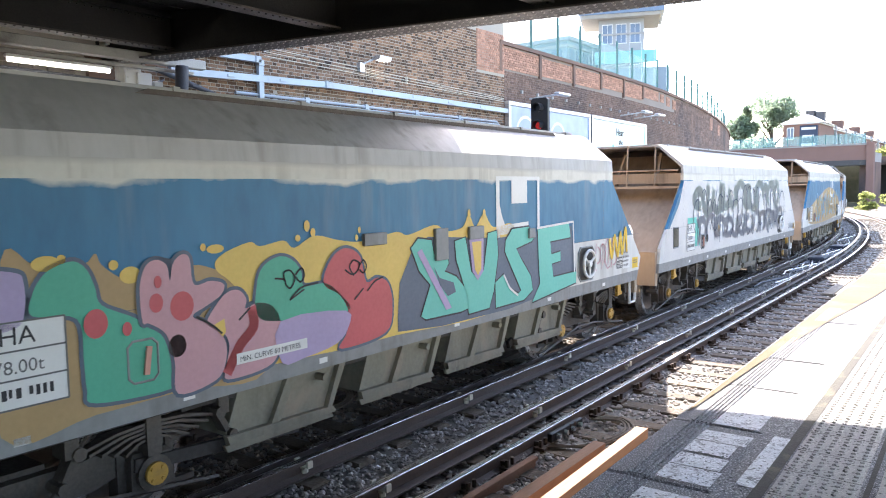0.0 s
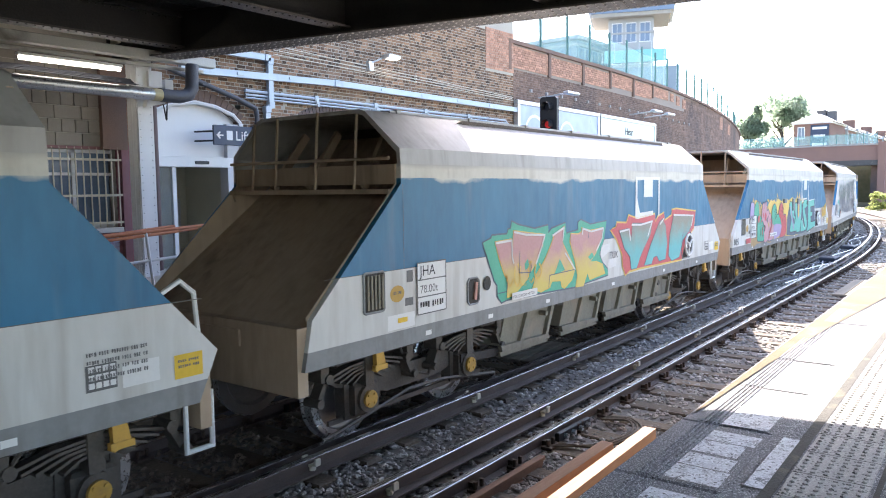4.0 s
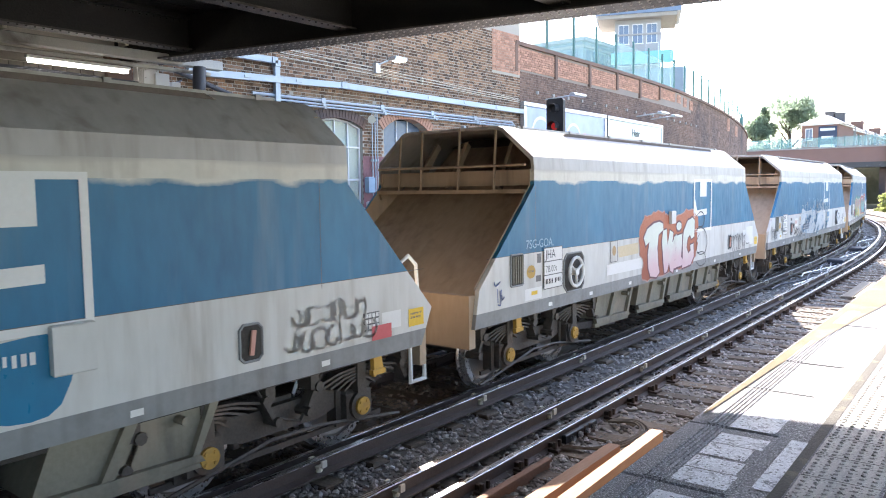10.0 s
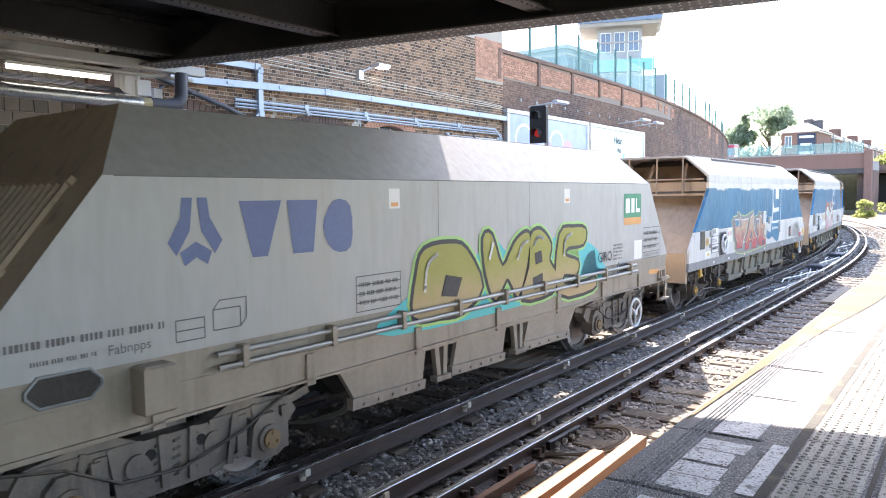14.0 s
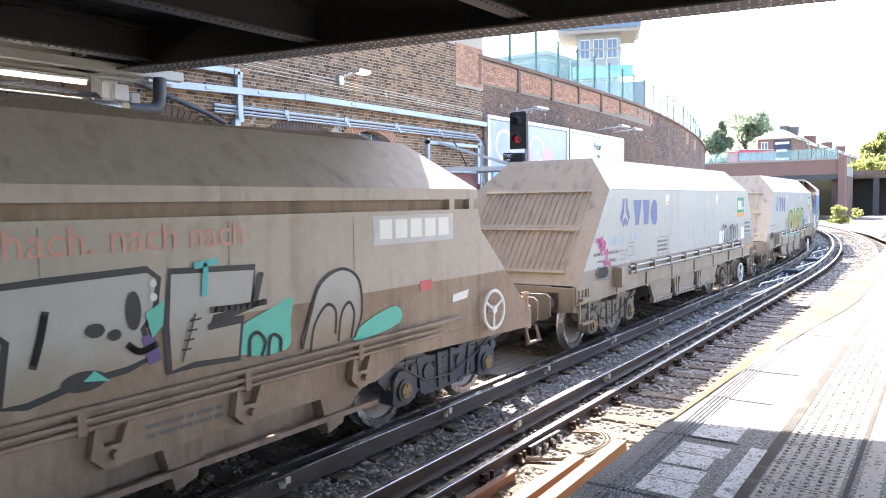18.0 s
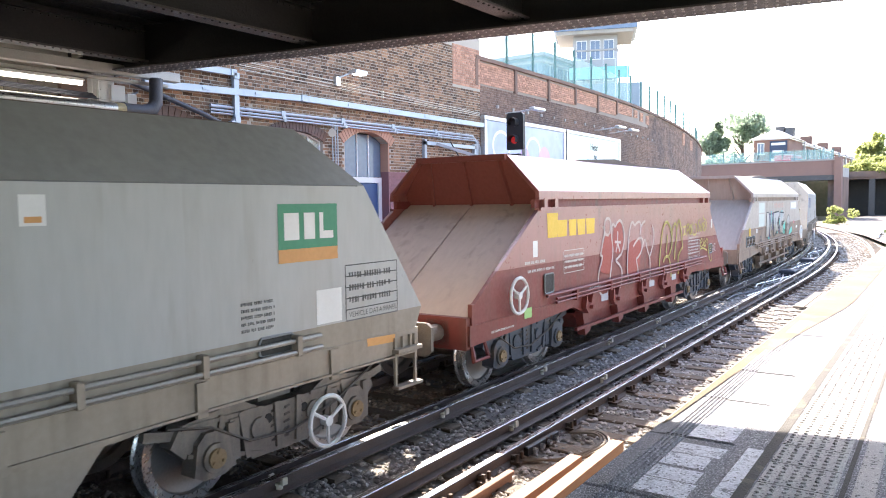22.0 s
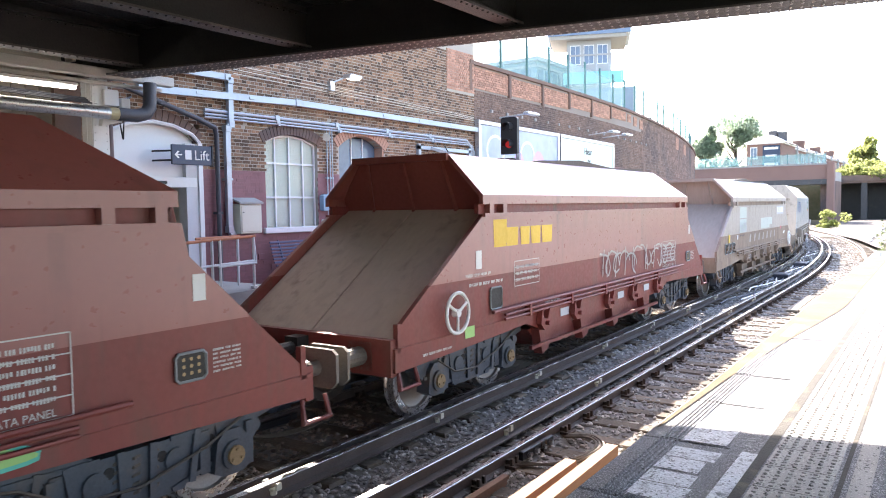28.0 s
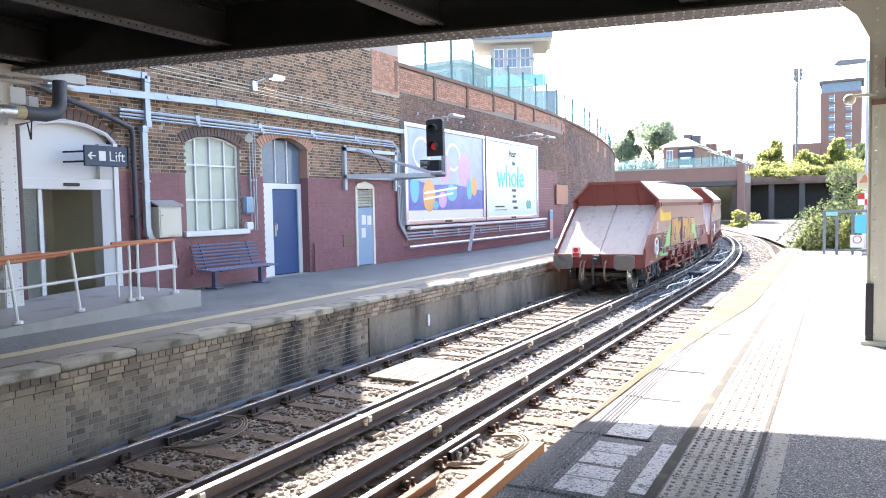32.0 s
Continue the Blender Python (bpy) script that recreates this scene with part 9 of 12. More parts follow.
def buffers(wagon, u, s, sprung=True):
    """A pair of buffers on an end at u facing s."""
    for y in (-0.87, 0.87):
        f = Form()
        f.tube((u, y, 0.94), (u + s * 0.36, y, 0.94), 0.105, 14)
        f.tube((u + s * 0.3, y, 0.94), (u + s * 0.52, y, 0.94), 0.085, 14)
        f.box(u - 0.02, u + 0.02, y - 0.17, y + 0.17, 0.78, 1.1)
        h = 0.2
        f.prism([(y - 0.28, 0.94 - h + 0.07), (y - 0.2, 0.94 - h), (y + 0.2, 0.94 - h), (y + 0.28, 0.94 - h + 0.07), (y + 0.28, 0.94 + h - 0.05), (y + 0.22, 0.94 + h), (y - 0.22, 0.94 + h), (y - 0.28, 0.94 + h - 0.05)], u + s * 0.5, u + s * 0.54, "x")
        part("buffer", f, WM["buffer"], wagon)


WM["buffer"] = mat("dusty_buffer_steel", (0.19, 0.165, 0.14), (0.09, 0.078, 0.068), 0.6, 0.15, scale=4, fine=40, stain=(0.05, 0.047, 0.045), stain_scale=3)
WM["black_steel"] = mat("greasy_black_steel", (0.06, 0.058, 0.055), (0.03, 0.03, 0.03), 0.4, 0.4, scale=5, fine=40)
KINDS = {"jha": (jha_meshes(), "leaf", (0.875, 9.2)), "vtg": (vtg_meshes(), "brown", (0.875, 9.45)),
         "nacco": (tou_meshes(WM["nacco"], WM["nacco_low"], WM["slope_grey"], WM["slope_grey"]), "cast", (0.875, 9.4)), "touax": (tou_meshes(WM["red"], WM["red_low"], WM["red_in"], WM["slope_pink"]), "cast", (0.875, 9.52))}
WAGONS = []


def make_wagon(kind, off, label):
    meshes, bog, (a, b) = KINDS[kind]
    w = thing("hopper_wagon", label, "freight wagon", "wagons of the stone train")
    for name, ms in meshes.items():
        for me in ms:
            o = part(name, me, None, w)
            if name == "hand_wheel":
                o.location = (0.0, -1.42, 1.3) if kind == "touax" else (10.0, -1.42, 1.2)
    add_bogie(w, bog, a)
    add_bogie(w, bog, b)
    if kind == "vtg":
        hw = part("hand_wheel", KINDS["touax"][0]["hand_wheel"][0], None, w)
        hw.location = (9.75, -1.3, 0.5)
        buffers(w, -1.14, -1)
        buffers(w, 11.16, 1)
    elif kind != "jha":
        buffers(w, -1.12, -1)
        buffers(w, 11.18, 1)
    part("coupling", coupling(-1.6, -0.8), WM["black_steel"], w)
    w.matrix_basis = Matrix.Translation((0, 0, 0))
    WAGONS.append((w, off, a, b))
    return w


OFFS = {-3: 52.6, -2: 39.75, -1: 26.9, 0: 14.0, 1: 1.14, 2: -11.73, 3: -24.6, 4: -37.38, 5: -50.15, 6: -63.64, 7: -77.36, 8: -91.13, 9: -104.9, 10: -118.23,
        11: -131.7, 12: -145.16, 13: -158.67}
TRAIN = {k: ("jha" if k < 6 else {6: "vtg", 7: "vtg", 8: "nacco", 9: "touax", 10: "vtg", 11: "nacco", 12: "touax", 13: "touax"}[k]) for k in OFFS}
TAGS = {1: "blue and off-white hopper wagon with cartoon and teal letter graffiti", 0: "off-white hopper wagon covered in buffed silver graffiti", 2: "blue and off-white hopper wagon with jagged red and teal graffiti",
        3: "blue and off-white hopper wagon with washed-out pale blue graffiti", 4: "blue and off-white hopper wagon with white letters on red glow", 5: "blue and off-white hopper wagon with faded rose graffiti",
        6: "pale grey hopper wagon with fat olive graffiti letters", 7: "pale grey hopper wagon with a small magenta tag", 8: "brown-grey open-hood hopper wagon with dusty silver graffiti", 9: "dark red open-hood hopper wagon with lemon-yellow scrawled graffiti",
        10: "clean pale grey hopper wagon with a blue emblem", 11: "dusty brown-grey open-hood hopper wagon with pale patches", 12: "dark red open-hood hopper wagon with thin white tags", 13: "last dark red hopper wagon with orange block graffiti"}
CARS = {k: make_wagon(TRAIN[k], OFFS[k], TAGS.get(k, "blue and off-white bogie hopper wagon with a hooded end")) for k in OFFS}

# ---- markings and graffiti on the wagons' near sides ----
def paint(name, c, d=None, rough=0.5):
    return mat(name, c, d or tuple(v * 0.8 for v in c), rough, scale=2.2, fine=26, amount=0.7, bump=0.03, stain=tuple(v * 0.72 + 0.05 for v in c), stain_scale=1.6, stain_cut=0.62, soft=0.3)


PAINT = dict(
    teal=paint("spray_teal", (0.1, 0.5, 0.4)), green=paint("spray_green", (0.07, 0.4, 0.27)), yellow=paint("spray_yellow", (0.72, 0.5, 0.12)), tan=paint("spray_tan", (0.42, 0.28, 0.13)),
    pink=paint("spray_pink", (0.55, 0.3, 0.33)), red=paint("spray_red", (0.55, 0.1, 0.11)), lilac=paint("spray_lilac", (0.4, 0.32, 0.5)), slate=paint("spray_slate", (0.1, 0.13, 0.18)),
    black=paint("spray_black", (0.025, 0.025, 0.03)), white=paint("spray_white", (0.68, 0.68, 0.66)), chrome=paint("spray_silver", (0.5, 0.5, 0.52)), aqua=paint("spray_aqua", (0.08, 0.5, 0.52)),
    orange=paint("spray_orange", (0.62, 0.3, 0.05)), ochre=paint("spray_ochre", (0.33, 0.2, 0.05)), olive=paint("spray_olive", (0.3, 0.3, 0.05)), lime=paint("spray_lime", (0.35, 0.6, 0.2)),
    purple=paint("spray_purple", (0.12, 0.08, 0.22)), sky=paint("spray_pale_blue", (0.3, 0.5, 0.65)), salmon=paint("spray_salmon", (0.6, 0.3, 0.24)), magenta=paint("spray_magenta", (0.5, 0.1, 0.26)),
    lemon=paint("spray_lemon", (0.6, 0.52, 0.16)), mint=paint("spray_mint", (0.42, 0.58, 0.42)), plum=paint("spray_plum", (0.14, 0.05, 0.07)), logo_blue=paint("marking_blue", (0.11, 0.15, 0.3)),
    logo_green=paint("marking_green", (0.03, 0.25, 0.13)), logo_orange=paint("marking_orange", (0.65, 0.32, 0.1)), logo_yellow=paint("marking_yellow", (0.78, 0.5, 0.04)), pale=paint("pale_patch", (0.5, 0.55, 0.5)),
    mark=paint("faint_dark_marking", (0.13, 0.13, 0.13)), white_mark=paint("faint_white_marking", (0.6, 0.58, 0.55)))
PAINT["old_yellow"] = paint("aged_yellow_plate", (0.5, 0.3, 0.06))
PAINT["white_wash"] = paint("spray_white_wash", (0.5, 0.53, 0.54))
PAINT["sky_wash"] = paint("spray_sky_wash", (0.24, 0.4, 0.52))
PAINT["teal_fade"] = fade("spray_teal_weathered", (0.075, 0.33, 0.27), (0.13, 0.5, 0.41), 0.95, 1.15)
PAINT["salmon_dust"] = paint("spray_salmon_dust", (0.42, 0.26, 0.24))
PAINT["lime_pale"] = paint("spray_pale_lime", (0.46, 0.56, 0.22))
PAINT["ash"] = paint("spray_ash_grey", (0.24, 0.24, 0.23))
PAINT["sand"] = paint("spray_sand", (0.6, 0.5, 0.32))
PAINT["chalk_line"] = paint("spray_chalk_line", (0.6, 0.5, 0.47))
PAINT["bright_red"] = paint("spray_bright_red", (0.34, 0.045, 0.03))
PAINT["dusty_red"] = fade("spray_red_under_tan", (0.42, 0.07, 0.08), (0.5, 0.34, 0.24), 1.25, 1.75)
PAINT["olive_fade"] = fade("spray_olive_to_tan", (0.4, 0.29, 0.15), (0.3, 0.29, 0.05), 1.35, 1.75)
PAINT["orange_fade"] = fade("spray_orange_to_ochre", (0.36, 0.22, 0.1), (0.62, 0.3, 0.06), 1.1, 1.6)
PAINT["silver_dust"] = fade("spray_silver_under_dust", (0.28, 0.215, 0.155), (0.42, 0.41, 0.39), 1.3, 1.8)
PAINT["rose_fade"] = fade("spray_yellow_under_rose", (0.62, 0.5, 0.13), (0.5, 0.27, 0.26), 1.3, 1.75)
PAINT["dull_rose"] = fade("spray_brown_under_rose", (0.36, 0.2, 0.18), (0.6, 0.45, 0.46), 1.2, 1.8)
PAINT["aqua_fade"] = fade("spray_aqua_under_brown", (0.12, 0.42, 0.42), (0.25, 0.25, 0.2), 1.45, 1.85)
PAINT["ember"] = fade("spray_ember_red", (0.3, 0.075, 0.04), (0.44, 0.13, 0.06), 1.2, 1.8)
PAINT["chalk"] = fade("spray_chalk_pink", (0.6, 0.42, 0.44), (0.62, 0.66, 0.58), 1.2, 1.6)
PAINT["rose"] = fade("spray_rose_to_white", (0.62, 0.4, 0.42), (0.66, 0.62, 0.62), 1.3, 1.9)
# near-black colour for the shade inside hollows that are not modelled
WM["recess"] = mat("painted_recess_shade", (0.04, 0.035, 0.03), (0.02, 0.02, 0.018), 0.7, scale=5, fine=40)
SIDE = -1.331


def closed_curve(pts, n=5):
    out, k = [], len(pts)
    for i in range(k):
        p0, p1, p2, p3 = (np.array(pts[(i + j - 1) % k], float) for j in range(4))
        for s in range(n):
            t = s / n
            out.append(tuple(0.5 * (2 * p1 + (p2 - p0) * t + (2 * p0 - 5 * p1 + 4 * p2 - p3) * t * t + (3 * p1 - p0 - 3 * p2 + p3) * t ** 3)))
    return out


def grow(pts, d):
    n, out = len(pts), []
    area = sum(pts[i][0] * pts[(i + 1) % n][1] - pts[(i + 1) % n][0] * pts[i][1] for i in range(n))
    s = 1 if area > 0 else -1
    for i in range(n):
        a, b = pts[i - 1], pts[(i + 1) % n]
        tx, tz = b[0] - a[0], b[1] - a[1]
        L = math.hypot(tx, tz) or 1
        out.append((pts[i][0] + s * tz / L * d, pts[i][1] - s * tx / L * d))
    return out


def decal(w, polys, material, layer, name="graffiti", label=""):
    f = Form()
    for p in polys:
        f.quad(*[(u, SIDE - 0.003 * layer, z) for u, z in p])
    me = bpy.data.meshes.new(name)
    me.from_pydata(f.v, [], f.f)
    me.materials.append(PAINT[material] if isinstance(material, str) else material)
    ob = part(name, me, None, w, label)
    return stuff(ob) if len(polys) > 1 else ob


def rect(u0, u1, z0, z1):
    return [(u0, z0), (u1, z0), (u1, z1), (u0, z1)]


def oval(u, z, a, b, n=18):
    return [(u + a * math.cos(2 * math.pi * k / n), z + b * math.sin(2 * math.pi * k / n)) for k in range(n)]


def blob(w, pts, fill, layer, line="black", d=0.035, curve=True):
    p = closed_curve(pts) if curve else pts
    decal(w, [grow(p, d)], line, layer)
    decal(w, [p], fill, layer + 1)


def stroke_polys(pts, width):
    out = []
    for (a, b), (c, d) in zip(pts, pts[1:]):
        L = math.hypot(c - a, d - b) or 1
        nx, nz = -(d - b) / L * width / 2, (c - a) / L * width / 2
        ex, ez = (c - a) / L * width * 0.3, (d - b) / L * width * 0.3
        out.append([(a - ex + nx, b - ez + nz), (a - ex - nx, b - ez - nz), (c + ex - nx, d + ez - nz), (c + ex + nx, d + ez + nz)])
    return out


def strokes(w, lines, width, material, layer, name="graffiti", label="", curve=True):
    polys = []
    for ln in lines:
        if curve and len(ln) > 2:
            k, pts = len(ln), []
            for i in range(k - 1):
                p0, p1, p2, p3 = (np.array(ln[max(0, min(k - 1, i + j - 1))], float) for j in range(4))
                for s in range(5):
                    t = s / 5
                    pts.append(tuple(0.5 * (2 * p1 + (p2 - p0) * t + (2 * p0 - 5 * p1 + 4 * p2 - p3) * t * t + (3 * p1 - p0 - 3 * p2 + p3) * t ** 3)))
            ln = pts + [ln[-1]]
        polys += stroke_polys(ln, width)
    return decal(w, polys, material, layer, name, label)


def scrawl(w, u0, u1, z0, z1, n, width, material, layer, seed, lean=0.0, label="scrawled spray-paint tag, unreadable"):
    """Loose unreadable hand strokes."""
    r = random.Random(seed)
    lines = []
    step, mid, half = (u1 - u0) / n, (z0 + z1) / 2, (z1 - z0) / 2
    for k in range(n):
        cu, a, turn = u0 + step * (k + 0.5), r.uniform(0, 6.28), r.choice((-1, 1)) * r.uniform(2.4, 5.6)
        rx, rz, m = step * r.uniform(0.4, 0.75), half * r.uniform(0.5, 1.0), r.choice((5, 6, 7))
        lines.append([(cu + rx * math.cos(a + turn * j / (m - 1)) + lean * j, mid + r.uniform(-0.06, 0.06) * half + rz * math.sin(a + turn * j / (m - 1))) for j in range(m)])
        if r.random() < 0.55:
            x = cu + r.uniform(-0.5, 0.5) * step
            lines.append([(x, z0 + r.uniform(0, 0.3) * half), (x + r.uniform(-0.15, 0.3) * step, mid), (x + r.uniform(-0.1, 0.3) * step, z1 - r.uniform(0, 0.3) * half)])
    return strokes(w, lines, width, material, layer, "graffiti", label)


def fit_letters(w, text, u0, u1, z0, z1, layers, shear=0.0, font_bold=0.03, name="graffiti", label="", slant=0.0):
    """Fat letters stretched into a box; layers of (material, extra boldness, layer, shift)."""
    if len(text) > 1:
        step = (u1 - u0) / len(text)
        for k, ch in enumerate(text):
            fit_letters(w, ch, u0 + step * k + 0.02, u0 + step * (k + 1) - 0.02, z0, z1, layers, shear, font_bold, name, label, slant)
        return
    base = lettering(text, 1.0, PAINT["black"], font_bold, 0.0, shear)
    xs = [v.co.x for v in base.vertices]
    zs = [v.co.z for v in base.vertices]
    su, sz = (u1 - u0) / (max(xs) - min(xs)), (z1 - z0) / (max(zs) - min(zs))
    x0, zz0 = min(xs), min(zs)
    for material, extra, layer, (du, dz) in layers:
        me = lettering(text, 1.0, PAINT[material], font_bold + extra, 0.0, shear)
        for v in me.vertices:
            u = u0 + (v.co.x - x0) * su + du
            v.co = (u, SIDE - 0.003 * layer, z0 + (v.co.z - zz0) * sz + dz + slant * (u - u0))
        part(name, me, None, w, label)
    bpy.data.meshes.remove(base)


def text_on(w, text, u, z, size, material, layer=1, name="lettering", bold=0.0):
    o = part(name, lettering(text, size, PAINT[material] if isinstance(material, str) else material, bold, 0.0), None, w)
    o.location = (u, SIDE - 0.003 * layer, z)
    return stuff(o)


def text_bars(w, u0, u1, z0, z1, rows, material, layer=1, seed=1, name="text_bar"):
    """Lines of small upright bars, the size of letters, with gaps between words."""
    r = random.Random(seed)
    polys = []
    h = (z1 - z0) / rows
    tall = h * 0.5
    wide = max(0.014, tall * 0.5)
    for k in range(rows):
        u, low = u0, z1 - h * (k + 0.75)
        left = r.randint(3, 7)
        while u + wide < u1:
            polys.append(rect(u, u + wide * r.uniform(0.6, 1.0), low + tall * r.choice((0, 0, 0, 0.18)), low + tall))
            left -= 1
            u += wide * 1.3
            if left == 0:
                left = r.randint(3, 7)
                u += wide * 1.1
    return decal(w, polys, material, layer, name)


def frame_lines(w, u0, u1, z0, z1, rows, t, material, layer=1, name="panel_frame"):
    polys = [rect(u0, u1, z0 + (z1 - z0) * k / rows - t / 2, z0 + (z1 - z0) * k / rows + t / 2) for k in range(rows + 1)]
    polys += [rect(u0 - t / 2, u0 + t / 2, z0, z1), rect(u1 - t / 2, u1 + t / 2, z0, z1)]
    return decal(w, polys, material, layer, name)


# a flat dark patch with a rim; its colour is the hollow's shade
def recess(w, u0, u1, z0, z1, rounded=0.04):
    f = Form()
    p = [(u0 + rounded, z0), (u1 - rounded, z0), (u1, z0 + rounded), (u1, z1 - rounded), (u1 - rounded, z1), (u0 + rounded, z1), (u0, z1 - rounded), (u0, z0 + rounded)]
    f.quad(*[(a, SIDE - 0.006, b) for a, b in p])
    part("opening", f, WM["recess"], w)
    rim = Form().pipe([(a, SIDE - 0.006, b) for a, b in p + p[:1]], 0.012, 5)
    part("opening_rim", rim, WM["sill"], w)


def wheel_at(w, u, z, r=0.2):
    me = spoked_wheel(r, 0.0).mesh("hand_wheel", WM["white"], True)
    o = part("hand_wheel", me, None, w)
    o.location = (u, SIDE - 0.06, z)


def jha_marks(k, wheel_front=True, logo=True, plates=True, code=True):
    w = CARS[k]
    # louvre, yellow disc, data plate
    recess(w, -0.24, 0.05, 1.36, 1.75, 0.02)
    for j in range(5):
        part("louvre_bar", Form().box(-0.2 + 0.052 * j, -0.175 + 0.052 * j, SIDE - 0.02, SIDE - 0.007, 1.39, 1.72), WM["chute"], w)
    if plates:
        decal(w, [oval(0.25, 1.5, 0.11, 0.085)], "old_yellow", 1, "round_plate")
        text_bars(w, 0.18, 0.32, 1.48, 1.54, 1, "mark", 2, k)
        decal(w, [rect(0.4, 0.5, 1.6, 1.72), rect(0.37, 0.5, 1.36, 1.44)], "mark", 1, "small_stencil")
        decal(w, [rect(0.1, 0.52, 1.14, 1.29)], WM["plate"], 1, "label_plate")
        decal(w, [rect(0.25, 0.4, 1.2, 1.25)], "logo_yellow", 2, "label_mark")
    decal(w, [rect(0.56, 1.05, 1.24, 1.78)], WM["plate"], 4, "data_plate")
    frame_lines(w, 0.56, 1.05, 1.24, 1.78, 3, 0.012, "mark", 5)
    if code:
        text_on(w, "JHA", 0.6, 1.64, 0.16, "black", 5)
    text_on(w, "78.00t", 0.6, 1.46, 0.12, "mark", 5)
    text_bars(w, 0.6, 1.02, 1.27, 1.4, 1, "black", 5, k + 19)
    if wheel_front:
        recess(w, 8.54, 9.08, 1.16, 1.66, 0.08)
        wheel_at(w, 8.82, 1.41)
        recess(w, 1.47, 1.7, 1.22, 1.52)
        decal(w, [oval(1.86, 1.43, 0.075, 0.085)], WM["recess"], 6, "opening")
        part("lever", Form().bar((1.6, SIDE - 0.02, 1.27), (1.63, SIDE - 0.02, 1.47), 0.02, 0.04), PAINT["salmon"], w)
    else:
        recess(w, 1.12, 1.7, 1.13, 1.66, 0.08)
        wheel_at(w, 1.38, 1.4)
        recess(w, 8.53, 8.75, 1.2, 1.5)
        part("lever", Form().bar((8.63, SIDE - 0.02, 1.25), (8.66, SIDE - 0.02, 1.45), 0.02, 0.04), PAINT["salmon"], w)
    if logo:
        decal(w, [rect(6.3, 7.38, 2.65, 2.7), rect(6.3, 6.38, 1.68, 2.65), rect(7.32, 7.38, 1.68, 2.65), rect(6.38, 7.32, 1.68, 1.74), rect(6.66, 7.05, 2.36, 2.65),
                  [(6.38, 1.98), (7.08, 2.0), (7.08, 2.12), (6.5, 2.1), (6.44, 2.2), (6.38, 2.35)]], WM["white"], 2, "emblem", "plain white block emblem")
    decal(w, [rect(9.94, 10.16, 1.22, 1.4)], "mark", 1, "grid_plate")
    decal(w, [rect(9.96 + 0.05 * i, 10.0 + 0.05 * i, 1.24 + 0.055 * j, 1.28 + 0.055 * j) for i in range(4) for j in range(3)], WM["plate"], 2, "grid_plate")
    decal(w, [rect(10.2, 10.48, 1.2, 1.37)], WM["plate"], 1, "label_plate")
    decal(w, [rect(10.6, 10.84, 1.17, 1.35)], "logo_yellow", 1, "label_plate")
    text_bars(w, 10.63, 10.82, 1.24, 1.32, 2, "mark", 2, k)
    decal(w, [rect(2.6, 2.85, 1.42, 1.74)], WM["grey_white"], 1, "patch_plate")
    frame_lines(w, 2.6, 2.85, 1.42, 1.74, 1, 0.012, "mark", 2)
    decal(w, [oval(2.73, 1.59, 0.07, 0.08, 9)], "tan", 2, "rust_stain")
    decal(w, [rect(u, u + 0.1, 1.0, 1.05) for u in (0.7, 1.9, 3.3, 5.4, 7.6, 9.4)], WM["plate"], 1, "small_label")
    # weld seams
    decal(w, [rect(9.42, 9.425, 1.7, 2.66), rect(0.36, 0.366, 1.75, 2.6), rect(-0.75, 10.85, 1.74, 1.746)], "mark", 1, "seam")
    return w


for k in (-3, -2, -1, 0, 1, 2, 3):
    jha_marks(k, True, k != 0, plates=k != 0)
for k in (4, 5):
    jha_marks(k, False)

def letter(w, outer, holes, fill, layer, line="black", d=0.05, hole="black", label=""):
    """A fat graffiti letter: dark outline, fill, and its openings."""
    decal(w, [grow(outer, d)], line, layer)
    decal(w, [outer], fill, layer + 1, label=label)
    for h in holes:
        decal(w, [grow(h, 0.03)], line, layer + 2)
        decal(w, [h], hole, layer + 3)


# first wagon: cartoon shapes and fat teal letters
w = CARS[1]
decal(w, [closed_curve([(0.69, 2.16), (0.85, 2.14), (0.89, 2.09), (1.06, 2.10), (1.21, 2.10), (1.28, 2.16), (1.32, 2.08), (1.45, 1.98), (1.58, 1.96), (1.83, 1.99), (2.07, 2.01), (2.33, 1.94), (2.72, 1.95), (2.69, 1.07), (1.93, 1.08), (1.23, 1.07), (0.63, 1.08)])], "tan", 1, label="tan spray-painted background")
decal(w, [closed_curve([(2.23, 1.96), (2.29, 2.07), (2.56, 2.15), (2.67, 2.11), (2.92, 2.14), (3.04, 2.07), (3.28, 2.16), (3.59, 2.10), (3.90, 2.07), (4.40, 2.13), (4.60, 2.09), (5.05, 2.17), (5.27, 2.09), (5.58, 2.12), (5.71, 2.26), (5.84, 2.11), (6.03, 2.26), (6.23, 2.09), (6.66, 2.11), (6.76, 1.86), (6.31, 1.09), (4.37, 1.08), (3.27, 1.09), (2.51, 1.18), (2.43, 1.75)])], "yellow", 2, label="yellow spray-painted background")
decal(w, [oval(0.95, 2.12, 0.090, 0.050), oval(1.05, 2.14, 0.030, 0.030), oval(1.40, 2.07, 0.035, 0.035), oval(1.52, 1.99, 0.080, 0.060), oval(2.12, 2.14, 0.025, 0.030), oval(2.23, 2.12, 0.080, 0.035), oval(3.08, 2.15, 0.030, 0.030), oval(3.19, 2.25, 0.035, 0.050), oval(3.26, 2.19, 0.030, 0.040), oval(3.82, 2.11, 0.020, 0.030), oval(3.86, 2.18, 0.020, 0.030), oval(5.71, 2.26, 0.030, 0.060), oval(6.03, 2.25, 0.030, 0.060)], "yellow", 3, label="yellow paint splashes")
pts, fill = ([(0.50, 2.05), (0.56, 2.11), (0.77, 2.08), (0.81, 2.02), (0.81, 1.86), (0.75, 1.74), (0.48, 1.75)], "lilac")
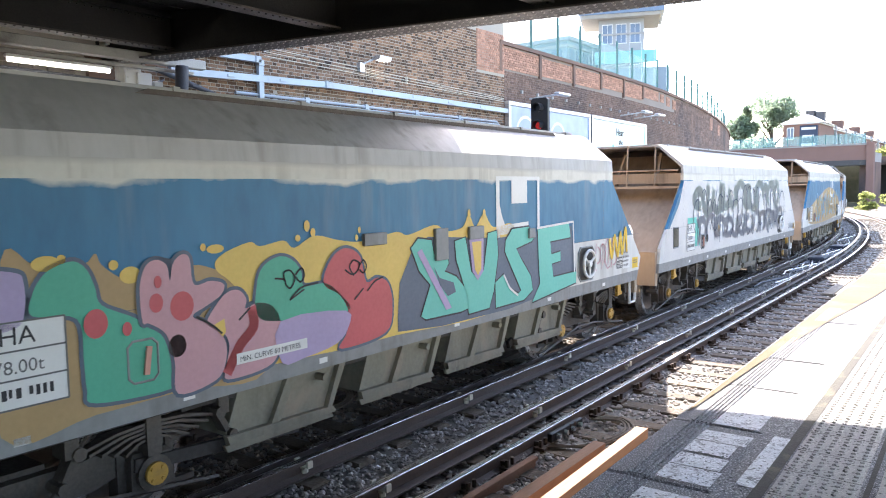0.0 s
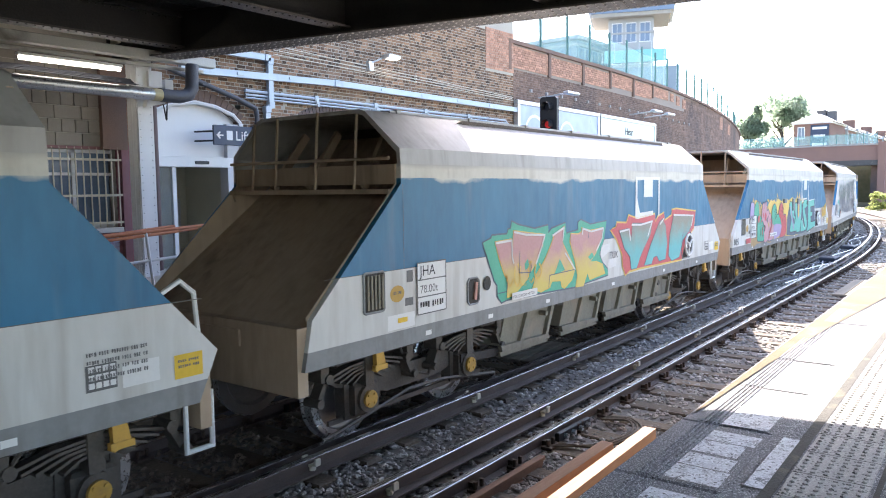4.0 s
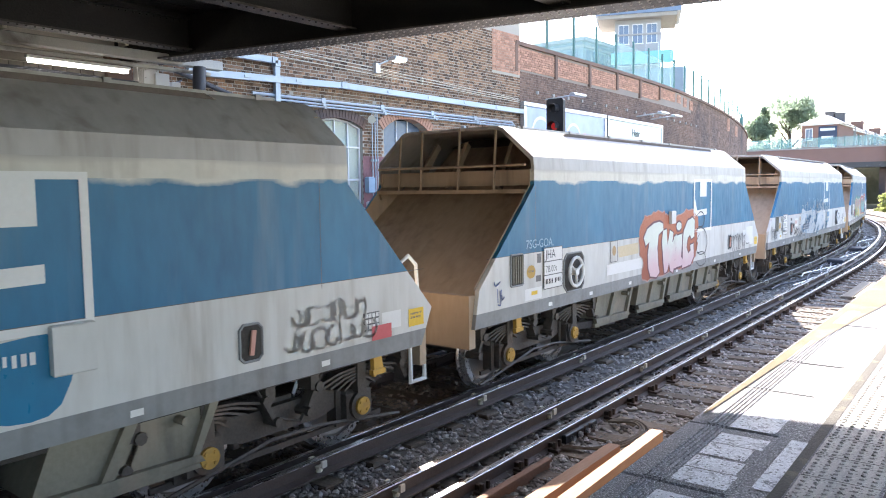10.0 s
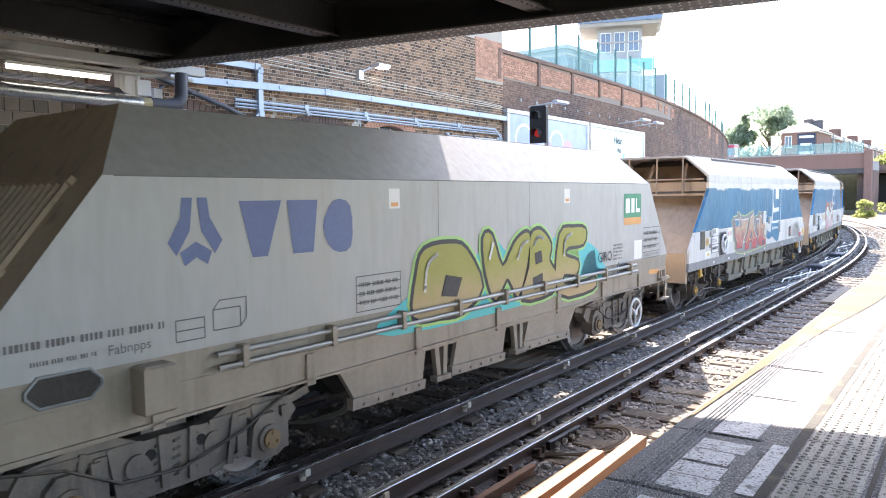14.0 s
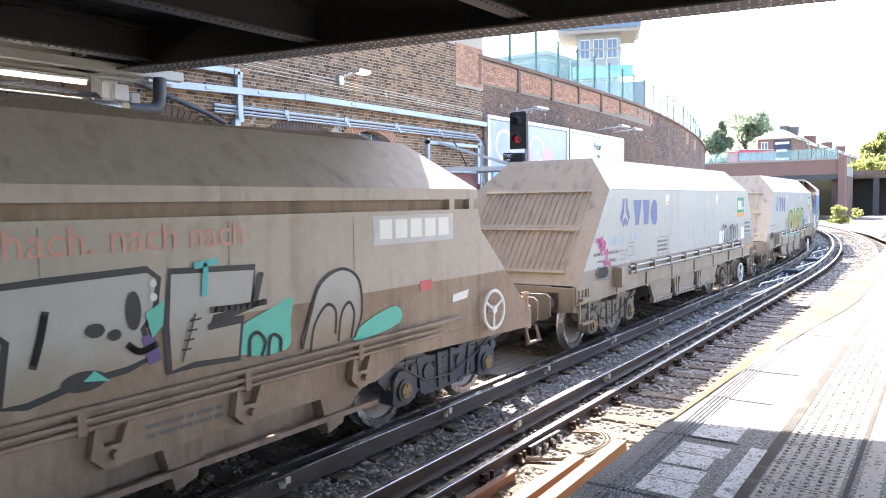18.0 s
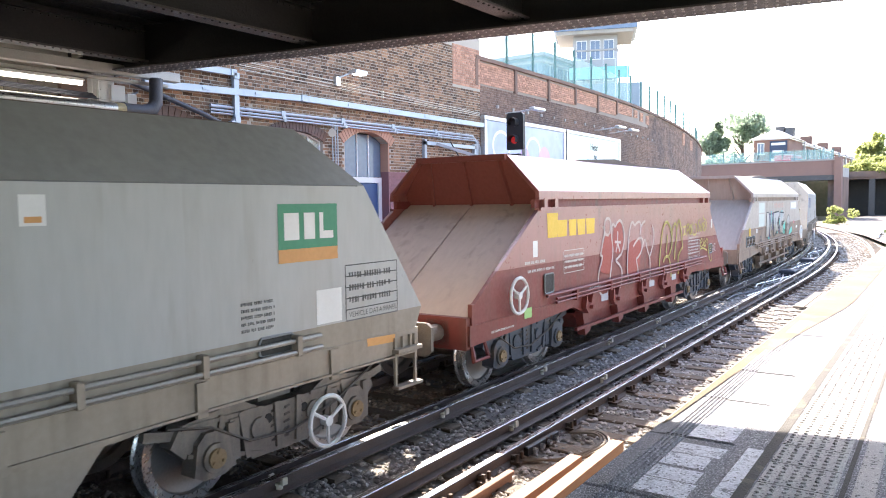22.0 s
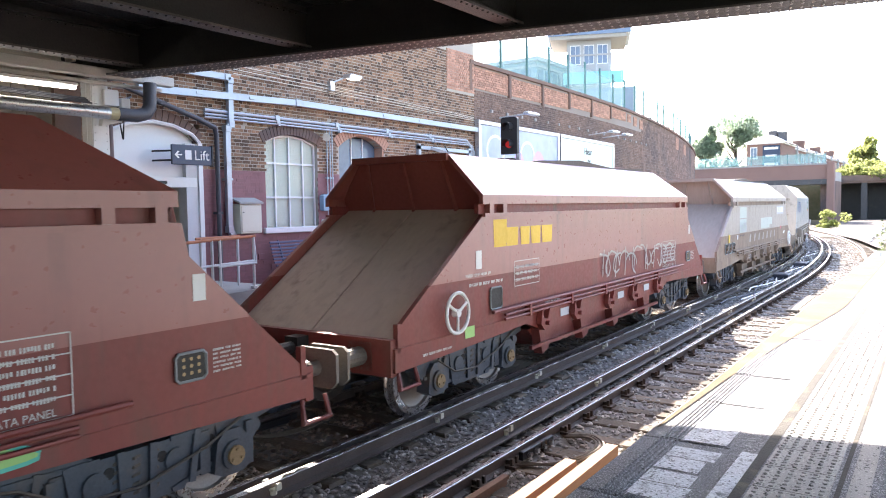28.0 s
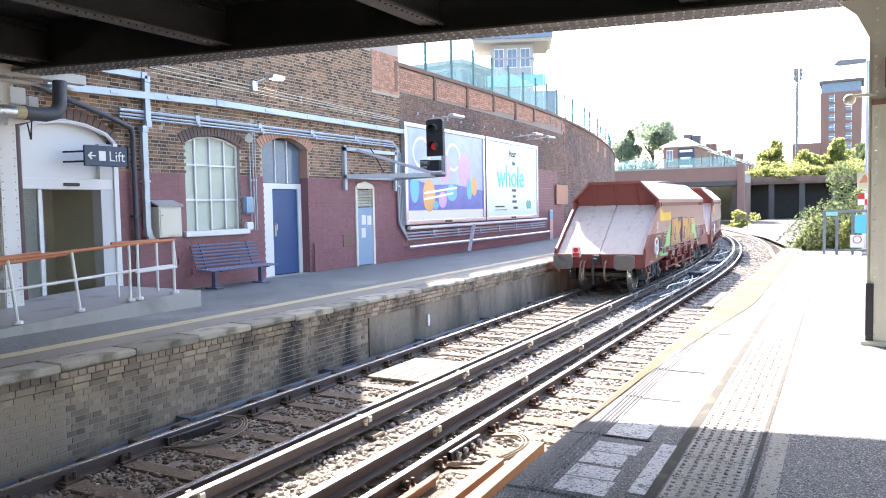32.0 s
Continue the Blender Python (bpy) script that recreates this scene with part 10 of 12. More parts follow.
blob(w, pts, fill, 3 if fill != "pink" else 5, "slate", 0.028)
pts, fill = ([(0.85, 1.80), (0.86, 1.94), (0.93, 2.05), (1.02, 2.10), (1.13, 2.12), (1.21, 2.06), (1.26, 1.94), (1.30, 1.81), (1.51, 1.70), (1.70, 1.58), (1.81, 1.40), (1.85, 1.23), (1.79, 1.12), (1.23, 1.15), (1.17, 1.26), (1.16, 1.45), (1.13, 1.74)], "green")
blob(w, pts, fill, 3 if fill != "pink" else 5, "slate", 0.028)
pts, fill = ([(1.59, 1.65), (1.58, 1.89), (1.63, 2.04), (1.72, 2.08), (1.80, 2.03), (1.82, 1.92), (1.85, 2.04), (1.92, 2.10), (1.99, 2.07), (2.02, 1.87), (2.17, 1.88), (2.29, 1.84), (2.26, 1.76), (2.12, 1.69), (2.00, 1.63), (2.15, 1.54), (2.28, 1.40), (2.28, 1.23), (2.18, 1.10), (1.85, 1.07), (1.83, 1.32), (1.77, 1.53), (1.64, 1.63)], "pink")
blob(w, pts, fill, 3 if fill != "pink" else 5, "slate", 0.028)
pts, fill = ([(2.12, 1.56), (2.28, 1.75), (2.42, 1.78), (2.50, 1.70), (2.49, 1.62), (2.61, 1.65), (2.77, 1.60), (2.85, 1.45), (2.83, 1.22), (2.69, 1.10), (2.30, 1.08), (2.28, 1.18), (2.32, 1.35), (2.26, 1.47)], "pink")
blob(w, pts, fill, 3 if fill != "pink" else 5, "slate", 0.028)
strokes(w, [[(2.30, 1.15), (2.42, 1.33), (2.56, 1.46), (2.55, 1.60)]], 0.09, "red", 7, label="red spray-painted stripe")
decal(w, [[(2.17, 1.53), (2.28, 1.57), (2.29, 1.46), (2.26, 1.43)]], "yellow", 7)
blob(w, [(2.61, 1.54), (2.61, 1.79), (2.68, 1.94), (2.85, 2.01), (3.00, 1.97), (3.10, 1.86), (3.13, 1.73), (3.40, 1.72), (3.60, 1.58), (3.66, 1.43), (2.89, 1.46)], "green", 5, "slate", 0.028)
decal(w, [closed_curve([(2.85, 1.46), (3.64, 1.44), (3.66, 1.27), (3.50, 1.15), (3.13, 1.10), (2.85, 1.10)], 3)], "lilac", 7)
blob(w, [(3.38, 1.70), (3.39, 1.83), (3.52, 1.98), (3.68, 2.02), (3.85, 1.93), (3.93, 1.68), (4.09, 1.70), (4.25, 1.63), (4.31, 1.40), (4.20, 1.14), (3.57, 1.09), (3.64, 1.22), (3.68, 1.40), (3.57, 1.59)], "red", 5, "slate", 0.028)
decal(w, [oval(1.25, 1.69, 0.085, 0.100), oval(1.47, 1.62, 0.035, 0.050), oval(1.91, 1.72, 0.100, 0.110), oval(1.70, 1.77, 0.055, 0.070), oval(1.72, 1.92, 0.030, 0.045)], "red", 7, label="red spray-painted spots")
strokes(w, [[(2.03, 1.62), (2.16, 1.54), (2.25, 1.46)], [(3.12, 1.70), (2.96, 1.63)], [(2.80, 1.83), (2.90, 1.81), (2.92, 1.76), (2.97, 1.73), (3.02, 1.81), (2.97, 1.88), (2.90, 1.87), (2.90, 1.81)], [(3.03, 1.84), (3.10, 1.89), (3.13, 1.82), (3.08, 1.77), (3.03, 1.82)], [(3.64, 1.82), (3.73, 1.77), (3.81, 1.80), (3.83, 1.87), (3.75, 1.90), (3.70, 1.84), (3.75, 1.76)], [(3.83, 1.84), (3.89, 1.89), (3.93, 1.83), (3.89, 1.77), (3.84, 1.80)], [(3.94, 1.59), (4.05, 1.67), (4.17, 1.70)], [(3.76, 1.53), (3.88, 1.62)], [(2.42, 1.54), (2.53, 1.62)], [(2.96, 1.63), (3.09, 1.72), (3.29, 1.74)]], 0.016, "black", 8, label="thin black cartoon lines")
decal(w, [[(4.40, 1.26), (4.44, 1.61), (4.63, 1.89), (4.92, 2.05), (6.33, 1.95), (8.31, 2.00), (8.45, 1.35), (8.30, 1.17), (6.58, 1.04), (5.14, 1.05), (4.40, 1.11)]], "slate", 3, label="slate-blue shading behind the letters")
pts = [(4.63, 1.95), (4.75, 2.04), (4.98, 2.01), (5.02, 1.86), (5.27, 1.83), (5.29, 1.73), (5.21, 1.65), (5.43, 1.57), (5.64, 1.39), (5.69, 1.18), (5.52, 1.16), (4.86, 1.17), (4.78, 1.21), (4.95, 1.53), (4.76, 1.70)]
letter(w, pts, [], "teal_fade", 4, "black", 0.02, label="fat teal graffiti letter with a dark outline")
pts = [(5.41, 1.97), (5.62, 2.00), (5.73, 1.60), (5.86, 1.50), (6.00, 1.59), (6.10, 2.02), (6.29, 2.04), (6.32, 1.75), (6.21, 1.31), (6.11, 1.12), (5.67, 1.11), (5.63, 1.35), (5.44, 1.75)]
letter(w, pts, [], "teal_fade", 4, "black", 0.02, label="fat teal graffiti letter with a dark outline")
pts = [(6.50, 1.91), (6.66, 2.04), (7.07, 2.05), (7.24, 1.93), (7.16, 1.86), (6.75, 1.79), (6.89, 1.63), (7.12, 1.40), (7.17, 1.21), (6.94, 1.11), (6.26, 1.10), (6.25, 1.41), (6.44, 1.49), (6.58, 1.30), (6.79, 1.21), (6.87, 1.24), (6.61, 1.59), (6.48, 1.77)]
letter(w, pts, [], "teal_fade", 4, "black", 0.02, label="fat teal graffiti letter with a dark outline")
pts = [(7.31, 2.00), (8.22, 2.04), (8.27, 1.84), (7.66, 1.82), (7.69, 1.64), (7.96, 1.66), (7.96, 1.53), (7.70, 1.51), (7.75, 1.32), (8.45, 1.33), (8.45, 1.17), (7.15, 1.05), (7.37, 1.27), (7.34, 1.52)]
letter(w, pts, [], "teal_fade", 4, "black", 0.02, label="fat teal graffiti letter with a dark outline")
decal(w, [[(4.72, 1.90), (4.80, 1.93), (5.33, 1.23), (5.22, 1.22)]], "lilac", 7, label="pale highlight strokes")
decal(w, [[(5.01, 1.72), (5.11, 1.59), (5.37, 1.51), (5.41, 1.40), (5.26, 1.37), (5.11, 1.51)]], "slate", 7)
decal(w, [[(5.69, 1.97), (5.99, 1.97), (5.98, 1.58), (5.86, 1.48), (5.75, 1.59)]], "lilac", 7)
decal(w, [[(5.74, 1.94), (5.94, 1.94), (5.93, 1.61), (5.86, 1.54), (5.80, 1.61)]], "yellow", 8)
strokes(w, [[(6.44, 1.48), (6.57, 1.31), (6.77, 1.19)], [(7.28, 2.02), (8.34, 2.06), (8.38, 1.34)]], 0.03, "white", 8, label="white highlight strokes", curve=False)
strokes(w, [[(9.65, 1.71), (9.74, 1.43), (9.85, 1.76), (9.97, 1.44), (10.08, 1.80), (10.15, 1.46), (10.29, 1.86), (10.34, 1.49)]], 0.07, "logo_yellow", 4, label="yellow scrawled tag")
scrawl(w, 9.1, 9.9, 1.25, 1.75, 4, 0.02, "pink", 3, 4)
text_bars(w, 9.95, 10.45, 1.22, 1.5, 4, "mark", 3, 5)
text_on(w, "NFS", -0.86, 1.16, 0.22, "black", 3, "graffiti")
decal(w, [rect(2.38, 3.14, 1.18, 1.27)], WM["plate"], 8, "label_plate")
text_on(w, "MIN. CURVE 60 METRES", 2.41, 1.2, 0.062, "black", 9)
decal(w, [rect(0.1, 0.5, 1.14, 1.26)], "red", 8, "red_label")
for a, b, c, d in ((3.9, 4.22, 2.02, 2.14), (5.03, 5.25, 1.78, 2.13), (5.68, 5.97, 1.97, 2.12), (7.05, 7.2, 1.9, 2.03)):
    part("bracket_plate", Form().slab(a, b, SIDE - 0.045, SIDE - 0.001, c, d, 0.008), WM["sill"], w)

# wagons ahead
w = CARS[0]
decal(w, [[(0.1, 2.2), (0.36, 2.64), (9.7, 2.64), (10.7, 1.6), (10.9, 1.15), (-0.8, 1.15), (-0.6, 1.6)]], "white_mark", 1, label="pale buffed-over side")
scrawl(w, 1.0, 8.6, 1.95, 2.6, 12, 0.22, "pale", 2, 6)
scrawl(w, 1.2, 9.0, 1.3, 1.9, 12, 0.14, "chrome", 3, 7)
scrawl(w, 1.0, 9.2, 1.25, 2.55, 20, 0.03, "slate", 4, 8)
decal(w, [rect(0.6, 1.4, 1.3, 1.9)], "teal", 2)
w = CARS[-1]
decal(w, [closed_curve([(0.5, 1.7), (3, 2.1), (6, 2.4), (9, 2.0), (9.5, 1.3), (5, 1.1), (0.5, 1.2)])], "tan", 1)
scrawl(w, 2.0, 8.8, 1.2, 2.2, 12, 0.16, "sky", 2, 9)
scrawl(w, 2.0, 8.8, 1.2, 2.3, 12, 0.05, "yellow", 3, 10)
w = CARS[-2]
scrawl(w, 1.0, 8.0, 1.2, 2.0, 14, 0.12, "chrome", 2, 11)

# second wagon: two jagged pieces
w = CARS[2]
edge_line = [(1.79, 1.91), (1.97, 1.95), (1.98, 1.98), (2.32, 1.98), (2.35, 2.04), (2.41, 2.04), (2.43, 2.13), (2.58, 2.08), (2.99, 2.01), (3.35, 2.04), (3.35, 1.93), (3.45, 1.99), (3.84, 2.05), (3.87, 1.90), (4.23, 1.93), (4.23, 2.04), (4.31, 2.07), (4.63, 1.99), (5.18, 2.02), (5.09, 1.75), (4.93, 1.53), (5.04, 1.39), (5.22, 1.28), (5.25, 1.19), (4.11, 1.13), (3.14, 1.16), (2.31, 1.18), (2.19, 1.16), (2.10, 1.25), (2.10, 1.38), (2.04, 1.43), (1.91, 1.68)]
decal(w, [grow(edge_line, 0.022)], "slate", 1)
decal(w, [edge_line], "green", 2, label="jagged dark teal graffiti outline")
pts = [(2.04, 1.90), (2.42, 1.91), (2.44, 1.73), (2.46, 2.01), (3.23, 1.92), (3.19, 1.79), (3.03, 1.59), (2.85, 1.45), (2.79, 1.36), (2.82, 1.25), (2.31, 1.21), (2.33, 1.42), (2.25, 1.50), (2.14, 1.69)]
decal(w, [grow(pts, 0.016)], "yellow", 3)
decal(w, [pts], "rose_fade", 4, label="jagged rose and yellow graffiti letter")
pts = [(3.52, 1.91), (3.80, 2.00), (3.75, 1.77), (3.97, 1.54), (4.12, 1.38), (4.03, 1.25), (3.81, 1.15), (3.73, 1.18), (3.70, 1.27), (3.45, 1.29), (3.39, 1.21), (3.14, 1.18), (2.93, 1.24), (3.02, 1.40), (3.25, 1.58), (3.41, 1.76)]
decal(w, [grow(pts, 0.016)], "yellow", 3)
decal(w, [pts], "rose_fade", 4, label="jagged rose and yellow graffiti letter")
pts = [(3.99, 1.89), (4.21, 1.87), (4.34, 1.90), (4.32, 1.95), (4.62, 1.90), (5.04, 1.92), (4.98, 1.73), (4.79, 1.56), (4.61, 1.44), (4.83, 1.42), (5.04, 1.36), (5.13, 1.23), (4.60, 1.19), (4.52, 1.29), (4.39, 1.12), (4.15, 1.13), (4.21, 1.29), (4.12, 1.52), (3.97, 1.79)]
decal(w, [grow(pts, 0.016)], "yellow", 3)
decal(w, [pts], "rose_fade", 4, label="jagged rose and yellow graffiti letter")
decal(w, [[(3.66, 1.57), (3.81, 1.40), (3.50, 1.36)], [(4.53, 1.52), (4.66, 1.58), (4.73, 1.52), (4.61, 1.47)], [(2.72, 1.58), (2.80, 1.64), (2.84, 1.54), (2.74, 1.50)], [(2.51, 1.23), (2.79, 1.37), (2.88, 1.49), (2.93, 1.39), (2.84, 1.25)]], "green", 5)
strokes(w, [[(2.05, 1.89), (2.41, 1.90), (2.42, 1.69), (2.45, 1.62)], [(2.47, 2.00), (2.76, 1.95), (3.24, 1.92), (3.16, 1.78), (3.01, 1.56)], [(3.45, 1.90), (3.78, 1.99), (3.74, 1.82)], [(3.82, 1.63), (4.11, 1.38)], [(4.34, 1.87), (4.35, 1.95), (4.62, 1.89), (5.05, 1.92), (5.00, 1.77), (4.81, 1.60)]], 0.028, "white", 6, label="white highlight strokes", curve=False)
strokes(w, [[(2.60, 1.75), (2.59, 1.48), (2.86, 1.46), (2.89, 1.55)], [(3.34, 1.20), (3.37, 1.37), (4.11, 1.38)], [(4.54, 1.89), (4.53, 1.80)], [(4.96, 1.73), (4.95, 1.47)], [(2.10, 1.28), (2.29, 1.28), (2.30, 1.40)]], 0.012, "slate", 6, label="thin dark lines", curve=False)
scrawl(w, 2.28, 3.15, 1.3, 1.62, 5, 0.03, "yellow", 5, 12, label="yellow spray drips")
edge_line = [(5.33, 1.88), (5.52, 1.90), (5.56, 1.97), (5.93, 1.95), (6.02, 2.07), (6.37, 2.00), (7.16, 2.05), (7.19, 1.92), (7.30, 2.00), (7.60, 2.06), (7.64, 1.92), (7.99, 2.00), (8.00, 2.10), (8.23, 2.11), (9.32, 2.03), (9.22, 1.71), (8.76, 1.50), (8.54, 1.15), (7.98, 1.16), (6.49, 1.18), (6.06, 1.17), (5.91, 1.12), (5.80, 1.27), (5.78, 1.46), (5.57, 1.71)]
decal(w, [grow(edge_line, 0.03)], "yellow", 2)
decal(w, [edge_line], "red", 3, label="jagged red and aqua graffiti piece")
pts = [(5.64, 1.85), (5.99, 1.86), (6.13, 1.71), (6.17, 1.94), (6.75, 1.91), (7.03, 1.93), (6.95, 1.72), (6.62, 1.47), (6.49, 1.35), (6.36, 1.19), (6.13, 1.19), (6.08, 1.40), (5.85, 1.55)]
letter(w, pts, [], "aqua_fade", 4, "slate", 0.012, label="red-edged aqua graffiti letter")
pts = [(7.37, 1.91), (7.52, 1.96), (7.67, 1.82), (7.75, 1.51), (7.68, 1.23), (7.37, 1.22), (7.27, 1.32), (7.10, 1.31), (7.01, 1.20), (6.69, 1.20), (6.95, 1.51)]
letter(w, pts, [], "aqua_fade", 4, "slate", 0.012, label="red-edged aqua graffiti letter")
pts = [(8.08, 2.01), (9.13, 1.96), (9.03, 1.73), (8.58, 1.51), (8.40, 1.21), (8.00, 1.17), (7.84, 1.28), (7.89, 1.65)]
letter(w, pts, [], "aqua_fade", 4, "slate", 0.012, label="red-edged aqua graffiti letter")
strokes(w, [[(5.66, 1.83), (6.02, 1.85), (6.08, 1.67)], [(6.13, 1.92), (6.50, 1.90), (7.02, 1.94), (6.82, 1.69)], [(8.07, 2.01), (9.16, 1.96), (9.05, 1.77)], [(7.39, 1.87), (7.57, 1.96)]], 0.03, "white", 6, label="white highlight strokes", curve=False)
decal(w, [[(5.26, 1.43), (5.57, 1.42), (5.56, 1.30), (5.26, 1.28)], [(4.93, 1.65), (5.31, 1.67), (5.31, 1.55), (5.02, 1.46)]], "white", 1)
text_on(w, "TUK", 5.26, 1.43, 0.16, "black", 8, "graffiti")
decal(w, [rect(2.38, 3.0, 1.16, 1.25)], WM["plate"], 13, "label_plate")
text_on(w, "MIN. CURVE 60 METRES", 2.4, 1.18, 0.05, "black", 14)

# third wagon: blue and white scribble
w = CARS[3]
decal(w, [closed_curve([(2.88, 1.25), (2.86, 1.65), (3.07, 1.88), (3.57, 1.78), (4.61, 1.80), (5.44, 1.66), (6.24, 1.73), (6.30, 1.23), (5.32, 1.09), (4.04, 1.10)], 4)], "white_wash", 1, label="washed-out pale spray paint")
r3 = random.Random(77)
for m, lay, n, z0, z1, lo, hi in (("white_wash", 2, 26, 1.72, 2.02, 0.02, 0.06), ("sky_wash", 3, 22, 1.66, 2.1, 0.015, 0.04), (WM["blue_panel"], 4, 24, 1.12, 1.66, 0.02, 0.07), ("sky_wash", 5, 20, 1.12, 1.7, 0.015, 0.045)):
    for width in (lo, hi):
        lines = []
        for _ in range(n // 2):
            u, z, L, h = r3.uniform(2.95, 7.1), r3.uniform(z0, z1), r3.uniform(0.08, 0.3), r3.uniform(0.08, 0.26)
            lean, bend = r3.uniform(-0.1, 0.25), r3.choice((-1, 1)) * r3.uniform(0.3, 1.0)
            lines.append([(u, z - h / 2), (u + lean * 0.4 + L * bend * 0.5, z - h * 0.1), (u + lean + L * 0.3, z + h * 0.3), (u + lean + L * bend, z + h / 2)])
        strokes(w, lines, width, m, lay, "graffiti", "washed-out pale blue and white spray paint")
strokes(w, [[(1.96, 1.35), (1.94, 1.19), (1.86, 1.11)], [(1.94, 1.19), (2.05, 1.19)], [(2.04, 1.17), (2.12, 1.30), (2.16, 1.18)], [(2.07, 1.23), (2.17, 1.22)]], 0.026, "black", 5, label="black scrawled tag", curve=False)
strokes(w, [[(2.20, 1.36), (2.27, 1.10)], [(2.20, 1.36), (2.32, 1.29), (2.24, 1.23), (2.37, 1.12)], [(2.48, 1.33), (2.36, 1.29), (2.44, 1.20), (2.36, 1.14)]], 0.026, "black", 5, label="black scrawled tag", curve=False)
strokes(w, [[(2.53, 1.35), (2.57, 1.06)], [(2.68, 1.32), (2.54, 1.22), (2.77, 1.07)], [(2.71, 1.13), (2.82, 1.23), (2.88, 1.05)], [(2.84, 1.23), (2.99, 1.15), (2.88, 1.14)]], 0.026, "black", 5, label="black scrawled tag", curve=False)
scrawl(w, -0.7, -0.1, 1.15, 1.5, 5, 0.025, "mark", 3, 19)
decal(w, [rect(3.12, 3.97, 1.25, 1.42)], "slate", 6, "warning_plate")
text_on(w, "HOPPER DOORS TO BE FULLY", 3.16, 1.345, 0.056, "white", 7)
text_on(w, "CLOSED BEFORE WAGON IS MOVED", 3.14, 1.275, 0.048, "white", 7)
decal(w, [rect(2.04, 2.4, 1.4, 1.62)], WM["plate"], 2, "label_plate")
decal(w, [oval(2.14, 1.52, 0.05, 0.06), oval(2.28, 1.52, 0.05, 0.06)], "salmon", 3, "label_mark")
for z in (1.58, 1.18):
    decal(w, [rect(1.5, 1.66, z, z + 0.07)], "black", 2, "label_plate")
decal(w, [rect(6.95, 7.38, 1.5, 1.66)], WM["blue"], 2, "name_panel")
text_bars(w, 9.95, 10.4, 1.28, 1.5, 4, "mark", 3, 20)

# fourth wagon: fat pale letters with a red glow
w = CARS[4]
halo = closed_curve([(3.70, 1.71), (3.77, 1.91), (3.95, 2.06), (4.30, 2.11), (4.73, 2.13), (4.95, 2.05), (5.19, 2.08), (5.49, 2.02), (5.92, 2.12), (6.21, 2.12), (6.41, 2.04), (6.59, 1.87), (6.51, 1.61), (6.55, 1.40), (6.38, 1.18), (6.14, 1.08), (5.37, 1.05), (4.52, 1.01), (3.94, 1.02), (3.83, 1.15), (3.88, 1.33), (3.75, 1.47)], 4)
r4 = random.Random(44)
halo = [(a + r4.uniform(-0.025, 0.025), b + r4.uniform(-0.025, 0.025)) for a, b in halo]
decal(w, [grow(halo, 0.02)], "salmon_dust", 1, label="soft red overspray")
decal(w, [halo], "ember", 2, label="red glow round graffiti letters")
pts = [(3.87, 1.72), (4.02, 1.86), (4.30, 1.94), (4.55, 1.96), (4.72, 1.92), (4.74, 1.81), (4.52, 1.74), (4.47, 1.52), (4.51, 1.23), (4.58, 1.08), (4.44, 1.01), (4.16, 1.05), (4.08, 1.19), (4.05, 1.43), (4.11, 1.64), (3.96, 1.58)]
letter(w, pts, [], "chalk", 3, "plum", 0.035, label="fat chalky white graffiti letter with a dark outline")
pts = [(4.73, 1.80), (4.90, 1.81), (4.95, 1.53), (5.06, 1.79), (5.23, 1.73), (5.18, 1.56), (5.39, 1.71), (5.34, 1.29), (5.23, 1.01), (5.09, 1.06), (5.03, 1.21), (4.94, 1.06), (4.81, 1.04), (4.75, 1.25), (4.68, 1.61)]
letter(w, pts, [], "chalk", 3, "plum", 0.035, label="fat chalky white graffiti letter with a dark outline")
pts = [(5.26, 1.66), (5.69, 1.69), (5.64, 1.26), (5.76, 1.20), (5.72, 1.11), (5.27, 1.08), (5.21, 1.18), (5.33, 1.23), (5.37, 1.47), (5.23, 1.55)]
letter(w, pts, [], "chalk", 3, "plum", 0.035, label="fat chalky white graffiti letter with a dark outline")
pts = [(5.71, 1.49), (5.76, 1.74), (5.97, 1.92), (6.23, 1.97), (6.36, 1.92), (6.34, 1.60), (6.17, 1.57), (6.11, 1.65), (5.98, 1.60), (5.92, 1.42), (6.02, 1.30), (6.15, 1.35), (6.12, 1.45), (6.30, 1.47), (6.33, 1.22), (6.15, 1.08), (5.68, 1.05), (5.72, 1.20)]
letter(w, pts, [], "chalk", 3, "plum", 0.035, label="fat chalky white graffiti letter with a dark outline")
pts = oval(5.51, 1.84, 0.13, 0.075)
letter(w, pts, [], "chalk", 3, "plum", 0.035, label="fat chalky white graffiti letter with a dark outline")
strokes(w, [[(6.45, 1.99), (6.71, 2.07), (6.93, 1.96), (6.84, 1.79), (6.58, 1.78)], [(6.51, 1.75), (6.90, 1.72), (7.11, 1.49), (6.97, 1.25), (6.57, 1.26), (6.48, 1.48), (6.64, 1.64)], [(6.51, 1.27), (6.90, 1.26), (7.04, 1.06), (6.70, 1.00), (6.48, 1.10)]], 0.02, "black", 4, label="looping black tag")
text_on(w, "7SG-GOA.", 0.12, 1.8, 0.16, "sky", 2, "graffiti")
strokes(w, [[(-0.61, 1.46), (-0.58, 1.41), (-0.48, 1.45)], [(-0.54, 1.37), (-0.53, 1.21)], [(-0.48, 1.34), (-0.47, 1.18), (-0.53, 1.18)], [(-0.45, 1.35), (-0.44, 1.23), (-0.39, 1.26)]], 0.018, "logo_blue", 3, label="thin blue scrawled tag")
decal(w, [[(2.86, 1.64), (3.67, 1.66), (3.68, 1.48), (2.91, 1.47)]], "sand", 1, "patch_plate")
decal(w, [[(2.47, 1.39), (3.86, 1.40), (3.83, 1.22), (2.47, 1.23)]], WM["plate"], 1, "patch_plate")
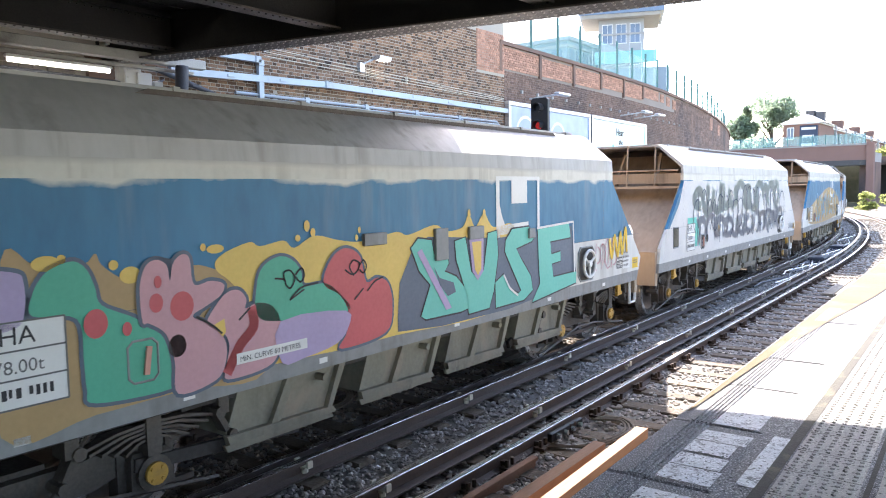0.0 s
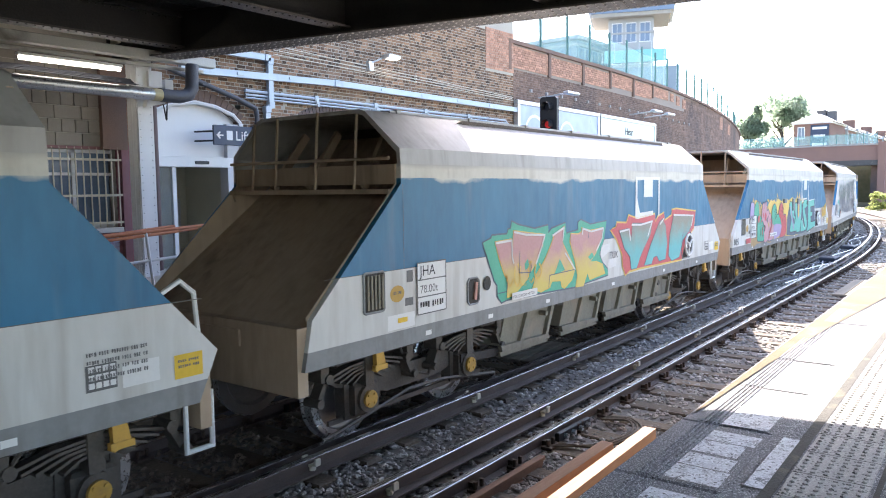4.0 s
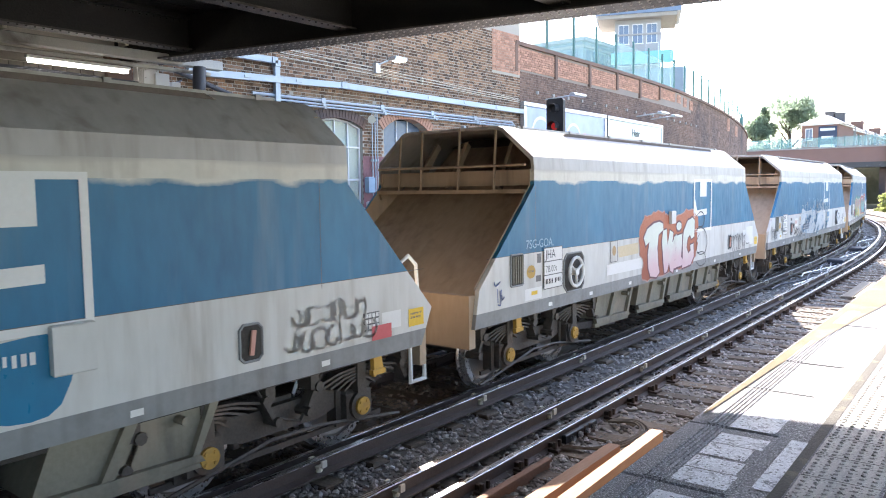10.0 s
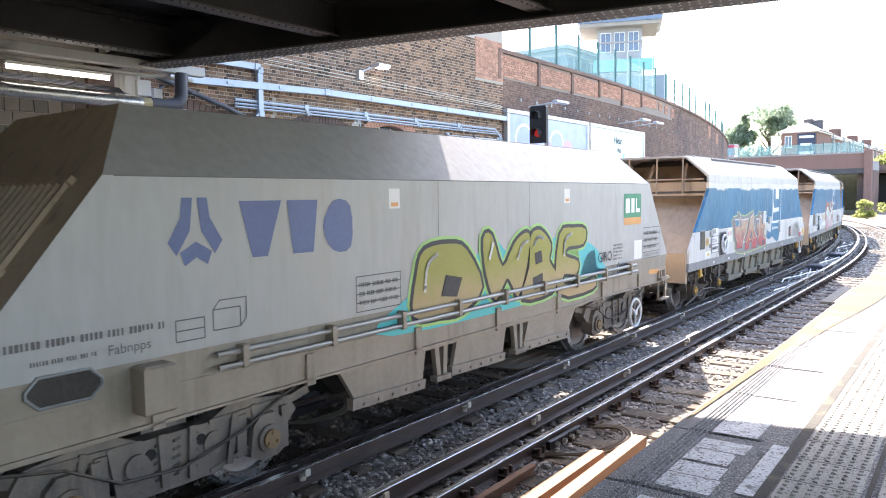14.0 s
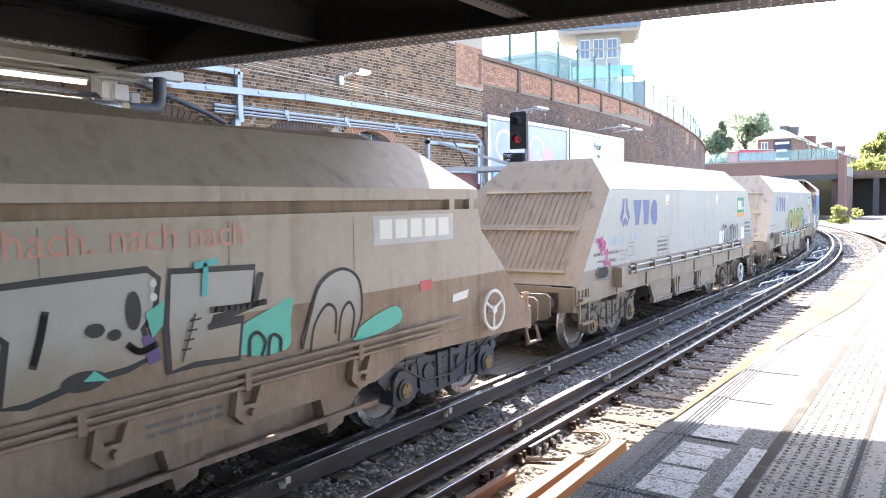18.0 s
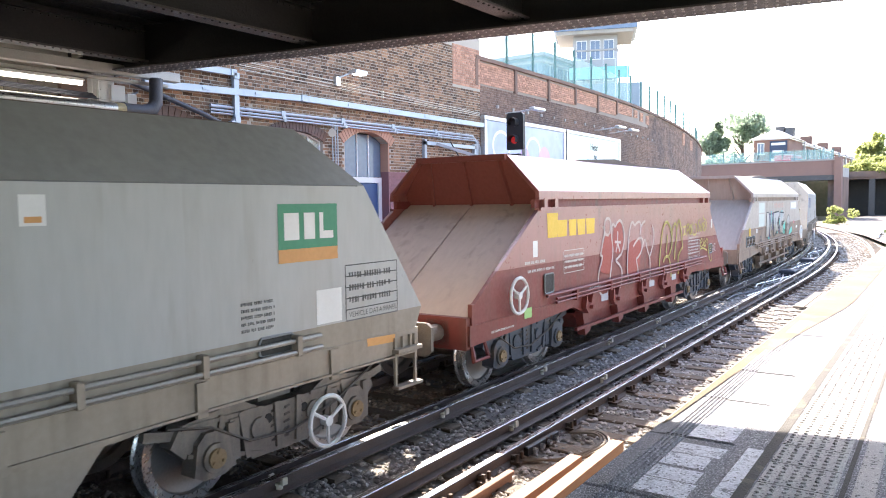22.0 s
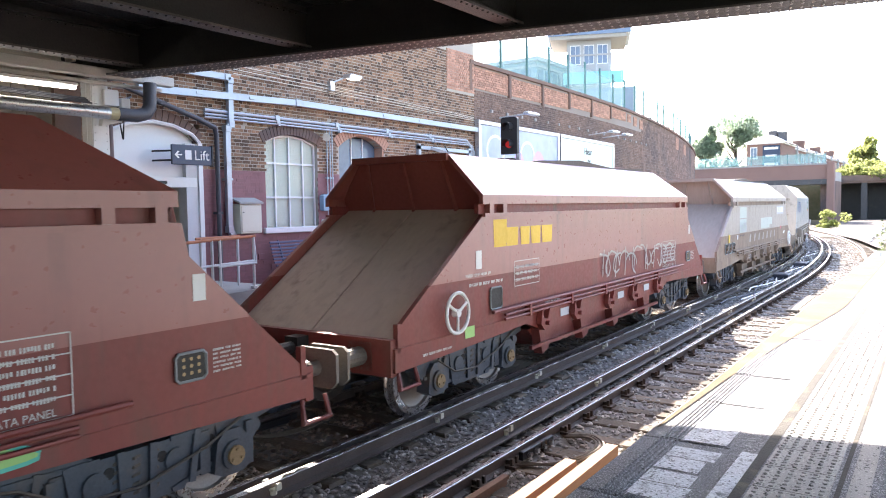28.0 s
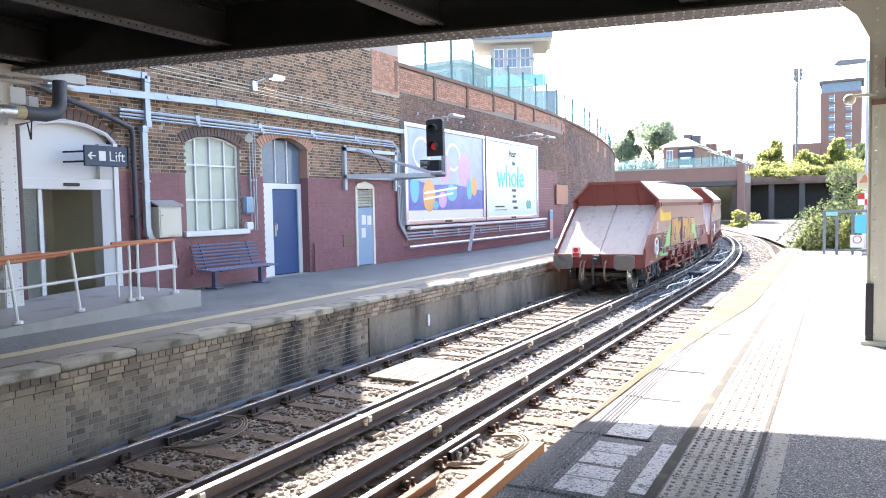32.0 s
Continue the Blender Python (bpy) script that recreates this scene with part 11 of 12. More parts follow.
decal(w, [rect(9.62, 9.86, 1.29, 1.56), rect(9.9, 10.44, 1.26, 1.62)], WM["plate"], 2, "patch_plate")
scrawl(w, 8.8, 9.8, 1.1, 1.5, 6, 0.022, "mark", 3, 23)
part("bracket_plate", Form().slab(5.02, 5.23, SIDE - 0.06, SIDE - 0.001, 1.9, 2.13, 0.008), WM["grey_white"], w)

# fifth wagon: faded red letters over cut-in blue
w = CARS[5]
edge_line = [(2.14, 1.90), (2.27, 1.92), (2.27, 1.97), (2.64, 1.99), (2.66, 2.07), (2.77, 2.08), (2.93, 2.01), (3.26, 1.96), (3.69, 2.00), (3.77, 2.02), (4.17, 2.08), (4.21, 2.06), (4.19, 1.91), (4.30, 1.93), (4.67, 1.95), (4.72, 2.05), (4.93, 2.02), (5.08, 1.94), (5.63, 2.01), (5.53, 1.71), (5.31, 1.45), (5.55, 1.30), (5.56, 1.13), (4.33, 1.07), (3.12, 1.05), (2.63, 1.11), (2.43, 1.20), (2.43, 1.36), (2.32, 1.42), (2.21, 1.71)]
decal(w, [grow(edge_line, 0.025)], "lime_pale", 1)
decal(w, [edge_line], "ash", 2, label="grey graffiti outline with a lime edge")
pts = [(2.34, 1.85), (2.71, 1.89), (2.73, 1.76), (2.75, 1.88), (2.81, 1.98), (2.93, 1.92), (3.26, 1.87), (3.63, 1.90), (3.54, 1.68), (3.37, 1.48), (3.11, 1.31), (3.11, 1.21), (2.57, 1.21), (2.60, 1.36), (2.44, 1.51)]
letter(w, pts, [], "dusty_red", 3, "plum", 0.018, label="faded red and tan graffiti letter")
pts = [(3.83, 1.92), (4.18, 2.03), (4.14, 1.75), (4.34, 1.50), (4.56, 1.34), (4.50, 1.12), (4.01, 1.13), (4.08, 1.32), (3.77, 1.30), (3.74, 1.14), (3.35, 1.12), (3.39, 1.39), (3.70, 1.66)]
letter(w, pts, [], "dusty_red", 3, "plum", 0.018, label="faded red and tan graffiti letter")
pts = [(4.44, 1.87), (4.75, 1.87), (4.79, 1.96), (5.08, 1.88), (5.58, 1.93), (5.45, 1.69), (5.24, 1.43), (5.33, 1.33), (5.53, 1.27), (5.54, 1.15), (4.98, 1.14), (4.91, 1.21), (4.69, 1.16), (4.65, 1.43), (4.55, 1.65)]
letter(w, pts, [], "dusty_red", 3, "plum", 0.018, label="faded red and tan graffiti letter")
decal(w, [[(2.42, 1.88), (2.71, 1.89), (2.71, 1.75), (2.45, 1.74)], [(2.86, 1.87), (2.97, 1.87), (2.97, 1.73), (2.86, 1.73)], [(5.04, 1.84), (5.20, 1.85), (5.17, 1.74)], [(4.52, 1.82), (4.72, 1.82), (4.66, 1.69)]], WM["blue"], 5)
decal(w, [[(3.09, 1.55), (3.20, 1.55), (3.16, 1.47), (3.09, 1.46)], [(3.94, 1.58), (4.06, 1.44), (4.02, 1.38), (3.83, 1.38)], [(5.11, 1.56), (5.23, 1.60), (5.18, 1.49)], [(5.10, 1.26), (5.31, 1.27), (5.31, 1.17), (5.12, 1.19)]], "slate", 5)
strokes(w, [[(2.38, 1.91), (2.73, 1.90), (2.75, 1.75)], [(2.79, 2.06), (2.93, 1.92), (3.06, 1.88), (3.63, 1.90), (3.46, 1.62), (3.12, 1.30)], [(3.84, 1.92), (4.18, 2.03), (4.14, 1.76), (4.34, 1.51), (4.56, 1.35)], [(4.43, 1.86), (4.74, 1.86), (4.75, 1.57)], [(4.79, 1.96), (5.02, 1.89), (5.58, 1.93), (5.39, 1.61)], [(3.11, 1.22), (3.13, 1.30), (3.31, 1.34)]], 0.03, "white", 6, label="white highlight strokes", curve=False)
scrawl(w, 2.5, 5.6, 1.3, 1.75, 8, 0.03, "sand", 5, 26, label="faint tan spray streaks")
decal(w, [closed_curve([(6.24, 1.70), (6.77, 1.66), (7.24, 1.67), (7.14, 1.21), (6.82, 1.15), (6.34, 1.31), (5.94, 1.25), (5.61, 1.35), (5.71, 1.51), (6.13, 1.43)], 3)], WM["blue"], 1, label="blue paint cut into the pale band")
text_bars(w, 6.29, 7.03, 1.46, 1.62, 1, WM["white"], 4, 27)
part("bracket_plate", Form().slab(5.02, 5.28, SIDE - 0.06, SIDE - 0.001, 1.72, 2.05, 0.01), WM["grey_white"], w)
part("bracket_plate", Form().slab(5.82, 5.96, SIDE - 0.06, SIDE - 0.001, 1.69, 1.88, 0.01), WM["grey_white"], w)
part("bracket_plate", Form().slab(7.08, 7.36, SIDE - 0.06, SIDE - 0.001, 1.40, 1.73, 0.01), WM["grey_white"], w)
decal(w, [rect(1.8, 2.2, 1.4, 1.74)], WM["plate"], 2, "label_plate")
decal(w, [oval(1.9, 1.6, 0.05, 0.06), oval(2.08, 1.6, 0.05, 0.06)], "salmon", 3, "label_mark")
scrawl(w, 9.1, 10.0, 1.36, 1.58, 6, 0.028, "white_mark", 3, 28, label="white scrawled tag")
scrawl(w, 9.0, 10.1, 1.16, 1.36, 7, 0.028, "white_mark", 3, 29, label="white scrawled tag")
decal(w, [rect(10.05, 10.33, 1.12, 1.26)], "red", 3, "red_label")


# grey wagons
def vtg_marks(k, seed):
    w = CARS[k]
    c, z = 0.93, 2.3
    polys = []
    for t in (math.pi / 2 + 0.62, math.pi / 2 - 0.62):
        a = (c + 0.24 * math.cos(t), z + 0.27 * math.sin(t))
        s = -1 if math.cos(t) < 0 else 1
        polys.append([(c + s * 0.02, z + 0.27), (c + s * 0.11, z + 0.27), (c + s * 0.13, z + 0.12), (c + s * 0.24, z - 0.06), (c + s * 0.17, z - 0.16), (c + s * 0.05, z + 0.02)])
    polys.append([(c - 0.14, z - 0.14), (c, z - 0.06), (c + 0.14, z - 0.14), (c + 0.1, z - 0.24), (c, z - 0.18), (c - 0.1, z - 0.24)])
    decal(w, polys, "logo_blue", 1, "emblem", "blue three-part emblem")
    decal(w, [[(1.34, 2.54), (1.78, 2.54), (1.62, 2.08), (1.46, 2.08)], [(1.84, 2.54), (2.2, 2.54), (2.14, 2.08), (1.9, 2.08)], closed_curve([(2.26, 2.3), (2.4, 2.53), (2.62, 2.48), (2.62, 2.1), (2.38, 2.08)], 3)], "logo_blue", 1, "name_block", "plain blue name blocks")
    decal(w, [rect(9.15, 9.9, 2.16, 2.56)], "logo_green", 1, "name_panel")
    decal(w, [rect(9.15, 9.9, 2.04, 2.16)], "logo_orange", 1, "name_panel")
    decal(w, [[(9.22, 2.24), (9.22, 2.48), (9.4, 2.48), (9.4, 2.24)], [(9.46, 2.24), (9.46, 2.48), (9.6, 2.48), (9.6, 2.24)], [(9.66, 2.24), (9.66, 2.48), (9.71, 2.48), (9.71, 2.31), (9.84, 2.31), (9.84, 2.24)]], WM["white"], 2, "name_block")
    for u in (3.18, 7.0):
        decal(w, [rect(u, u + 0.17, 2.44, 2.64)], WM["plate"], 1, "label_plate")
        decal(w, [rect(u + 0.03, u + 0.14, 2.46, 2.5)], "logo_orange", 2, "label_mark")
    frame_lines(w, 10.0, 10.8, 1.42, 1.96, 5, 0.012, "mark")
    text_bars(w, 10.05, 10.7, 1.56, 1.92, 3, "mark", 1, seed)
    text_on(w, "VEHICLE DATA PANEL", 10.04, 1.45, 0.075, "mark", 1)
    decal(w, [rect(9.6, 10.0 - 0.06, 1.44, 1.76)], WM["plate"], 1, "label_plate")
    text_bars(w, 8.72, 9.1, 1.48, 1.76, 5, "mark", 1, seed + 1)
    text_bars(w, -0.46, 0.67, 1.6, 1.7, 1, "mark", 1, seed + 2)
    text_on(w, "Fabnpps", 0.2, 1.5, 0.1, "mark", 1)
    text_bars(w, -0.31, 0.14, 1.5, 1.56, 1, "mark", 1, seed + 3)
    frame_lines(w, 0.73, 0.98, 1.5, 1.66, 2, 0.01, "mark")
    frame_lines(w, 1.06, 1.32, 1.54, 1.7, 1, 0.01, "mark")
    decal(w, stroke_polys([(1.06, 1.7), (1.12, 1.77), (1.38, 1.77), (1.38, 1.6), (1.32, 1.54)], 0.01), "mark", 1, "panel_frame")
    frame_lines(w, 2.68, 3.34, 1.46, 1.8, 4, 0.01, "mark")
    text_bars(w, 2.72, 3.3, 1.5, 1.76, 3, "mark", 1, seed + 4)
    decal(w, [rect(u, u + 0.008, 1.22, 2.73) for u in (4.0, 6.0)] + [rect(0.3, 10.2, 2.722, 2.732)], "mark", 1, "seam")
    decal(w, [[(10.3, 1.12), (10.75, 1.1), (10.75, 1.18), (10.3, 1.2)]], "logo_orange", 2, "label_plate")
    recess(w, -0.35, 0.15, 1.24, 1.44, 0.08)
    recess(w, 8.9, 9.3, 1.26, 1.42, 0.03)
    return w


w = vtg_marks(6, 60)
decal(w, [closed_curve([(3.2, 1.15), (3.6, 1.6), (4.2, 2.05), (4.4, 1.7), (5.1, 2.02), (5.5, 1.85), (6.4, 1.9), (7.0, 2.0), (7.9, 1.8), (8.3, 1.5), (8.1, 1.2)])], "aqua", 1, label="aqua spray-painted background")
for outer, holes in (([(3.54, 1.3), (3.6, 1.75), (3.74, 1.99), (4.2, 2.03), (4.53, 1.94), (4.85, 1.48), (4.44, 1.24), (4.0, 1.24)], [[(4.04, 1.48), (4.12, 1.66), (4.41, 1.61), (4.31, 1.45)]]),
                     ([(4.88, 2.05), (5.07, 2.08), (5.31, 1.68), (5.6, 1.95), (5.87, 2.07), (6.0, 2.0), (5.9, 1.6), (5.69, 1.26), (5.54, 1.42), (5.4, 1.52), (5.15, 1.28), (4.94, 1.6)], []),
                     ([(6.02, 2.02), (6.29, 2.09), (6.58, 1.88), (6.53, 1.66), (6.76, 1.43), (6.6, 1.22), (5.79, 1.22), (5.98, 1.62)], [[(6.14, 1.77), (6.29, 1.79), (6.31, 1.68), (6.16, 1.66)], [(6.08, 1.44), (6.32, 1.48), (6.34, 1.35), (6.1, 1.33)]]),
                     ([(6.84, 2.0), (7.25, 2.08), (7.67, 2.04), (7.6, 1.83), (7.1, 1.81), (7.04, 1.68), (7.42, 1.58), (7.36, 1.4), (6.98, 1.43), (7.0, 1.28), (7.64, 1.25), (8.01, 1.28), (7.93, 1.12), (6.79, 1.18)], [])):
    decal(w, [grow(closed_curve(outer, 3), 0.085)], "lime", 2)
    letter(w, closed_curve(outer, 3), holes, "olive_fade", 3, label="fat olive graffiti letter with black and lime outlines")
strokes(w, [[(3.72, 1.55), (3.78, 1.82), (3.95, 1.93)], [(5.0, 1.8), (5.08, 1.98)], [(5.66, 1.75), (5.78, 1.92), (5.92, 1.96)], [(6.1, 1.9), (6.2, 2.0), (6.35, 1.97)], [(6.95, 1.7), (7.0, 1.92), (7.2, 2.0)]], 0.04, "white", 8, label="white highlight strokes")
decal(w, [closed_curve([(7.55, 1.3), (7.7, 1.62), (8.0, 1.7), (8.1, 1.45), (8.3, 1.36), (8.0, 1.22)])], "purple", 1)
text_on(w, "GIRO", 8.12, 1.5, 0.22, "black", 3, "graffiti")
w = vtg_marks(7, 70)
strokes(w, [[(-0.36, 1.88), (-0.19, 1.89), (-0.09, 1.92)], [(-0.25, 1.88), (-0.24, 1.77)], [(-0.13, 1.85), (-0.14, 1.66)], [(-0.16, 1.81), (-0.03, 1.85), (0.03, 1.81), (-0.02, 1.75), (-0.13, 1.74)], [(0.00, 1.67), (0.11, 1.70), (0.09, 1.58), (-0.03, 1.48), (0.14, 1.49), (0.26, 1.45)]], 0.07, "magenta", 2, label="magenta scrawled tag", curve=False)
strokes(w, [[(0.43, 1.88), (0.32, 1.87), (0.34, 1.79), (0.45, 1.79)], [(0.32, 1.83), (0.42, 1.84)], [(0.51, 1.91), (0.51, 1.79)], [(0.51, 1.91), (0.59, 1.88), (0.53, 1.85), (0.63, 1.78)], [(0.71, 1.91), (0.72, 1.78)], [(0.84, 1.92), (0.85, 1.81), (0.94, 1.82)], [(1.21, 1.93), (1.21, 1.84), (1.29, 1.85), (1.28, 1.95)], [(1.42, 1.86), (1.51, 1.93), (1.52, 1.83), (1.43, 1.83)]], 0.025, "sky", 2, label="faint blue scrawled tag", curve=False)
scrawl(w, 7.6, 9.2, 1.4, 1.9, 7, 0.03, "black", 2, 34)
decal(w, [rect(7.32, 7.75, 1.42, 1.74)], WM["plate"], 2, "label_plate")
w = vtg_marks(10, 80)
scrawl(w, 3.9, 6.4, 1.45, 2.1, 6, 0.012, "mark", 2, 35)
scrawl(w, 1.4, 2.4, 1.55, 1.85, 5, 0.022, "pale", 2, 36)


# brown-grey wagons
def nacco_marks(k, seed):
    w = CARS[k]
    decal(w, [rect(7.8, 9.24, 2.12, 2.43)], "chrome", 1, "name_panel")
    decal(w, [rect(7.9 + 0.26 * i, 8.1 + 0.26 * i, 2.18, 2.38) for i in range(5)], WM["white"], 2, "name_block")
    decal(w, [rect(1.65, 2.6, 2.1, 2.43), rect(1.65, 2.6, 1.68, 2.07)], "pale", 1, "patch_panel", "pale painted patch")
    text_bars(w, 1.68, 2.4, 1.56, 1.63, 1, "black", 1, seed)
    decal(w, [rect(1.3, 1.46, 1.5, 1.63)], WM["plate"], 1, "label_plate")
    decal(w, [rect(0.24, 0.42, 1.46, 1.68)], "logo_yellow", 1, "label_plate")
    for u in (0.0, 0.42, 0.86):
        recess(w, u - 0.16, u + 0.14, 1.16, 1.44, 0.03)
        part("valve", Form().tube((u - 0.02, SIDE - 0.06, 1.3), (u - 0.02, SIDE, 1.3), 0.05, 10).bar((u - 0.1, SIDE - 0.03, 1.22), (u + 0.1, SIDE - 0.03, 1.38), 0.02, 0.04), WM["nacco_low"], w)
    decal(w, [rect(8.58, 8.8, 1.58, 1.69)], "red", 1, "label_plate")
    decal(w, [[(9.2, 1.38), (9.52, 1.4), (9.56, 1.5), (9.22, 1.47)]], WM["plate"], 1, "label_plate")
    decal(w, [rect(u, u + 0.008, 1.68, 2.45) for u in (3.0, 4.5, 6.0, 7.5)], "mark", 1, "seam")
    text_bars(w, 2.5, 3.6, 0.84, 0.98, 2, "chrome", 3, seed + 1)
    text_bars(w, 5.2, 5.9, 0.84, 0.98, 2, "mark", 3, seed + 2)
    return w


w = nacco_marks(8, 90)
decal(w, [closed_curve([(6.09, 1.54), (6.42, 1.66), (6.67, 1.73), (6.65, 1.52), (6.60, 1.28), (6.10, 1.32)], 3), closed_curve([(7.48, 1.28), (7.79, 1.41), (8.16, 1.47), (8.21, 1.29), (7.58, 1.20)], 3), closed_curve([(3.25, 1.31), (3.39, 1.33), (3.58, 1.26), (3.39, 1.22)], 3)], "teal", 1, label="patch of teal spray paint")
letter(w, [(2.95, 2.10), (3.28, 2.06), (3.39, 2.02), (3.45, 1.88), (3.47, 1.68), (3.42, 1.39), (3.25, 1.30), (2.91, 1.31)], [], "silver_dust", 2, label="fat silver graffiti letter with a black outline")
letter(w, [(3.55, 2.01), (4.02, 2.02), (3.98, 1.77), (3.92, 1.56), (3.79, 1.47), (3.69, 1.34), (3.58, 1.31), (3.59, 1.67)], [], "silver_dust", 2, label="fat silver graffiti letter with a black outline")
letter(w, [(4.16, 2.04), (4.52, 2.05), (5.26, 2.07), (5.33, 2.02), (5.29, 1.78), (5.19, 1.67), (5.25, 1.46), (5.08, 1.42), (4.76, 1.40), (4.38, 1.32), (4.24, 1.32), (4.30, 1.72), (4.19, 1.82)], [], "silver_dust", 2, label="fat silver graffiti letter with a black outline")
letter(w, [(5.46, 2.04), (6.25, 2.01), (6.20, 1.72), (6.02, 1.70), (5.83, 1.69), (5.79, 1.61), (6.10, 1.61), (6.06, 1.32), (5.64, 1.35), (5.44, 1.32), (5.43, 1.67)], [], "silver_dust", 2, label="fat silver graffiti letter with a black outline")
strokes(w, [[(3.42, 2.02), (3.50, 1.88), (3.53, 1.68), (3.49, 1.46), (3.43, 1.30)], [(4.05, 2.03), (4.03, 1.82), (3.96, 1.56)], [(4.13, 2.04), (4.11, 1.79), (4.00, 1.53)], [(5.25, 1.59), (5.29, 1.44)]], 0.11, "purple", 5, label="dark violet shading strokes")
strokes(w, [[(3.71, 1.74), (3.67, 1.57)], [(3.76, 1.62), (3.71, 1.43)], [(4.52, 1.87), (4.48, 1.70), (4.43, 1.54)], [(5.81, 1.73), (6.10, 1.72), (6.36, 1.73)], [(6.10, 1.61), (5.79, 1.60)], [(6.32, 1.97), (6.24, 1.72)], [(5.09, 1.57), (5.18, 1.51), (5.31, 1.54)]], 0.05, "black", 6, label="black spray strokes")
decal(w, [oval(4.85, 1.71, 0.07, 0.05), oval(4.99, 1.66, 0.05, 0.04), oval(5.14, 1.81, 0.06, 0.14), oval(4.76, 1.38, 0.16, 0.07)], "black", 6)
decal(w, [[(5.23, 1.78), (5.39, 1.86), (5.37, 1.68), (5.28, 1.59)], [(4.75, 1.38), (4.83, 1.44), (4.94, 1.35)], [(4.06, 1.92), (4.10, 1.92), (4.02, 1.60), (4.00, 1.60)]], "teal", 7)
decal(w, [oval(5.30, 1.99, 0.030, 0.030), oval(5.30, 1.89, 0.030, 0.030)], "white", 7)
strokes(w, [[(3.63, 2.11), (3.78, 2.12)], [(3.70, 2.10), (3.69, 1.85)], [(3.77, 1.87), (3.77, 1.77)], [(5.67, 2.09), (5.86, 2.11)], [(5.76, 2.09), (5.74, 1.86)]], 0.05, "aqua", 8, label="aqua spray drips", curve=False)
strokes(w, [[(5.65, 1.72), (5.59, 1.55), (5.52, 1.37)], [(5.60, 1.67), (5.70, 1.68)], [(5.58, 1.60), (5.66, 1.60)], [(5.55, 1.53), (5.63, 1.53)], [(5.52, 1.46), (5.60, 1.46)]], 0.014, "black", 8, label="black stitched line", curve=False)
decal(w, [closed_curve([(6.80, 1.25), (6.89, 1.55), (7.03, 1.82), (7.32, 1.93), (7.56, 1.80), (7.59, 1.47), (7.46, 1.26)], 3)], "silver_dust", 3)
strokes(w, [[(6.78, 1.26), (6.89, 1.55), (7.03, 1.82), (7.32, 1.93), (7.56, 1.80), (7.59, 1.47), (7.48, 1.25)], [(6.88, 1.22), (6.94, 1.45), (7.10, 1.61), (7.22, 1.54), (7.21, 1.33)], [(7.25, 1.25), (7.30, 1.50), (7.41, 1.60), (7.48, 1.48), (7.43, 1.26)], [(6.18, 1.30), (6.19, 1.44), (6.27, 1.48), (6.35, 1.39), (6.31, 1.28)], [(6.38, 1.27), (6.42, 1.43), (6.52, 1.39), (6.52, 1.28)]], 0.03, "black", 4, label="black outlined cartoon eyes")
text_on(w, "hach. nach nach", 4.27, 2.23, 0.3, "salmon", 2, "graffiti")
text_bars(w, 1.85, 2.25, 1.2, 1.42, 2, "black", 3, 43)
w = nacco_marks(11, 100)
decal(w, [rect(4.86, 6.87, 1.8, 2.05), rect(4.86, 6.4, 1.7, 1.8)], "pale", 1, "patch_panel", "pale buffed patch")
scrawl(w, 1.7, 2.55, 1.7, 1.95, 5, 0.05, "chrome", 2, 44)
decal(w, [[(3.0 + 0.7 * i, 1.35), (3.2 + 0.7 * i, 1.35), (3.3 + 0.7 * i, 1.58), (3.1 + 0.7 * i, 1.58)] for i in range(7)], WM["nacco"], 2, "reinforcing_patch")


# dark red wagons
def touax_marks(k, seed):
    w = CARS[k]
    for i, (a, b) in enumerate(((1.0, 1.36), (1.33, 1.68), (1.74, 2.02), (2.05, 2.36), (2.39, 2.74))):
        top = 2.38 if i == 0 else 2.27
        decal(w, [[(a + 0.02, 2.02), (b - 0.02, 2.02), (b, top), (a, top)]], "logo_yellow", 1, "name_block", "plain yellow name blocks")
    decal(w, [rect(0.56, 0.7, 1.77, 2.0), rect(9.88, 10.0, 1.85, 2.06)], WM["plate"], 1, "label_plate")
    text_bars(w, 0.32, 0.95, 1.66, 1.74, 1, "white_mark", 1, seed)
    text_bars(w, 0.4, 1.25, 1.54, 1.62, 1, "white_mark", 1, seed + 7)
    frame_lines(w, 1.56, 2.3, 1.46, 1.8, 4, 0.01, "white_mark")
    text_bars(w, 1.6, 2.26, 1.5, 1.76, 3, "white_mark", 1, seed + 1)
    frame_lines(w, 8.0, 8.9, 1.2, 1.76, 4, 0.01, "white_mark")
    text_bars(w, 8.04, 8.8, 1.3, 1.72, 6, "white_mark", 1, seed + 2)
    text_on(w, "VEHICLE DATA PANEL", 8.04, 1.22, 0.075, "white_mark", 1)
    recess(w, 9.7, 9.98, 1.24, 1.46, 0.03)
    decal(w, [oval(9.77 + 0.07 * i, 1.3 + 0.055 * j, 0.016, 0.016, 8) for i in range(3) for j in range(3)], "tan", 3, "bolt_head")
    text_bars(w, 10.05, 10.34, 1.25, 1.46, 6, "white_mark", 1, seed + 3)
    text_bars(w, -0.6, 0.0, 0.86, 0.92, 1, "white_mark", 2, seed + 4)
    text_bars(w, 2.5, 3.0, 1.1, 1.16, 1, "white_mark", 1, seed + 5)
    decal(w, [rect(u, u + 0.3, 0.86, 0.98) for u in (3.0, 5.4, 6.8)], "chrome", 3, "label_plate")
    recess(w, 0.9, 1.2, 1.22, 1.5, 0.03)
    decal(w, [rect(0.28, 0.5, 0.94, 1.08)], "lime", 3, "label_plate")
    return w


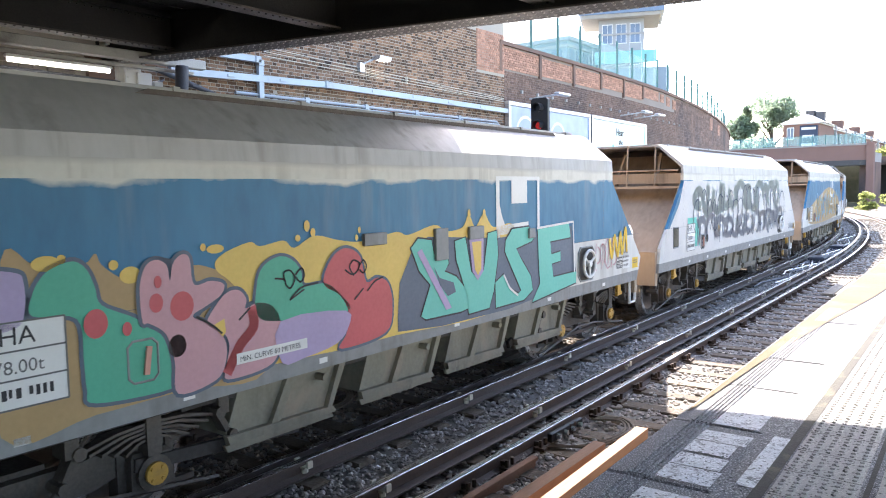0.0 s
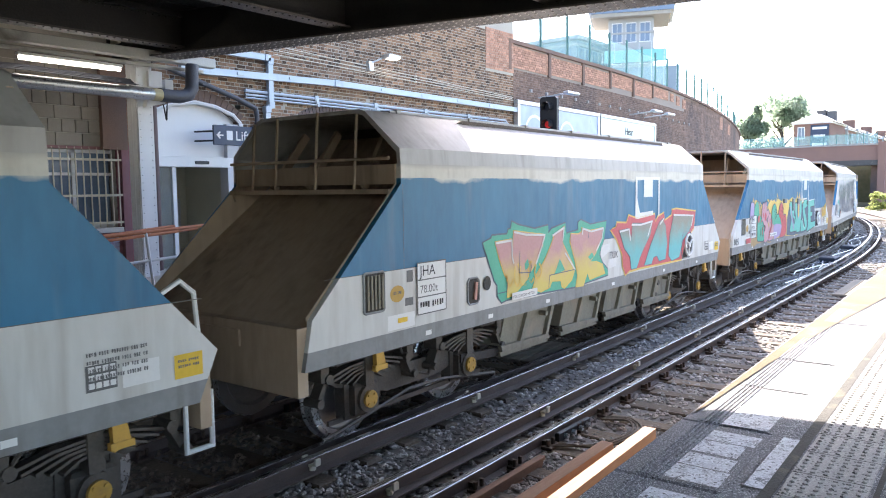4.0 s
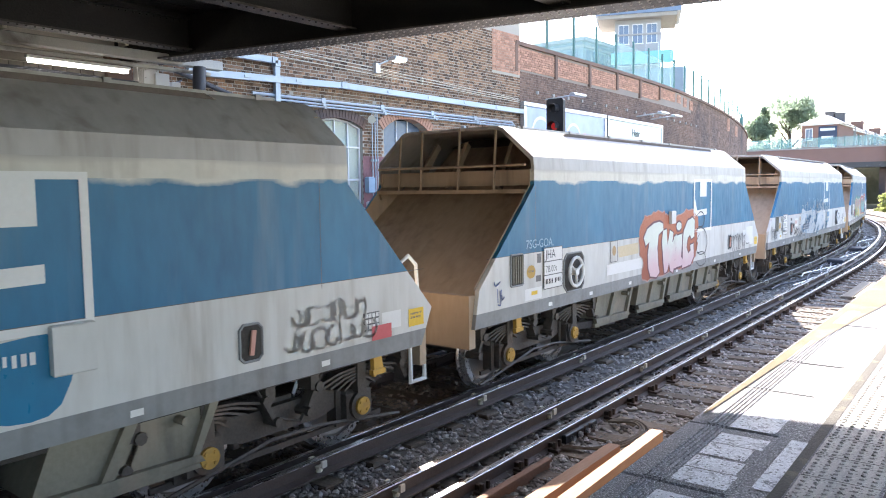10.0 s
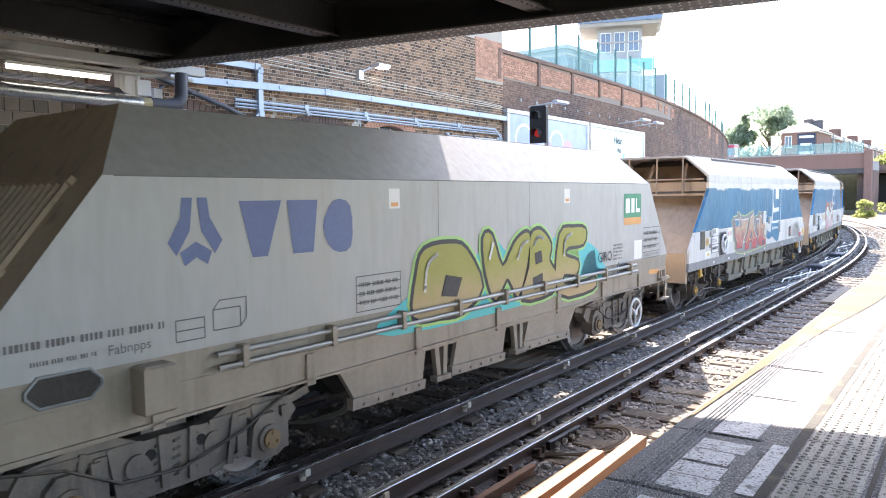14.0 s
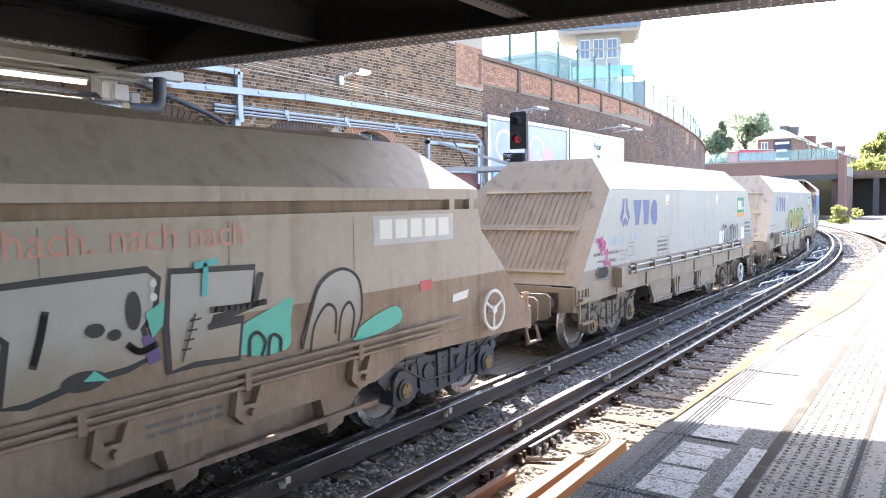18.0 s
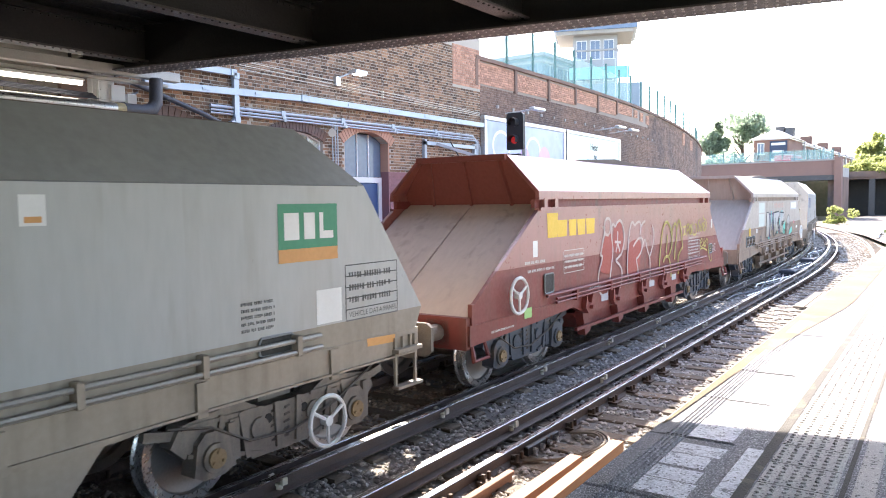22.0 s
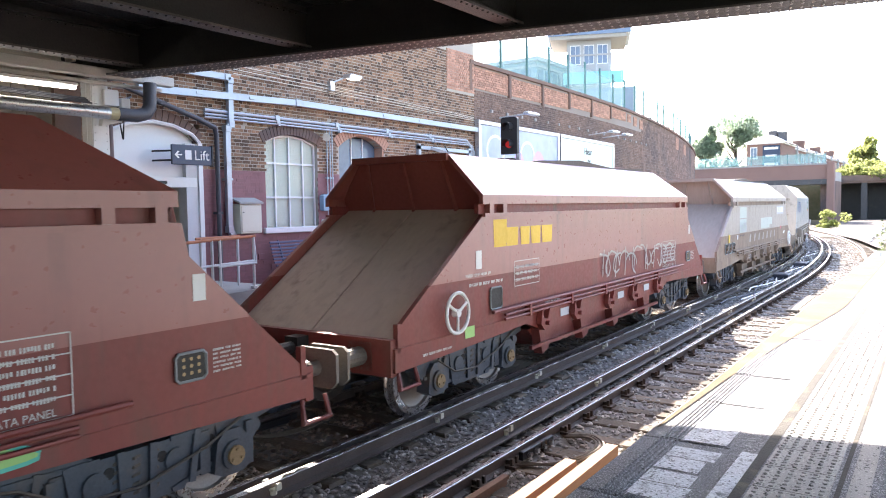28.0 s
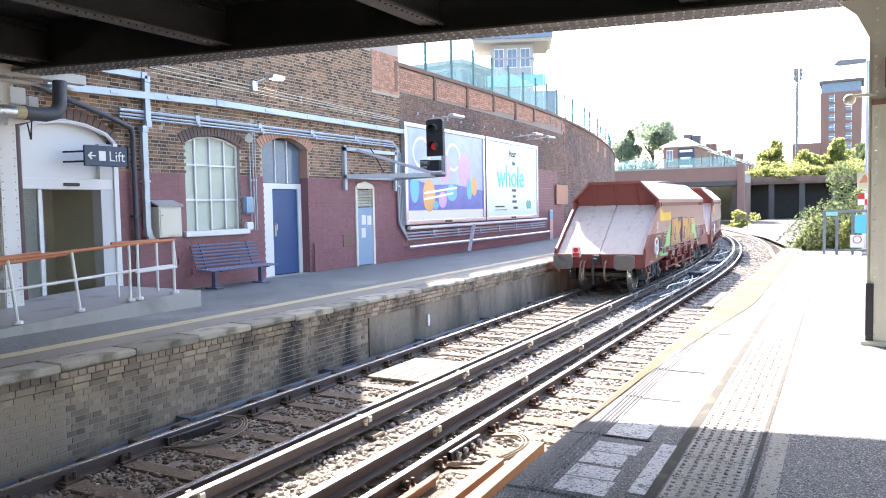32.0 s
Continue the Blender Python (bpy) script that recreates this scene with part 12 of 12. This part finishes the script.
w = touax_marks(9, 110)
strokes(w, [[(3.07, 2.10), (3.12, 2.09), (3.14, 2.00), (3.08, 1.87), (3.01, 1.71), (2.97, 1.65), (3.05, 1.61), (3.00, 1.50), (2.92, 1.39), (2.88, 1.24), (2.91, 1.07), (2.99, 0.99), (3.11, 0.93)], [(3.14, 2.13), (3.19, 2.22), (3.30, 2.25), (3.41, 2.20), (3.42, 2.09), (3.35, 1.98), (3.23, 1.97), (3.15, 2.04), (3.14, 2.13)]], 0.045, "chalk_line", 2, label="outlined pale pink graffiti letters")
strokes(w, [[(3.46, 2.04), (3.49, 2.12), (3.55, 2.14), (3.63, 2.10), (3.72, 2.16), (3.85, 2.20), (3.96, 2.14), (4.05, 1.99), (4.05, 1.80), (3.94, 1.62), (3.78, 1.55), (3.67, 1.50), (3.84, 1.41), (3.95, 1.29), (3.92, 1.08), (3.77, 0.97)], [(3.48, 2.11), (3.46, 1.93), (3.52, 1.73), (3.48, 1.50), (3.41, 1.28), (3.36, 1.10), (3.27, 0.97)]], 0.045, "chalk_line", 2, label="outlined pale pink graffiti letters")
strokes(w, [[(3.75, 2.00), (3.74, 1.78)], [(3.62, 1.83), (3.88, 1.81)], [(3.75, 1.81), (3.67, 1.66)], [(3.75, 1.81), (3.84, 1.66)]], 0.045, "chalk_line", 2, label="outlined pale pink graffiti letters")
strokes(w, [[(4.53, 1.71), (4.79, 1.83), (5.00, 1.82), (5.03, 1.70), (4.93, 1.57), (4.78, 1.49), (4.69, 1.44), (4.77, 1.26), (4.79, 1.06), (4.86, 0.95)]], 0.045, "chalk_line", 2, label="outlined pale pink graffiti letters")
strokes(w, [[(4.26, 1.13), (4.22, 1.36), (4.26, 1.70), (4.33, 2.00), (4.46, 2.15), (4.60, 2.09), (4.71, 2.13), (4.86, 2.14), (4.92, 2.05), (4.88, 1.91)], [(4.92, 2.05), (5.04, 2.12), (5.15, 2.15)]], 0.045, "chalk_line", 2, label="outlined pale pink graffiti letters")
strokes(w, [[(4.93, 1.57), (5.06, 1.73), (5.17, 1.78), (5.29, 1.59), (5.42, 1.44), (5.45, 1.23), (5.45, 0.97)], [(5.42, 1.44), (5.57, 1.61), (5.66, 1.78), (5.65, 1.94), (5.57, 2.05)]], 0.045, "chalk_line", 2, label="outlined pale pink graffiti letters")
decal(w, [closed_curve([(3.16, 1.93), (3.44, 1.97), (3.49, 1.65), (3.43, 1.32), (3.11, 1.33), (2.94, 1.42), (3.05, 1.58), (3.03, 1.73)], 3), closed_curve([(4.24, 1.71), (4.79, 1.82), (4.96, 1.61), (4.77, 1.26), (4.29, 1.17)], 3), closed_curve([(3.57, 2.07), (3.87, 2.17), (4.02, 1.86), (3.89, 1.63), (3.57, 1.68)], 3)], "bright_red", 1, label="bright red spray fill")
strokes(w, [[(6.19, 0.96), (6.06, 1.07), (6.01, 1.28), (6.08, 1.59), (6.18, 1.9), (6.3, 2.04), (6.49, 2.09), (6.68, 1.98), (6.81, 1.78), (6.8, 1.6), (6.69, 1.45), (6.58, 1.37)], [(6.27, 1.29), (6.38, 1.37), (6.57, 1.37), (6.71, 1.19), (6.76, 0.95)],
            [(6.49, 1.81), (6.49, 1.7), (6.43, 1.47)], [(6.8, 1.78), (6.85, 1.93), (7.01, 2.04), (7.12, 1.98), (7.13, 1.78), (7.04, 1.53), (6.98, 1.3)],
            [(7.13, 1.84), (7.19, 2.03), (7.32, 2.09), (7.44, 1.94), (7.52, 1.64), (7.55, 1.52), (7.42, 1.45), (7.27, 1.34), (7.24, 1.16), (7.25, 0.97)]], 0.062, "lemon", 3, label="rounded lemon-yellow graffiti letters")
strokes(w, [[(7.59, 1.95), (7.79, 1.96)], [(7.73, 1.96), (7.66, 1.78)], [(7.6, 1.77), (7.78, 1.8)], [(7.87, 1.75), (7.89, 1.97), (8.02, 1.99), (8.04, 1.9), (7.91, 1.86)], [(8.1, 1.96), (8.04, 1.87), (8.12, 1.77), (8.21, 1.85), (8.14, 1.97)],
            [(8.22, 1.99), (8.26, 1.76)], [(8.34, 2.03), (8.35, 1.78), (8.57, 1.76), (8.63, 1.95), (8.5, 1.98)]], 0.04, "lemon", 3, label="small lemon-yellow written tag")
strokes(w, [[(8.94, 2.08), (8.76, 2.02), (8.88, 1.91), (8.77, 1.81)], [(8.97, 1.96), (8.95, 1.81)], [(9.05, 1.8), (9.08, 1.95), (9.16, 1.97), (9.18, 1.81)], [(9.22, 1.9), (9.34, 1.95), (9.28, 2.02), (9.19, 1.91), (9.31, 1.8), (9.46, 1.92), (9.4, 2.05), (9.2, 2.1), (9.17, 2.16)]], 0.036, "lemon", 3, label="small lemon-yellow written tag")
strokes(w, [[(8.93, 1.53), (9.09, 1.55), (9.07, 1.63), (8.93, 1.55), (9.01, 1.44), (9.18, 1.48)], [(9.21, 1.46), (9.27, 1.62)], [(9.33, 1.52), (9.29, 1.44), (9.42, 1.47), (9.39, 1.57), (9.31, 1.52)], [(9.41, 1.43), (9.48, 1.6), (9.57, 1.57), (9.63, 1.38), (9.72, 1.16), (9.85, 1.05), (9.96, 1.08), (9.96, 1.18)], [(8.95, 1.38), (9.17, 1.4), (9.5, 1.33)]], 0.036, "lemon", 3, label="small lemon-yellow written tag")
w = touax_marks(12, 120)
scrawl(w, 4.5, 8.8, 1.25, 1.78, 13, 0.035, "white_mark", 2, 60, 0.05, "thin white scrawled graffiti, unreadable")
w = touax_marks(13, 130)
decal(w, [grow(closed_curve([(0.90, 1.01), (0.95, 1.08), (1.17, 1.06), (1.33, 1.14), (1.61, 1.22), (1.83, 1.31), (1.91, 1.45), (2.03, 1.55), (2.27, 1.66), (2.43, 1.78), (2.57, 1.89), (2.69, 1.91), (2.66, 1.61), (2.47, 0.99), (2.15, 0.94), (1.45, 0.97)], 4), 0.03)], "teal", 1)
decal(w, [closed_curve([(0.90, 1.01), (0.95, 1.08), (1.17, 1.06), (1.33, 1.14), (1.61, 1.22), (1.83, 1.31), (1.91, 1.45), (2.03, 1.55), (2.27, 1.66), (2.43, 1.78), (2.57, 1.89), (2.69, 1.91), (2.66, 1.61), (2.47, 0.99), (2.15, 0.94), (1.45, 0.97)], 4)], "lime", 2, label="lime green spray-painted shape")
lobe = closed_curve([(7.28, 1.91), (7.41, 1.85), (7.72, 1.76), (7.80, 1.48), (8.15, 1.20), (8.66, 1.01), (8.33, 0.97), (7.44, 0.96), (7.21, 1.04), (7.38, 1.31), (6.79, 1.40), (6.84, 1.78), (7.24, 1.80)], 4)
decal(w, [grow(lobe, 0.03)], "teal", 1)
decal(w, [lobe], "lime", 2)
pts = [(2.72, 2.03), (2.95, 2.03), (2.60, 0.96), (2.43, 0.97)]
decal(w, [pts], "plum", 3, label="dark plum shading between graffiti letters")
pts = [(3.75, 2.06), (4.83, 2.09), (4.65, 1.34), (4.13, 1.05), (3.68, 1.19)]
decal(w, [pts], "plum", 3, label="dark plum shading between graffiti letters")
pts = [(4.39, 1.82), (4.60, 1.89), (4.90, 1.95), (4.83, 1.37), (4.36, 1.22)]
decal(w, [pts], "plum", 3, label="dark plum shading between graffiti letters")
pts = [(5.55, 1.94), (5.67, 1.99), (5.58, 1.42), (5.43, 0.92), (5.34, 0.95)]
decal(w, [pts], "plum", 3, label="dark plum shading between graffiti letters")
pts = [(5.96, 2.01), (6.29, 1.98), (6.26, 1.77), (6.18, 1.59), (6.09, 1.70)]
decal(w, [pts], "plum", 3, label="dark plum shading between graffiti letters")
pts = [(6.42, 1.98), (6.56, 1.98), (6.57, 1.63), (6.43, 1.27), (6.32, 0.93), (6.17, 0.94)]
decal(w, [pts], "plum", 3, label="dark plum shading between graffiti letters")
pts = [(5.74, 1.17), (5.99, 1.26), (6.21, 1.07), (6.17, 0.96), (5.73, 0.95)]
decal(w, [pts], "plum", 3, label="dark plum shading between graffiti letters")
pts, holes = ([(2.94, 2.02), (3.71, 2.03), (3.69, 1.64), (3.35, 1.30), (3.68, 1.30), (3.85, 0.98), (2.60, 0.95), (2.75, 1.39)], [[(3.30, 1.80), (3.46, 1.81), (3.42, 1.51), (3.27, 1.32), (3.08, 1.34), (3.24, 1.56)]])
decal(w, [grow(pts, 0.045)], "black", 4)
letter(w, pts, holes, "orange_fade", 5, "white", 0.016, "plum", label="orange block graffiti letter with white and dark outlines")
pts, holes = ([(3.75, 2.06), (3.89, 2.05), (4.11, 1.83), (4.36, 2.02), (4.54, 1.79), (4.24, 1.52), (4.44, 1.25), (4.38, 1.07), (4.13, 0.93), (3.92, 1.00), (3.68, 1.24), (3.65, 1.48), (3.74, 1.69)], [[(4.25, 1.67), (4.38, 1.69), (4.32, 1.46), (4.13, 1.50)]])
decal(w, [grow(pts, 0.045)], "black", 4)
letter(w, pts, holes, "orange_fade", 5, "white", 0.016, "plum", label="orange block graffiti letter with white and dark outlines")
pts, holes = ([(4.86, 1.99), (5.60, 2.01), (5.57, 1.60), (5.39, 0.96), (4.68, 0.99), (4.80, 1.34), (4.85, 1.67)], [[(5.09, 1.75), (5.39, 1.75), (5.32, 1.43), (5.22, 1.28), (4.93, 1.31), (5.02, 1.53)]])
decal(w, [grow(pts, 0.045)], "black", 4)
letter(w, pts, holes, "orange_fade", 5, "white", 0.016, "plum", label="orange block graffiti letter with white and dark outlines")
pts, holes = ([(5.66, 1.99), (6.00, 1.99), (6.16, 1.61), (6.28, 1.98), (6.49, 1.98), (6.42, 1.61), (6.27, 1.25), (6.24, 1.03), (6.06, 0.97), (5.96, 1.35), (5.80, 1.25), (5.73, 0.96), (5.44, 0.92), (5.54, 1.43)], [])
decal(w, [grow(pts, 0.045)], "black", 4)
letter(w, pts, holes, "orange_fade", 5, "white", 0.016, "plum", label="orange block graffiti letter with white and dark outlines")
pts, holes = ([(6.56, 1.98), (7.06, 1.96), (7.29, 2.04), (7.24, 1.81), (6.82, 1.78), (6.72, 1.41), (7.38, 1.36), (7.46, 1.30), (7.45, 1.08), (7.37, 1.01), (6.99, 0.98), (6.81, 0.94), (6.43, 0.93), (6.47, 1.21), (6.41, 1.27), (6.57, 1.63)], [])
decal(w, [grow(pts, 0.045)], "black", 4)
letter(w, pts, holes, "orange_fade", 5, "white", 0.016, "plum", label="orange block graffiti letter with white and dark outlines")
strokes(w, [[(2.87, 1.76), (3.13, 1.65), (2.86, 1.53)], [(4.13, 0.93), (4.43, 1.19), (4.39, 1.50), (4.15, 1.65)], [(5.63, 1.59), (5.84, 1.62), (6.09, 1.74)], [(4.72, 1.39), (4.86, 1.48), (5.04, 1.52)], [(6.60, 1.56), (6.87, 1.67)], [(7.14, 1.14), (7.26, 1.33), (7.34, 1.37)], [(7.14, 1.14), (7.37, 1.01)], [(7.19, 1.34), (7.37, 1.01)], [(5.80, 1.27), (5.93, 1.33), (6.07, 1.26)]], 0.02, "black", 9, label="black crack lines")
decal(w, [[(3.24, 1.75), (3.40, 1.75), (3.40, 1.70), (3.24, 1.70)], [(3.22, 1.61), (3.38, 1.61), (3.37, 1.57), (3.22, 1.57)], [(3.13, 1.46), (3.32, 1.45), (3.32, 1.41), (3.13, 1.42)], [(2.72, 1.93), (2.88, 1.93), (2.88, 1.89), (2.72, 1.89)], [(2.66, 1.61), (2.79, 1.60), (2.79, 1.56), (2.66, 1.57)], [(2.55, 1.37), (2.70, 1.36), (2.69, 1.32), (2.55, 1.33)], [(5.15, 1.66), (5.33, 1.65), (5.33, 1.61), (5.15, 1.63)], [(5.13, 1.57), (5.30, 1.55), (5.30, 1.52), (5.12, 1.53)], [(5.08, 1.44), (5.27, 1.41), (5.27, 1.38), (5.08, 1.40)], [(4.59, 1.75), (4.81, 1.73), (4.81, 1.70), (4.59, 1.72)], [(4.57, 1.61), (4.78, 1.58), (4.78, 1.55), (4.56, 1.58)], [(4.54, 1.50), (4.76, 1.47), (4.76, 1.44), (4.54, 1.48)]], "magenta", 9)
# tail lamp and end fittings of the last wagon
tl = part("tail_lamp", Form().slab(-1.26, -1.14, 0.48, 0.72, 1.05, 1.36, 0.02), WM["white"], w, "white tail lamp with a red lens")
part("lens", Form().tube((-1.26, 0.6, 1.26), (-1.29, 0.6, 1.26), 0.07, 14), M["red_lamp"], tl)
part("red_panel", Form().box(-1.265, -1.26, 0.5, 0.7, 1.07, 1.17), M["poster_red"], tl)
part("coupling_hook", Form().pipe([(-1.14, 0.1, 0.98), (-1.3, 0.1, 0.95), (-1.34, 0.1, 0.7), (-1.3, 0.1, 0.45), (-1.26, 0.12, 0.3)], 0.035, 6), WM["black_steel"], w)
for y in (-0.25, 0.35, 0.45):
    part("brake_hose", Form().pipe([(-1.12, y, 0.95), (-1.3, y, 0.9), (-1.34, y + 0.02, 0.6), (-1.24, y + 0.04, 0.42)], 0.025, 6), WM["nacco_low"], w)

# ---- what moves ----
RUN = [0.0, 4.09, 8.24, 12.52, 16.9, 21.37, 25.92, 30.57, 35.3, 40.12, 45.04, 50.07, 55.23, 60.51, 65.93, 71.48, 77.16, 82.95, 88.85, 94.84, 100.93,
       107.11, 113.37, 119.69, 126.07, 132.48, 138.97, 145.56, 152.25, 159.06, 165.98, 173.07, 180.22]


def wagon_pose(s, a, b):
    """The pose of a wagon whose rear axle is s metres along the line, with bogie pivots a and b metres ahead of it."""
    p, q = on_line(s + a), on_line(s + b)
    d = (q - p).normalized()
    o = p - d * a
    return Matrix.Translation(o) @ Matrix.Rotation(math.atan2(d.y, d.x), 4, "Z")


def motions():
    walk(BUS, [(t, pose(x, y, 6.4, 0, 0, a)) for t, x, y, a in ((0, 110, 75.0, -90), (8, 110, 45.5, -90), (14, 110, 34.6, -90), (16.5, 110.2, 29.9, -86), (17.1, 110.8, 28.6, -76), (18, 113, 27.1, -38),
               (19, 116.5, 26.6, -14), (20, 120, 26.2, -10), (21, 125, 25.5, -7), (22, 130, 24.9, -5), (24, 141, 24.4, -1), (27, 168, 24.6, 0), (32, 222, 24.8, 0))])
    for ob, off, a, b in WAGONS:
        walk(ob, [(t, wagon_pose(RUN[t] + off, a, b)) for t in range(33)])
    # the wheels roll: a row for every 1.5 radians or so of turn
    steps = int(RUN[32] / WHEEL_R / 1.5) + 1
    far = [RUN[32] * k / steps for k in range(steps + 1)]
    rows = [(float(np.interp(d, RUN, range(33))), d / WHEEL_R) for d in far]
    for ob, ax in SPIN:
        walk(ob, [(t, Matrix.Translation((ax, 0, WHEEL_R)) @ Matrix.Rotation(turn, 4, "Y")) for t, turn in rows])


motions()
